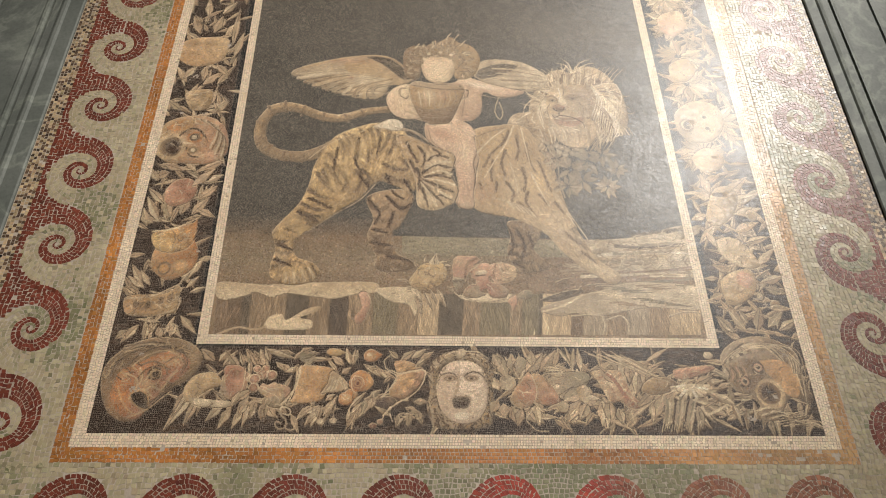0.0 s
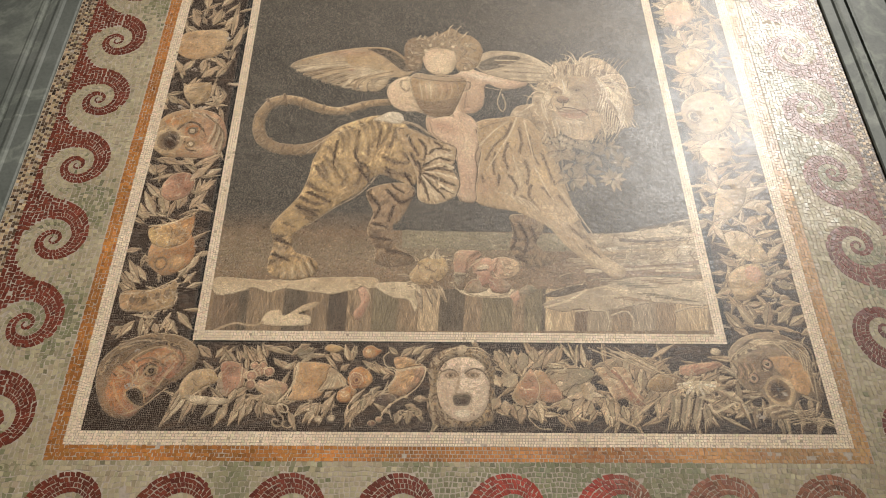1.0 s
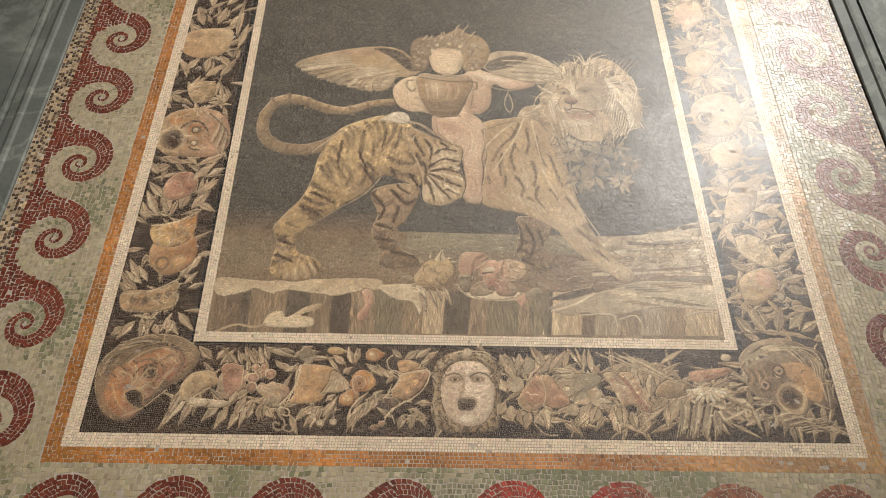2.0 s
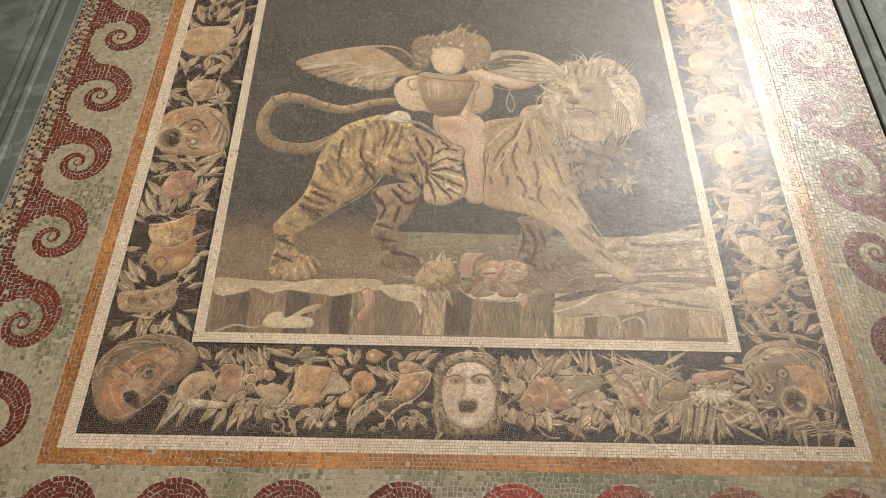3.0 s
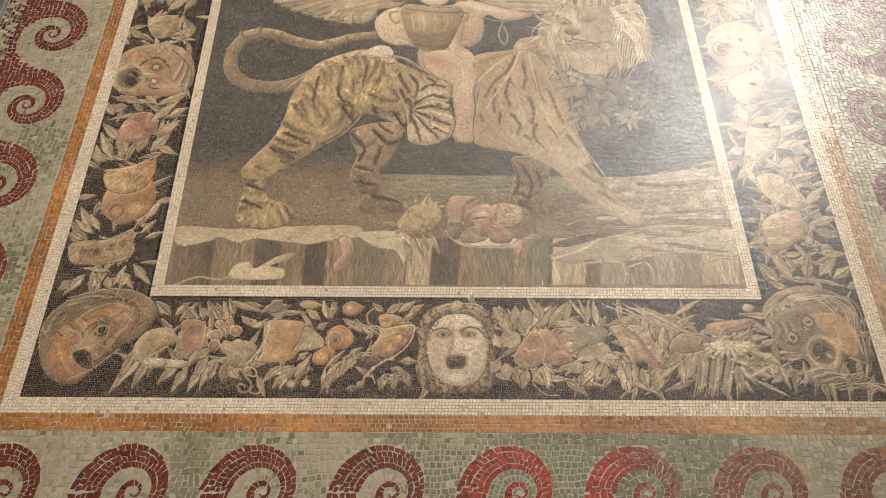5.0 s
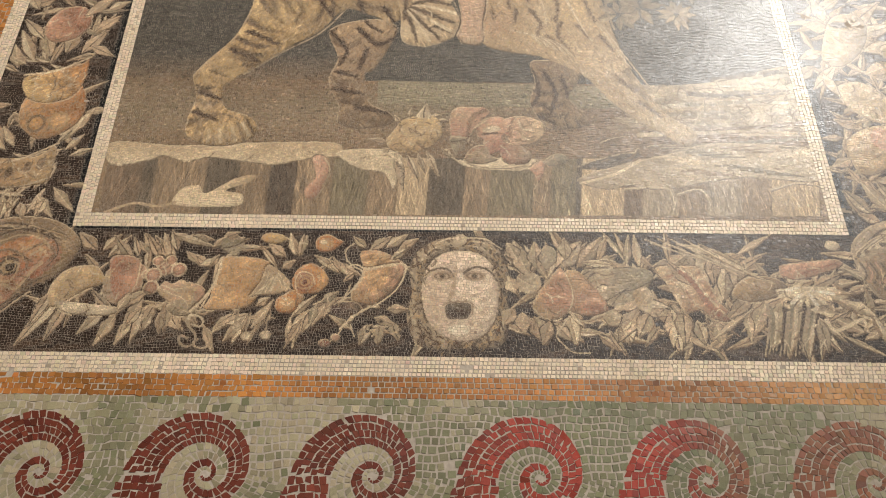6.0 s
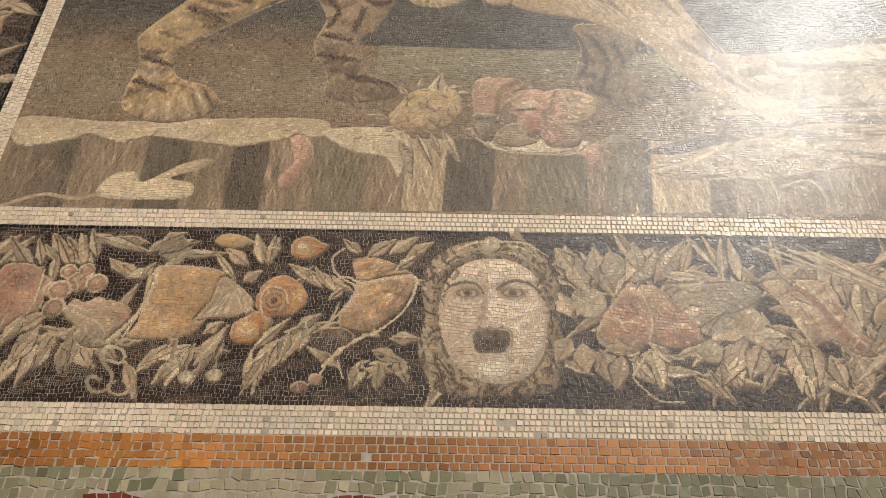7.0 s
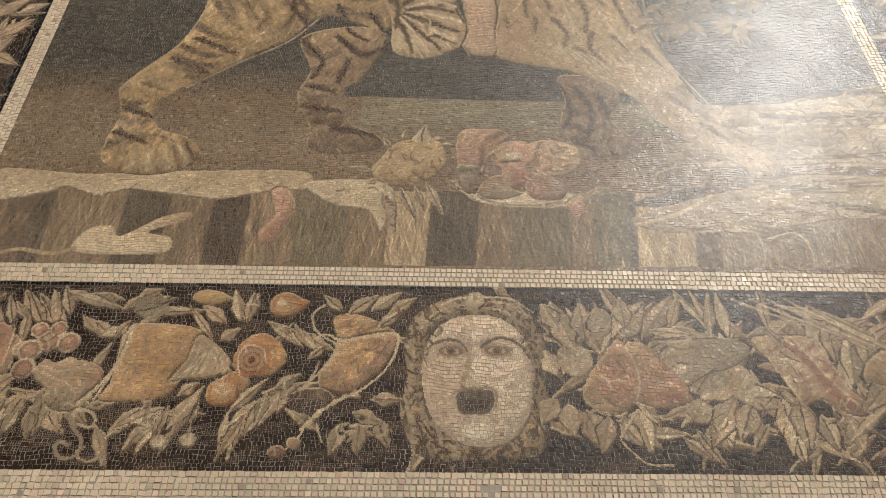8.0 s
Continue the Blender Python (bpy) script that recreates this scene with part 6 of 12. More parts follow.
leaf("rider_hair", -0.8, 115.3, 0.5, 115.2, 0.772368, "bark2")
leaf("rider_hair", 1.4, 108.3, 3.8, 108.2, 0.904998, "sand")
leaf("rider_hair", -9.5, 110.5, -11.7, 109.9, 1.04388, "taupe")
leaf("rider_hair", -2.2, 118, -1.8, 119.5, 0.84505, "bark2")
leaf("rider_hair", 0.7, 116.2, 2.5, 117.1, 0.82672, "bark2")
leaf("rider_hair", -11.7, 110.8, -13.2, 112.4, 0.893518, "taupe")
leaf("rider_hair", 2.8, 107.1, 3.6, 104.7, 0.996223, "sand")
leaf("rider_hair", -11.3, 109.7, -11.7, 111.5, 1.06643, "taupe")
leaf("rider_hair", -10.6, 110.3, -11.7, 109.2, 0.925619, "bark2")
leaf("rider_hair", -8.9, 116, -9.4, 117.3, 0.759698, "sage")
leaf("rider_hair", 0.4, 113.4, 0.3, 116, 1.0904, "sage")
leaf("rider_hair", -12.1, 105.3, -13.8, 105.8, 0.888032, "bark2")
leaf("rider_hair", 3.7, 108.3, 5.2, 106.9, 1.07486, "sand")
leaf("rider_hair", 2.1, 110.3, 3.9, 111.1, 0.90113, "taupe")
leaf("rider_hair", -12.1, 111.5, -14.3, 111.6, 1.00386, "sand")
leaf("rider_hair", -6.5, 116.5, -5.7, 118.8, 1.09238, "sand")
leaf("rider_hair", -10.8, 105.9, -11.5, 104.5, 0.889722, "sand")
leaf("rider_hair", -0.7, 113.4, 0.4, 114.7, 0.969455, "sand")
leaf("rider_hair", -0.2, 115.2, -0.6, 117.4, 0.840018, "bark2")
leaf("rider_hair", -12.4, 108.4, -13.8, 106.2, 0.907256, "bark2")
leaf("rider_hair", 1.5, 110.7, 3.9, 110.3, 0.731535, "sage")
leaf("rider_hair", 3.3, 110.4, 4.9, 111.6, 0.868317, "sand")
leaf("rider_hair", -8.7, 111.5, -9.7, 112.6, 0.960047, "bark2")
curls("rider_hair", -5, 112, 8, 4, 34, "bark")
shape("rider", [(-9.2, 109.2), (-8.5, 111), (-6.4, 112), (-3, 111.9), (-0.9, 110.8), (-0.2, 108.3), (-0.6, 105.1), (-2.2, 102.7), (-4.7, 101.7), (-7.2, 102.6), (-8.7, 105.2)], "flesh", "ivory2", -50)
glow("rider", -0.9, 105.6, 1.2, 2.2, "bark2", 0.4, 0)
glow("rider", -5.8, 107.9, 2, 1.8, "ivory2", 0.5, 0)
glow("rider", -4.7, 102.2, 2.8, 0.8, "bark2", 0.45, 0)
glow("rider", -4.8, 111.5, 3, 0.6, "bark2", 0.5, 0)
# broad two-handled bowl
shape("bowl", [(-13, 101), (-10.6, 102.5), (-5.4, 101.2), (-0.3, 100.9), (2.4, 99.8), (1.2, 95), (-0.7, 90), (-2, 87.6), (-4.7, 87), (-8, 87.4), (-10.4, 89.8), (-12.2, 94.7)], "tan", "bark2", -90)
shape("bowl", [(-11.8, 93.8), (-8.4, 92.3), (-3.7, 92.8), (0.7, 94.5), (-0.7, 90), (-2.3, 88.1), (-7.7, 88), (-10.4, 90)], "bark2", "bark", -90)
shape("bowl", [(-12.8, 101.5), (-10.6, 102.5), (-5.4, 101.4), (-0.3, 101.1), (2.4, 100), (-0.3, 99), (-5.4, 99.5), (-10.6, 100.1)], "taupe", "bark2", 0)
line("bowl", [(-10.5, 98.6), (-10.1, 96.1), (-9.7, 93.4)], 0.42, "pale", 0.2)
line("bowl", [(-9, 98.6), (-8.6, 96.1), (-8.4, 93.4)], 0.42, "blush", 0.2)
line("bowl", [(-7.8, 98.7), (-7.4, 96.1), (-7.4, 93.4)], 0.42, "ivory2", 0.2)
line("bowl", [(-6.3, 98.7), (-5.9, 96.2), (-6.1, 93.5)], 0.42, "taupe", 0.2)
line("bowl", [(-4.7, 98.7), (-4.3, 96.2), (-4.8, 93.5)], 0.42, "sand", 0.2)
line("bowl", [(-3.4, 98.8), (-2.9, 96.2), (-3.6, 93.5)], 0.42, "bark", 0.2)
line("bowl", [(-2, 98.8), (-1.6, 96.3), (-2.5, 93.5)], 0.42, "sand", 0.2)
line("bowl", [(-0.3, 98.9), (0.1, 96.3), (-1.1, 93.6)], 0.42, "bark2", 0.2)
line("bowl", [(-10.4, 92.3), (-5.7, 91.8), (-0.6, 92.9)], 0.26, "bark", 0.18)
line("bowl", [(-10.4, 91), (-5.7, 90.5), (-0.7, 91.6)], 0.26, "bark", 0.18)
line("bowl", [(-10.4, 89.8), (-5.7, 89.3), (-0.7, 90.4)], 0.26, "bark2", 0.18)
line("bowl", [(-10.3, 88.7), (-5.7, 88.2), (-0.7, 89.3)], 0.26, "bark", 0.18)
glow("bowl", -7.8, 97.5, 2.2, 2.2, "ivory2", 0.6, 0)
glow("bowl", -3.7, 97.6, 2, 2, "blush", 0.4, 0)
line("bowl", [(-12.5, 101), (-5.4, 99.8), (2.2, 99.7)], 0.22, "brown")
line("bowl", [(-8.4, 87.2), (-4.7, 86.7), (-1.3, 87.4)], 0.34, "pale")
line("bowl", [(-14, 99.6), (-15.5, 99.4), (-15.6, 97.3), (-13.9, 95.8), (-13.2, 96.9)], 0.3, "bark")
line("bowl", [(2.1, 99.6), (3.5, 99.1), (3, 96.8), (1.2, 96.2)], 0.3, "bark")
grain("bowl", 160, 1.4, 10, 0.22, 0.22)
shape("rider", [(-7.9, 85.1), (-3.7, 87.2), (0.3, 86.2), (4.2, 83.1), (4.9, 78.3), (4.1, 74.2), (4.5, 69.5), (3.9, 64.9), (4.3, 61.2), (3.3, 59.8), (1, 60), (-0.5, 61.8), (0.3, 65.6), (-0.3, 71), (-0.7, 74.9), (-3.6, 78.1), (-6.9, 80.9)], "flesh", "flesh2", -60)
glow("rider", -3.7, 83.5, 4.2, 1.9, "clay", 0.75, -20)
glow("rider", 2.2, 77.4, 1.5, 4, "ivory2", 0.45, 0)
glow("rider", 0.8, 67.9, 1, 3.6, "clay", 0.35, 0)
glow("rider", 2.2, 60.8, 1.8, 0.8, "ivory2", 0.5, 0)
line("rider", [(-7.6, 85.1), (-6.6, 81.2), (-3, 77.5), (-0.7, 75.1), (-0.3, 71), (0.3, 65.6), (-0.4, 62.4)], 0.22, "bark")
line("rider", [(4.6, 82.9), (5.4, 78.3), (4.3, 74.2), (4.7, 69.5), (4.1, 64.5)], 0.3, "brown")
line("rider", [(0.3, 71), (2.4, 70.4), (4.3, 70.9)], 0.2, "flesh2")
line("rider", [(-0.4, 62), (0.8, 60.1), (3.3, 59.8), (4.3, 61)], 0.22, "bark")
line("rider", [(0.5, 61.2), (0.3, 60)], 0.16, "bark2")
line("rider", [(1.2, 61.2), (1.1, 60.1)], 0.16, "bark2")
line("rider", [(1.9, 61.3), (1.8, 60.1)], 0.16, "bark2")
line("rider", [(2.7, 61.3), (2.5, 60.1)], 0.16, "bark2")
modelled("rider", 1.6, 0.26)
modelled("rider_wing", 1.6, 0.2)
modelled("bowl", 1.8, 0.3)
modelled("rider_hair", 1.6, 0.4)
grain("rider", 120, 1.2, 70, 0.24, 0.12)
cloud("rider_wing", 2, 0.12)

# striped skin over its back
shape("drape", [(-16.4, 82.6), (-12.8, 82.7), (-8.2, 80.1), (-3.6, 78), (-0.7, 76.2), (-1.2, 72.5), (-1.6, 69.8), (0, 65.6), (-0.8, 61.8), (-3.6, 60.1), (-6.3, 59.3), (-9.4, 60), (-10.5, 61.6), (-10.8, 67.6), (-12.2, 71.9), (-14.2, 76.3)], "tan", "sand", -60)
glow("drape", -6.5, 74.8, 4.5, 2.2, "ivory2", 0.6, -30)
glow("drape", -7.9, 62.8, 3.6, 1.6, "ivory2", 0.6, 0)
glow("drape", -11, 76.3, 2.5, 3.5, "ochre", 0.6, 0)
fur("drape", [(-13.4, 80.8), (-12, 77.1), (-10.3, 73.9)], 1.1, "brown", 32)
fur("drape", [(-13.4, 80.8), (-12, 77.1), (-10.3, 73.9)], 0.66, "umber", -35)
fur("drape", [(-10.1, 79.2), (-8.6, 76), (-9, 72.4)], 1, "brown", 32)
fur("drape", [(-10.1, 79.2), (-8.6, 76), (-9, 72.4)], 0.6, "umber", -35)
fur("drape", [(-7.8, 74.8), (-5.2, 76.5), (-2, 75.6)], 0.9, "brown", 32)
fur("drape", [(-7.8, 74.8), (-5.2, 76.5), (-2, 75.6)], 0.54, "umber", -35)
fur("drape", [(-9, 70.8), (-5.9, 73.2), (-2, 72.5)], 1.2, "brown", 32)
fur("drape", [(-9, 70.8), (-5.9, 73.2), (-2, 72.5)], 0.72, "umber", -35)
fur("drape", [(-8.7, 69.2), (-5.2, 70.1), (-1.4, 69)], 0.9, "brown", 32)
fur("drape", [(-8.7, 69.2), (-5.2, 70.1), (-1.4, 69)], 0.54, "umber", -35)
fur("drape", [(-9, 68.5), (-5.5, 67), (-1.1, 64.8)], 1.2, "brown", 32)
fur("drape", [(-9, 68.5), (-5.5, 67), (-1.1, 64.8)], 0.72, "umber", -35)
fur("drape", [(-9.3, 67.7), (-6.7, 64.7), (-3.6, 61)], 1.1, "brown", 32)
fur("drape", [(-9.3, 67.7), (-6.7, 64.7), (-3.6, 61)], 0.66, "umber", -35)
fur("drape", [(-9.9, 67.3), (-8.6, 63.9), (-7.6, 60.6)], 1, "brown", 32)
fur("drape", [(-9.9, 67.3), (-8.6, 63.9), (-7.6, 60.6)], 0.6, "umber", -35)
fur("drape", [(-10.6, 72.3), (-9.9, 69.2), (-10.1, 65.4)], 1.1, "brown", 32)
fur("drape", [(-10.6, 72.3), (-9.9, 69.2), (-10.1, 65.4)], 0.66, "umber", -35)
fur("drape", [(-6.2, 78.5), (-4.3, 76.9)], 0.8, "brown", 32)
fur("drape", [(-6.2, 78.5), (-4.3, 76.9)], 0.48, "umber", -35)
fur("drape", [(-3.6, 70.9), (-1.1, 71)], 0.9, "brown", 32)
fur("drape", [(-3.6, 70.9), (-1.1, 71)], 0.54, "umber", -35)
fur("drape", [(-4.5, 64), (-1.4, 62.5)], 0.8, "brown", 32)
fur("drape", [(-4.5, 64), (-1.4, 62.5)], 0.48, "umber", -35)
fur("drape", [(-12.3, 74.7), (-10.9, 70.8)], 1, "brown", 32)
fur("drape", [(-12.3, 74.7), (-10.9, 70.8)], 0.6, "umber", -35)
line("drape", [(-8.4, 72), (-4.9, 74.2), (-1.7, 74.3)], 0.4, "ivory2", 0.7)
line("drape", [(-8.5, 70), (-4.6, 71.5), (-1.3, 70.3)], 0.4, "ivory2", 0.7)
line("drape", [(-8.5, 68.9), (-4.9, 68.5), (-0.8, 67.1)], 0.4, "ivory2", 0.7)
line("drape", [(-9, 68.1), (-5.8, 65.8), (-1.7, 62.9)], 0.4, "ivory2", 0.7)
line("drape", [(-9.5, 67.7), (-7.3, 64.3), (-5.4, 60.6)], 0.4, "ivory2", 0.7)
line("drape", [(-16.2, 82.7), (-12.5, 82.7), (-7.9, 80.1), (-3.6, 78.1), (-0.6, 76.2), (-1.2, 71), (0.1, 65.6), (-0.8, 61.8)], 0.24, "umber")
line("drape", [(-10.4, 61.5), (-9.4, 59.9), (-6.3, 59.2), (-3.3, 60.1)], 0.24, "pale")
shape("drape", [(-22.7, 85.6), (-20.9, 87), (-18.3, 88.5), (-15.6, 88.1), (-14.5, 86.3), (-15, 84.7), (-17.5, 84.5), (-19.5, 85.1)], "pale", "ivory", 0)
line("drape", [(-14.5, 85), (-10.9, 83.8), (-7.6, 80.9)], 1.1, "taupe", 0.6)
line("drape", [(-12.9, 84.4), (-11.7, 83.6)], 0.5, "umber")
grain("drape", 700, 1.5, -60, 0.3, 0.3)
veins("drape", 30, 1.8, 0.24, "pale", "bark")
modelled("drape", 1.8, 0.22)
shape("tiger", [(5, 83.1), (8.2, 85.5), (12.6, 87.3), (16.3, 87.4), (19.5, 85.8), (21.2, 81.2), (22.2, 77.1), (24, 71.5), (25.1, 65.3), (27.2, 60.9), (29.1, 55.1), (24.2, 54.3), (17.1, 57.4), (12.3, 57.7), (8.6, 59), (5, 60.1), (4.2, 64.9), (5.2, 69.5), (5.7, 75.1)], "tan", "sand", -30)
glow("tiger", 12, 79.3, 3.5, 6, "straw", 0.5, -20)
glow("tiger", 20.9, 68.3, 3.5, 5.5, "straw", 0.5, -30)
glow("tiger", 15.3, 68.2, 2.5, 5.5, "ivory2", 0.35, -15)
glow("tiger", 6.4, 64.9, 2.8, 3.5, "clay", 0.45, 0)
fur("tiger", [(9.5, 75.2), (8.8, 71.6), (9, 68.1)], 1, "bark", 32)
fur("tiger", [(9.5, 75.2), (8.8, 71.6), (9, 68.1)], 0.55, "brown", -35)
fur("tiger", [(12.9, 78.5), (11.7, 74.4), (12.5, 70.1)], 1, "bark", 32)
fur("tiger", [(12.9, 78.5), (11.7, 74.4), (12.5, 70.1)], 0.55, "brown", -35)
fur("tiger", [(14.2, 85.2), (12.4, 81), (9.3, 77.6), (6.9, 72.7)], 1, "bark", 32)
fur("tiger", [(14.2, 85.2), (12.4, 81), (9.3, 77.6), (6.9, 72.7)], 0.55, "brown", -35)
fur("tiger", [(16.1, 83.6), (16.5, 78.6), (15.6, 75.3)], 0.9, "bark", 32)
fur("tiger", [(16.1, 83.6), (16.5, 78.6), (15.6, 75.3)], 0.495, "brown", -35)
fur("tiger", [(18.6, 81.1), (18.9, 76.2), (20.5, 71.4)], 1, "bark", 32)
fur("tiger", [(18.6, 81.1), (18.9, 76.2), (20.5, 71.4)], 0.55, "brown", -35)
fur("tiger", [(12.7, 68.1), (14.5, 65.1), (13.7, 62.1)], 0.9, "bark", 32)
fur("tiger", [(12.7, 68.1), (14.5, 65.1), (13.7, 62.1)], 0.495, "brown", -35)
fur("tiger", [(17.1, 72.9), (17.8, 69), (17, 65.2)], 0.9, "bark", 32)
fur("tiger", [(17.1, 72.9), (17.8, 69), (17, 65.2)], 0.495, "brown", -35)
fur("tiger", [(18.2, 65.2), (17.4, 62.2), (19.1, 59.2)], 0.9, "bark", 32)
fur("tiger", [(18.2, 65.2), (17.4, 62.2), (19.1, 59.2)], 0.495, "brown", -35)
fur("tiger", [(21.4, 75.4), (23, 69.9), (24.2, 65.3)], 0.8, "bark", 32)
fur("tiger", [(21.4, 75.4), (23, 69.9), (24.2, 65.3)], 0.44, "brown", -35)
fur("tiger", [(5.8, 68), (6.1, 65.7)], 0.8, "bark", 32)
fur("tiger", [(5.8, 68), (6.1, 65.7)], 0.44, "brown", -35)
fur("tiger", [(21.3, 64.5), (22.9, 61.5)], 0.8, "bark", 32)
fur("tiger", [(21.3, 64.5), (22.9, 61.5)], 0.44, "brown", -35)
fur("tiger", [(24.9, 62.3), (27, 58.7)], 0.8, "bark", 32)
fur("tiger", [(24.9, 62.3), (27, 58.7)], 0.44, "brown", -35)
fur("tiger", [(15.6, 62.1), (17.3, 59.9)], 0.7, "bark", 32)
fur("tiger", [(15.6, 62.1), (17.3, 59.9)], 0.385, "brown", -35)
fur("tiger", [(10.2, 68.1), (9.8, 65)], 0.8, "bark", 32)
fur("tiger", [(10.2, 68.1), (9.8, 65)], 0.44, "brown", -35)
line("tiger", [(15.6, 87), (13.3, 81), (10.5, 76), (7.1, 69.6)], 0.5, "ivory2", 0.25)
line("tiger", [(17.6, 86.1), (18.5, 79.4), (19.4, 73)], 0.5, "ivory2", 0.25)
line("tiger", [(5.4, 77.5), (9.5, 82.6), (13.6, 86.1)], 0.5, "ivory2", 0.25)
line("tiger", [(14, 74.5), (15.3, 68.2), (15.6, 63.6)], 0.5, "ivory2", 0.25)
line("tiger", [(19.3, 71.4), (21.4, 65.3), (23.5, 60.8)], 0.5, "ivory2", 0.25)
line("tiger", [(5.3, 82.9), (9.6, 85.1), (13.6, 86.2)], 0.3, "bark")
line("tiger", [(8.8, 63.3), (12.5, 62.1), (14.2, 60)], 0.26, "ivory2", 0.14)
line("tiger", [(9.2, 63.2), (12.9, 61.9), (14.6, 59.8)], 0.26, "pale", 0.14)
line("tiger", [(9.7, 63.1), (13.3, 61.8), (15.1, 59.6)], 0.26, "bark2", 0.14)
line("tiger", [(10.1, 63), (13.7, 61.6), (15.5, 59.4)], 0.26, "ivory2", 0.14)
line("tiger", [(10.6, 62.9), (14.1, 61.5), (15.9, 59.2)], 0.26, "pale", 0.14)
line("tiger", [(11, 62.8), (14.5, 61.3), (16.3, 59)], 0.26, "bark2", 0.14)
line("tiger", [(11.4, 62.7), (14.9, 61.2), (16.8, 58.8)], 0.26, "ivory2", 0.14)
line("tiger", [(11.9, 62.6), (15.3, 61), (17.2, 58.6)], 0.26, "pale", 0.14)
line("tiger", [(12.3, 62.5), (15.8, 60.9), (17.6, 58.4)], 0.26, "bark2", 0.14)
line("tiger", [(12.7, 62.4), (16.2, 60.7), (18.1, 58.2)], 0.26, "ivory2", 0.14)
line("tiger", [(13.2, 62.2), (16.6, 60.6), (18.5, 58)], 0.26, "pale", 0.14)
line("tiger", [(13.6, 62.1), (17, 60.4), (18.9, 57.8)], 0.26, "bark2", 0.14)
line("tiger", [(14.1, 62), (17.4, 60.3), (19.3, 57.6)], 0.26, "ivory2", 0.14)
line("tiger", [(14.5, 61.9), (17.8, 60.1), (19.7, 57.4)], 0.26, "pale", 0.14)
line("tiger", [(14.9, 61.8), (18.2, 60), (20.2, 57.2)], 0.26, "bark2", 0.14)
line("tiger", [(24.6, 65.3), (26.6, 60.9), (29.7, 54.8)], 0.24, "ivory2")
grain("tiger", 1200, 1.6, -60, 0.3, 0.3)
shape("mane", [(26.3, 99.7), (30.8, 100.7), (35.6, 99.5), (37.5, 95.4), (35.9, 90), (32.8, 86.1), (28.8, 86), (26.1, 88.9), (25.2, 94.2)], "sand", "taupe", 0)
glow("mane", 29.8, 96.6, 1.2, 3, "pale", 0.6, 0)
line("mane", [(27.9, 98.4), (29.4, 95.7), (28.9, 93.9)], 0.5, "pale", 0.3)
shape("mane", [(27, 94.3), (28.6, 94.9), (30.3, 94.3), (29.8, 93.3), (28.4, 92.7), (27.2, 93.2)], "bark2", "clay", 0)
line("mane", [(26.9, 93.2), (28.5, 92.5), (30.2, 93.3)], 0.28, "umber")
shape("mane", [(26.7, 91.1), (29.2, 90.2), (32.6, 90), (35.7, 90.7), (33.7, 87.8), (30.2, 86.9), (27.4, 88.3)], "bark", "clay", -90)
line("mane", [(27.3, 90), (29.8, 89.4), (33.2, 89.3)], 0.3, "ivory")
line("mane", [(24.3, 96.2), (23, 96.4), (21.3, 96.5)], 0.36, "ivory2", 0.16)
line("mane", [(24.6, 97.5), (23.3, 98.1), (21.2, 98.8)], 0.36, "pale", 0.16)
line("mane", [(25.1, 98.7), (23.9, 99.7), (20.4, 101.3)], 0.36, "bark2", 0.16)
line("mane", [(25.8, 99.9), (24.7, 101.2), (23.9, 102.2)], 0.36, "ivory2", 0.16)
line("mane", [(26.6, 100.9), (25.7, 102.6), (23.8, 104.6)], 0.36, "taupe", 0.16)
line("mane", [(27.5, 101.8), (26.9, 103.8), (25.2, 107.1)], 0.36, "ivory2", 0.16)
line("mane", [(28.6, 102.6), (28.2, 104.8), (27.5, 106.5)], 0.36, "pale", 0.16)
line("mane", [(29.8, 103.1), (29.6, 105.5), (29.5, 108.4)], 0.36, "bark2", 0.16)
line("mane", [(31, 103.5), (31, 106), (30.8, 110.2)], 0.36, "ivory2", 0.16)
line("mane", [(32.2, 103.6), (32.5, 106.2), (33.2, 108.1)], 0.36, "taupe", 0.16)
line("mane", [(33.4, 103.5), (33.9, 106), (34.7, 109.1)], 0.36, "ivory2", 0.16)
line("mane", [(34.6, 103.2), (35.3, 105.6), (37.6, 109.7)], 0.36, "pale", 0.16)
line("mane", [(35.6, 102.7), (36.5, 104.9), (37.6, 106.6)], 0.36, "bark2", 0.16)
line("mane", [(36.5, 102), (37.6, 104), (40.3, 106.4)], 0.36, "ivory2", 0.16)
line("mane", [(37.3, 101.1), (38.6, 102.8), (41.8, 105.7)], 0.36, "taupe", 0.16)
line("mane", [(37.9, 100.1), (39.3, 101.4), (41.4, 102.5)], 0.36, "ivory2", 0.16)
line("mane", [(38.4, 98.9), (39.8, 99.9), (42.5, 101.2)], 0.36, "pale", 0.16)
line("mane", [(38.6, 97.7), (40, 98.3), (44.5, 99.4)], 0.36, "bark2", 0.16)
line("mane", [(38.7, 96.4), (40, 96.6), (41.8, 96.8)], 0.36, "ivory2", 0.16)
disc("mane", 26.9, 96.4, 0.5, 0.42, "umber", "pale")
disc("mane", 32.7, 97.2, 0.55, 0.42, "umber", "pale")
line("mane", [(25.6, 97.5), (27, 98.2), (28.1, 97.4), (28.5, 95.6)], 0.3, "bark2")
line("mane", [(30.6, 97.6), (32.5, 98.7), (34.7, 97.9)], 0.3, "bark2")
line("mane", [(26.8, 91.4), (27.9, 90.2), (29.8, 89.5), (33.2, 89.8), (35.1, 88.4)], 0.3, "bark")
glow("mane", 30.4, 88.5, 3.2, 0.9, "clay", 0.5, 0)
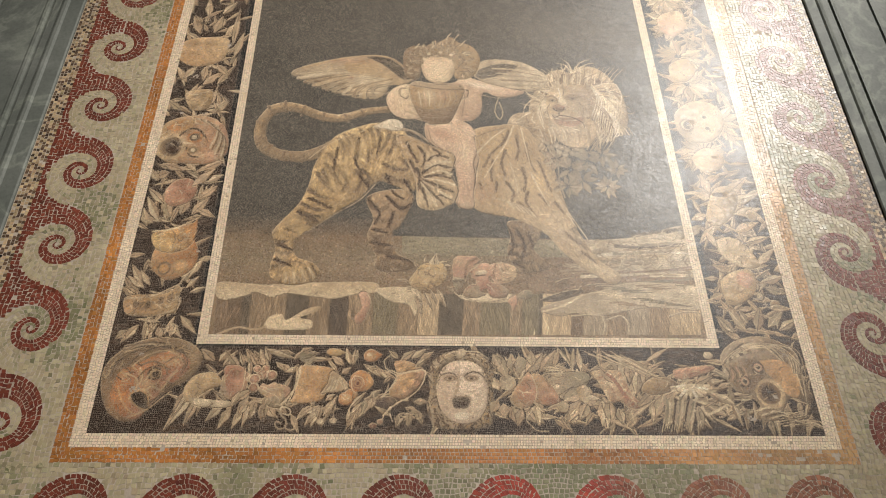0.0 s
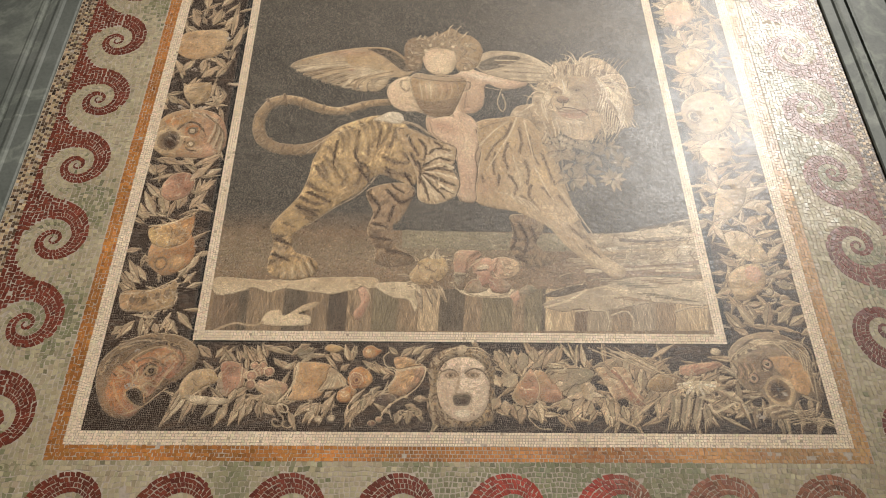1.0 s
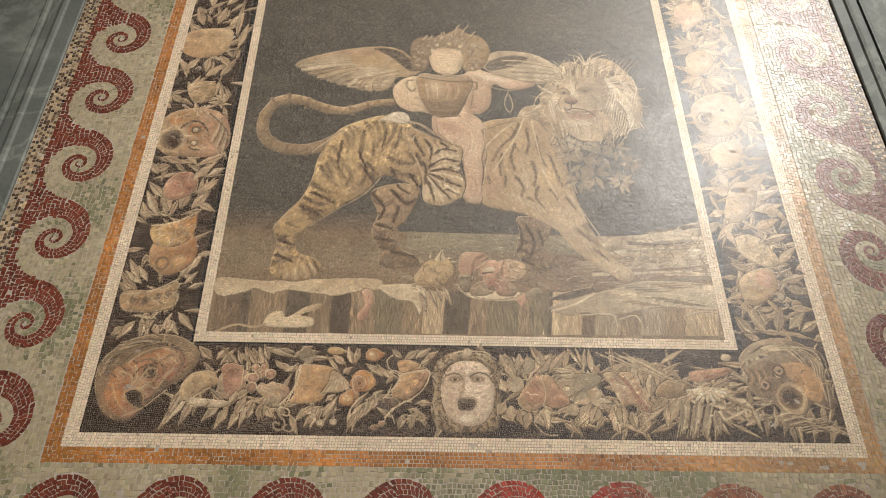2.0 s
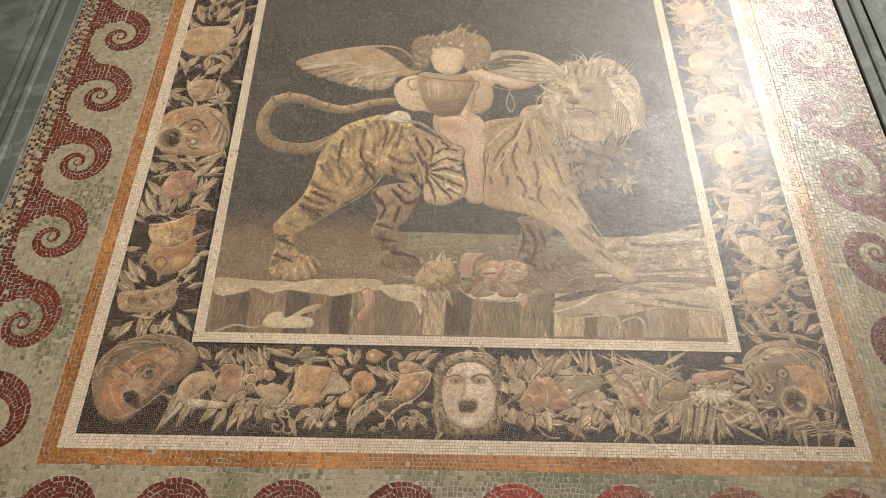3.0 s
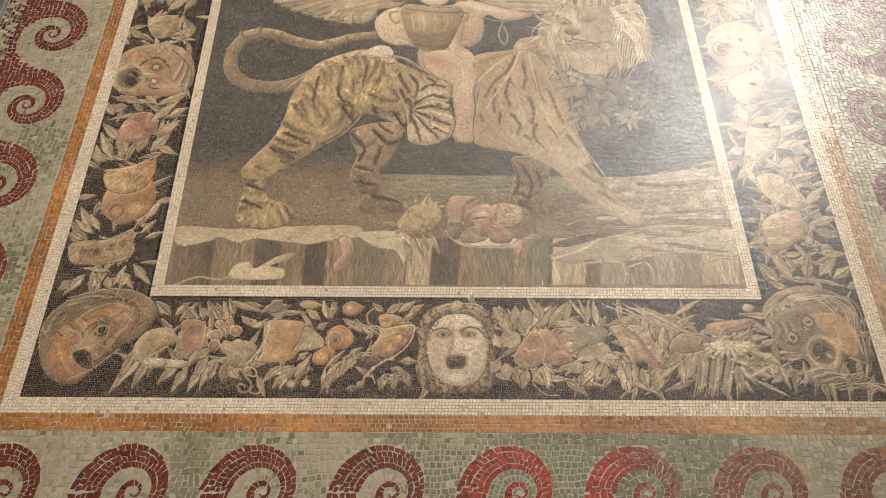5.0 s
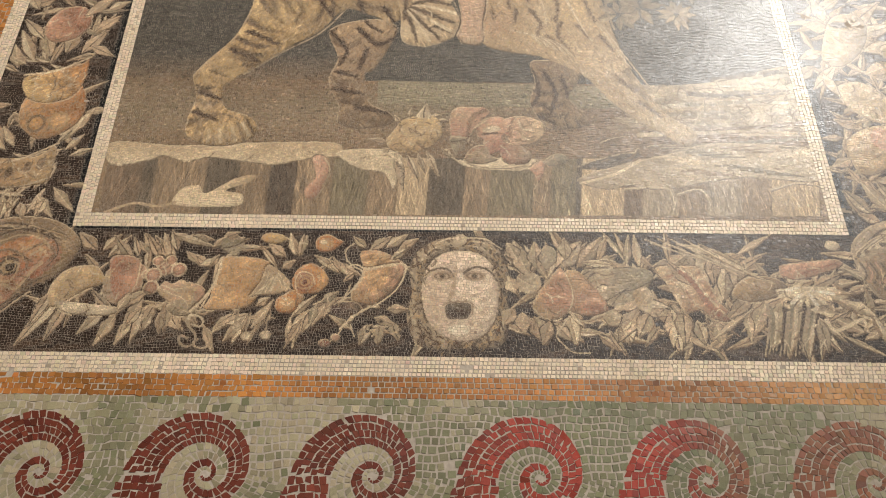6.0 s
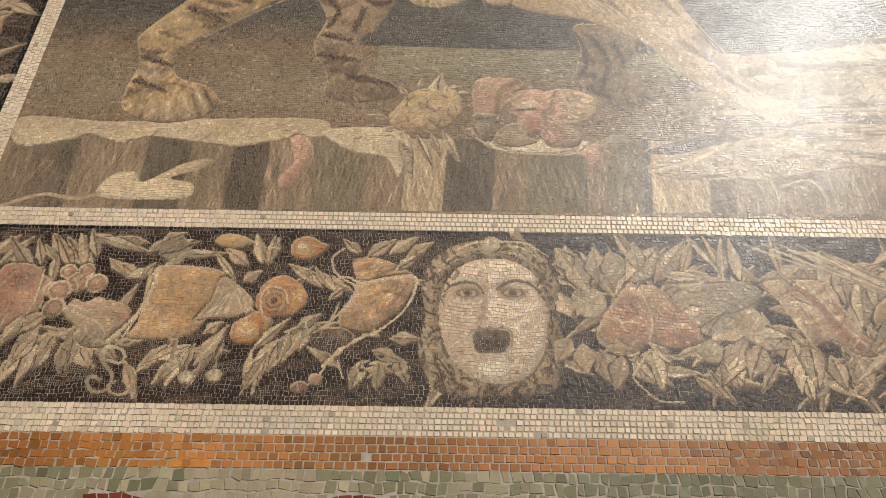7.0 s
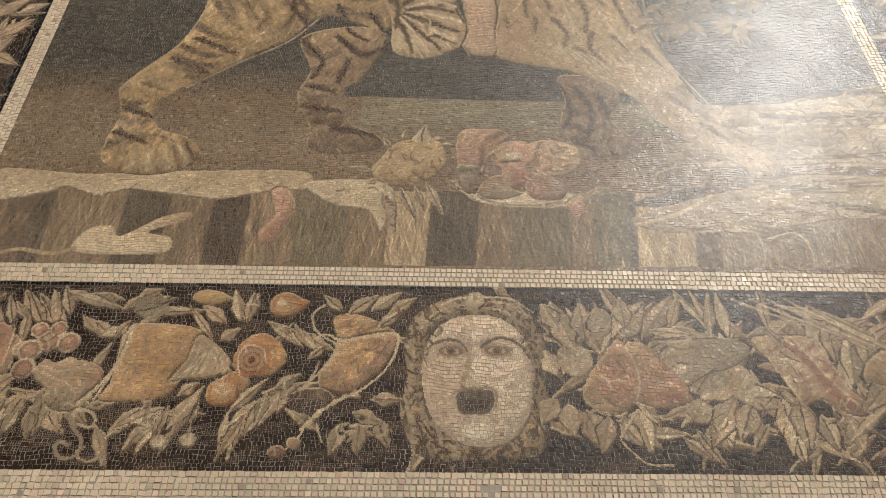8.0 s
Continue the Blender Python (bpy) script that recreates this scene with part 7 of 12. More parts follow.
shape("mane", [(25.5, 89.8), (27.6, 87.2), (30.8, 86), (34.9, 87), (36.9, 90.1), (38.2, 86.6), (37.1, 82.3), (34.2, 79.8), (30.3, 80.1), (27.2, 82.5), (25.2, 85.9)], "taupe", "sand", 0)
line("mane", [(25.9, 86.8), (26.7, 84.2), (26.8, 81.3)], 0.3, "pale", 0.16)
line("mane", [(26.7, 86.1), (27.4, 84.2), (27.5, 81.8)], 0.3, "bark2", 0.16)
line("mane", [(27.4, 85.4), (28.2, 84.3), (28.3, 82.3)], 0.3, "taupe", 0.16)
line("mane", [(28.3, 86.8), (28.9, 84.3), (29.1, 82.8)], 0.3, "sand", 0.16)
line("mane", [(29.1, 86.2), (29.6, 84.3), (29.7, 81.3)], 0.3, "pale", 0.16)
line("mane", [(29.8, 85.5), (30.3, 84.3), (30.4, 81.9)], 0.3, "bark2", 0.16)
line("mane", [(30.7, 86.9), (31.1, 84.3), (31.2, 82.4)], 0.3, "taupe", 0.16)
line("mane", [(31.5, 86.2), (31.8, 84.3), (32, 82.9)], 0.3, "sand", 0.16)
line("mane", [(32.2, 85.5), (32.5, 84.4), (32.6, 81.4)], 0.3, "pale", 0.16)
line("mane", [(33.1, 86.9), (33.3, 84.4), (33.3, 81.9)], 0.3, "bark2", 0.16)
line("mane", [(33.9, 86.3), (34, 84.4), (34.1, 82.4)], 0.3, "taupe", 0.16)
line("mane", [(34.6, 85.6), (34.7, 84.4), (34.9, 83)], 0.3, "sand", 0.16)
line("mane", [(35.5, 87), (35.5, 84.4), (35.5, 81.5)], 0.3, "pale", 0.16)
line("mane", [(36.3, 86.3), (36.2, 84.4), (36.2, 82)], 0.3, "bark2", 0.16)
glow("rider_hair", -5, 112, 11, 8, "taupe", 0.45)
cloud("mane", 2, 0.1)

# flower, leaves and mask under its feet
shape("offering", [(-12, 39.4), (-10.9, 41.1), (-9.8, 43), (-8.4, 43.9), (-6.9, 44.2), (-4.6, 44.4), (-3.1, 42.8), (-2.9, 40.3), (-4.2, 38.3), (-6.2, 37.2), (-8.1, 36.7), (-10.1, 36.9), (-11.6, 38.1)], "straw", "tan", -90)
glow("offering", -7.5, 40.7, 3.4, 1.6, "sand", 0.7, 0)
leaf("offering", -10.1, 37.1, -8.9, 29.9, 1.3, "sand")
leaf("offering", -8.5, 36.6, -6.6, 32, 1, "sand")
leaf("offering", -6.7, 36.7, -5.6, 33.3, 0.9, "sand")
leaf("offering", -5.3, 37.2, -3.3, 32.4, 1.1, "sand")
leaf("offering", -2.9, 37.9, -0.9, 36, 1, "sand")
leaf("offering", -11.7, 38.9, -14.7, 39.6, 0.9, "sand")
leaf("offering", -9.8, 42.8, -10.8, 44.3, 0.8, "sand")
leaf("offering", -3.5, 43.5, -1.8, 43.2, 0.8, "sand")
leaf("offering", -4.6, 44.3, -3.1, 44.5, 0.7, "sand")
leaf("offering", -8.2, 43.9, -8.1, 45.9, 0.7, "sand")
leaf("offering", -11.4, 37.7, -12.3, 37, 0.9, "sand")
shape("offering", [(-7.2, 44.1), (-6.4, 45.6), (-5.5, 46.8), (-5.1, 45.7), (-4.7, 43.9), (-5.7, 43.7)], "ivory2", "taupe", 0)
line("offering", [(-5.6, 46.5), (-6, 44.9), (-5.9, 43.9)], 0.26, "umber")
fur("offering", [(-12.1, 36.6), (-10.4, 35.2), (-8.7, 32.8), (-8.9, 30.7)], 0.6, "umber", 40)
fur("offering", [(-6.7, 39), (-5.6, 37.4), (-3.8, 36.5)], 0.5, "bark", 40)
fur("offering", [(-3.3, 43.1), (-1.9, 42.5), (-2.3, 40.3), (-3.4, 39.1)], 0.9, "umber", 50)
fur("offering", [(-22, 36.8), (-20.1, 37.3), (-18.4, 39), (-16.5, 37.4), (-12.5, 37.6)], 0.5, "brown", 40)
grain("offering", 240, 1.2, 30, 0.24, 0.25)
shape("stage_mask", [(-1.6, 44.3), (-0.6, 46), (1.6, 46.2), (4.1, 46.1), (5.1, 44.8), (3.2, 43.3), (2.2, 41.4), (1.2, 39.7), (-0.9, 39.6), (-1.5, 40.8)], "clay", "blush", 0)
shape("stage_mask", [(-1.4, 40.1), (1, 39.9), (0.6, 37.5), (-0.4, 36.4), (-1.3, 38)], "sage", "taupe", 0)
shape("stage_mask", [(3, 43), (5.3, 44.2), (7.4, 43.9), (7.9, 41.5), (6.7, 40), (4.3, 39.7), (2.9, 40.4)], "blush", "clay", 0)
shape("stage_mask", [(4.1, 40), (6.8, 40.3), (7, 37.9), (5.6, 36.9), (4.2, 36.7)], "clay", "rust2", -60)
shape("stage_mask", [(7.3, 43.4), (9.9, 44.5), (12.2, 44), (13.8, 43), (13.9, 40.7), (12.4, 39.1), (10.1, 38.6), (8.2, 39.3)], "blush", "sand", 0)
shape("stage_mask", [(6.5, 38.8), (8.3, 39.1), (10.1, 38.4), (11.6, 36.8), (10.9, 35.1), (8.4, 34.9), (7, 35.6)], "rust2", "taupe", 0)
shape("stage_mask", [(0.9, 36.4), (2.4, 38.3), (4.4, 38.5), (4.9, 36.7), (6.3, 35.8), (3.7, 34.9), (1.4, 35.2)], "bark2", "taupe", 0)
shape("stage_mask", [(11.2, 34.3), (13, 35.7), (13.7, 35.1), (13.5, 33.5), (12.4, 31.4), (12, 33)], "blush", "clay", -90)
shape("stage_mask", [(13.6, 35.7), (15.3, 37), (16.9, 36.9), (17.4, 35.8), (16.1, 34.8), (14.1, 34.8)], "taupe", "mist", 0)
fur("stage_mask", [(4.8, 45.7), (2.6, 44.6), (1.6, 42.6), (1.4, 39.7)], 0.9, "rust", 50)
fur("stage_mask", [(4.8, 45.7), (2.6, 44.6), (1.6, 42.6), (1.4, 39.7)], 0.54, "bark", -30)
fur("stage_mask", [(5.5, 44.4), (3.7, 43.3), (2.7, 40.9)], 0.5, "rust", 50)
fur("stage_mask", [(5.5, 44.4), (3.7, 43.3), (2.7, 40.9)], 0.3, "bark", -30)
fur("stage_mask", [(1.1, 36.6), (2.4, 38), (4.1, 38.4)], 0.5, "rust", 50)
fur("stage_mask", [(1.1, 36.6), (2.4, 38), (4.1, 38.4)], 0.3, "bark", -30)
fur("stage_mask", [(6.8, 35.6), (8.7, 35), (11.1, 35.5), (13.3, 38.3), (14.1, 40.7)], 0.8, "rust", 50)
fur("stage_mask", [(6.8, 35.6), (8.7, 35), (11.1, 35.5), (13.3, 38.3), (14.1, 40.7)], 0.48, "bark", -30)
fur("stage_mask", [(9.1, 44), (8.2, 42), (8.4, 40.1)], 0.4, "rust", 50)
fur("stage_mask", [(9.1, 44), (8.2, 42), (8.4, 40.1)], 0.24, "bark", -30)
fur("stage_mask", [(-0.2, 37.1), (0.9, 36.2)], 0.4, "rust", 50)
fur("stage_mask", [(-0.2, 37.1), (0.9, 36.2)], 0.24, "bark", -30)
line("stage_mask", [(3.8, 40.7), (6.2, 41)], 0.34, "umber")
line("stage_mask", [(-1.4, 40.2), (1.2, 39.9)], 0.3, "ivory2")
line("stage_mask", [(-1.5, 39.1), (1, 39.5)], 0.24, "umber")
shape("stage_mask", [(3.9, 41.9), (6, 42.4), (6.7, 41.5), (4.2, 41.1)], "ivory2", "pale", 0)
line("stage_mask", [(10.2, 43), (10.8, 41.6), (12.2, 41.1)], 0.26, "bark2")
line("stage_mask", [(9.7, 41.5), (11, 40.1), (12.5, 40.4)], 0.26, "bark2")
line("stage_mask", [(11.2, 43.5), (12, 42.1), (13.3, 41.9)], 0.26, "bark2")
line("stage_mask", [(9.1, 39.8), (10.6, 39.4), (12.1, 39.7)], 0.26, "bark2")
line("stage_mask", [(10.7, 42.3), (11.9, 42.8)], 0.26, "bark2")
line("stage_mask", [(9.8, 43.4), (10.4, 41.8), (12.1, 41.6)], 0.3, "ivory2")
line("stage_mask", [(10.3, 40.3), (11.5, 39.6)], 0.3, "ivory2")
line("stage_mask", [(0.9, 35.3), (3.8, 34), (8.3, 33.9), (11, 34.6)], 0.3, "ivory2")
line("stage_mask", [(1.4, 39.2), (2.5, 41.9), (4.5, 43.5)], 0.3, "ivory2")
line("stage_mask", [(-1.3, 36.2), (0.5, 34.8)], 0.3, "ivory2")
line("stage_mask", [(12.5, 31.6), (11.7, 29.8), (12.1, 28.2), (13.3, 27.2)], 0.27, "tan")
line("stage_mask", [(13.6, 33.3), (13.9, 30.7), (13.1, 27.8)], 0.22, "sand")
veins("stage_mask", 30, 1.6, 0.24, "pale", "bark2", "sand")
veins("offering", 50, 1.2, 0.24, "pale", "bark")
veins("vine", 120, 1.4, 0.24, "pale", "bark2", "sage")
veins("shore", 160, 2.4, 0.28, "bark", "pale", "sage")
veins("ledge", 35, 1.4, 0.22, "sand", "bark2")
modelled("stage_mask", 1.4, 0.22)
modelled("offering", 1.2, 0.2)
cloud("stage_mask", 2, 0.12)
glow("stage_mask", 0.4, 44.3, 2.2, 1.4, "sand", 0.5, 0)
grain("stage_mask", 200, 1.2, 40, 0.24, 0.25)

# the stones pass softly into one another, then the fine drawing
for motif, reach, amount in (("tiger", 0.5, 0.3), ("drape", 0.5, 0.25), ("rider", 0.8, 0.45), ("rider_wing", 0.5, 0.3), ("rider_hair", 0.4, 0.25), ("bowl", 0.5, 0.3), ("mane", 0.4, 0.25),
                             ("vine", 0.6, 0.5), ("offering", 0.4, 0.25), ("stage_mask", 0.4, 0.25), ("shore", 0.5, 0.3), ("plinth", 0.5, 0.35)):
    soften(motif, reach, amount)
for u, v, ru, rv in ((34, 76, 9, 6), (30, 70, 7, 5), (40, 72, 6, 6)):
    glow("vine", u, v, ru, rv, "ash", 0.45)
for motif, count, lean in (("tiger", 2600, 58), ("tiger", 2600, -62), ("mane", 900, 20), ("rider_wing", 700, 10)):
    where = np.argwhere(marks == mark(motif))
    for j, i in where[np.random.randint(0, len(where), count)]:
        u, v, t, r = U0 + i * STEP, V0 + j * STEP, radians(lean + random.gauss(0, 16)), random.uniform(0.5, 1.5)
        stroke(motif, u, v, u + r * math.cos(t), v + r * math.sin(t), 0.26, random.choice(["bark", "ochre", "sand", "ivory2", "brown", "tan"]), random.uniform(0.12, 0.4))
fur("tiger", [(-22.8, 62.2), (-19.8, 58.2), (-21, 54.7)], 1.3, "brown", 35)
fur("tiger", [(-22.8, 62.2), (-19.8, 58.2), (-21, 54.7)], 0.91, "night2", -30)
fur("tiger", [(-18.1, 63.4), (-14.5, 59.6), (-11.5, 61.3)], 1.3, "brown", 35)
fur("tiger", [(-18.1, 63.4), (-14.5, 59.6), (-11.5, 61.3)], 0.91, "night2", -30)
fur("tiger", [(-20.9, 53.4), (-17.3, 52.3)], 1.2, "brown", 35)
fur("tiger", [(-20.9, 53.4), (-17.3, 52.3)], 0.84, "night2", -30)
fur("tiger", [(-21.4, 49.7), (-16.1, 48.6)], 1.3, "brown", 35)
fur("tiger", [(-21.4, 49.7), (-16.1, 48.6)], 0.91, "night2", -30)
fur("tiger", [(-17.5, 45.9), (-13.4, 45.1), (-8.2, 43.1)], 1.1, "brown", 35)
fur("tiger", [(-17.5, 45.9), (-13.4, 45.1), (-8.2, 43.1)], 0.77, "night2", -30)
fur("tiger", [(-16.2, 58.6), (-17.4, 54.1)], 1.1, "brown", 35)
fur("tiger", [(-16.2, 58.6), (-17.4, 54.1)], 0.77, "night2", -30)
fur("tiger", [(-11, 62.4), (-12.9, 55.9), (-15.5, 53.2)], 1.2, "brown", 35)
fur("tiger", [(-11, 62.4), (-12.9, 55.9), (-15.5, 53.2)], 0.84, "night2", -30)
fur("tiger", [(12.3, 54.4), (13.5, 49.5), (11.8, 46.1)], 1, "brown", 35)
fur("tiger", [(12.3, 54.4), (13.5, 49.5), (11.8, 46.1)], 0.7, "night2", -30)
fur("tiger", [(14.3, 54.1), (16.2, 49.5), (15.1, 45)], 1, "brown", 35)
fur("tiger", [(14.3, 54.1), (16.2, 49.5), (15.1, 45)], 0.7, "night2", -30)
fur("tiger", [(12.2, 44.9), (16, 42.9)], 0.9, "brown", 35)
fur("tiger", [(12.2, 44.9), (16, 42.9)], 0.63, "night2", -30)
fur("tiger", [(17.5, 52.6), (18.5, 48)], 0.8, "brown", 35)
fur("tiger", [(17.5, 52.6), (18.5, 48)], 0.56, "night2", -30)
fur("tiger", [(-42.7, 53.3), (-39.6, 52.1)], 1.1, "brown", 35)
fur("tiger", [(-42.7, 53.3), (-39.6, 52.1)], 0.77, "night2", -30)
fur("tiger", [(-44.2, 48.7), (-39.8, 47)], 1.1, "brown", 35)
fur("tiger", [(-44.2, 48.7), (-39.8, 47)], 0.77, "night2", -30)
fur("tiger", [(-44.4, 44.7), (-40.1, 42.8)], 1, "brown", 35)
fur("tiger", [(-44.4, 44.7), (-40.1, 42.8)], 0.7, "night2", -30)
fur("tiger", [(-40.1, 58.1), (-34.7, 55.4)], 1.2, "brown", 35)
fur("tiger", [(-40.1, 58.1), (-34.7, 55.4)], 0.84, "night2", -30)
fur("tiger", [(-37.6, 62.4), (-31.6, 59.2)], 1.2, "brown", 35)
fur("tiger", [(-37.6, 62.4), (-31.6, 59.2)], 0.84, "night2", -30)
fur("tiger", [(-25.3, 69.7), (-22, 64.7)], 1.2, "brown", 35)
fur("tiger", [(-25.3, 69.7), (-22, 64.7)], 0.84, "night2", -30)
fur("tiger", [(-18.4, 69.8), (-16.5, 64.5), (-13.7, 62.4)], 1.2, "brown", 35)
fur("tiger", [(-18.4, 69.8), (-16.5, 64.5), (-13.7, 62.4)], 0.84, "night2", -30)
fur("tiger", [(-13.9, 68.6), (-11, 63.3)], 1.1, "brown", 35)
fur("tiger", [(-13.9, 68.6), (-11, 63.3)], 0.77, "night2", -30)
fur("tiger", [(-28.9, 59.3), (-24.7, 61), (-21.9, 63.4)], 1, "brown", 35)
fur("tiger", [(-28.9, 59.3), (-24.7, 61), (-21.9, 63.4)], 0.7, "night2", -30)
fur("tiger", [(-31.6, 78.4), (-32.1, 71.3), (-29.8, 66.5)], 1, "brown", 35)
fur("tiger", [(-31.6, 78.4), (-32.1, 71.3), (-29.8, 66.5)], 0.7, "night2", -30)
fur("tiger", [(-26.1, 81.8), (-26.8, 74.9), (-24.6, 69.7)], 1, "brown", 35)
fur("tiger", [(-26.1, 81.8), (-26.8, 74.9), (-24.6, 69.7)], 0.7, "night2", -30)
fur("tiger", [(-20.4, 81.9), (-21.2, 76.5)], 0.9, "brown", 35)
fur("tiger", [(-20.4, 81.9), (-21.2, 76.5)], 0.63, "night2", -30)
line("tiger", [(-39, 74.6), (-33.2, 80.2), (-24.8, 84.4)], 0.26, "ivory2", 0.18)
glow("tiger", -40, 53.1, 1.6, 3.5, "straw", 0.5, 60)
glow("tiger", -25.9, 78.5, 5, 2.2, "straw", 0.5, 20)
glow("tiger", -31.9, 66.2, 2.6, 4.5, "straw", 0.4, -30)
glow("tiger", 23.6, 54.3, 3, 2, "sand", 0.5, -40)
glow("tiger", -39.9, 41.1, 3.5, 1.5, "straw", 0.5, 0)
glow("mane", 34.2, 99.9, 3.5, 4.5, "bark2", 0.35, 0)
glow("mane", 37.9, 99.1, 1.6, 4.5, "bark", 0.5, 10)
glow("mane", 23.3, 92.4, 1.2, 4, "pale", 0.6, 0)
glow("mane", 35.6, 93.1, 2.2, 2.6, "taupe", 0.5, 0)
glow("mane", 26.9, 96.4, 1.3, 0.8, "umber", 0.75, 0)
glow("mane", 32.7, 97.3, 1.5, 0.8, "umber", 0.7, 0)
glow("mane", 28.7, 93.2, 1.5, 0.7, "umber", 0.7, 0)
glow("mane", 30.8, 88.7, 3, 1.1, "bark", 0.5, -8)
glow("mane", 29.6, 98.9, 1, 2.2, "ivory2", 0.6, 0)
glow("mane", 28.3, 90.7, 2.2, 0.7, "pale", 0.6, 0)
glow("mane", 30.8, 86, 3, 0.8, "pale", 0.5, 0)
line("mane", [(27.1, 93.5), (27.7, 92.7), (28.6, 92.5), (29.6, 92.7), (30.2, 93.8)], 0.32, "night2", 0.192)
line("mane", [(28.6, 92.5), (28.5, 90.9)], 0.24, "umber", 0.144)
line("mane", [(28.5, 90.9), (27.2, 90.2), (26.5, 91.1)], 0.34, "brown", 0.204)
line("mane", [(26.2, 95.1), (25.3, 93.1), (25.6, 90.7)], 0.26, "bark", 0.156)
line("mane", [(34.5, 95.8), (35.6, 93.4), (35, 90.9)], 0.26, "bark", 0.156)
line("mane", [(29.1, 100.9), (29.4, 98.4), (28.9, 95.7)], 0.34, "ivory", 0.204)
line("mane", [(30.8, 100.7), (30.2, 98)], 0.24, "bark", 0.144)
disc("mane", 40.9, 103.8, 1, 1.3, "bark", "taupe")
line("mane", [(38.5, 97.7), (40.1, 94.1), (39.1, 88.4), (39.6, 84.5)], 0.26, "ivory2", 0.14)
line("mane", [(38.7, 97.1), (40.3, 93.6), (39.3, 88), (39.8, 84.4)], 0.26, "bark2", 0.14)
line("mane", [(39, 96.4), (40.5, 93.1), (39.5, 87.7), (40, 84.2)], 0.26, "pale", 0.14)
line("mane", [(39.3, 95.8), (40.7, 92.5), (39.8, 87.3), (40.2, 84)], 0.26, "brown", 0.14)
line("mane", [(39.6, 95.2), (40.9, 92), (40, 87), (40.4, 83.9)], 0.26, "ivory2", 0.14)
line("mane", [(39.8, 94.6), (41.1, 91.5), (40.2, 86.7), (40.5, 83.7)], 0.26, "bark2", 0.14)
line("mane", [(40.1, 93.9), (41.4, 91), (40.5, 86.3), (40.7, 83.5)], 0.26, "pale", 0.14)
line("mane", [(40.4, 93.3), (41.6, 90.4), (40.7, 86), (40.9, 83.4)], 0.26, "brown", 0.14)
line("mane", [(40.6, 92.7), (41.8, 89.9), (40.9, 85.7), (41.1, 83.2)], 0.26, "ivory2", 0.14)
line("mane", [(40.9, 92.1), (42, 89.4), (41.1, 85.3), (41.2, 83)], 0.26, "bark2", 0.14)
line("mane", [(41.1, 91.5), (42.2, 88.9), (41.4, 85), (41.4, 82.9)], 0.26, "pale", 0.14)
line("mane", [(41.4, 90.9), (42.4, 88.4), (41.6, 84.6), (41.6, 82.7)], 0.26, "brown", 0.14)
line("mane", [(41.7, 90.3), (42.6, 87.8), (41.8, 84.3), (41.8, 82.5)], 0.26, "ivory2", 0.14)
line("mane", [(41.9, 89.7), (42.8, 87.3), (42, 84), (41.9, 82.4)], 0.26, "bark2", 0.14)
line("mane", [(42.2, 89), (43, 86.8), (42.2, 83.6), (42.1, 82.2)], 0.26, "pale", 0.14)
line("mane", [(42.5, 88.4), (43.2, 86.3), (42.5, 83.3), (42.3, 82)], 0.26, "brown", 0.14)
line("mane", [(27.1, 102.9), (27, 105.5), (24.8, 108.2)], 0.28, "ivory2", 0.14)
line("mane", [(28.1, 102.9), (28.1, 105.8), (26.2, 108.4)], 0.28, "bark", 0.14)
line("mane", [(29.2, 102.8), (29.3, 106), (27.7, 108.6)], 0.28, "pale", 0.14)
line("mane", [(30.2, 102.7), (30.4, 106.2), (29.1, 108.8)], 0.28, "bark2", 0.14)
line("mane", [(31.2, 102.6), (31.6, 106.4), (30.5, 109)], 0.28, "ivory2", 0.14)
line("mane", [(32.3, 102.5), (32.7, 106.6), (32, 109.1)], 0.28, "bark", 0.14)
line("mane", [(33.3, 102.4), (33.9, 106.9), (33.4, 109.3)], 0.28, "pale", 0.14)
line("mane", [(34.3, 102.3), (35, 107.1), (34.8, 109.5)], 0.28, "bark2", 0.14)
line("mane", [(35.4, 102.3), (36.2, 107.3), (36.3, 109.7)], 0.28, "ivory2", 0.14)
line("mane", [(36.4, 102.4), (37.3, 107.1), (37.7, 109.9)], 0.28, "bark", 0.14)
line("mane", [(37.5, 102.5), (38.4, 107), (39.1, 109.8)], 0.28, "pale", 0.14)
line("mane", [(38.5, 102.7), (39.5, 106.8), (40.5, 109.7)], 0.28, "bark2", 0.14)
line("mane", [(39.6, 102.8), (40.6, 106.7), (41.9, 109.5)], 0.28, "ivory2", 0.14)
line("mane", [(40.7, 103), (41.7, 106.5), (43.3, 109.4)], 0.28, "bark", 0.14)
line("mane", [(41.7, 103.1), (42.8, 106.3), (44.7, 109.3)], 0.28, "pale", 0.14)
line("mane", [(42.8, 103.2), (43.9, 106.2), (46.2, 109.2)], 0.28, "bark2", 0.14)
line("mane", [(43.9, 103.4), (45, 106), (47.6, 109.1)], 0.28, "ivory2", 0.14)
line("mane", [(44.9, 103.5), (46.1, 105.8), (49, 109)], 0.28, "bark", 0.14)
line("mane", [(25.9, 100.6), (23.9, 96.4), (23.9, 89.8)], 0.26, "ivory2", 0.14)
line("mane", [(25.6, 99.9), (23.7, 95.7), (24, 89.1)], 0.26, "pale", 0.14)
line("mane", [(25.3, 99.1), (23.5, 95), (24, 88.5)], 0.26, "bark2", 0.14)
line("mane", [(25.1, 98.4), (23.3, 94.3), (24, 87.9)], 0.26, "ivory2", 0.14)
line("mane", [(24.8, 97.6), (23.1, 93.5), (24, 87.3)], 0.26, "pale", 0.14)
line("mane", [(24.5, 96.9), (22.9, 92.8), (24, 86.7)], 0.26, "bark2", 0.14)
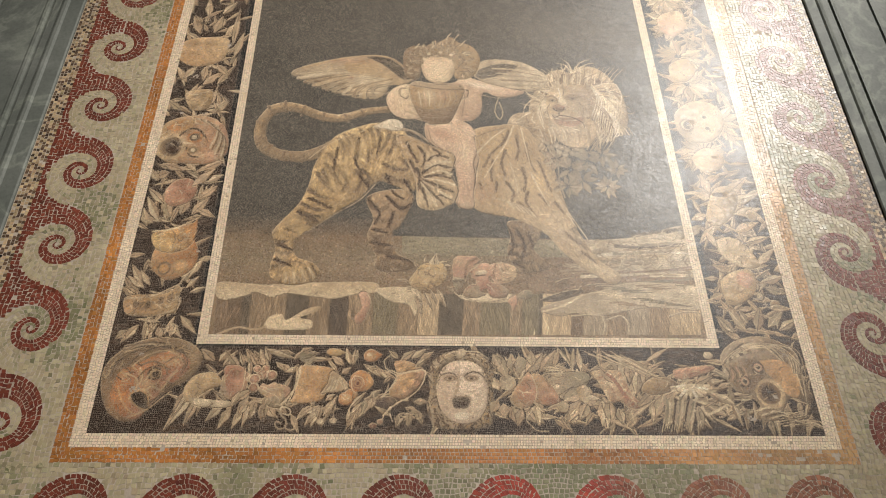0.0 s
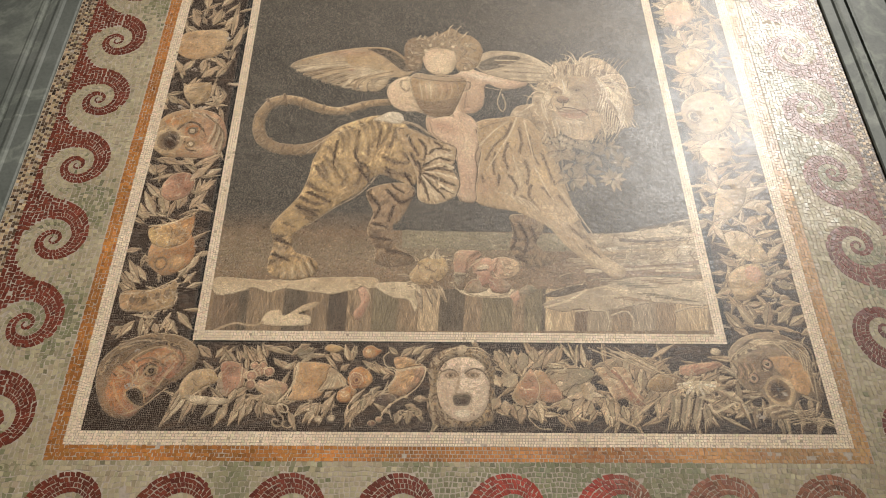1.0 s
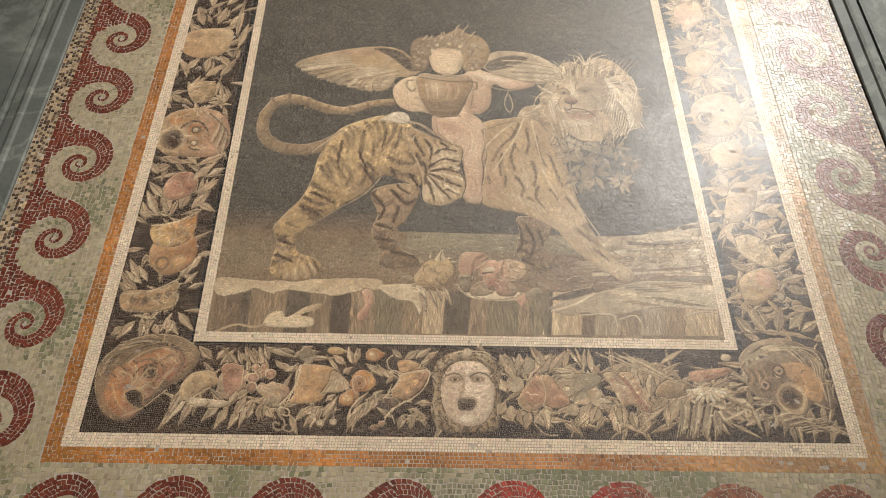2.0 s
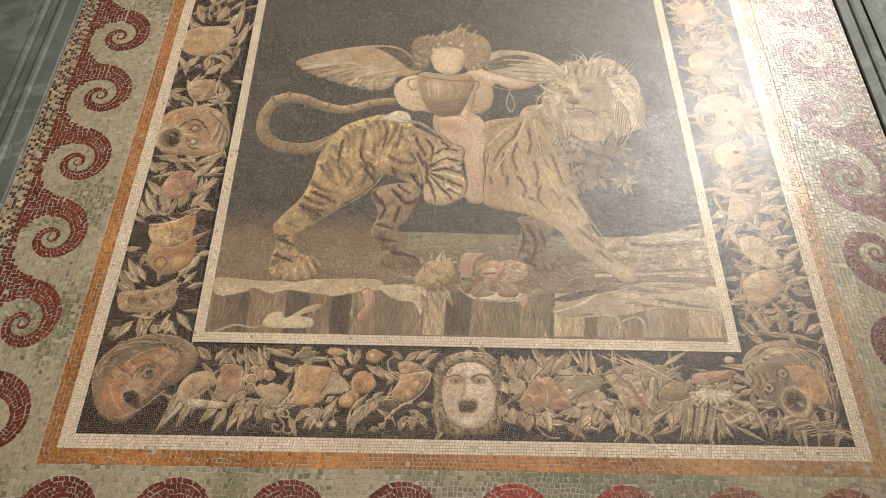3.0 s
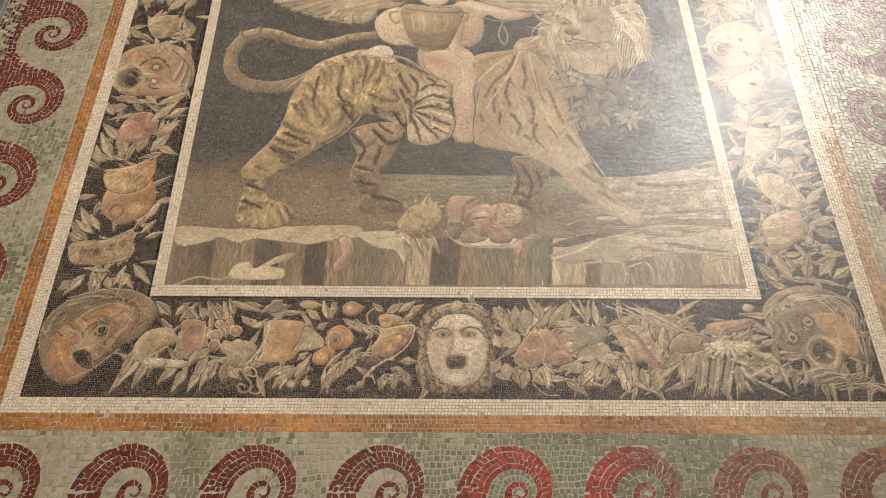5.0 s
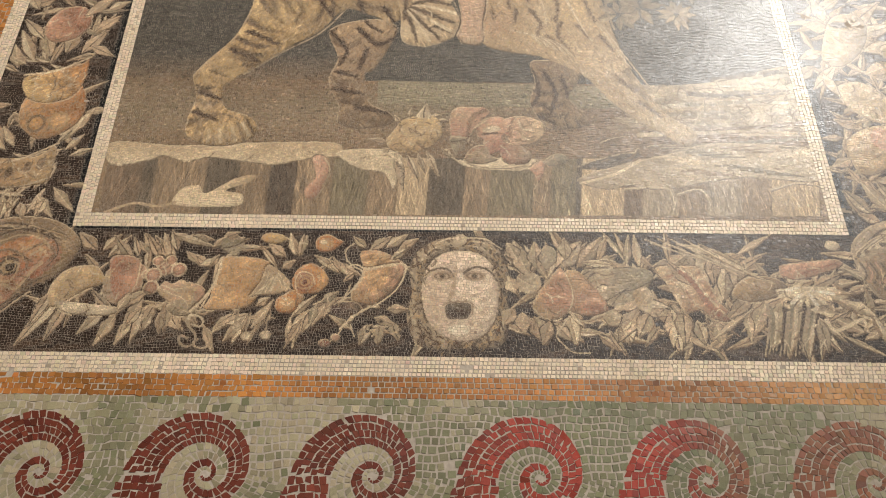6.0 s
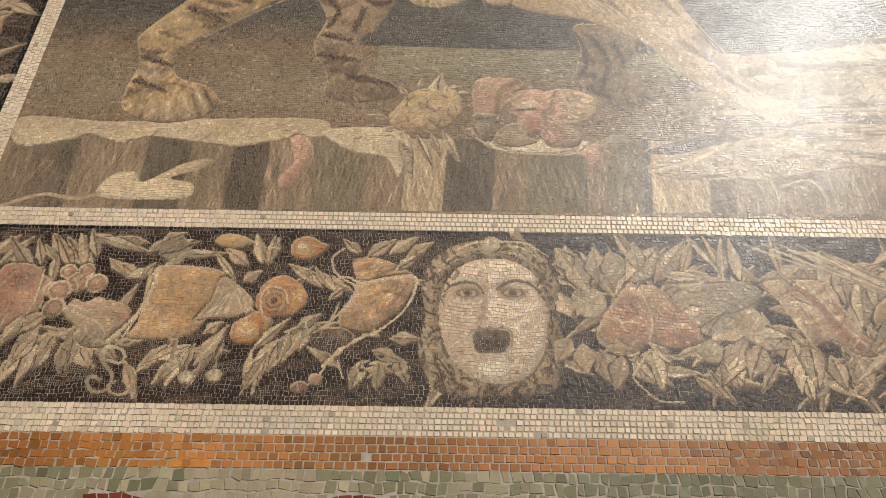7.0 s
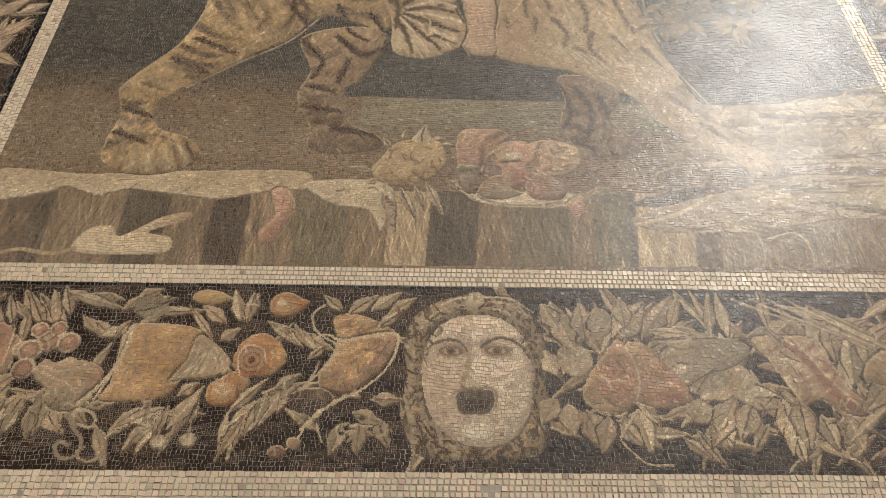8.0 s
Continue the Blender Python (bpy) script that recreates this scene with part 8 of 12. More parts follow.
line("mane", [(24.3, 96.2), (22.8, 92.1), (24.1, 86.1)], 0.26, "ivory2", 0.14)
line("mane", [(24, 95.4), (22.6, 91.4), (24.1, 85.5)], 0.26, "pale", 0.14)
leaf("rider_hair", 2, 105.3, 2.4, 104.0, 1.15, "taupe")
leaf("rider_hair", 1.9, 106.5, 3.4, 106.6, 0.93, "sage")
leaf("rider_hair", 3.2, 107.6, 4.3, 106.2, 1.18, "sage")
leaf("rider_hair", 2.3, 108.8, 2.9, 107.8, 0.85, "sage")
leaf("rider_hair", 1.1, 109.7, 2.0, 111.1, 1.15, "pale")
leaf("rider_hair", 1.2, 110.8, 1.7, 111.9, 1.16, "pale")
leaf("rider_hair", 2.7, 113.1, 4.1, 113.3, 0.82, "sage")
leaf("rider_hair", 1.9, 114.2, 3.6, 113.4, 0.95, "pale")
leaf("rider_hair", -0.5, 113.2, -0.4, 114.4, 1.14, "sage")
leaf("rider_hair", -1.5, 113.4, 0.2, 113.8, 1.14, "pale")
leaf("rider_hair", -2.2, 113.9, -1.8, 114.9, 0.81, "taupe")
leaf("rider_hair", -2.5, 116.2, -1.1, 116.9, 0.83, "taupe")
leaf("rider_hair", -3.6, 116.7, -3.7, 117.8, 0.87, "sage")
leaf("rider_hair", -4.7, 117, -4.1, 117.9, 1.07, "taupe")
leaf("rider_hair", -6, 117, -6.6, 118.6, 0.81, "sage")
leaf("rider_hair", -6.8, 115.4, -5.8, 117.0, 1.00, "sage")
leaf("rider_hair", -7.7, 114.9, -8.8, 116.2, 1.11, "taupe")
leaf("rider_hair", -9.5, 115.7, -10.6, 115.7, 0.95, "taupe")
leaf("rider_hair", -9.4, 113.6, -11.0, 114.8, 0.81, "sage")
leaf("rider_hair", -9.9, 112.5, -10.1, 113.9, 0.98, "pale")
leaf("rider_hair", -11.8, 112.4, -12.4, 113.6, 1.01, "taupe")
leaf("rider_hair", -10, 110.1, -11.6, 109.4, 1.00, "sage")
leaf("rider_hair", -12.5, 109.7, -12.8, 111.2, 1.06, "taupe")
leaf("rider_hair", -13.2, 108.4, -14.5, 109.0, 1.14, "pale")
leaf("rider_hair", -10.7, 107.2, -11.8, 106.5, 1.15, "taupe")
leaf("rider_hair", -10.3, 106.3, -11.9, 107.5, 1.18, "taupe")
disc("rider_hair", -7.7, 113.2, 0.55, 0.5, "pale", "ivory2")
disc("rider_hair", -4.3, 113.9, 0.55, 0.5, "pale", "ivory2")
disc("rider_hair", -9, 111.2, 0.55, 0.5, "pale", "ivory2")
disc("rider_hair", -1.2, 112.9, 0.55, 0.5, "pale", "ivory2")
line("mane", [(28.5, 90.9), (30.3, 90.8), (32.7, 90.1), (34.8, 88.4), (35.2, 86.7)], 0.34, "brown", 0.2)
disc("mane", 27, 96.3, 0.42, 0.36, "night2", "bark")
disc("mane", 32.7, 97.1, 0.45, 0.36, "night2", "bark")
line("mane", [(25.5, 97.3), (27, 97.9), (28.6, 96.8)], 0.3, "bark2")
line("mane", [(30.2, 96.9), (32.4, 98.2), (35, 98.4)], 0.3, "bark2")
line("mane", [(27.4, 89.8), (27.8, 87.9), (29.6, 86.9), (32.9, 86.5)], 0.26, "bark2")
line("mane", [(29, 87.3), (31.6, 86.6), (33.6, 85.7)], 0.3, "pale")
for motif in ("tiger", "drape", "rider", "bowl", "mane", "stage_mask", "offering", "ledge", "rider_wing"):
    contour(motif, 0.2, 0.5)
grain("rider", 500, 0.8, 70, 0.26, 0.12)
grain("plinth", 2600, 4.5, 90, 0.2, 0.32)
grain("ledge", 500, 0.8, 5, 0.3, 0.16)
picture = SHEETS["emblem"][0]
picture[:] = 0.14 * picture.mean(2, keepdims=True) * np.array([1.02, 1.0, 0.95]) + 0.86 * picture  # mixes every colour of the emblem a little towards grey
begin("garland")

# garland along the foot
shape("garland", [(-78.7, 2.5), (79.6, 2.9), (60.9, 22.7), (-59.4, 22.4)], "night", smooth=False)
shape("garland", [(-78.7, 2.5), (-60, 22.4), (-62.5, 149.5), (-85.5, 148.6)], "night", smooth=False)
shape("garland", [(79.6, 2.9), (60.4, 23.1), (60.9, 154.3), (82.4, 155.1)], "night", smooth=False)
hatch("garland", 500, 5, 5, 0.8, "night2")
undergrowth("leaves", -62, 78, 6, 19.5, 110)
undergrowth("leaves", 8, 78, 6, 20, 170)
undergrowth("leaves", -76, -62, 26, 165, 210)
undergrowth("leaves", 62, 76, 26, 165, 430)
leaf("leaves", -54.5, 18.8, -57.7, 21.6, 1.73, "leaf")
leaf("leaves", -53.5, 18.8, -51.4, 21.4, 1.48, "leaf")
leaf("leaves", -52.5, 17.7, -49.9, 21.2, 1.23, "leaf")
leaf("leaves", -51.2, 17.5, -50.4, 20.4, 0.98, "leaf")
leaf("leaves", -57.7, 12.3, -62.5, 4, 2.17, "leaf")
leaf("leaves", -56.8, 10.4, -58.7, 4.7, 1.68, "leaf")
leaf("leaves", -59.5, 12.3, -61.5, 6.7, 1.45, "leaf")
leaf("leaves", -51.2, 9.2, -54.2, 5.6, 1.68, "leaf")
leaf("leaves", -49.3, 8.6, -51.5, 4, 1.68, "leaf")
leaf("leaves", -47, 8, -48.6, 4, 1.43, "leaf")
leaf("leaves", -45.7, 8.7, -46.5, 4.4, 1.2, "leaf")
leaf("leaves", -43.2, 17.5, -46.1, 21.2, 1.48, "leaf")
leaf("leaves", -42.3, 18.9, -43.7, 22.2, 1.24, "leaf")
leaf("leaves", -42.7, 8.7, -39.4, 6.3, 1.68, "leaf")
shape("fruit", [(-60.1, 12.3), (-58.2, 15.5), (-54.1, 16.2), (-52.2, 13.6), (-54.7, 12.3), (-57.4, 10.4), (-59, 9.6)], "sand", "tan", 0)
shape("fruit", [(-58.6, 10.4), (-53.1, 10.1), (-49.4, 9.6), (-50.4, 8.4), (-56.4, 8.6)], "pale")
shape("fruit", [(-52.2, 12.4), (-52.1, 15.5), (-49.9, 16.8), (-46.7, 16.2), (-46.8, 12.4), (-47.7, 9.9), (-50.7, 10.4)], "taupe", "clay", 0)
line("fruit", [(-46.5, 16.2), (-46.7, 12.4), (-47.3, 10.1)], 0.25, "ivory2")
leaf("leaves", -46, 11.1, -48, 6.2, 1.69, "leaf2")
leaf("leaves", -44.1, 10.5, -45.4, 6.2, 1.45, "leaf2")
leaf("leaves", -42.4, 11.2, -42, 6, 1.45, "leaf2")
leaf("leaves", -41.1, 10.5, -38.3, 6.9, 1.45, "leaf2")
leaf("leaves", -45.6, 12.4, -48.8, 9.6, 1.46, "leaf2")

# grapes, quinces and pears in the middle stretch
leaf("leaves", -48.6, 17, -52.3, 21.2, 1.31, "leaf")
leaf("leaves", -47.9, 17.7, -49.2, 20.9, 0.96, "leaf")
leaf("leaves", -46.2, 19.2, -47.8, 21.6, 1.21, "leaf")
leaf("leaves", -44.3, 18.8, -44.3, 21.5, 0.96, "leaf")
leaf("leaves", -44, 19.9, -42.5, 17.8, 0.85, "leaf")
leaf("leaves", -41.1, 20.7, -43.2, 21.7, 1.22, "leaf")
leaf("leaves", -39.6, 18.2, -37, 16.2, 1.08, "leaf")
leaf("leaves", -37.1, 20.7, -41.3, 21.4, 0.98, "leaf")
leaf("leaves", -48.1, 11.8, -49.3, 9.3, 1.49, "leaf2")
leaf("leaves", -46.2, 9.3, -47.6, 6.9, 1.35, "leaf2")
leaf("leaves", -44.3, 8.7, -45.2, 6.1, 1.23, "leaf2")
leaf("leaves", -43.2, 8.8, -42.6, 5.8, 1.12, "leaf2")
leaf("leaves", -41.1, 9.4, -39.7, 6.4, 1.13, "leaf2")
leaf("leaves", -39.4, 9.4, -37.4, 7.1, 1.02, "leaf2")
shape("fruit", [(-52.1, 17), (-50.1, 18), (-47.7, 17.1), (-47.5, 13.7), (-48.4, 11.8), (-50.1, 10.8)], "rust2", "clay", 0)
line("fruit", [(-47.5, 17.2), (-47.4, 13.7), (-48, 11.4)], 0.18, "ivory2")
disc("fruit", -46, 14.9, 1, 0.94, "blush", "ivory2")
disc("fruit", -43.8, 15.9, 1, 0.94, "blush", "ivory2")
disc("fruit", -41.9, 15.7, 1, 0.94, "blush", "ivory2")
disc("fruit", -45.3, 12.6, 0.98, 0.92, "blush", "ivory2")
shape("fruit", [(-44.4, 12.8), (-42.2, 13.5), (-40, 13.8), (-37.4, 12.9), (-37.4, 10.4), (-40.1, 10), (-42.7, 10.9)], "sand", "blush", 0)
shape("fruit", [(-42.4, 10), (-40.4, 11), (-38, 10.7), (-37.9, 8.8), (-40.9, 8.5)], "taupe")
leaf("leaves", -37.9, 20, -40.4, 21.4, 1.34, "leaf3")
leaf("leaves", -37.1, 19.3, -35.2, 21.5, 0.97, "leaf3")
leaf("leaves", -35.9, 20.8, -33.4, 22.1, 1.35, "leaf3")
leaf("leaves", -34.9, 20.1, -32.6, 21.2, 1.1, "leaf3")
leaf("leaves", -33, 19.8, -34.7, 19.4, 0.85, "leaf3")
line("leaves", [(-36.8, 7.1), (-35.2, 5.9), (-35.3, 4.2), (-36.5, 3.6), (-37.6, 4.4), (-36.9, 5)], 0.28, "leaf2")
line("leaves", [(-38, 9.4), (-36.7, 8.6), (-36.3, 9.5), (-37, 10.1)], 0.28, "leaf")
shape("quince", [(-36.1, 17.3), (-33.2, 18), (-28.9, 17.5), (-28.1, 16.4), (-29, 13.1), (-30.2, 10.2), (-33.2, 9.5), (-36.9, 9.6), (-36.2, 11.7)], "tan2", "ochre2", 0)
shape("quince", [(-35, 15.2), (-32.3, 16.3), (-29.8, 15.7), (-30.7, 11.4), (-34, 10.7)], "ochre2", "tan2", 40)
line("quince", [(-35.8, 17.4), (-36.3, 12.9), (-37.4, 9.5)], 0.3, "ivory2")
shape("leaves", [(-28.5, 16.7), (-26.2, 15.4), (-24.7, 13.4), (-26.2, 12.1), (-29.1, 11.8), (-30.3, 12.1), (-29.2, 14)], "leaf2", "sand", 0)
hatch("leaves", 40, 1, 40, 0.3, "sand")
leaf("leaves", -32.5, 8.9, -35.2, 5.9, 1.47, "leaf")
leaf("leaves", -30.7, 8.6, -32.1, 4.5, 1.35, "leaf")
leaf("leaves", -30, 9, -30.9, 6, 0.9, "leaf")
leaf("leaves", -29.3, 10.2, -27.6, 11.5, 1.14, "leaf")
leaf("leaves", -27.9, 10.2, -29.1, 6, 1.37, "leaf")
leaf("leaves", -27.2, 9.6, -27.9, 7.2, 0.79, "leaf")
leaf("leaves", -29.2, 6.6, -29.9, 4.3, 0.67, "leaf")
leaf("leaves", -26, 18.1, -28.7, 20.2, 1.45, "leaf")
leaf("leaves", -24.2, 18.2, -25.6, 21.7, 1.09, "leaf")
leaf("leaves", -23.7, 18.9, -23.1, 21.7, 1.09, "leaf")
leaf("leaves", -26.3, 16.1, -24.4, 17.5, 1.19, "leaf")
leaf("leaves", -25.8, 21, -28.6, 21.3, 0.98, "leaf")
shape("fruit", [(-23.9, 16.1), (-22.2, 17), (-20.3, 16.2), (-19.2, 14.2), (-20.2, 12.6), (-21.9, 12.1), (-23.5, 13.1), (-24.3, 14.8)], "orange2", "ochre2", -20)
line("fruit", [(-23.1, 15.1), (-22.3, 15.6), (-21.9, 14.3), (-22.7, 13.6)], 0.3, "rust")
disc("fruit", -21, 14.5, 0.53, 0.71, "sand")
shape("fruit", [(-25.8, 11.5), (-24.3, 12.7), (-22.7, 12.2), (-22.6, 10.3), (-24.1, 9.4), (-25.6, 9.8)], "orange2", "tan2", 0)
shape("fruit", [(-21.6, 21), (-20.3, 21.9), (-18.7, 21.4), (-18, 20.5), (-18.8, 19.3), (-20.6, 18.9), (-21.6, 19.7)], "orange2", "straw", 60)
shape("fruit", [(-28.9, 21.3), (-27.2, 21.8), (-26.1, 21.1), (-27.2, 20.2), (-28.5, 20.3)], "straw")
leaf("leaves", -21.1, 18.2, -17.8, 15.5, 1.21, "leaf")
leaf("leaves", -18.7, 17.6, -16, 14.9, 1.09, "leaf")
leaf("leaves", -21.3, 9.7, -23.8, 7.3, 1.25, "leaf")
leaf("leaves", -20.2, 10.3, -22.5, 6.1, 1.49, "leaf")
leaf("leaves", -19.1, 11, -21, 7.3, 1.27, "leaf")
leaf("leaves", -18.1, 12.3, -19.4, 8.5, 1.16, "leaf")
leaf("leaves", -24.2, 8.4, -24.4, 4.3, 0.79, "leaf")
leaf("leaves", -23.1, 7.3, -23.5, 3.8, 0.78, "leaf")
leaf("leaves", -22.5, 8.5, -23.1, 4.9, 0.68, "leaf")
shape("pear", [(-14.8, 18.9), (-12.7, 19.4), (-10.5, 18.7), (-8.7, 17.7), (-7.9, 16.4), (-9.1, 13.7), (-10.5, 12.1), (-12.8, 10.5), (-15, 10.4), (-15.8, 12.3), (-14.8, 14.3), (-14.3, 16.3)], "tan2", "clay", 0)
shape("pear", [(-13.9, 18.3), (-12.1, 18.9), (-10.2, 17.7), (-10.6, 14.3), (-12.9, 12.4), (-13.6, 14.9)], "ochre2", "tan2", 30)
shape("pear", [(-17.9, 10.4), (-15.7, 11), (-13.3, 10.5), (-14.4, 8.9), (-17.2, 9)], "umber", "plum", 0)
line("pear", [(-15.9, 13.9), (-16.4, 12.3), (-17.9, 10.1)], 0.24, "ivory2")
line("tendril", [(-16.5, 16.6), (-15.3, 16.9), (-13.7, 16.3), (-10.8, 16.9), (-8.5, 17.2), (-7.9, 16.4), (-8.4, 14.4), (-9.7, 12.4), (-11.9, 10.6), (-14.4, 9.5), (-16, 8), (-17, 6.8)], 0.27, "ivory2")
line("tendril", [(-15.9, 20.4), (-17, 19.3), (-16.7, 17.6), (-15.6, 16.6), (-14.3, 15.6), (-15.3, 13.3), (-17.1, 11.3), (-19, 9.7)], 0.25, "pale")
line("tendril", [(-16.7, 6.8), (-17.4, 5.6), (-18.2, 4.9)], 0.22, "ivory2")
line("tendril", [(-15.5, 7.4), (-14.9, 5.7)], 0.22, "pale")
disc("fruit", -17.5, 5.5, 0.72, 0.66, "blush", "ivory2")
disc("fruit", -19, 4.7, 0.88, 0.6, "rust")
leaf("leaves", -13.3, 19.4, -10.4, 21.6, 1.47, "leaf")
leaf("leaves", -10.9, 19.8, -7.9, 22, 1.47, "leaf")
leaf("leaves", -9, 19.5, -6.3, 21.3, 1.35, "leaf")
leaf("leaves", -10.2, 17.7, -7.5, 19.9, 1.09, "leaf")
leaf("leaves", -14, 19.7, -16, 21.5, 1.1, "leaf")
leaf("leaves", -13.1, 7.4, -14, 4.5, 1.69, "leaf3")
leaf("leaves", -11.4, 7.4, -11.5, 4.5, 1.46, "leaf3")
leaf("leaves", -9.8, 8.1, -8.5, 5.1, 1.47, "leaf3")
leaf("leaves", -12.1, 8.6, -9.2, 7.5, 1.36, "leaf3")
leaf("leaves", -10.4, 9.9, -7.3, 9.9, 1.37, "leaf3")
disc("leaves", -13.1, 6.5, 0.28, 0.22, "night")
disc("leaves", -12.2, 5.7, 0.28, 0.22, "night")
disc("leaves", -10.3, 6.9, 0.28, 0.22, "night")
disc("leaves", -11.2, 8, 0.28, 0.23, "night")
disc("leaves", -12.6, 7.4, 0.28, 0.22, "night")

# theatre mask at the centre
shape("mask_hair", [(-6.9, 12.5), (-7.3, 16.4), (-6, 19.5), (-3.2, 21.2), (0.1, 21.9), (3.6, 21.4), (6, 19.7), (7.3, 16.6), (7.1, 12.7), (7.2, 7.7), (6.1, 4.8), (3.1, 4.2), (-4.1, 4.1), (-6.3, 5.2), (-7.5, 8.7)], "bark", "umber", 0)
hatch("mask_hair", 300, 2.4, 70, 0.3, "umber")
hatch("mask_hair", 200, 2.4, 110, 0.3, "taupe")
line("mask_hair", [(-5.6, 17.8), (-3.8, 19.8), (-0.3, 20.8)], 0.3, "pale", 0.15)
line("mask_hair", [(-5, 18.1), (-2.9, 19.6), (-0.2, 20.3)], 0.3, "pale", 0.15)
line("mask_hair", [(0.8, 21), (3.6, 20.8), (5.6, 19.2)], 0.31, "pale", 0.16)
line("mask_hair", [(0.7, 20.3), (3.3, 19.9), (5, 18.4)], 0.31, "pale", 0.15)
line("mask_hair", [(-4.1, 20.3), (-2, 21.3), (-0.3, 21.6)], 0.31, "pale", 0.15)
line("mask_hair", [(1.2, 21.6), (4, 21.4), (6.3, 19.8)], 0.31, "pale", 0.16)
shape("mask_hair", [(-0.5, 21.8), (0.4, 22.2), (1.1, 21.6), (0.8, 19.9), (0, 19.3), (-0.7, 20)], "taupe", "pale", 90)
shape("theatre_mask", [(0, 19.4), (2.3, 19.2), (4.5, 17.7), (5.7, 15.3), (5.9, 12), (5.5, 8.9), (4.4, 6.8), (2.8, 5.5), (0.8, 5.1), (-1.3, 5.4), (-3.3, 6.6), (-4.7, 8.7), (-5.4, 11.8), (-5.3, 14.8), (-4.1, 17.5), (-2.2, 19)], "mask1", "mask2", 0)
glow("theatre_mask", 2, 12.6, 2.3, 4.7, "mask3", 0.7, 0)
shape("theatre_mask", [(-0.3, 17.2), (0.6, 17.2), (0.7, 13.9), (1, 11.7), (-0.1, 11.2), (-1.1, 11.5), (-0.6, 13.8)], "mask3", "mask2", 0)
shape("theatre_mask", [(-0.7, 16.5), (-0.3, 16.5), (-0.6, 12.6), (-1.2, 11.5), (-1.6, 11.8), (-1.1, 13.8)], "mask4")
glow("theatre_mask", -3.8, 10.6, 1.4, 3.5, "mask4", 0.7, 0)
hatch("theatre_mask", 40, 0.7, 0, 0.35, "mask1")
line("theatre_mask", [(-5, 14.8), (-4.3, 15.9), (-2.8, 16.5), (-1.5, 16.2), (-0.8, 15.2)], 0.39, "umber", 0.24)
line("theatre_mask", [(0.7, 15.7), (2.2, 16.7), (3.9, 16.5), (5.1, 15.5), (5.6, 14.5)], 0.39, "umber", 0.24)
glow("theatre_mask", -2.5, 15.7, 1.6, 0.5, "mask5", 0.5, 0)
glow("theatre_mask", 2.5, 15.8, 1.6, 0.5, "mask5", 0.4, 0)
disc("theatre_mask", -2.5, 15.2, 1.61, 0.84, "mask4")
disc("theatre_mask", -2.5, 15.2, 1.25, 0.54, "mask1", "bark")
disc("theatre_mask", -2.5, 15.2, 0.54, 0.45, "umber", "bark2")
disc("theatre_mask", 2.3, 15.3, 1.62, 0.84, "mask4")
disc("theatre_mask", 2.3, 15.3, 1.26, 0.54, "mask1", "bark")
disc("theatre_mask", 2.3, 15.3, 0.54, 0.45, "umber", "bark2")
line("theatre_mask", [(-1.4, 11.4), (-0.8, 11), (-0.2, 11.3), (0.5, 11), (1.1, 11.5)], 0.23, "bark")
shape("theatre_mask", [(-2, 10.4), (-1.2, 10.9), (1.1, 11), (1.8, 10.6), (1.6, 9.3), (1, 8.6), (-1.3, 8.5), (-1.9, 9.2)], "umber", "dusk", 90)
shape("theatre_mask", [(-1.5, 9.8), (1.2, 9.9), (0.9, 9), (-1.1, 8.9)], "night2")
line("theatre_mask", [(-2.3, 10.6), (-1.2, 11.1), (1.2, 11.2), (2, 10.7), (1.9, 9.2)], 0.17, "mask5")
shape("theatre_mask", [(-1.6, 7.1), (-0.2, 7.7), (1.5, 7.3), (1.2, 6.3), (-0.2, 6), (-1.3, 6.3)], "ivory")
disc("theatre_mask", -4.4, 12.5, 0.35, 0.29, "mask1")
disc("theatre_mask", -4.1, 10, 0.34, 0.29, "mask1")
disc("theatre_mask", -3.4, 8.2, 0.34, 0.28, "mask1")
disc("theatre_mask", 3.9, 10.1, 0.35, 0.29, "mask1")
disc("theatre_mask", 3.2, 7.7, 0.34, 0.28, "mask1")
disc("theatre_mask", 4.6, 12.6, 0.35, 0.29, "mask1")
disc("theatre_mask", -0.7, 8.1, 0.34, 0.28, "mask1")
disc("theatre_mask", 1.8, 7.9, 0.34, 0.28, "mask1")
line("mask_hair", [(6, 14.6), (6.4, 14), (6, 13.4)], 0.24, "taupe", 0.12)
line("mask_hair", [(6.3, 15.4), (6.1, 14.9), (6.7, 14.2)], 0.24, "umber", 0.12)
line("mask_hair", [(6.4, 16.3), (6.2, 15.8), (6.6, 15.1)], 0.24, "tan", 0.12)
line("mask_hair", [(5.5, 16.4), (5.8, 15.9), (5, 15.2)], 0.24, "bark", 0.12)
line("mask_hair", [(5.6, 17.3), (5.3, 16.7), (4.9, 16.1)], 0.24, "brown", 0.12)
line("mask_hair", [(5.6, 18.2), (5.3, 17.6), (5.6, 17)], 0.24, "bark2", 0.12)
line("mask_hair", [(4.6, 18), (5, 17.4), (5.2, 16.7)], 0.24, "taupe", 0.12)
line("mask_hair", [(-3.8, 18), (-3.4, 17.5), (-3.9, 16.8)], 0.24, "taupe", 0.12)
line("mask_hair", [(-4.4, 17.9), (-4.6, 17.3), (-3.9, 16.7)], 0.24, "umber", 0.12)
line("mask_hair", [(-5, 17.7), (-5.2, 17.1), (-4.6, 16.4)], 0.24, "tan", 0.12)
line("mask_hair", [(-4.8, 16.4), (-4.4, 15.9), (-5.1, 15.2)], 0.24, "bark", 0.12)
line("mask_hair", [(-5.4, 16.2), (-5.6, 15.6), (-5.9, 14.9)], 0.24, "brown", 0.12)
line("mask_hair", [(-6, 15.7), (-6.1, 15.2), (-6, 14.5)], 0.24, "bark2", 0.12)
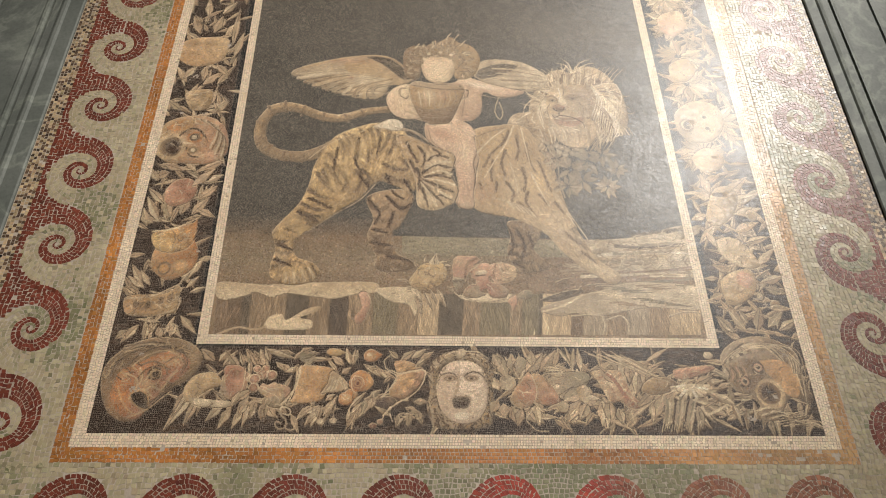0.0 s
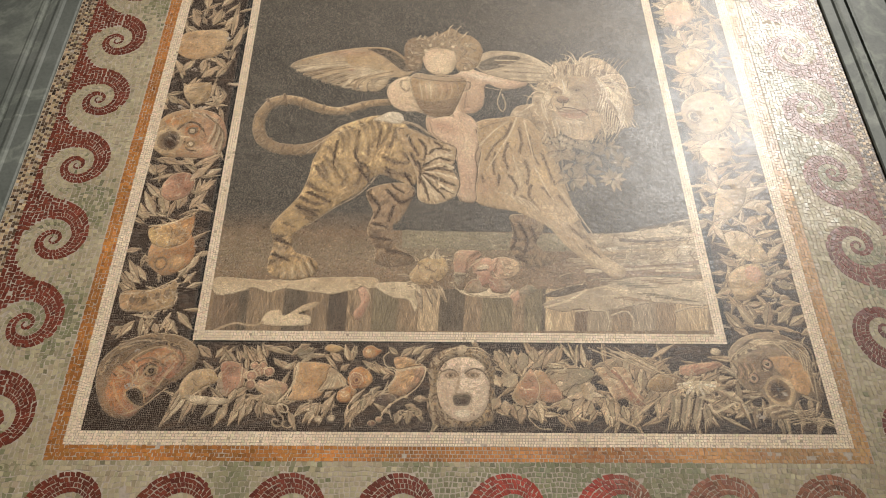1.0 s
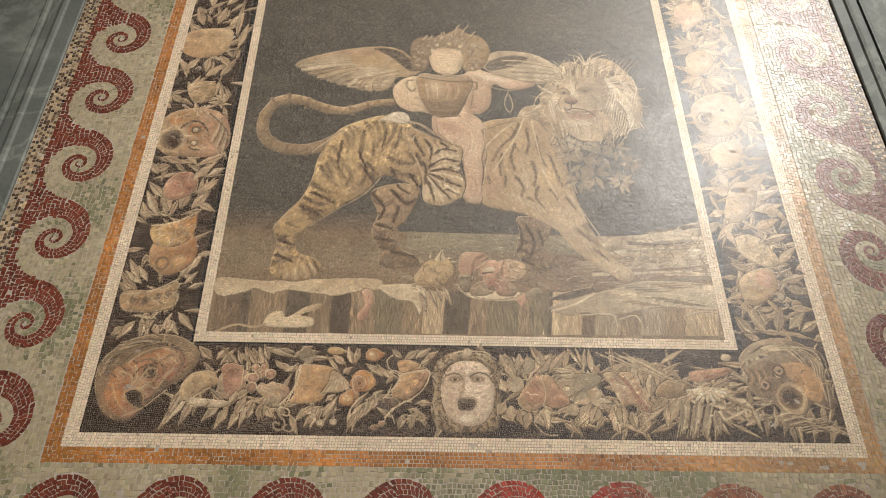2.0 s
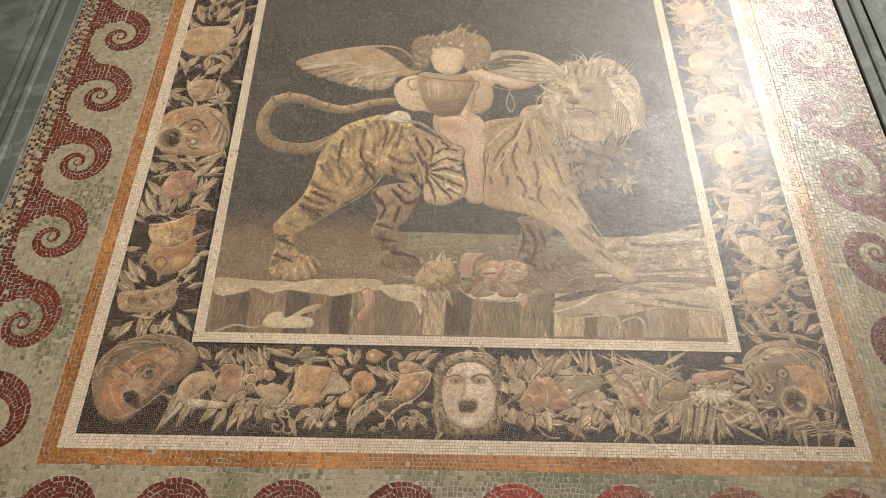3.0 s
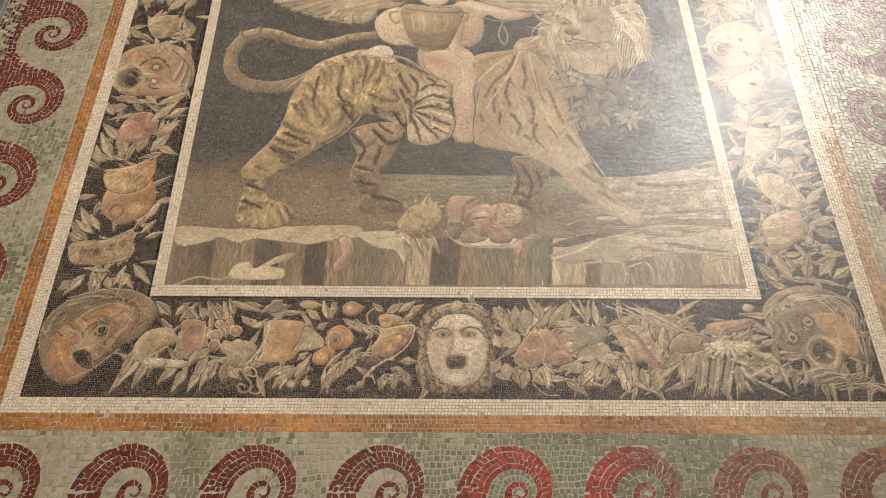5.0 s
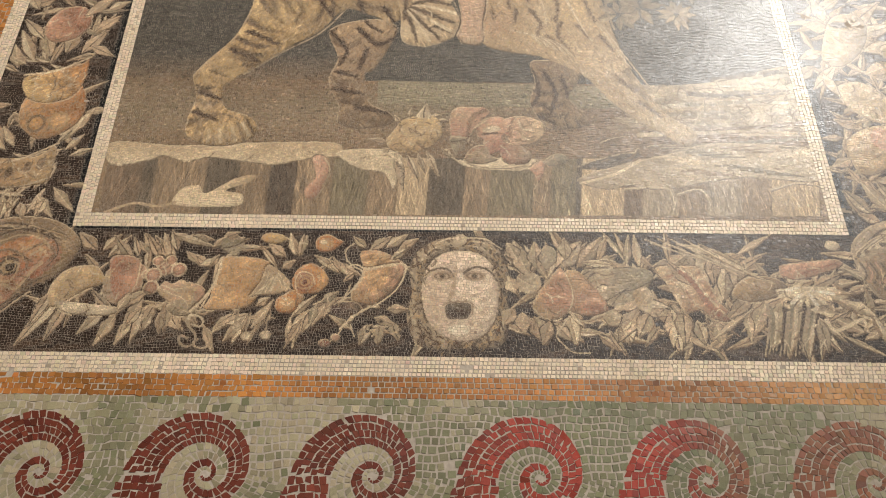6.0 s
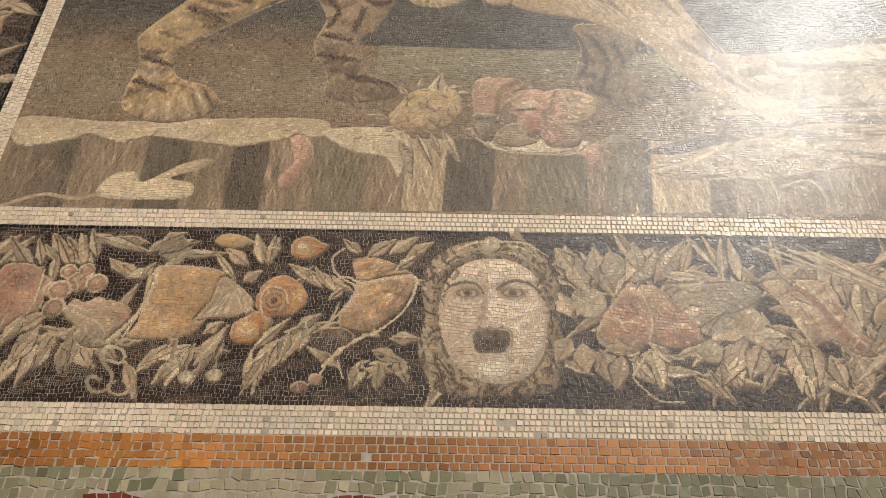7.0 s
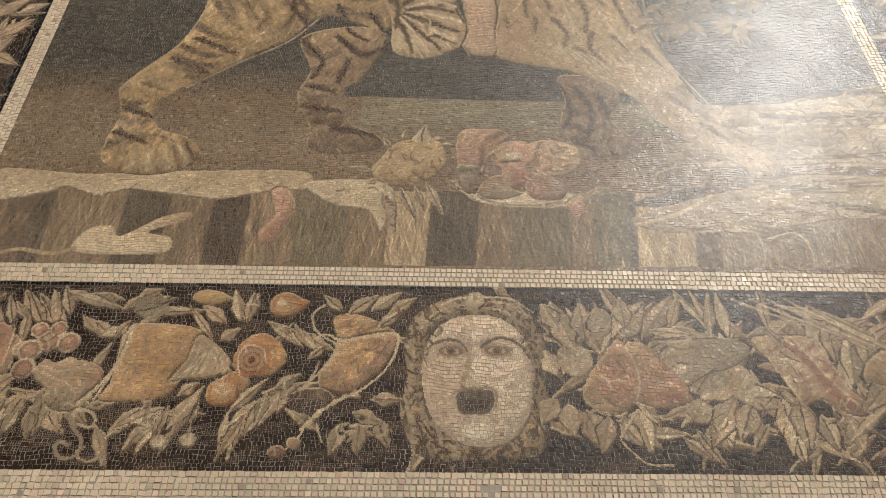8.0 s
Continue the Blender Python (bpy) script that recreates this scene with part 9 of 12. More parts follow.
line("mask_hair", [(-5.5, 14.6), (-5.1, 14.1), (-4.9, 13.5)], 0.24, "taupe", 0.12)
line("mask_hair", [(-6, 14.2), (-6.2, 13.6), (-5.7, 13)], 0.24, "umber", 0.12)
line("mask_hair", [(-6.5, 13.6), (-6.6, 13), (-6.9, 12.4)], 0.24, "tan", 0.12)
line("mask_hair", [(-5.8, 12.7), (-5.5, 12.2), (-6.3, 11.6)], 0.23, "bark", 0.12)
line("mask_hair", [(-6.3, 12.1), (-6.4, 11.6), (-6.1, 10.9)], 0.23, "brown", 0.12)
line("mask_hair", [(-6.6, 11.4), (-6.7, 10.9), (-6, 10.3)], 0.23, "bark2", 0.12)
line("mask_hair", [(-5.8, 10.8), (-5.5, 10.3), (-5.7, 9.6)], 0.23, "taupe", 0.12)
line("mask_hair", [(-6.1, 10), (-6.3, 9.5), (-6.6, 8.9)], 0.23, "umber", 0.11)
line("mask_hair", [(-6.3, 9.3), (-6.4, 8.8), (-6.8, 8.2)], 0.23, "tan", 0.11)
line("mask_hair", [(-5.5, 8.9), (-5.2, 8.4), (-5.2, 7.8)], 0.23, "bark", 0.11)
line("mask_hair", [(-5.6, 8.1), (-5.9, 7.6), (-5.1, 7.1)], 0.23, "brown", 0.11)
line("mask_hair", [(-5.7, 7.3), (-5.8, 6.9), (-5.7, 6.3)], 0.23, "bark2", 0.11)
line("mask_hair", [(-4.9, 7.2), (-4.6, 6.8), (-5.4, 6.2)], 0.23, "taupe", 0.11)
line("mask_hair", [(-4.9, 6.5), (-5.1, 6), (-5.2, 5.4)], 0.22, "umber", 0.11)
line("mask_hair", [(-4.8, 5.7), (-4.9, 5.3), (-4.4, 4.7)], 0.22, "tan", 0.11)
line("mask_hair", [(-3.9, 5.9), (-3.7, 5.4), (-3.4, 4.9)], 0.22, "bark", 0.11)
line("mask_hair", [(-3.8, 5.2), (-4, 4.7), (-3.9, 4.1)], 0.22, "brown", 0.11)
line("mask_hair", [(-3.6, 4.4), (-3.7, 4), (-4.2, 3.4)], 0.22, "bark2", 0.11)
line("mask_hair", [(-2.8, 4.9), (-2.5, 4.4), (-3.1, 3.9)], 0.22, "taupe", 0.11)
line("mask_hair", [(-2.6, 4.2), (-2.8, 3.7), (-2.2, 3.2)], 0.22, "umber", 0.11)
line("mask_hair", [(-2.2, 3.6), (-2.4, 3.1), (-1.8, 2.6)], 0.22, "tan", 0.11)
line("mask_hair", [(-1.6, 4.2), (-1.2, 3.8), (-1.7, 3.2)], 0.22, "bark", 0.11)
line("mask_hair", [(-1.2, 3.7), (-1.5, 3.2), (-1.8, 2.6)], 0.22, "brown", 0.11)
line("mask_hair", [(-0.8, 3.2), (-0.8, 2.7), (-0.9, 2.2)], 0.22, "bark2", 0.11)
line("mask_hair", [(-0.2, 4), (0.1, 3.6), (0.2, 3)], 0.22, "taupe", 0.11)
line("mask_hair", [(0.2, 3.6), (-0, 3.1), (0.6, 2.6)], 0.22, "umber", 0.11)
line("mask_hair", [(0.8, 3.2), (0.7, 2.7), (0.5, 2.2)], 0.22, "tan", 0.11)
line("mask_hair", [(1.1, 4.1), (1.4, 3.7), (0.6, 3.1)], 0.22, "bark", 0.11)
line("mask_hair", [(1.7, 3.9), (1.4, 3.5), (1.6, 2.9)], 0.22, "brown", 0.11)
line("mask_hair", [(2.3, 3.7), (2.2, 3.3), (2.8, 2.7)], 0.22, "bark2", 0.11)
line("mask_hair", [(2.5, 4.7), (2.8, 4.3), (2.7, 3.7)], 0.22, "taupe", 0.11)
line("mask_hair", [(3.1, 4.7), (2.8, 4.2), (2.6, 3.7)], 0.22, "umber", 0.11)
line("mask_hair", [(3.7, 4.6), (3.6, 4.2), (3.1, 3.6)], 0.22, "tan", 0.11)
line("mask_hair", [(3.7, 5.7), (4, 5.3), (3.7, 4.7)], 0.22, "bark", 0.11)
line("mask_hair", [(4.3, 5.9), (4, 5.4), (4.8, 4.8)], 0.22, "brown", 0.11)
line("mask_hair", [(4.9, 6), (4.8, 5.5), (5, 4.9)], 0.22, "bark2", 0.11)
line("mask_hair", [(4.7, 7.1), (5, 6.6), (4.2, 6)], 0.23, "taupe", 0.11)
line("mask_hair", [(5.3, 7.3), (5, 6.9), (4.8, 6.3)], 0.23, "umber", 0.11)
line("mask_hair", [(5.9, 7.7), (5.8, 7.2), (6, 6.6)], 0.23, "tan", 0.11)
line("mask_hair", [(5.6, 8.7), (5.8, 8.2), (6, 7.6)], 0.23, "bark", 0.11)

# figs, leaves and ribbons past the mask
leaf("leaves", 10.2, 15.4, 8.3, 20.9, 2.64, "taupe")
leaf("leaves", 8.7, 18, 7.3, 20.8, 2.08, "taupe")
leaf("leaves", 11.6, 16.7, 11.4, 20.9, 2.42, "taupe")
leaf("leaves", 13.4, 16.8, 13.2, 20.5, 2.67, "taupe")
leaf("leaves", 14.6, 16.8, 18.3, 21, 3.03, "taupe")
leaf("leaves", 16, 18.2, 15.9, 21.7, 1.84, "taupe")
leaf("leaves", 17.6, 16.8, 21.5, 21.8, 2.07, "taupe")
leaf("leaves", 18, 15.5, 23.5, 19, 2.41, "taupe")
leaf("leaves", 18.4, 14.2, 23.5, 15.6, 2.39, "taupe")
leaf("leaves", 19.4, 12.9, 23.6, 12.9, 2.37, "taupe")
leaf("leaves", 18.9, 16.8, 25.6, 17, 2.19, "taupe")
leaf("leaves", 8, 10.2, 6.4, 7.7, 2.08, "taupe")
leaf("leaves", 9.1, 9.6, 9.4, 6.6, 2.3, "taupe")
leaf("leaves", 10.7, 9, 12.5, 4.9, 2.29, "taupe")
leaf("leaves", 13, 8.4, 12, 4.9, 1.94, "taupe")
leaf("leaves", 22.6, 14.2, 28, 17, 2.15, "taupe")
leaf("leaves", 22.5, 10.4, 27.7, 13, 2.56, "taupe")
leaf("leaves", 20.6, 9.7, 24.3, 8, 2.31, "taupe")
leaf("leaves", 24, 9.2, 24.2, 5, 2.54, "taupe")
leaf("leaves", 26, 10.5, 22.7, 5.6, 2.33, "taupe")
leaf("leaves", 27.6, 9.9, 25.6, 6.2, 2.32, "taupe")
leaf("leaves", 26.6, 10.5, 30.6, 10.5, 2.56, "taupe")
leaf("leaves", 28.6, 9.3, 32.1, 9.3, 2.31, "taupe")
leaf("leaves", 30.6, 10.5, 31.2, 4, 2.69, "taupe")
leaf("leaves", 32.4, 10.6, 32.1, 5.2, 2.34, "taupe")
leaf("leaves", 35, 15.8, 33.2, 20.6, 2.06, "taupe")
leaf("leaves", 32.3, 17.1, 28.6, 17, 2.33, "taupe")
leaf("leaves", 36.4, 14.5, 36.3, 20.7, 2.29, "taupe")
leaf("leaves", 37.6, 14.5, 38, 20, 2.17, "taupe")
leaf("leaves", 38.6, 11.9, 40.1, 18.6, 2.25, "taupe")
leaf("leaves", 40.8, 13.2, 41.8, 19.3, 2.15, "taupe")
leaf("leaves", 31.1, 17.1, 34, 19.2, 2.08, "taupe")
leaf("leaves", 34.2, 8.7, 34.9, 5.2, 1.96, "taupe")
leaf("leaves", 36.9, 8.2, 37.4, 5.2, 1.96, "taupe")
leaf("leaves", 8.2, 12.7, 7.2, 15.3, 2.12, "taupe")
leaf("leaves", 15.9, 9.1, 16.7, 4.9, 2.07, "taupe")
leaf("leaves", 14, 7.8, 16, 5.5, 1.71, "taupe")
shape("leaves", [(8.8, 14.7), (10.3, 15.9), (11.8, 15.4), (12, 13.7), (10.5, 12.6), (9, 13)], "taupe", "pale", 0)
shape("leaves", [(12.2, 18.8), (13.5, 20.4), (14.6, 19.4), (14.1, 17.4), (12.7, 16.7)], "taupe", "sage", 0)
shape("leaves", [(22.6, 15.6), (26.2, 17), (28.7, 16), (27.1, 13), (23.8, 11), (21.5, 11.3)], "taupe", "sage", 0)
shape("leaves", [(25.6, 13), (27.3, 14), (28.3, 12.4), (27.6, 9.9), (26, 10.5)], "tan", "pale", 0)
line("leaves", [(22.3, 11.1), (23.9, 13), (25.7, 13.5), (27.4, 14.3), (28.5, 15)], 0.18, "umber", 0.12)
line("leaves", [(21.5, 11.6), (23, 12.6), (24.9, 13.7)], 0.18, "umber", 0.12)
line("leaves", [(21.9, 22.2), (23.5, 20.4), (24.6, 18.3), (25.3, 17.3)], 0.25, "ivory2", 0.13)
leaf("leaves", 26.8, 17.3, 26.6, 22.3, 1.35, "pale")
line("leaves", [(19.6, 18), (21.8, 18.3), (23.3, 17.9)], 0.25, "pale")
line("leaves", [(19.4, 16.5), (21.2, 16.5), (22.8, 16.9)], 0.24, "pale")
shape("fruit", [(15.7, 16.1), (17.6, 16.3), (19.1, 14.8), (20.4, 13.2), (21.5, 11.1), (21.4, 10), (19.1, 9.2), (16.8, 9.6), (16, 10.3), (16.6, 12.8)], "tan", "clay", -30)
glow("fruit", 18.1, 12.2, 1.4, 1.4, "rust2", 0.5, 0)
glow("fruit", 19.6, 10.4, 2, 0.7, "rust", 0.8, 0)
shape("fruit", [(14.9, 16.8), (15.8, 15.4), (16.5, 13.2), (16.5, 11.2), (15.8, 9.8), (14.3, 8.9), (12.5, 8.8), (11.1, 9.5), (10.7, 10.8), (11.6, 12.8), (13.1, 14.7)], "tan", "clay", 0)
glow("fruit", 13.9, 11.8, 2, 1.8, "rust", 0.7, 0)
glow("fruit", 14.4, 14.4, 0.8, 1.3, "rust2", 0.5, 0)
glow("fruit", 12.2, 9.6, 1.4, 0.5, "sand", 0.6, 0)
line("fruit", [(10.9, 10.2), (11.9, 8.9), (13.4, 8.6), (15.1, 9.2), (16.3, 10.8), (16.6, 12.8), (16.2, 14.7), (15.7, 16)], 0.23, "ivory2")
line("fruit", [(16.3, 9.6), (17.5, 8.5), (19.2, 8.1)], 0.17, "ivory2")
line("fruit", [(19.8, 15.5), (20.5, 14.2), (20.8, 13.2)], 0.18, "pale")
line("leaves", [(15.7, 8.9), (14.7, 7.5), (13.9, 6.2), (14.8, 4.9), (16.1, 3.8), (18.4, 3.7)], 0.23, "pale")
shape("ribbon_red", [(29.2, 17), (32.3, 17.4), (35.6, 17.1), (37, 14.5), (37.7, 11.9), (39, 10.3), (39.9, 8.8), (37.1, 8.8), (35.2, 10.3), (32.8, 9.9), (31.4, 12.4), (30.3, 15)], "sand", "clay", -40)
glow("ribbon_red", 31.5, 15.4, 0.8, 1.1, "rust2", 0.6, 0)
glow("ribbon_red", 37.4, 9.7, 2.6, 0.8, "rust", 0.7, 0)
glow("ribbon_red", 33.3, 14.1, 1.3, 2, "pale", 0.5, 0)
line("ribbon_red", [(30.6, 14.7), (31.5, 12.8), (32.4, 10.6)], 0.18, "ivory2")
line("ribbon_red", [(35.7, 17), (37, 14.1), (37.9, 11.6)], 0.25, "ivory2")
line("ribbon_red", [(33.1, 16.8), (34.5, 14.1), (35.5, 11.5)], 0.18, "bark2")
line("ribbon_red", [(31.8, 16.4), (32.5, 14.4), (33.1, 12.8)], 0.18, "bark2")

# stretch towards the far corner
leaf("leaves", 34.4, 14.2, 31, 18.1, 1.77, "leaf3")
leaf("leaves", 37.3, 16.8, 42.8, 19.5, 1.28, "leaf3")
leaf("leaves", 39.7, 16.2, 46, 19.6, 1.28, "leaf3")
leaf("leaves", 42.2, 15.5, 37.6, 19.5, 1.28, "leaf3")
leaf("leaves", 43, 13, 38.7, 9.1, 2.02, "leaf3")
leaf("leaves", 44.7, 11.7, 41.3, 6, 2.27, "leaf3")
leaf("leaves", 46.6, 11.7, 44.2, 4.8, 2.27, "leaf3")
leaf("leaves", 48.4, 11.1, 46.4, 3.6, 2.27, "leaf3")
leaf("leaves", 50.2, 10.4, 49.1, 3.3, 2.01, "leaf3")
leaf("leaves", 51.8, 9.2, 52.1, 4.3, 1.76, "leaf3")
leaf("leaves", 50, 13, 54.2, 11.7, 2.28, "leaf3")
leaf("leaves", 52.1, 14.3, 56.6, 16.3, 1.53, "leaf3")
leaf("leaves", 54.3, 9.2, 57.7, 7.4, 2.01, "leaf3")
leaf("leaves", 56.7, 11.8, 60.1, 9.9, 1.78, "leaf3")
leaf("leaves", 53.2, 13, 57.6, 13.1, 1.78, "leaf3")
shape("fruit", [(39.9, 12.9), (42.2, 15.5), (46, 15.8), (48.3, 14.3), (46.8, 12.7), (42.8, 11.7)], "tan", "bark", 0)
shape("ribbon_red", [(48.3, 17.6), (56.2, 18.6), (56.9, 17.5), (51.8, 15.9), (48.2, 15.3)], "rust2", "clay", 0)
disc("fruit", 48.9, 15.5, 0.77, 0.88, "pale", "umber")
disc("fruit", 56.4, 21, 1.18, 0.9, "pale")

# heads in the corners of the garland
shape("corner_head", [(-77.7, 12.2), (-78, 17.5), (-74.6, 21.8), (-69.1, 24.2), (-62.8, 24), (-58.4, 21.6), (-57.2, 18.7), (-59.3, 14.8), (-63.1, 12.3), (-66.1, 9.2), (-68.4, 5.9), (-71.8, 5.4), (-75.1, 7.3)], "bark", "bark2", 0)
line("corner_head", [(-77.5, 14.5), (-76, 18.8), (-69.5, 23.1), (-59.9, 21.4)], 0.39, "umber", 0.24)
line("corner_head", [(-77.3, 15.1), (-75.4, 19.2), (-68.9, 23), (-60.1, 21.2)], 0.39, "tan", 0.24)
line("corner_head", [(-77.1, 15.7), (-74.7, 19.6), (-68.2, 22.9), (-60.3, 21)], 0.39, "bark", 0.24)
line("corner_head", [(-76.9, 16.4), (-74, 19.9), (-67.6, 22.6), (-60.5, 20.8)], 0.39, "sand", 0.24)
line("corner_head", [(-76.7, 17), (-73.4, 20.3), (-66.9, 22.5), (-60.7, 20.6)], 0.39, "umber", 0.24)
line("corner_head", [(-76.4, 17.7), (-72.7, 20.6), (-66.2, 22.2), (-60.9, 20.3)], 0.39, "taupe", 0.24)
line("corner_head", [(-76.1, 18.3), (-72.1, 21), (-65.6, 22.1), (-61.1, 20.2)], 0.39, "umber", 0.24)
line("corner_head", [(-75.9, 19), (-71.4, 21.4), (-64.9, 22), (-61.3, 19.9)], 0.39, "tan", 0.24)
line("corner_head", [(-75.7, 19.6), (-70.7, 21.7), (-64.3, 21.7), (-61.6, 19.8)], 0.39, "bark", 0.25)
line("corner_head", [(-75.5, 20.3), (-70.1, 22.1), (-63.6, 21.6), (-61.8, 19.5)], 0.39, "sand", 0.25)
line("corner_head", [(-75.1, 21), (-69.4, 22.3), (-63, 21.3), (-62, 19.2)], 0.39, "umber", 0.25)
line("corner_head", [(-74.9, 21.6), (-68.7, 22.7), (-62.3, 21.2), (-62.2, 19.1)], 0.4, "taupe", 0.25)
line("corner_head", [(-74.7, 22.3), (-68, 23.2), (-61.7, 21.1), (-62.4, 18.8)], 0.4, "umber", 0.25)
shape("corner_head", [(-75.5, 12.2), (-74.5, 16.3), (-70.6, 18.4), (-66.2, 20.8), (-61.5, 20.3), (-59.7, 18.1), (-61.2, 15.1), (-64.2, 12.8), (-66.7, 8.8), (-68.7, 6), (-72, 6.5), (-74.3, 8.7)], "orange2", "rust2", -30)
glow("corner_head", -73.2, 10.4, 1.9, 3.1, "orange2", 0.8, 0)
glow("corner_head", -64.3, 18.7, 2.9, 1.5, "tan2", 0.7, 0)
glow("corner_head", -68.2, 13.5, 2.4, 1.2, "sand", 0.6, -30)
glow("corner_head", -71, 15.4, 1.7, 2.2, "rust", 0.5, 0)
glow("corner_head", -64.3, 15.4, 1.9, 1.5, "rust", 0.5, 0)
shape("corner_head", [(-71.1, 10.5), (-70.2, 11.7), (-68.8, 11.7), (-66.8, 10.3), (-66.9, 8.3), (-68.5, 8.3)], "night")
line("corner_head", [(-71.3, 10.2), (-70.3, 12), (-68.4, 12.2), (-66.6, 10.8)], 0.4, "sand")
line("corner_head", [(-71, 10), (-68.8, 8.3), (-66.8, 7.8)], 0.36, "tan")
line("corner_head", [(-70.5, 6.3), (-66.8, 8.1), (-64, 10.8), (-61.1, 13.3)], 0.35, "sand")
disc("corner_head", -67, 15.9, 1.58, 1.54, "tan", "umber")
disc("corner_head", -66.8, 15.9, 0.73, 0.84, "night")
disc("corner_head", -63.5, 13, 0.84, 0.97, "bark", "umber")
disc("corner_head", -61.6, 12.2, 1.08, 1.11, "night")
line("corner_head", [(-70.3, 17.8), (-67.8, 18.7), (-65, 17.4), (-64.2, 15.6)], 0.42, "bark")
line("corner_head", [(-68.5, 11.7), (-67.1, 13), (-65, 12.3), (-63.4, 15.1), (-62.2, 16.6)], 0.43, "sand")
line("corner_head", [(-70.4, 17.1), (-69.5, 15), (-70.4, 12.5)], 0.41, "sand")
line("corner_head", [(-64.8, 18.7), (-62.8, 19.7), (-60.8, 18.4), (-61.3, 16.9)], 0.39, "bark")
line("corner_head", [(-64.2, 17.9), (-62.8, 18.7), (-61.7, 17.7)], 0.34, "sand")
line("corner_head", [(-75.3, 15.5), (-73.9, 14.5)], 0.31, "umber")
line("corner_head", [(-74.3, 16.3), (-73, 15.3)], 0.32, "tan")
line("corner_head", [(-73.4, 17), (-72.1, 16)], 0.32, "umber")
line("corner_head", [(-72.5, 17.8), (-71.2, 16.8)], 0.32, "tan")
line("corner_head", [(-71.6, 18.6), (-70.2, 17.6)], 0.32, "umber")
shape("corner_head", [(59, 19.7), (61, 23.1), (64.8, 25.2), (70.2, 25.8), (75, 23.6), (77.3, 19.8), (77.2, 14.5), (78.2, 11.3), (76.6, 10), (73.1, 11.2), (69.4, 6.8), (65.5, 6.2), (65.7, 9.3), (64.3, 11.8), (60.8, 13.1)], "taupe", "bark", 0)
line("corner_head", [(59.5, 18.9), (65.6, 24.1), (74.4, 21.4)], 0.42, "umber", 0.26)
line("corner_head", [(60.4, 19.4), (66.6, 24), (74.6, 20.3)], 0.42, "pale", 0.26)
line("corner_head", [(61.2, 19.8), (67.6, 23.7), (74.8, 19.2)], 0.42, "bark", 0.26)
line("corner_head", [(62.1, 20.4), (68.6, 23.6), (74.9, 18.2)], 0.42, "taupe", 0.26)
line("corner_head", [(63, 20.8), (69.6, 23.3), (75.2, 17.1)], 0.42, "ivory2", 0.26)
line("corner_head", [(63.9, 21.2), (70.7, 23.2), (75.4, 16)], 0.42, "umber", 0.26)
line("corner_head", [(64.8, 21.7), (71.6, 22.9), (75.5, 15)], 0.42, "pale", 0.26)
line("corner_head", [(65.7, 22.2), (72.7, 22.8), (75.7, 13.9)], 0.42, "bark", 0.26)
line("corner_head", [(66.6, 22.7), (73.7, 22.5), (75.9, 12.9)], 0.42, "taupe", 0.26)
line("corner_head", [(67.5, 23.1), (74.7, 22.4), (76.1, 11.9)], 0.42, "ivory2", 0.26)
line("corner_head", [(68.4, 23.6), (75.7, 22.1), (76.3, 10.9)], 0.42, "umber", 0.26)
line("corner_head", [(69.3, 24.1), (76.7, 22), (76.4, 9.8)], 0.42, "pale", 0.27)
line("corner_head", [(70.2, 24.5), (77.7, 21.7), (76.7, 8.8)], 0.43, "bark", 0.27)
shape("corner_head", [(67.4, 19.5), (72.2, 20.2), (75, 18.4), (75.9, 14.5), (74.4, 11.2), (71.6, 12.9), (69.8, 16)], "tan2", "ochre2", 0)
shape("corner_head", [(60.5, 17.7), (63.9, 20.2), (67.5, 19.7), (68.3, 16.8), (65.9, 13.1), (62.9, 12.1), (61, 13.9)], "bark2", "bark", 0)
disc("corner_head", 68.8, 12.2, 3.19, 3.52, "bark2", "sand")
disc("corner_head", 68.9, 12.1, 2.3, 2.64, "umber", "bark")
disc("corner_head", 68.6, 11.8, 1.53, 1.61, "night2")
disc("corner_head", 67, 17.6, 1.17, 1.34, "pale", "umber")
disc("corner_head", 67, 17.6, 0.52, 0.6, "night")
disc("corner_head", 63.3, 14.6, 1.03, 1.18, "pale", "umber")
disc("corner_head", 63.3, 14.6, 0.51, 0.59, "night")
line("corner_head", [(65.5, 8.6), (67.5, 9), (69.1, 7.8)], 0.33, "pale")
line("corner_head", [(66.5, 8.3), (68.6, 8.8), (70.2, 7.7)], 0.33, "umber")
line("corner_head", [(67.6, 7.9), (69.6, 8.5), (71.3, 7.5)], 0.33, "pale")
line("corner_head", [(68.6, 7.5), (70.7, 8.3), (72.4, 7.4)], 0.33, "umber")
line("corner_head", [(69.7, 7.2), (71.8, 8), (73.5, 7.3)], 0.33, "pale")
line("corner_head", [(70.7, 6.8), (72.8, 7.8), (74.6, 7.2)], 0.33, "umber")
line("corner_head", [(71.7, 6.4), (73.9, 7.6), (75.7, 7.1)], 0.33, "pale")
line("corner_head", [(72.8, 6.1), (75, 7.3), (76.8, 7)], 0.33, "umber")
line("corner_head", [(59.9, 18.3), (60.5, 16.5), (59.7, 14.9)], 0.29, "umber")
line("corner_head", [(60.7, 18.3), (61.3, 16.5), (60.4, 14.9)], 0.29, "blush")
line("corner_head", [(61.4, 18.3), (62.1, 16.5), (61.2, 14.9)], 0.29, "umber")
line("corner_head", [(62.2, 18.3), (62.8, 16.5), (62, 14.9)], 0.29, "blush")
line("corner_head", [(63, 18.3), (63.6, 16.5), (62.8, 14.9)], 0.29, "umber")
line("corner_head", [(63.8, 18.4), (64.4, 16.5), (63.5, 14.9)], 0.29, "blush")

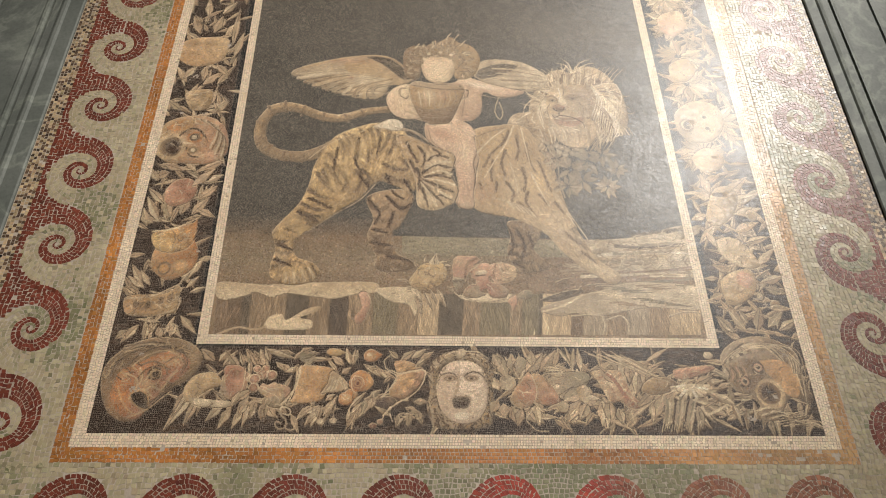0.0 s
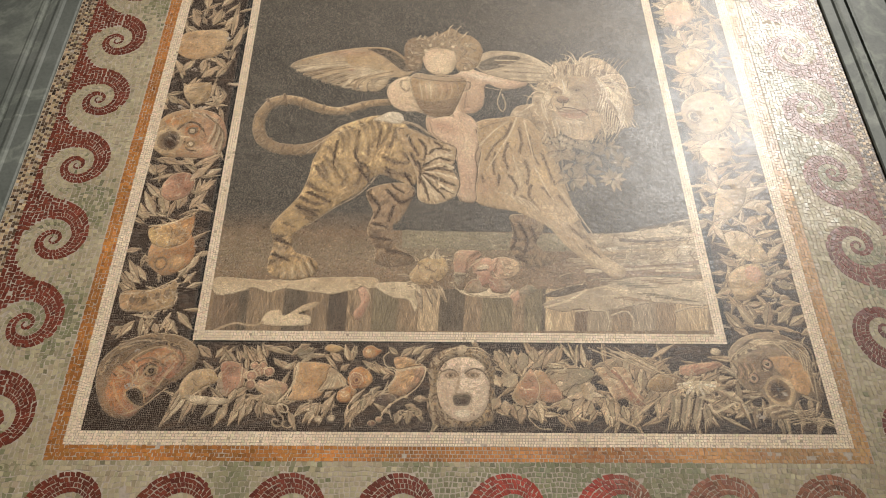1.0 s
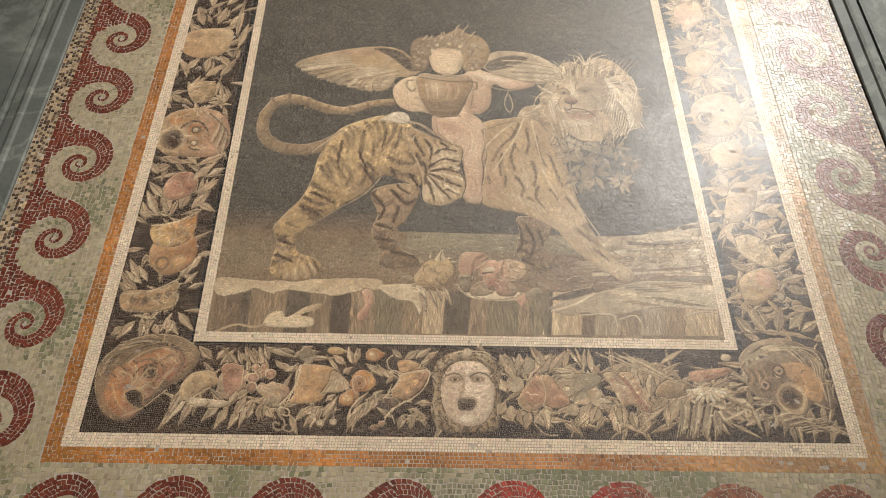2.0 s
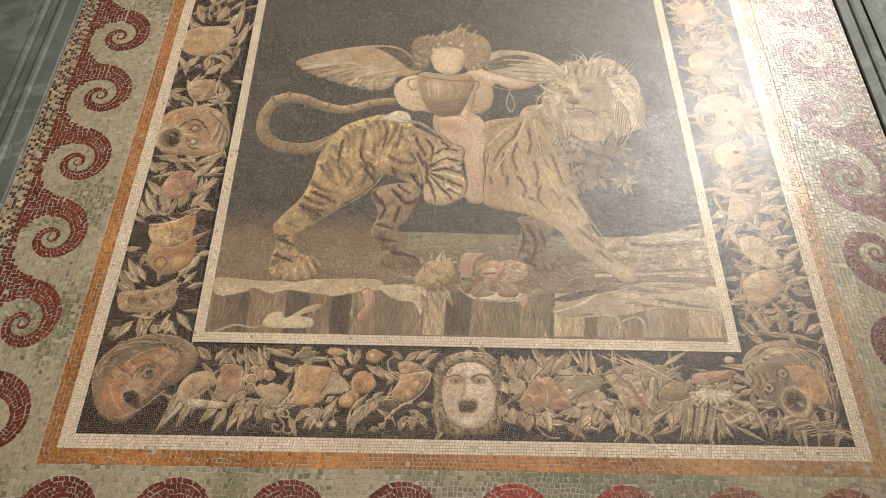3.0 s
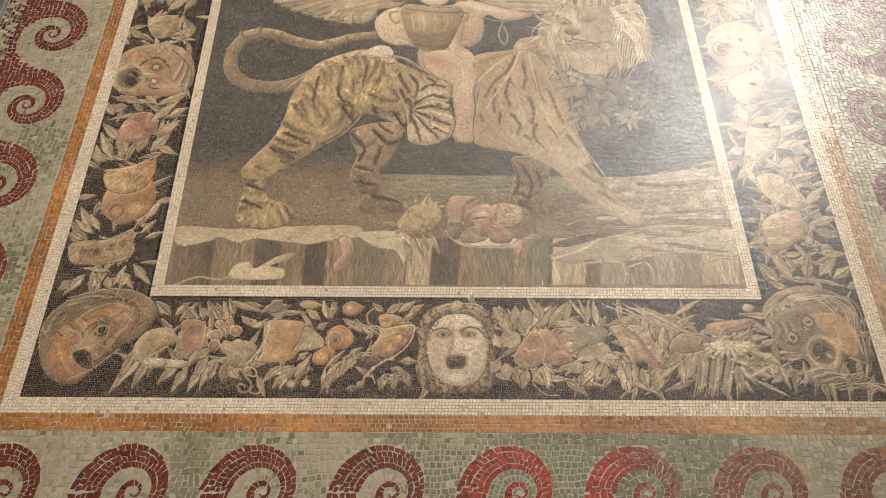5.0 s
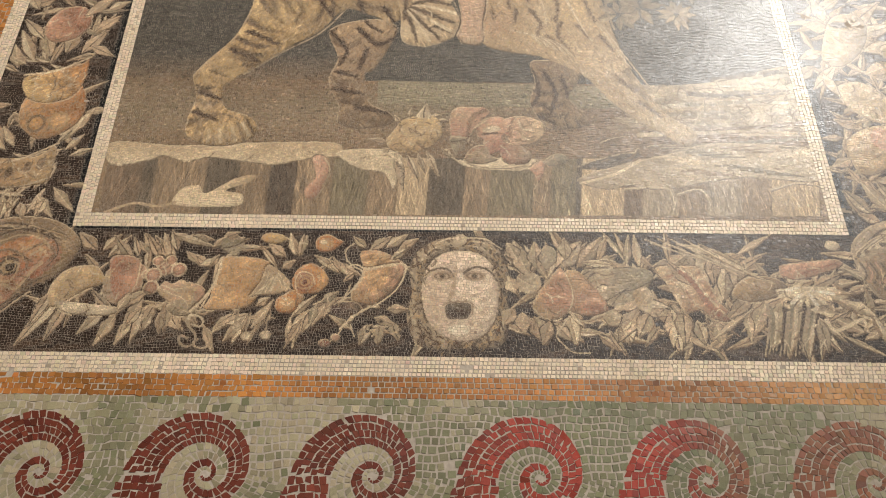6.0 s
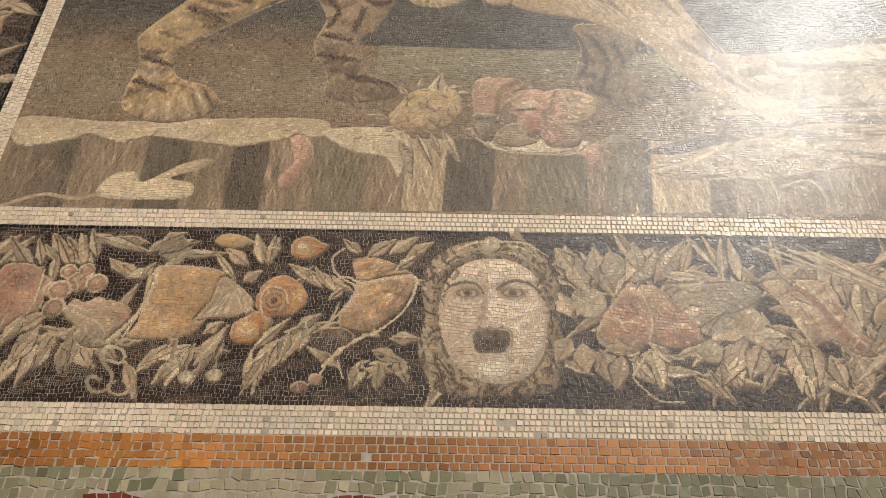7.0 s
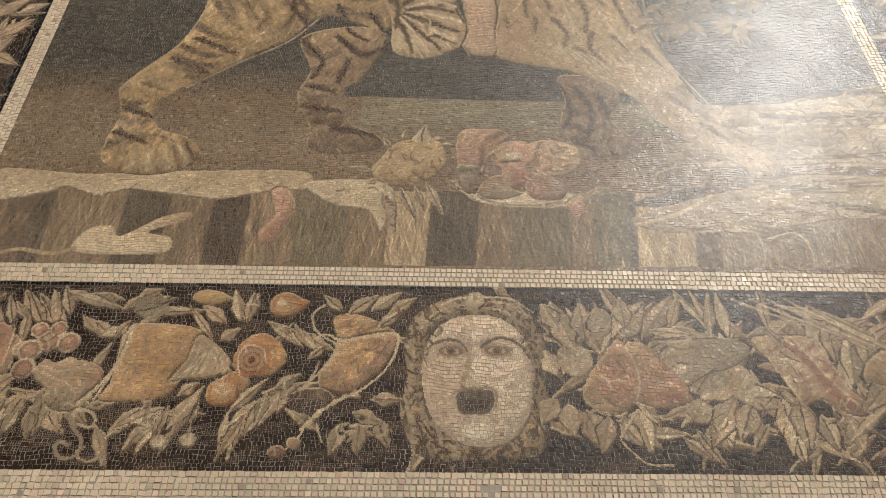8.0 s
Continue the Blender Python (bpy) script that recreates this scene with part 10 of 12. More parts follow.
# garland up the side that the lamp spares
leaf("leaves", -75.1, 25.9, -77.2, 23.9, 1.75, "leaf")
leaf("leaves", -72.9, 27.3, -75.8, 23.2, 1.76, "leaf")
leaf("leaves", -70.9, 26.7, -70.9, 23.7, 1.51, "leaf")
leaf("leaves", -68.4, 26.7, -67.2, 24, 1.51, "leaf")
leaf("leaves", -66.1, 28.1, -62.9, 24.3, 1.52, "leaf")
leaf("leaves", -63.8, 29.5, -59.9, 25.4, 1.53, "leaf")
leaf("leaves", -64.7, 27.4, -65.4, 24.3, 1.52, "leaf")
shape("basket", [(-77, 34.4), (-68.7, 35.2), (-65.5, 37.4), (-65, 32.3), (-65.9, 30.2), (-72.7, 29.4), (-76.4, 30.1)], "tan2", "tan", 0)
line("basket", [(-77.3, 33.9), (-71.2, 34.6), (-65.3, 37.9)], 0.38, "pale")
line("basket", [(-76.1, 30), (-70.2, 29.5), (-65.4, 31.2)], 0.32, "pale")
disc("basket", -74.6, 32.5, 0.64, 1.03, "bark")
disc("basket", -71.8, 32.3, 0.64, 1.03, "bark")
disc("basket", -69.1, 33.4, 0.64, 1.03, "bark")
disc("basket", -67.2, 34, 0.64, 1.04, "bark")
leaf("leaves", -73.6, 36.6, -77.7, 39.5, 1.55, "leaf")
leaf("leaves", -74.5, 38, -77.4, 42.5, 1.56, "leaf")
leaf("leaves", -72.4, 37.3, -75.1, 41, 1.3, "leaf")
leaf("leaves", -65.4, 38.1, -62.2, 42.7, 1.57, "leaf")
leaf("leaves", -63.7, 39.7, -61, 45, 1.58, "leaf")
leaf("leaves", -63.8, 36.7, -61.5, 39.7, 1.3, "leaf")
leaf("leaves", -75.2, 35.1, -77.9, 36.8, 1.29, "leaf")
shape("quince", [(-73.1, 47.2), (-70.2, 49.6), (-66.1, 49.6), (-64.8, 53.7), (-67, 54.4), (-63, 47.3), (-62.9, 42.7), (-65.7, 39.6), (-69.5, 38.8), (-73.1, 42.5)], "tan2", "orange2", 30)
disc("quince", -70, 41.8, 1.58, 1.82, "ochre2", "bark")
disc("quince", -66.4, 42.3, 1.72, 1.98, "ochre2", "tan")
shape("shell", [(-74.6, 51.1), (-70.8, 52.8), (-65.6, 54.5), (-64.4, 55.6), (-64.2, 50.5), (-65.7, 47.3), (-69.5, 46), (-73.1, 47.2)], "straw", "orange2", 40)
line("shell", [(-74.7, 51.9), (-69.5, 52.9), (-64.2, 56)], 0.41, "ivory2")
leaf("leaves", -76.4, 53.5, -78.1, 58.4, 1.91, "leaf")
leaf("leaves", -75.2, 54.3, -78, 55.9, 1.91, "leaf")
leaf("leaves", -74, 55.1, -77.8, 61.7, 2.19, "leaf")
leaf("leaves", -71.4, 56, -74.1, 62.7, 2.47, "leaf")
leaf("leaves", -68.8, 56.9, -67.8, 62.8, 2.48, "leaf")
leaf("leaves", -66.1, 56.9, -62.7, 62, 2.21, "leaf")
leaf("leaves", -65, 58.6, -60.4, 56.2, 1.67, "leaf")
leaf("leaves", -68, 60.2, -66.4, 67.1, 2.23, "leaf")
leaf("leaves", -64.8, 62, -61.2, 65.5, 1.96, "leaf")
leaf("leaves", -73.6, 60.1, -77.9, 64.3, 1.95, "leaf")
shape("fruit", [(-74.1, 62.7), (-72.1, 67), (-67.9, 67.5), (-66.1, 63.7), (-68, 60.2), (-72, 59.3)], "clay", "rust2", 40)
leaf("leaves", -74, 69.6, -77.6, 67.8, 2.28, "leaf2")
leaf("leaves", -71.3, 70.6, -76, 72.3, 2.01, "leaf2")
leaf("leaves", -67.7, 70.7, -70.4, 73.3, 2.01, "leaf2")
leaf("leaves", -65.6, 70.7, -60.9, 73.5, 2.3, "leaf2")
leaf("leaves", -63.6, 67.2, -60.3, 69, 1.71, "leaf2")
leaf("leaves", -67.5, 65.4, -62.7, 70.8, 1.98, "leaf2")
leaf("leaves", -76.3, 66.9, -78.7, 70.4, 1.7, "leaf2")

# side masks
shape("side_mask", [(-79.1, 79.6), (-78.4, 84.9), (-74.4, 87.8), (-67.7, 88.3), (-62.7, 85.3), (-60.5, 80), (-60.8, 75.3), (-64.4, 72.5), (-70.2, 72.4), (-75.3, 72.7), (-78.3, 75.5)], "tan", "clay", 0)
line("side_mask", [(-71.4, 87.8), (-64.2, 84.7), (-65, 77.7)], 0.45, "pale")
line("side_mask", [(-70.8, 87.7), (-63.8, 84.1), (-64.4, 77.1)], 0.45, "bark")
line("side_mask", [(-70.2, 87.5), (-63.4, 83.6), (-63.9, 76.6)], 0.45, "taupe")
line("side_mask", [(-69.5, 87.3), (-63, 83), (-63.4, 76)], 0.45, "pale")
line("side_mask", [(-68.9, 87.1), (-62.6, 82.4), (-62.9, 75.5)], 0.45, "bark")
line("side_mask", [(-68.3, 86.9), (-62.2, 81.9), (-62.3, 74.9)], 0.45, "taupe")
line("side_mask", [(-67.6, 86.7), (-61.8, 81.3), (-61.8, 74.4)], 0.45, "pale")
line("side_mask", [(-67, 86.6), (-61.5, 80.7), (-61.3, 73.9)], 0.45, "bark")
disc("side_mask", -75.3, 77.8, 3.94, 4.36, "bark2", "sand")
disc("side_mask", -74.8, 77.8, 2.48, 3.19, "umber", "bark")
disc("side_mask", -74.5, 77.4, 1.6, 2.18, "night2")
line("side_mask", [(-73.6, 81.6), (-72.1, 83.2), (-70.5, 84), (-68.3, 83.2), (-66.7, 81)], 0.59, "umber")
line("side_mask", [(-72.6, 79.4), (-70.8, 79), (-69.4, 79.4)], 0.5, "ivory2")
line("side_mask", [(-71.1, 77.5), (-69.8, 75), (-67.7, 74.6)], 0.5, "umber")
disc("side_mask", -69.5, 81.1, 2.07, 1.87, "bark", "orange2")
disc("side_mask", -69.7, 81.1, 1.03, 1.02, "pale", "umber")
disc("side_mask", -69.4, 76.8, 1.6, 1.34, "bark", "tan")
disc("side_mask", -69.4, 76.8, 0.73, 0.67, "pale")
shape("side_mask", [(-77.4, 84.2), (-73.5, 87), (-70.5, 86.7), (-71.5, 83.9), (-75.1, 83.1)], "orange2", "tan", 0)
leaf("leaves", -77.9, 90.2, -80.4, 95.2, 1.81, "leaf")
leaf("leaves", -74.9, 90.3, -78.5, 93.2, 1.81, "leaf")
leaf("leaves", -71.3, 91.4, -74.7, 97.4, 2.12, "leaf")
leaf("leaves", -68.3, 91.5, -66.2, 97.6, 2.13, "leaf")
leaf("leaves", -65.7, 89.6, -62.5, 93.6, 1.81, "leaf")
leaf("leaves", -73.9, 93.4, -71.9, 99.6, 1.83, "leaf")
leaf("leaves", -77.5, 88.3, -80.6, 90.2, 1.5, "leaf")
leaf("leaves", -78.1, 99.4, -80.7, 104.6, 1.85, "leaf")
leaf("leaves", -75.2, 100.5, -78.5, 105.8, 1.86, "leaf")
leaf("leaves", -70.4, 99.6, -66.4, 104, 2.17, "leaf")
leaf("leaves", -66.5, 99.7, -63.2, 106.2, 1.86, "leaf")
shape("basket", [(-74.5, 96.4), (-67.7, 97.6), (-67.5, 91.5), (-71.9, 90.4)], "sand", "tan", 0)
line("basket", [(-74.5, 96.4), (-71, 95.9), (-67.6, 97.8)], 0.46, "pale")
shape("quince", [(-80, 111.2), (-78, 116.4), (-71.8, 118), (-66, 117.2), (-65.6, 111.6), (-67.8, 107.8), (-73.1, 106.3), (-77.2, 107.5)], "tan2", "sand", 30)
leaf("leaves", -73.8, 105.9, -76.2, 101.6, 1.89, "leaf")
leaf("leaves", -70.7, 106.4, -70.7, 101.3, 1.89, "leaf")
leaf("leaves", -67.7, 107.2, -63.9, 103, 1.9, "leaf")
leaf("leaves", -77.6, 118.7, -81, 123.7, 1.95, "leaf")
leaf("leaves", -74.5, 119.3, -77.3, 126.2, 2.28, "leaf")
leaf("leaves", -70.5, 119.9, -69, 126.5, 2.28, "leaf")
leaf("leaves", -67.1, 119.5, -63.7, 124.3, 1.96, "leaf")
leaf("leaves", -79.8, 126.1, -78.3, 132.2, 1.98, "leaf")
leaf("leaves", -73.2, 126.8, -74, 133.6, 1.99, "leaf")
leaf("leaves", -69.2, 127.7, -65.7, 132.7, 2, "leaf")
leaf("leaves", -77.3, 131, -81.9, 138.3, 2.01, "leaf")
leaf("leaves", -70.8, 132.5, -68.5, 140.1, 2.02, "leaf")
leaf("leaves", -63.4, 110.6, -61.9, 119.7, 1.92, "leaf")
leaf("leaves", -64.5, 115, -64.4, 129.1, 1.62, "leaf")

# garland up the lit side
leaf("leaves", 63.8, 26.6, 60.6, 30.8, 1.87, "leaf3")
leaf("leaves", 66.6, 27.3, 63.6, 32.3, 1.87, "leaf3")
leaf("leaves", 69.3, 27.3, 71.3, 33.1, 2.14, "leaf3")
leaf("leaves", 72.1, 28.1, 76.6, 32.5, 2.15, "leaf3")
leaf("leaves", 74.6, 27.4, 79.4, 30.3, 1.88, "leaf3")
leaf("leaves", 76.8, 25.3, 80.5, 26.7, 1.6, "leaf3")
leaf("leaves", 64.8, 25.2, 61.8, 26.6, 1.59, "leaf3")
shape("fruit", [(63.2, 39.8), (67.3, 42.9), (71.5, 43), (71.8, 38.4), (68.2, 34.6), (64, 33.8)], "sand", "tan", 0)
disc("fruit", 69.3, 40.6, 1.95, 2.09, "blush", "clay")
disc("fruit", 72, 36.1, 1.1, 1.27, "pale", "umber")
disc("fruit", 75.2, 33.9, 1.23, 1.26, "tan", "taupe")
leaf("leaves", 73.6, 39.9, 78.9, 41.5, 2.23, "leaf3")
leaf("leaves", 73.9, 38.4, 78.4, 36.9, 2.22, "leaf3")
leaf("leaves", 65.9, 42.9, 62.3, 44.4, 1.96, "leaf3")
leaf("leaves", 63.2, 36.7, 59.9, 35.2, 1.93, "leaf3")
leaf("leaves", 77.1, 43, 81.8, 44.7, 1.97, "leaf3")
leaf("leaves", 73.3, 44.5, 78.7, 49.4, 1.98, "leaf3")
leaf("leaves", 73.3, 33.2, 78.7, 32.8, 1.64, "leaf3")
shape("fruit", [(64, 50.8), (68, 52.5), (71.7, 50.1), (74, 44.6), (70.3, 43.7), (65.9, 46)], "pale", "sand", 0)
leaf("leaves", 61.4, 55.7, 57.2, 52.3, 2.03, "leaf")
leaf("leaves", 63.5, 59.1, 59.5, 57.4, 2.06, "leaf")
leaf("leaves", 65, 55.8, 60.4, 50.8, 2.04, "leaf")
leaf("leaves", 69.8, 54.2, 76.2, 56.8, 2.32, "leaf")
leaf("leaves", 70.9, 59.3, 77.9, 61.1, 2.65, "leaf")
leaf("leaves", 70.1, 62.7, 78.2, 65.5, 2.68, "leaf")
leaf("leaves", 69, 64.4, 76.4, 70.8, 2.69, "leaf")
leaf("leaves", 66, 64.4, 61.7, 65.2, 2.68, "leaf")
leaf("leaves", 65.6, 66.1, 64.4, 71.5, 2.4, "leaf")
leaf("leaves", 71.9, 50.9, 78.1, 52.7, 2.01, "leaf")
leaf("leaves", 62.5, 54.1, 64.4, 49.2, 1.74, "leaf")
shape("fruit", [(66.4, 66.1), (70.5, 68), (72.9, 65.4), (71.1, 60.1), (66.5, 55.8), (63.2, 57.4)], "sand", "taupe", 0)
disc("fruit", 68, 65.3, 1.8, 0.69, "umber")
disc("fruit", 75.2, 59, 1.47, 1.7, "tan", "pale")
spray("leaves", 66.7, 79, 14, 7.5, "leaf")
spray("leaves", 72.8, 89.9, 14, 7, "leaf3")
shape("fruit", [(63.2, 77.1), (67.7, 80.6), (71.9, 78.2), (70.1, 73.5), (65.4, 72.4)], "sand", "tan", 30)
shape("side_mask", [(61.3, 92.7), (66.9, 97), (72.7, 95.9), (74.7, 90), (70.6, 83.3), (64.2, 82.4), (61, 86.3)], "taupe", "sand", 0)
disc("side_mask", 63.7, 88.3, 2.07, 2.38, "pale", "bark")
disc("side_mask", 63.9, 88.3, 1.11, 1.46, "umber")
disc("side_mask", 69.2, 91.3, 0.96, 0.92, "umber", "pale")
disc("side_mask", 69.4, 87.3, 0.95, 0.91, "umber", "pale")
spray("leaves", 66.5, 103.4, 14, 7, "leaf")
spray("leaves", 65.9, 114.4, 14, 7, "leaf3")
spray("leaves", 65.8, 128.6, 14, 7, "leaf")
spray("leaves", 65.7, 138.6, 14, 7, "leaf3")
shape("fruit", [(62.8, 110.9), (68.3, 113.4), (70.3, 108.9), (66.7, 104.4), (62.7, 105.4)], "sand", "tan", 30)
shape("fruit", [(62.7, 130.9), (69.3, 133.6), (70.9, 127.5), (66.5, 122.6), (62.6, 124.8)], "blush", "sand", 30)

# grapes, tendrils and small leaves
leaf("leaves", -44.4, 17.2, -47.3, 21.5, 1.3, "leaf3")
leaf("leaves", -43.3, 17.5, -44.8, 21.7, 1.1, "leaf")
leaf("leaves", -46.5, 18.3, -48.3, 20.3, 0.9, "sage")
leaf("leaves", -42.9, 21.4, -37, 19.6, 1.2, "leaf3")
leaf("leaves", -40.9, 18.7, -38.6, 16.5, 1, "leaf3")
leaf("leaves", -38.6, 16.4, -36.1, 17.6, 1.1, "leaf")
leaf("leaves", -36, 18.2, -37.1, 16, 0.9, "leaf3")
leaf("leaves", -24.6, 18.4, -25.6, 22, 1.3, "leaf")
leaf("leaves", -23.8, 18.2, -23.6, 21.7, 1.2, "taupe")
leaf("leaves", -30.4, 8.9, -35, 6.7, 1.3, "leaf3")
leaf("leaves", -31.3, 8, -33.4, 4.5, 1.2, "sage")
leaf("leaves", -29.6, 6.9, -27, 11, 1.4, "leaf3")
leaf("leaves", -22.6, 8.1, -24.6, 3.9, 1, "leaf")
leaf("leaves", -20.7, 10.5, -21.4, 7.3, 1.2, "sage")
leaf("leaves", -20, 10.9, -17.6, 12.5, 1.2, "sage")
leaf("leaves", -24.1, 8.5, -20.9, 11.9, 1.1, "taupe")
leaf("leaves", -27, 16.2, -30.1, 20.1, 0.8, "sage")
leaf("leaves", -18.8, 16.3, -21.6, 18.4, 1, "leaf")
leaf("leaves", -17.6, 15.9, -18.8, 18, 0.8, "leaf3")
leaf("leaves", -15.6, 15.4, -17, 14.2, 0.9, "leaf3")
shape("leaves", [(-35.9, 19.4), (-35.5, 21.1), (-34.2, 20.5), (-33.6, 21.6), (-33, 20.9), (-31.7, 21.1), (-32.5, 20), (-32, 19.1), (-33.2, 18.8), (-33.9, 18.2), (-34.9, 18.7)], "sage", "taupe", 0)
line("leaves", [(-35.8, 19.4), (-34, 19.7), (-32.1, 20.9)], 0.2, "night2")
shape("fruit", [(-43.9, 12.7), (-43.3, 13.8), (-42.1, 13.5), (-40.9, 14.1), (-39.6, 13.5), (-38.5, 12.8), (-38.7, 11.5), (-39, 10), (-40, 11.1), (-40.9, 11.4), (-41.9, 11.6)], "blush", "sand", 0)
line("fruit", [(-43.9, 12.7), (-42.8, 12.2), (-41.9, 11.8), (-40.9, 11.5), (-40, 11), (-39.2, 10)], 0.26, "ivory2")
line("fruit", [(-43.5, 13.2), (-41.8, 12.6), (-40, 12.7)], 0.26, "ivory2")
disc("fruit", -43.6, 15.9, 1.35, 1.3095, "clay", "ivory2")
disc("fruit", -43.6, 15.9, 1.053, 1.0125, "clay", "rust2")
disc("fruit", -43.8, 16.1, 0.405, 0.405, "blush")
disc("fruit", -45.2, 14.8, 1.25, 1.2125, "clay", "ivory2")
disc("fruit", -45.2, 14.8, 0.975, 0.9375, "clay", "rust2")
disc("fruit", -45.4, 15, 0.375, 0.375, "blush")
disc("fruit", -41.6, 15.7, 1.2, 1.164, "clay", "ivory2")
disc("fruit", -41.6, 15.7, 0.936, 0.9, "clay", "rust2")
disc("fruit", -41.8, 15.9, 0.36, 0.36, "blush")
disc("fruit", -45.2, 12.8, 1.2, 1.164, "clay", "ivory2")
disc("fruit", -45.2, 12.8, 0.936, 0.9, "clay", "rust2")
disc("fruit", -45.4, 13, 0.36, 0.36, "blush")
disc("fruit", -44.9, 17.1, 0.9, 0.873, "clay", "ivory2")
disc("fruit", -44.9, 17.1, 0.702, 0.675, "clay", "rust2")
disc("fruit", -45.2, 17.3, 0.27, 0.27, "blush")
disc("fruit", -43, 17.2, 0.9, 0.873, "clay", "ivory2")
disc("fruit", -43, 17.2, 0.702, 0.675, "clay", "rust2")
disc("fruit", -43.2, 17.4, 0.27, 0.27, "blush")
line("tendril", [(-39.2, 8.3), (-38.6, 6.9), (-37.5, 5.8), (-37.4, 4.5), (-38.2, 3.9), (-39.1, 4.1), (-39.7, 5), (-39.4, 5.5), (-38.5, 5.2)], 0.34, "taupe")
line("tendril", [(-39, 8), (-38.6, 8.7), (-37.4, 8.4), (-36.7, 7.7), (-37, 6.9), (-38.2, 7.2)], 0.3, "pale")
line("tendril", [(-35.5, 17.8), (-35.8, 14.4), (-37, 11.5), (-38.9, 9.2)], 0.3, "ivory2")
shape("fruit", [(-30.1, 21.1), (-29.3, 22), (-27.4, 21.9), (-27, 21.2), (-27.7, 20.4), (-29.1, 20.3)], "ochre2", "straw", 0)
disc("fruit", -20, 20.3, 1.7, 1.45, "tan2", "orange2")
shape("fruit", [(-19, 21.2), (-17.5, 20.7), (-18.6, 19.6)], "orange2")
disc("fruit", -20.5, 20.6, 0.5, 0.4, "ivory2")
disc("fruit", -22.7, 14, 1.95, 1.911, "orange2")
disc("fruit", -22.7, 14, 1.55, 1.519, "rust")
disc("fruit", -22.7, 14, 1.25, 1.225, "tan2")
disc("fruit", -22.7, 14, 0.95, 0.931, "rust")
disc("fruit", -22.7, 14, 0.7, 0.686, "ochre2")
disc("fruit", -22.7, 14, 0.4, 0.392, "red")
line("fruit", [(-23.7, 12.4), (-24.1, 14.3), (-23.4, 15.6), (-21.8, 15.2), (-21.2, 13.7)], 0.2, "ivory2")
disc("fruit", -25, 10.5, 1.75, 1.55, "ochre2", "orange2")
line("fruit", [(-25.8, 10.7), (-25, 10.3), (-24.3, 10.8)], 0.2, "ivory2")
line("leaves", [(-30.5, 11.6), (-28.7, 13.2), (-28.2, 15.5)], 0.34, "pale", 0.2)
line("leaves", [(-30.1, 11.7), (-28.5, 13.4), (-27.8, 15.2)], 0.34, "taupe", 0.2)
line("leaves", [(-29.8, 11.8), (-28.2, 13.7), (-27.5, 14.8)], 0.34, "ivory2", 0.2)
line("leaves", [(-29.4, 11.9), (-28, 13.9), (-27.1, 14.5)], 0.34, "leaf3", 0.2)
line("leaves", [(-29.1, 12.1), (-27.7, 14.2), (-26.7, 14.2)], 0.34, "pale", 0.2)
line("leaves", [(-28.7, 12.2), (-27.4, 14.5), (-26.4, 13.8)], 0.34, "taupe", 0.2)
line("leaves", [(-28.4, 12.3), (-27.2, 14.7), (-26, 13.5)], 0.34, "ivory2", 0.2)
line("leaves", [(-28, 12.4), (-26.9, 15), (-25.6, 13.2)], 0.34, "leaf3", 0.2)
line("leaves", [(-27.6, 12.6), (-26.7, 15.2), (-25.3, 12.9)], 0.34, "pale", 0.2)
disc("leaves", -30.2, 5.5, 0.8, 0.75, "pale", "taupe")
line("tendril", [(-30.3, 5.9), (-30.2, 8.5)], 0.22, "taupe")
disc("leaves", -27.5, 5.7, 0.8, 0.75, "pale", "taupe")
line("tendril", [(-27.6, 6), (-27.4, 8.6)], 0.22, "taupe")
disc("leaves", -31.8, 6.9, 0.8, 0.75, "pale", "taupe")
line("tendril", [(-31.9, 7.3), (-31.8, 10)], 0.22, "taupe")
shape("fruit", [(-18.8, 9.9), (-17, 11.1), (-14.7, 10.8), (-14.2, 9.7), (-15.7, 8.8), (-17.7, 8.9)], "plum", "umber", 0)
leaf("leaves", 20.7, 18, 22.4, 22.1, 1.2, "pale")
leaf("leaves", 25, 17.3, 25.7, 22.3, 1.2, "pale")
leaf("leaves", 18.2, 17.8, 23, 17.4, 1.2, "pale")
leaf("leaves", 24.9, 8.8, 22.7, 6.8, 1.1, "pale")
leaf("leaves", 30.7, 8.2, 30.3, 4.8, 1.2, "pale")
leaf("leaves", 28.7, 7.8, 26.4, 4.8, 1.1, "pale")
leaf("leaves", 41.7, 10.6, 41.5, 5.5, 1.3, "pale")
leaf("leaves", 36.4, 6.2, 42.4, 10.6, 1, "pale")
leaf("leaves", 39.6, 19.2, 33, 21, 1.1, "pale")
leaf("leaves", 43.3, 16.7, 36.4, 21, 1, "pale")
line("leaves", [(44.8, 11.3), (44.5, 8.2), (43, 3.7)], 0.55, "taupe", 0.2)
line("leaves", [(45.3, 10.7), (45, 8.2), (43.6, 3.9)], 0.55, "sage", 0.2)
line("leaves", [(45.8, 10.1), (45.5, 8.2), (44.2, 4.2)], 0.55, "pale", 0.2)
line("leaves", [(46.6, 11.4), (46.1, 8.3), (44.7, 4.5)], 0.55, "leaf3", 0.2)
line("leaves", [(47.1, 10.7), (46.6, 8.3), (45.1, 3.7)], 0.55, "night2", 0.2)
line("leaves", [(47.6, 10.1), (47.1, 8.3), (45.7, 4)], 0.55, "taupe", 0.2)
line("leaves", [(48.4, 11.4), (47.6, 8.3), (46.3, 4.2)], 0.55, "sage", 0.2)
line("leaves", [(48.9, 10.7), (48.2, 8.3), (46.8, 4.5)], 0.55, "pale", 0.2)
line("leaves", [(49.4, 10.1), (48.7, 8.3), (47.2, 3.7)], 0.55, "leaf3", 0.2)
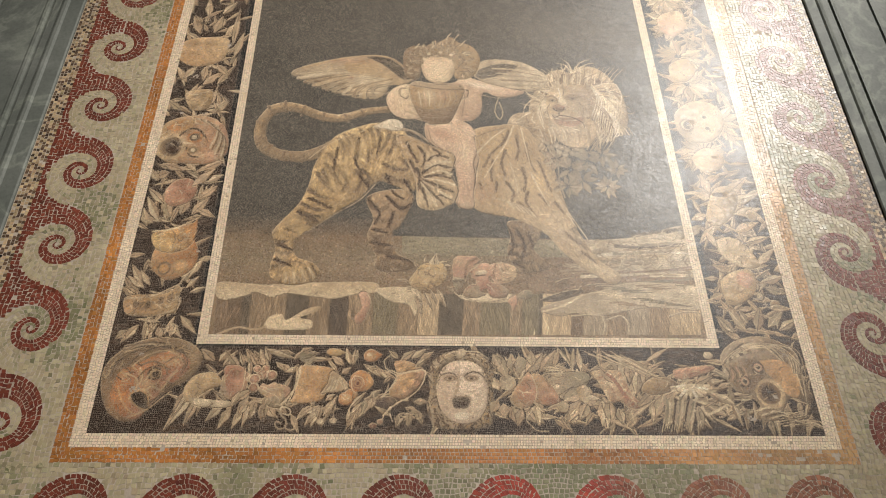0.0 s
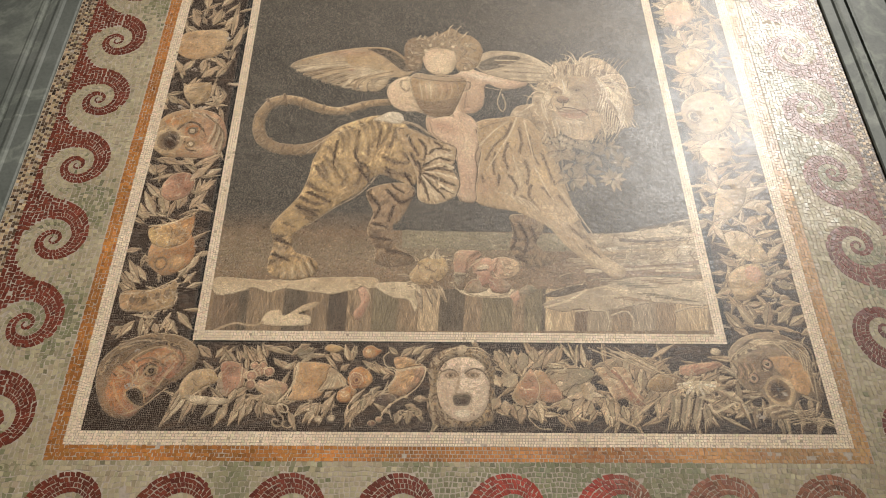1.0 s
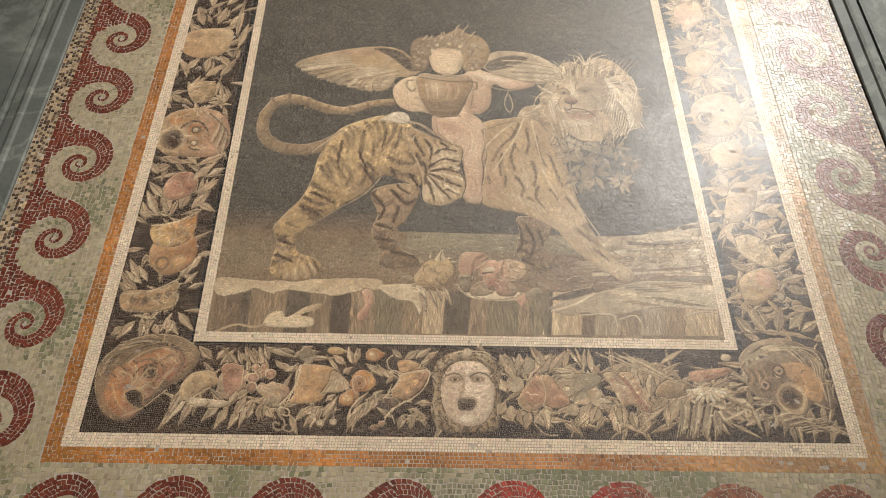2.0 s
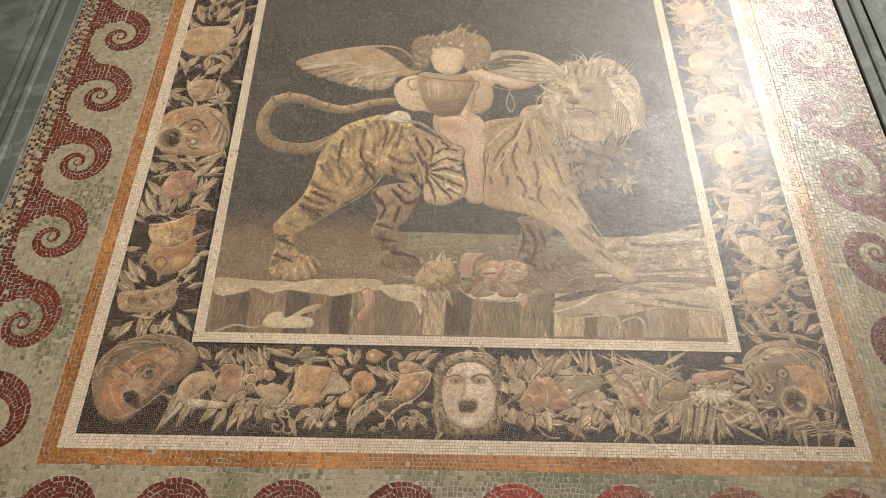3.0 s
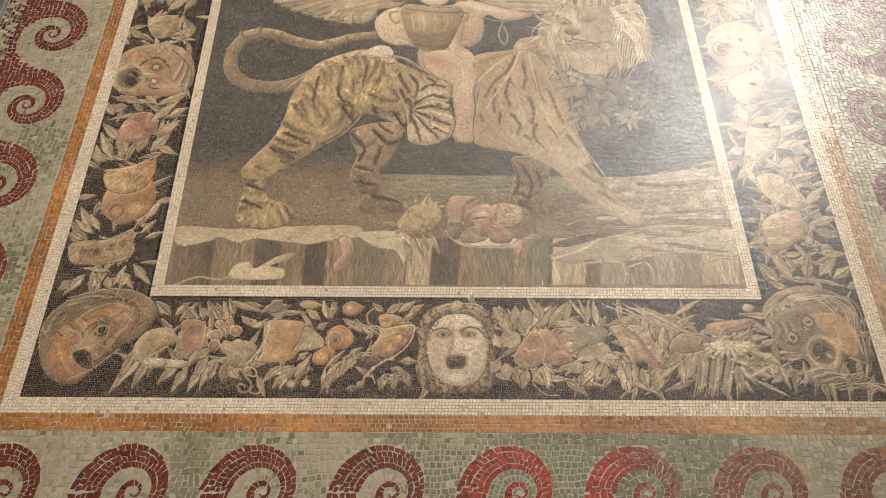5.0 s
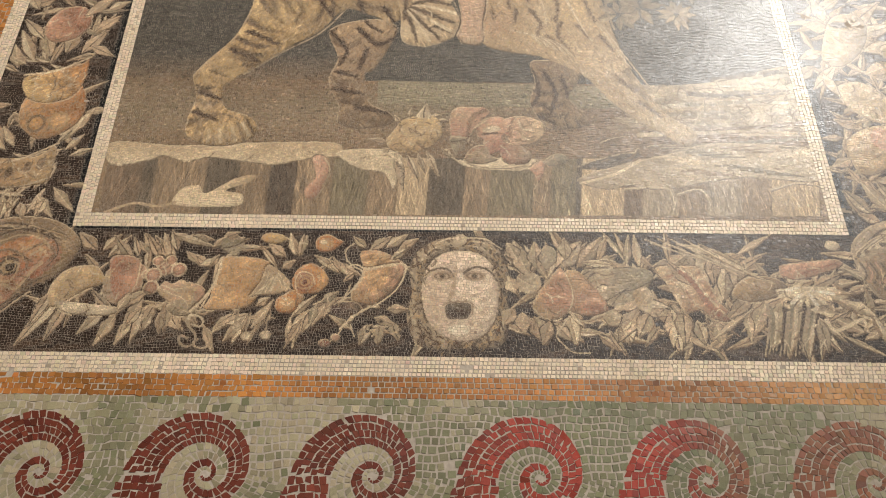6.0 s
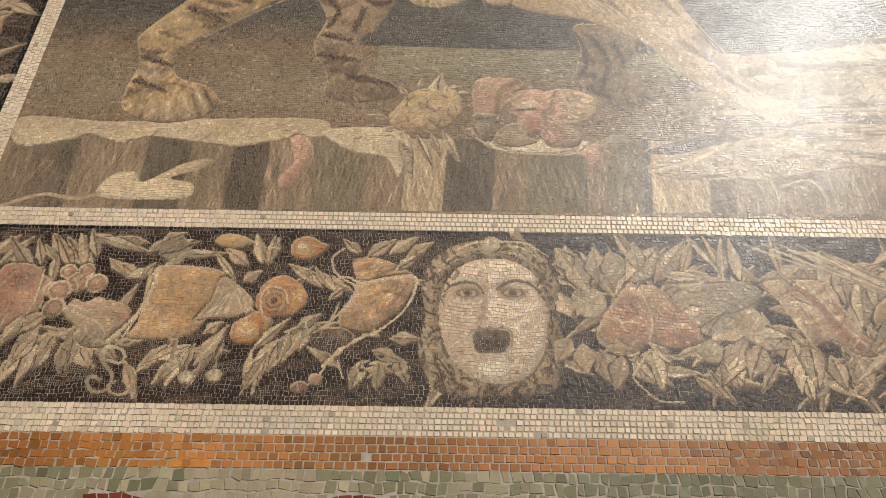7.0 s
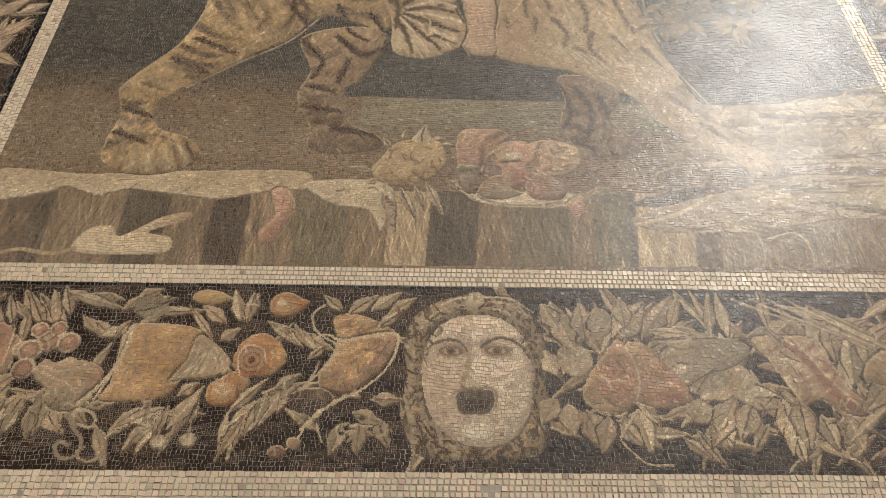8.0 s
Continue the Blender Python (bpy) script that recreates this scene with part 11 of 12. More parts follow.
line("leaves", [(50.2, 11.4), (49.2, 8.3), (47.8, 4)], 0.55, "night2", 0.2)
line("leaves", [(50.7, 10.8), (49.8, 8.3), (48.3, 4.2)], 0.55, "taupe", 0.2)
line("leaves", [(51.2, 10.1), (50.3, 8.3), (48.9, 4.5)], 0.55, "sage", 0.2)
line("leaves", [(52, 11.4), (50.8, 8.3), (49.3, 3.7)], 0.55, "pale", 0.2)
line("leaves", [(50.9, 14), (46.7, 13.5)], 0.6, "ivory", 0.15)
line("leaves", [(50.9, 14), (46.9, 12.7)], 0.6, "pale", 0.15)
line("leaves", [(50.9, 14), (47.5, 12.1)], 0.6, "ivory2", 0.15)
line("leaves", [(50.9, 14), (48.4, 11.6)], 0.6, "ivory", 0.15)
line("leaves", [(50.9, 14), (49.5, 11.4)], 0.6, "pale", 0.15)
line("leaves", [(50.9, 14), (50.7, 11.3)], 0.6, "ivory2", 0.15)
line("leaves", [(50.9, 14), (51.9, 11.5)], 0.6, "ivory", 0.15)
line("leaves", [(50.9, 14), (53.1, 11.9)], 0.6, "pale", 0.15)
line("leaves", [(50.9, 14), (54, 12.5)], 0.6, "ivory2", 0.15)
line("leaves", [(50.9, 14), (54.7, 13.2)], 0.6, "ivory", 0.15)
line("leaves", [(50.9, 14), (55.1, 14)], 0.6, "pale", 0.15)
shape("ribbon_red", [(47.9, 17.6), (51.8, 18.3), (56.4, 18.8), (56.7, 17.6), (53.5, 16.2), (49.9, 15.3), (48, 16)], "clay", "blush", 0)
line("ribbon_red", [(50.1, 16.1), (53.7, 17.3), (56.2, 18.1)], 0.3, "rust")
line("leaves", [(52.8, 9), (53.7, 7.5), (55.9, 8.3), (58.1, 9.3), (58, 7.5), (56.2, 6.8)], 0.6, "ivory2", 0.35)
line("ribbon_red", [(32.8, 16.6), (34.8, 14.1), (36.4, 10.9), (38.8, 9)], 1, "rust2", 0.6)
line("ribbon_red", [(34.1, 16.6), (36, 13), (38.3, 9.9)], 0.3, "ivory2")
line("leaves", [(28.2, 21.7), (34.1, 19.2), (40, 17.4)], 0.3, "taupe", 0.2)
line("leaves", [(29.1, 21.1), (35.4, 18.7), (40.9, 17)], 0.3, "pale", 0.2)
line("leaves", [(30.2, 21.8), (36.8, 18.3), (41.8, 16.7)], 0.3, "bark2", 0.2)
line("leaves", [(31.1, 21.2), (38.1, 17.9), (42.7, 16.3)], 0.3, "ivory2", 0.2)
line("leaves", [(32.1, 21.8), (39.4, 17.4), (43.6, 15.9)], 0.3, "taupe", 0.2)
line("leaves", [(33, 21.2), (40.7, 17), (44.5, 15.6)], 0.3, "pale", 0.2)
line("leaves", [(34.1, 21.8), (42, 16.6), (45.4, 15.2)], 0.3, "bark2", 0.2)
line("leaves", [(34.9, 21.2), (43.3, 16.2), (46.3, 14.9)], 0.3, "ivory2", 0.2)
line("corner_head", [(59.3, 19.3), (63.1, 22.3), (69.8, 24.1), (74.6, 21.3), (75.1, 16.9)], 0.3, "ivory2", 0.22)
line("corner_head", [(64.4, 8.2), (68, 9.2), (70.9, 7.6), (75.1, 8.4)], 0.34, "ivory2", 0.22)
line("corner_head", [(59.9, 19.6), (63.8, 22.5), (70.3, 24), (75, 21), (75.3, 16.9)], 0.3, "bark", 0.22)
line("corner_head", [(65.1, 7.8), (68.7, 8.7), (71.5, 7.2), (75.3, 7.9)], 0.34, "bark", 0.22)
line("corner_head", [(60.5, 19.9), (64.5, 22.7), (70.8, 23.8), (75.3, 20.7), (75.5, 16.9)], 0.3, "pale", 0.22)
line("corner_head", [(65.8, 7.4), (69.3, 8.3), (72, 6.9), (75.5, 7.5)], 0.34, "pale", 0.22)
line("corner_head", [(61.1, 20.2), (65.3, 22.8), (71.4, 23.7), (75.6, 20.4), (75.7, 16.9)], 0.3, "umber", 0.22)
line("corner_head", [(66.5, 7), (70, 7.8), (72.6, 6.6), (75.7, 7)], 0.34, "umber", 0.22)
line("corner_head", [(61.7, 20.5), (66, 23), (71.9, 23.5), (76, 20.1), (75.9, 16.9)], 0.3, "ivory2", 0.22)
line("corner_head", [(67.2, 6.6), (70.7, 7.3), (73.1, 6.2), (75.9, 6.5)], 0.34, "ivory2", 0.22)
line("corner_head", [(62.4, 20.8), (66.7, 23.1), (72.4, 23.4), (76.3, 19.8), (76.2, 16.9)], 0.3, "bark", 0.22)
line("corner_head", [(67.9, 6.2), (71.3, 6.8), (73.7, 5.9), (76.1, 6.1)], 0.34, "bark", 0.22)
line("corner_head", [(63, 21.1), (67.5, 23.3), (72.9, 23.3), (76.6, 19.5), (76.4, 16.9)], 0.3, "pale", 0.22)
line("corner_head", [(68.6, 5.8), (72, 6.4), (74.3, 5.6), (76.2, 5.6)], 0.34, "pale", 0.22)
line("corner_head", [(63.6, 21.4), (68.2, 23.4), (73.4, 23.1), (77, 19.2), (76.6, 16.9)], 0.3, "umber", 0.22)
line("corner_head", [(69.2, 5.4), (72.7, 5.9), (74.8, 5.2), (76.4, 5.1)], 0.34, "umber", 0.22)
line("corner_head", [(64.2, 21.8), (68.9, 23.6), (74, 23), (77.3, 18.9), (76.8, 16.9)], 0.3, "ivory2", 0.22)
line("corner_head", [(69.9, 5), (73.3, 5.4), (75.4, 4.9), (76.6, 4.7)], 0.34, "ivory2", 0.22)
disc("corner_head", 68.4, 12.2, 3, 3, "umber", "sand")
disc("corner_head", 68.5, 12.3, 2.5, 2.5, "night2", "bark")
disc("corner_head", 67.3, 18.3, 1.4, 1.4, "clay", "umber")
disc("corner_head", 67.3, 18.3, 0.7, 0.7, "night", "pale")
disc("corner_head", 63.6, 15, 1.4, 1.4, "clay", "umber")
disc("corner_head", 63.6, 15, 0.7, 0.7, "night", "pale")
line("corner_head", [(-72.8, 18.1), (-71, 20.3), (-66.6, 22.2), (-62.3, 21.1), (-60.3, 18.6), (-61.2, 16)], 0.34, "umber", 0.204)
line("corner_head", [(-72, 17.7), (-70.1, 19.6), (-66.4, 21.2), (-62.7, 20.2), (-61.3, 18.2)], 0.34, "sand", 0.204)
line("corner_head", [(-70.5, 14.5), (-69.1, 16.7), (-66.3, 17.8), (-63.7, 16.7)], 0.4, "brown", 0.24)
line("corner_head", [(-68.8, 14.2), (-67.6, 16.3), (-65.6, 16.3), (-66, 13.8), (-67.6, 13.5)], 0.36, "sand", 0.216)
line("corner_head", [(-73.2, 15.9), (-70.5, 14.5), (-70.4, 11.3)], 0.4, "sand", 0.24)
line("corner_head", [(-74, 12.4), (-72.1, 8.9), (-69.2, 6.6)], 0.4, "ochre2", 0.24)
line("corner_head", [(-65.2, 13.1), (-63.7, 15.3), (-62.1, 17.4)], 0.4, "clay", 0.24)
line("corner_head", [(-67.2, 9), (-65.3, 10.7), (-62.6, 13.5), (-60.5, 14.6)], 0.3, "umber", 0.18)
line("corner_head", [(-77.1, 16.6), (-76.2, 19.5), (-72.8, 22.2), (-67.7, 23.7), (-62, 23), (-59, 20.4)], 0.3, "bark", 0.18)
line("corner_head", [(-76.4, 15.2), (-75.5, 18.2), (-72.2, 21.1), (-67.4, 22.6)], 0.3, "umber", 0.18)
line("corner_head", [(-76.5, 18.1), (-74.8, 20.7), (-70.9, 22.7)], 0.3, "taupe", 0.18)
shape("corner_head", [(-71.1, 11), (-69.8, 11.7), (-68, 11), (-67.2, 9.1), (-68, 8.4), (-69.5, 9.5)], "night", "umber", 0)
line("corner_head", [(-71.5, 11.1), (-69.9, 12), (-67.7, 11.2), (-66.8, 8.8)], 0.34, "ochre2")

# wear and small changes of stone
cloud("leaves", 2.5, 0.12)
grain("leaves", 3600, 1.3, 40, 0.28, 0.32)
veins("leaves", 480, 1.6, 0.24, "pale", "sand", "bark", "taupe")
veins("corner_head", 150, 1.6, 0.24, "sand", "tan", "bark")
veins("side_mask", 130, 1.5, 0.24, "pale", "sand", "bark")
veins("fruit", 160, 1.5, 0.24, "pale", "bark", "sand")
veins("basket", 70, 1.4, 0.24, "pale", "bark")
veins("shell", 40, 1.6, 0.24, "pale", "bark")
veins("ribbon_red", 40, 2, 0.24, "pale", "rust2")
veins("mask_hair", 160, 1.6, 0.28, "taupe", "brown", "tan")
veins("quince", 60, 1.3, 0.24, "sand", "tan", "bark2")
veins("pear", 40, 1.3, 0.24, "sand", "bark")
cloud("fruit", 1.8, 0.14)
modelled("fruit", 1.3, 0.32)
grain("fruit", 300, 1.2, 30, 0.3, 0.28)
cloud("quince", 1.8, 0.14)
modelled("quince", 1.3, 0.32)
grain("quince", 300, 1.2, 30, 0.3, 0.28)
cloud("pear", 1.8, 0.14)
modelled("pear", 1.3, 0.32)
grain("pear", 300, 1.2, 30, 0.3, 0.28)
cloud("corner_head", 1.8, 0.14)
modelled("corner_head", 1.3, 0.32)
grain("corner_head", 300, 1.2, 30, 0.3, 0.28)
cloud("side_mask", 1.8, 0.14)
modelled("side_mask", 1.3, 0.32)
grain("side_mask", 300, 1.2, 30, 0.3, 0.28)
cloud("basket", 1.8, 0.14)
modelled("basket", 1.3, 0.32)
grain("basket", 300, 1.2, 30, 0.3, 0.28)
cloud("shell", 1.8, 0.14)
modelled("shell", 1.3, 0.32)
grain("shell", 300, 1.2, 30, 0.3, 0.28)
cloud("ribbon_red", 1.8, 0.14)
modelled("ribbon_red", 1.3, 0.32)
grain("ribbon_red", 300, 1.2, 30, 0.3, 0.28)
cloud("garland", 5, 0.16)
grain("garland", 600, 1, 10, 0.3, 0.3)
cloud("theatre_mask", 1.5, 0.05)
grain("theatre_mask", 200, 0.9, 80, 0.3, 0.12)
modelled("theatre_mask", 1.6, 0.3)
modelled("mask_hair", 1.6, 0.4)

for motif, reach, amount in (("leaves", 0.3, 0.15), ("fruit", 0.4, 0.2), ("quince", 0.6, 0.4), ("pear", 0.6, 0.4), ("corner_head", 0.4, 0.2), ("side_mask", 0.4, 0.2),
                             ("basket", 0.4, 0.2), ("shell", 0.4, 0.2), ("ribbon_red", 0.4, 0.25), ("theatre_mask", 0.4, 0.3), ("mask_hair", 0.3, 0.15)):
    soften(motif, reach, amount)
for motif in ("fruit", "quince", "pear", "corner_head", "side_mask", "basket", "shell", "ribbon_red", "theatre_mask", "leaves"):
    contour(motif, 0.2, 0.55, "brown", "ivory2")
picture = SHEETS["garland"][0]
picture[:] = 0.06 * picture.mean(2, keepdims=True) * np.array([1.04, 1.0, 0.94]) + 0.94 * picture

# ---- laying the stones ----
ORIGIN = 1.5


def settle(u, v):
    """The old panel is not quite square: its inner part leans a little."""
    k = np.clip((80 - np.abs(u)) / 22, 0, 1)
    return u - 0.012 * (v - 30) * k, v


def courses(a0, a1, b0, b1, la, lb, loose=0.16, wave=0.0):
    """Rows of stones along a between b0 and b1: the corners of each, as an array (n, 4, 2)."""
    rows = max(1, round((b1 - b0) / lb))
    n = max(1, round((a1 - a0) / la))
    b = np.linspace(b0, b1, rows + 1)
    step = (a1 - a0) / n
    e = a0 + step * (np.arange(n + 1)[None, :] + np.random.uniform(-loose, loose, (rows, n + 1)) + np.random.uniform(-0.5, 0.5, (rows, 1)) * np.r_[0, np.ones(n - 1), 0][None, :])
    e[:, 0], e[:, -1] = a0, a1
    lo, hi = np.repeat(b[:-1, None], n, 1), np.repeat(b[1:, None], n, 1)
    quad = np.stack([np.stack([e[:, :-1], lo], -1), np.stack([e[:, 1:], lo], -1), np.stack([e[:, 1:], hi], -1), np.stack([e[:, :-1], hi], -1)], 2).reshape(-1, 4, 2)
    if wave:
        s = np.sin(quad[..., 0] * 0.31 + np.sin(quad[..., 1] * 0.17) * 2) * np.sin(quad[..., 1] * 0.23 + 1)
        calm = np.clip(np.minimum.reduce([quad[..., 0] - a0, a1 - quad[..., 0], quad[..., 1] - b0, b1 - quad[..., 1]]) / 1.5, 0, 1)[..., None]
        quad = quad + calm * wave * np.stack([0.6 * np.sin(quad[..., 1] * 0.77 + np.sin(quad[..., 0] * 0.41) * 2), s + 0.5 * np.sin(quad[..., 0] * 1.1 + 2 * np.sin(quad[..., 1] * 0.6))], -1)
    return quad


LOSSES = [(87.2, 103.9), (61.4, 123.1), (92.9, 124.6), (92.2, 110.7), (93.7, 90.4), (78.6, 110.3), (70.7, 65.3)]
LOSSES += [(random.choice((-1, 1)) * random.uniform(59, 104), random.uniform(-20, 160)) for _ in range(70)] + [(random.uniform(-100, 100), random.uniform(-20, 3)) for _ in range(40)]


def tiny(q, low=0.12):
    """False for slivers, and for stones that have come out of the bed at the worn spots."""
    m = q.mean(1)
    kept = np.hypot(*(q[:, 0] - q[:, 2]).T) > low
    for k, (u, v) in enumerate(LOSSES):
        r = (0.9 + 0.25 * (k % 5)) if k < 7 else 0.3 + 0.1 * (k % 5)
        near = np.hypot((m[:, 0] - u) / 1.6, m[:, 1] - v) < r
        kept &= ~(near & (np.random.random(len(q)) < 0.45))
    return kept


def stones(name, parent, q, colour, joint, label="", lift=0.0, kind="stuff", chip=0.05, fine=None, rise=0.009):
    """Joins the stones q (corners in cm) into one mesh under the parent."""
    n = len(q)
    if not n:
        return None
    mid = q.mean(1, keepdims=True)
    reach = np.maximum(np.linalg.norm(q - mid, axis=2, keepdims=True), 1e-3)
    size = np.sqrt(np.abs((q[:, 0, 0] - q[:, 2, 0]) * (q[:, 1, 1] - q[:, 3, 1]) - (q[:, 1, 0] - q[:, 3, 0]) * (q[:, 0, 1] - q[:, 2, 1])) / 2)[:, None, None]
    base = mid + (q - mid) * np.clip(1 - np.minimum(joint * 0.7, 0.13 * reach) / reach, 0.3, 1) + np.random.normal(0, chip, q.shape) * size
    top = mid + (base - mid) * np.clip(1 - np.minimum(0.05, 0.06 * reach) / reach, 0.3, 1)
    tilt = np.random.normal(0, 0.022, (n, 1, 2))
    h = rise * np.random.normal(0, 1, (n, 1)) + ((top - mid) * tilt).sum(2) + lift + 0.012 + 0.012 * np.minimum(size[:, :, 0], 1)
    co = np.empty((n, 8, 3))
    co[:, :4, 0], co[:, :4, 2], co[:, :4, 1] = top[..., 0], top[..., 1], -h
    co[:, 4:, 0], co[:, 4:, 2], co[:, 4:, 1] = base[..., 0], base[..., 1], 0.3
    co = co * 0.01 + np.array([0, 0, ORIGIN])
    face = np.array([[0, 1, 2, 3], [1, 0, 4, 5], [2, 1, 5, 6], [3, 2, 6, 7], [0, 3, 7, 4]])
    index = face[None] + 8 * np.arange(n)[:, None, None]
    if fine is not None:  # the smallest show their faces alone
        index = np.concatenate([index[~fine].reshape(-1, 4), index[fine][:, 0]])
    index = index.ravel()
    me = bpy.data.meshes.new(name)
    me.vertices.add(8 * n)
    me.vertices.foreach_set("co", co.ravel().astype(np.float32))
    me.loops.add(len(index))
    me.loops.foreach_set("vertex_index", index.astype(np.int32))
    me.polygons.add(len(index) // 4)
    me.polygons.foreach_set("loop_start", np.arange(0, len(index), 4, dtype=np.int32))
    layer = me.attributes.new("stone", "FLOAT_COLOR", "POINT")
    rgba = np.ones((n, 8, 4), np.float32)
    rgba[..., :3] = colour[:, None, :]
    layer.data.foreach_set("color", rgba.ravel())
    me.update(calc_edges=True)
    me.shade_flat()
    me.materials.append(M_STONE)
    ob = new(name, me)
    ob.parent = parent
    if label:
        tagged(ob, label, kind=kind)
    return ob


def piece_mesh():
    bm = bmesh.new()
    top = [bm.verts.new((x, y, z)) for x, y, z in ((-0.46, -0.02, -0.45), (0.45, 0.02, -0.46), (0.46, 0.0, 0.45), (-0.45, -0.03, 0.46))]
    low = [bm.verts.new((x, 1.0, z)) for x, z in ((-0.5, -0.5), (0.5, -0.5), (0.5, 0.5), (-0.5, 0.5))]
    bm.faces.new(top)
    for i in range(4):
        bm.faces.new((top[(i + 1) % 4], top[i], low[i], low[(i + 1) % 4]))
    me = bpy.data.meshes.new("tessera")
    bmesh.ops.recalc_face_normals(bm, faces=bm.faces)
    bm.to_mesh(me)
    bm.free()
    me.materials.append(M_PIECE)
    return me


PIECE = piece_mesh()


def pieces(parent, q, colour, joint, lift=0.0):
    """Single stones, each an object of its own on one mesh."""
    for c, tint in zip(q, colour):
        m = c.mean(0)
        along, up = (c[1] + c[2] - c[0] - c[3]) / 2, (c[2] + c[3] - c[0] - c[1]) / 2
        ob = new("tessera", PIECE)
        ob.parent = parent
        ob.matrix_basis = (Matrix.Translation((m[0] / 100, -0.01 * (lift + 0.024 + random.gauss(0, 0.009)), ORIGIN + m[1] / 100))
                           @ pose(0, 0, 0, random.gauss(0, 0.6), -math.degrees(math.atan2(along[1], along[0])) + random.gauss(0, 2.6), random.gauss(0, 0.6))
                           @ Matrix.Diagonal(((np.hypot(*along) - joint) * random.uniform(0.9, 1.03) / 100, 0.003, (np.hypot(*up) - joint) * random.uniform(0.9, 1.04) / 100, 1)))
        ob.color = (*tint, 1)


def shades(base, n, spread=0.1, drift=0.03):
    """n stones near one colour."""
    return np.clip(base * (1 + np.random.normal(0, spread, (n, 1)) + np.random.normal(0, drift, (n, 3))), 0.004, 0.9)


def turned(q, side):
    """The four sides of a border: along and up to panel coordinates."""
    a, b = q[..., 0], q[..., 1]
    return np.stack(side(a, b), -1)


def bent(q):
    return np.stack(settle(q[..., 0], q[..., 1]), -1)


def picked(q, colour, inside, limit=300):
    """Splits off the stones of a stretch of the plan, 300 at most."""
    m = q.mean(1)
    w = np.flatnonzero(inside(m[:, 0], m[:, 1]))[:limit]
    rest = np.ones(len(q), bool)
    rest[w] = False
    return q[w], colour[w], q[rest], colour[rest]


mosaic = tagged(new("mosaic"), "ancient stone mosaic of a tiger rider inside a garland border", "mosaic")
bed = part("mortar_bed", box(LEFT - 0.0, RIGHT + 0.0, 0.00012, 0.029, FOOT, HEAD), M_GROUT, mosaic, "brown-grey lime mortar between the stones")


def look_up(name, m):
    i = np.clip(((m[..., 0] - U0) / STEP).astype(int), 0, COLS - 1)
    j = np.clip(((m[..., 1] - V0) / STEP).astype(int), 0, LINES - 1)
    picture, motif = SHEETS[name]
    return picture[j, i], motif[j, i]


def finer(name, q, limit):
    """Cuts a stone into four where the drawing changes within it, as the old masters did."""
    k = np.array([0.12, 0.5, 0.88])
    s, t = (g.ravel()[None, :, None] for g in np.meshgrid(k, k))
    p = (q[:, None, 0] * (1 - s) + q[:, None, 1] * s) * (1 - t) + (q[:, None, 3] * (1 - s) + q[:, None, 2] * s) * t
    tone = look_up(name, p)[0].mean(2) ** 0.5
    busy = np.ptp(tone, axis=1) > limit
    w = q[busy]
    e = [(w[:, i] + w[:, (i + 1) % 4]) / 2 for i in range(4)]
    c = w.mean(1)
    small = np.concatenate([np.stack(k, 1) for k in ((w[:, 0], e[0], c, e[3]), (e[0], w[:, 1], e[1], c), (c, e[1], w[:, 2], e[2]), (e[3], c, e[2], w[:, 3]))])
    return np.concatenate([q[~busy], small]), np.r_[np.zeros((~busy).sum(), bool), np.ones(len(small), bool)]


def inlay(name, root, q, joint, label, ground, labels):
    """Lays a picture: the ground as the part, each motif in it as a sub-part."""
    q, fine = finer(name, q[tiny(q)], 0.035)
    again, finest = finer(name, q[fine], 0.11)
    q, fine = np.concatenate([q[~fine], again]), np.r_[np.zeros((~fine).sum(), bool), np.ones(len(again), bool)]
    colour, motif = look_up(name, q.mean(1))
    n = len(q)
    colour = np.clip(colour * (1 + np.random.normal(0, 0.12, (n, 1)) + np.random.normal(0, 0.025, (n, 3))) + 0.004, 0.004, 0.9)
    grounds = [MOTIFS.index(g) for g in ground]
    w = np.isin(motif, [0] + grounds)
    odd = np.random.random(n)
    colour[w & (odd < 0.05)] *= 1.45
    colour[w & (odd > 0.94)] *= 0.65
    top = stones(name, root, q[w], colour[w], joint, label, fine=fine[w], rise=0.006)
    for k, title in enumerate(MOTIFS):
        w = motif == k
        if k and k not in grounds and w.any():
            stones(title, top, q[w], colour[w], joint, labels.get(title, ""), fine=fine[w], rise=0.006)


INNER = (-57.0, 57.0, 25.2, 141.0)   # the emblem
BAND = 2.35
OUTER = (-78.5, 78.5, 2.9, 164.0)    # the garland's outer edge
EDGE = 2.9

q = bent(courses(INNER[0], INNER[1], INNER[2], INNER[3], 0.34, 0.34, 0.14, 0.25))
inlay("emblem", mosaic, q, 0.022, "fine dark grey and brown stones of the picture field", ["field"],
      dict(tiger="striped ochre tiger in fine stones", mane="pale shaggy mane and head in fine stones", rider="plain pale winged rider in fine stones",
           rider_wing="spread grey-beige wing in fine stones", ledge="pale ledge in fine stones", plinth="fluted brown blocks in fine stones"))

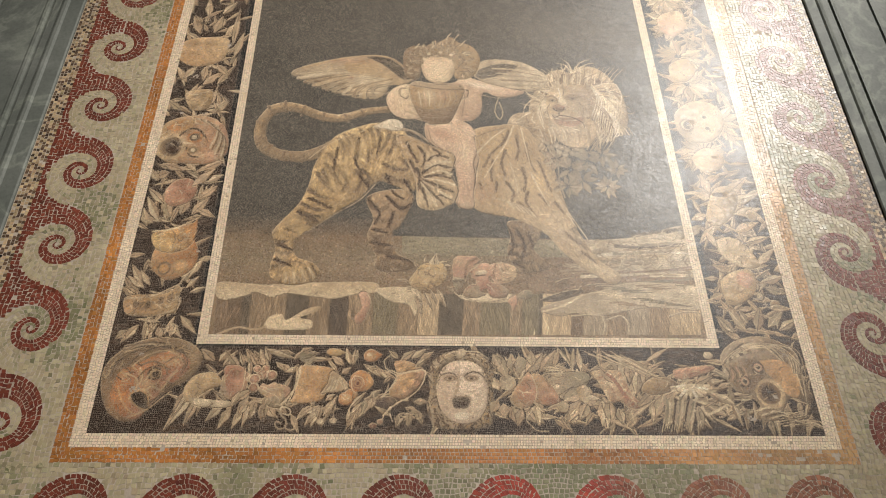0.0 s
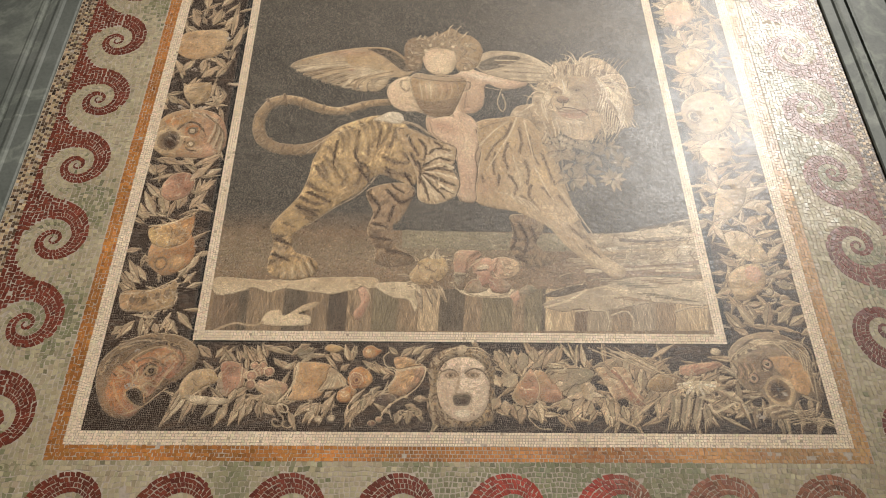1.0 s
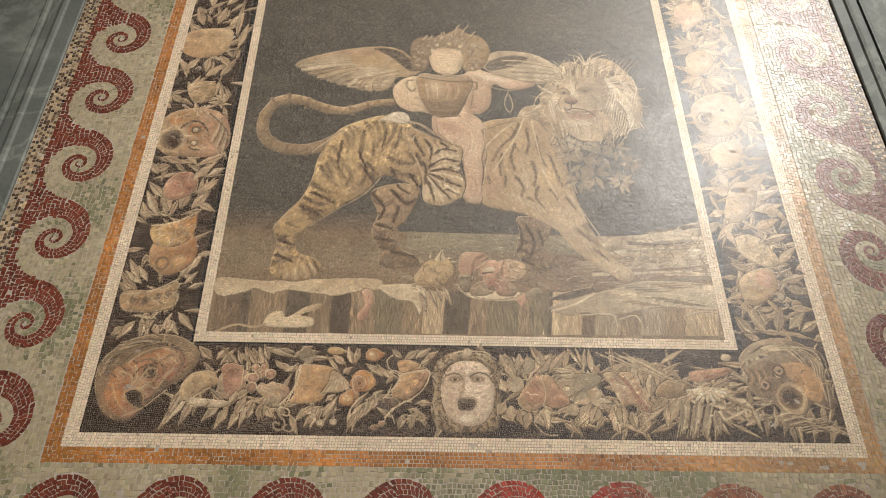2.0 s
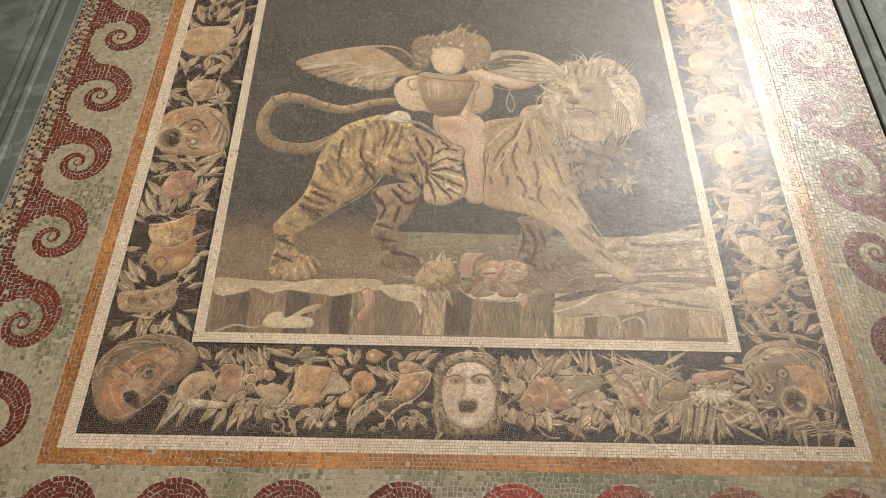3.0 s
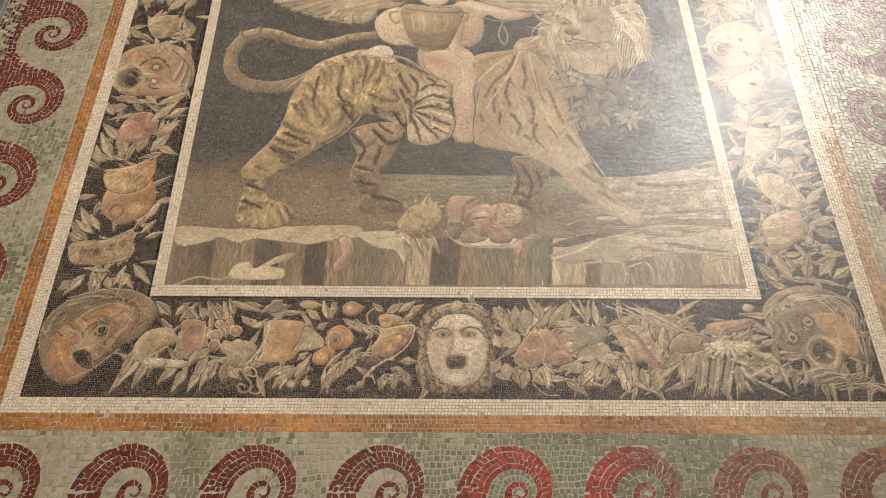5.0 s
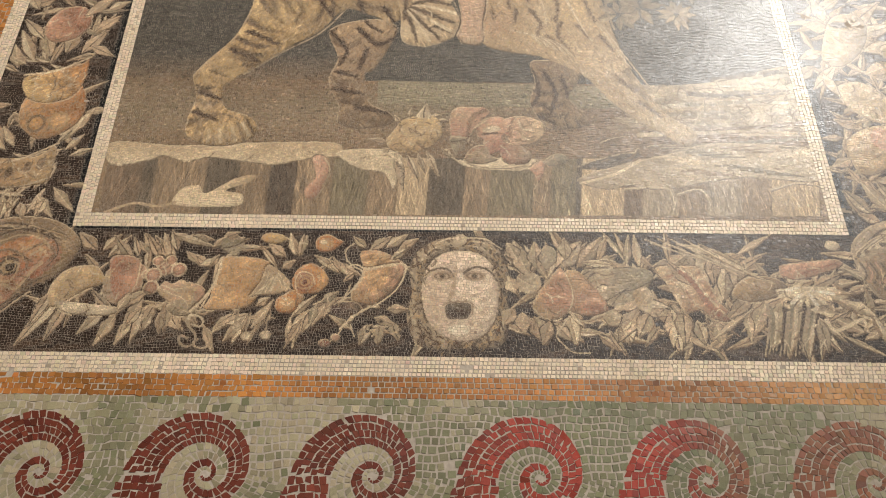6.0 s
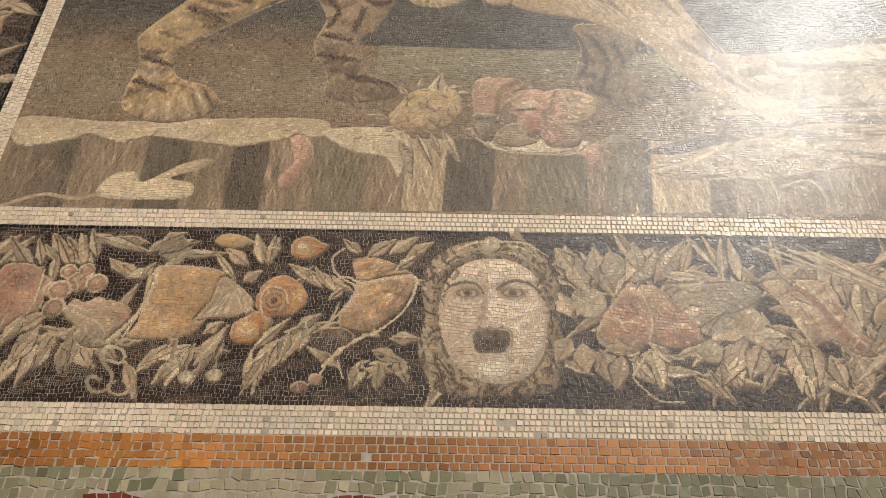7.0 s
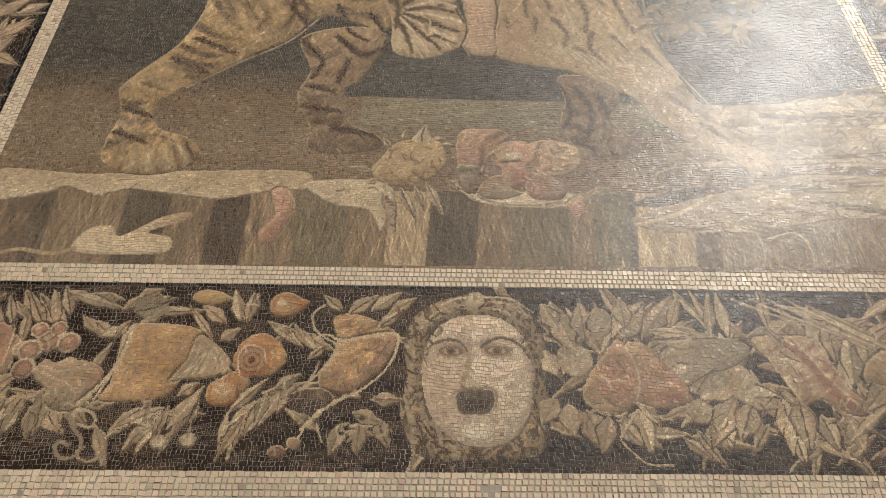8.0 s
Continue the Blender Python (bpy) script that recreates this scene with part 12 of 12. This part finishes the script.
w0, w1, h0, h1 = INNER[0] - BAND, INNER[1] + BAND, INNER[2] - BAND, INNER[3] + BAND
q = np.concatenate([courses(OUTER[0], OUTER[1], OUTER[2], h0, 0.42, 0.4, 0.2, 0.3), courses(OUTER[0], w0, h0, h1, 0.42, 0.4, 0.2, 0.3),
                    courses(w1, OUTER[1], h0, h1, 0.42, 0.4, 0.2, 0.3), courses(OUTER[0], OUTER[1], h1, OUTER[3], 0.8, 0.8, 0.16, 0.22)])
inlay("garland", mosaic, bent(q), 0.03, "dark brown stones behind the garland", ["garland"],
      dict(theatre_mask="pale open-mouthed theatre mask in cream stones", leaves="grey-green and beige leaves in stones", fruit="ochre and red fruit in stones",
           mask_hair="brown hair of the theatre mask in stones", corner_head="large orange-brown head in stones", tendril="thin cream tendril in stones"))


def band(x0, x1, z0, z1, width, along, across):
    """A border of that width outside a rectangle: foot, head, then the two sides."""
    foot = courses(x0 - width, x1 + width, z0 - width, z0, along, across)
    head = courses(x0 - width, x1 + width, z1, z1 + width, along, across)
    sides = [courses(z0, z1, a, b, along, across)[..., ::-1][:, [0, 3, 2, 1]] for a, b in ((x0 - width, x0), (x1, x1 + width))]
    return np.concatenate([foot, head, *sides])


for title, rect, width, along, across, tone, joint, spread, label in (
        ("inner_band", INNER, BAND, 0.58, 0.59, "white", 0.075, 0.07, "inner border of cream-white stones in four rows"),
        ("outer_band", OUTER, EDGE, 0.6, 0.58, "white", 0.08, 0.08, "outer border of cream-white stones in five rows"),
        ("amber_band", (-81.4, 81.4, 0.0, 166.9), 3.1, 0.95, 0.78, "amber", 0.05, 0.14, "border of orange-brown stones")):
    q = bent(band(*rect, width, along, across))
    q = q[tiny(q)]
    colour = shades(stone(tone), len(q), spread)
    m = q.mean(1)
    if tone == "white":
        dark = np.random.random(len(q)) < 0.008
        colour[dark] *= 0.55
    else:
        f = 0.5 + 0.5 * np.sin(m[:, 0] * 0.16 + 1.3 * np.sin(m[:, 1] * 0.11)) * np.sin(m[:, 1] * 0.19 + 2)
        # amber gives way to duller tan stones towards the right
        tan_share = np.clip((m[:, 0] - 30) / 60, 0, 0.7)[:, None]
        colour = (colour * (1 - tan_share) + shades(stone("tan"), len(q), spread) * tan_share) * (0.78 + 0.44 * f)[:, None]
    near = picked(q, colour, lambda u, v: (np.abs(u + 2) < 24) & (v < rect[2]))
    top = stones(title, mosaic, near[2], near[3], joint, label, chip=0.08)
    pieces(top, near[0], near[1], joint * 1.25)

# ---- wave border: twin spirals, each arm half the width of the last half-turn ----
CREST, DECAY = 7.7, math.log(2) / math.pi


def radius(phi):
    return CREST * np.exp(-DECAY * (phi - math.pi / 2))


def arm(flip):
    """The stones of one arm, curling clockwise, round (0, 0); along is the first axis, up from the base the second."""
    out = []
    phi = 0.0
    while radius(phi) > 0.75:
        r = radius(phi + math.pi / 2)
        step = min(0.98 / radius(phi + 0.6), 0.55)
        nxt = phi + step
        rows = max(1, round((radius(phi) - radius(phi + math.pi)) / 0.98))
        for k in range(rows):
            f, g = k / rows, (k + 1) / rows
            cell = []
            for p, s in ((phi, f), (nxt, f), (nxt, g), (phi, g)):
                d = radius(p + math.pi) + (radius(p) - radius(p + math.pi)) * s
                t = p + flip + (0.25 * step if k % 2 else 0)
                cell.append((-d * math.cos(t), d * math.sin(t)))
            out.append(cell)
        phi = nxt
    return np.array(out)[:, ::-1]


def outside(a, b):
    """Where neither arm lies: 1 above the crest, -1 in the base, 0 inside an arm."""
    d, t = np.hypot(a, b), np.mod(np.arctan2(b, -a), 2 * math.pi)
    r = radius(np.mod(t, math.pi))
    return np.where(d < r, 0, np.where(t < math.pi, 1, -1))


RED, PALE = arm(0.0), arm(math.pi)
PERIOD = 21.7
ground_q, ground_c = [], []


def tinted(m, tone):
    """Stone colours that drift along the border, greener past the middle of the foot and redder there."""
    n = len(m)
    near = np.clip((m[:, 0] + 1) / 8, 0, 1) * np.clip((58 - m[:, 0]) / 10, 0, 1) * (m[:, 1] < 0)
    f = np.clip(0.5 + 0.5 * np.sin(m[:, 0] * 0.14 + 2 * np.sin(m[:, 1] * 0.07)) * np.sin(m[:, 1] * 0.12 + 0.09 * m[:, 0]) + np.random.normal(0, 0.15, n), 0, 1)
    if tone == "red":
        hot = (np.clip((m[:, 0] + 1) / 8, 0, 1) * np.clip((36 - m[:, 0]) / 10, 0, 1) * (m[:, 1] < 0))[:, None]
        dull = (np.clip((m[:, 0] - 24) / 12, 0, 1) * (m[:, 1] < 0))[:, None]
        c = stone("red") * (1 - hot) * (1 - dull) + stone("bright_red") * hot + stone("rust") * 0.8 * dull * (1 - hot)
        return np.clip(c * (1 + np.random.normal(0, 0.15, (n, 1)) + np.random.normal(0, 0.04, (n, 3))) * (0.88 + 0.24 * f)[:, None], 0.004, 0.9)
    patch = np.exp(-((m[:, 0] + 46) / 4.5) ** 2) * (m[:, 1] < 0)
    g = np.clip(near * 0.85 + 0.8 * patch + np.clip((f - 0.62) * 3.2, 0, 0.9) + (np.random.random(n) < 0.04) * 0.5, 0, 1)[:, None]
    return np.clip((stone("mist") * (1 - g) + stone("green") * g) * (1 + np.random.normal(0, 0.1, (n, 1)) + np.random.normal(0, 0.02, (n, 3))), 0.004, 0.9)


# foot, sides and head: place of a scroll, from along and up
FOOT_V, SIDE_U, HEAD_V = -13.2, 96.6, 180.0
SIDES = [
    (lambda a, b: (a, FOOT_V + b), [-98.1 + 21.75 * k for k in range(10)], 1),
    (lambda a, b: (-SIDE_U + b, -a), [-4.6 - PERIOD * k for k in range(8)], 1),
    (lambda a, b: (SIDE_U - b, a), [5.2 + PERIOD * k for k in range(8)], 1),
    (lambda a, b: (-a, HEAD_V - b), [-96.6 + PERIOD * k for k in range(10)], 0)]
scrolls = []
for side, places, low in SIDES:
    for k, at in enumerate(places):
        red = turned(RED + np.array([at, 0.0]), side)
        pale = turned(PALE + np.array([at, 0.0]), side)
        keep = pale.mean(1)
        ground_q.append(pale)
        ground_c.append(tinted(keep, "mist"))
        scrolls.append(red)
    lo, hi = min(places) - PERIOD / 2, max(places) + PERIOD / 2
    q = courses(lo, hi, -9.3, 11.9 if side is not SIDES[0][0] else 10.1, 1.03, 1.0, 0.2, 0.3)
    m = q.mean(1)
    near = np.array(places)[np.abs(m[:, :1] - np.array(places)[None]).argmin(1)]
    where = outside(m[:, 0] - near, m[:, 1])
    for other in (-PERIOD, PERIOD):
        also = outside(m[:, 0] - near - other, m[:, 1])
        inside_range = (near + other >= min(places) - 1) & (near + other <= max(places) + 1)
        where = np.where((also == 0) & inside_range, 0, where)
    for sign, tone in ((1, "mist"), (-1, "red")):
        w = where == sign
        p = turned(q[w], side)
        c = p.mean(1)
        if low and side is not SIDES[0][0]:
            ok = c[:, 1] > -5.0
        elif side is SIDES[0][0]:
            ok = np.abs(c[:, 0]) < 108
        else:
            ok = c[:, 1] > 168
        ground_q.append(p[ok])
        ground_c.append(tinted(c[ok], tone))
q, colour = np.concatenate(ground_q), np.concatenate(ground_c)
m = q.mean(1)
ok = tiny(q, 0.35) & (np.abs(m[:, 0]) < 105.7) & ((np.abs(m[:, 0]) > 84.6) | (m[:, 1] < -3.2) | (m[:, 1] > 170)) & (m[:, 1] < 184) & (m[:, 1] > -22.6)
near = picked(q[ok], colour[ok], lambda u, v: (np.abs(u + 3) < 26) & (v < -3) & (v > -14.5))
wave = stones("wave_border", mosaic, near[2], near[3], 0.08, "border of pale grey-green stones between red running waves", chip=0.085)
pieces(wave, near[0], near[1], 0.14)
for red in scrolls:
    c = red.mean(1)
    ok = (np.abs(c[:, 0]) < 105.7) & ((np.abs(c[:, 0]) > 84.6) | (c[:, 1] < -3.2) | (c[:, 1] > 170))
    if ok.sum() > 20:
        stones("wave_scroll", wave, red[ok], tinted(c[ok], "red"), 0.07, "dark red running-wave scroll in stones", 0.012, chip=0.07)

# chequered strip along the frame
q = np.concatenate([courses(-110, 110, -28.3, -22.8, 0.9, 0.9, 0.1), courses(-110, 110, 184.2, 188.8, 0.9, 0.9, 0.1),
                    *[courses(-22.6, 184, a, b, 0.9, 0.9, 0.1)[..., ::-1][:, [0, 3, 2, 1]] for a, b in ((-110.2, -105.8), (105.8, 109.9))]])
m = q.mean(1)
cell = (np.floor(m[:, 0] / 0.9) + np.floor(m[:, 1] / 0.9)).astype(int) % 2
dark = (cell == 0) ^ (np.random.random(len(q)) < 0.2)
colour = np.where(dark[:, None], shades(stone("black"), len(q), 0.35), shades(stone("taupe"), len(q), 0.24))
kept = tiny(q) & (np.random.random(len(q)) > 0.03)
q, colour = q[kept], colour[kept]
stones("chequer_strip", mosaic, q, colour, 0.09, "chequered strip of black and cream stones along the frame")
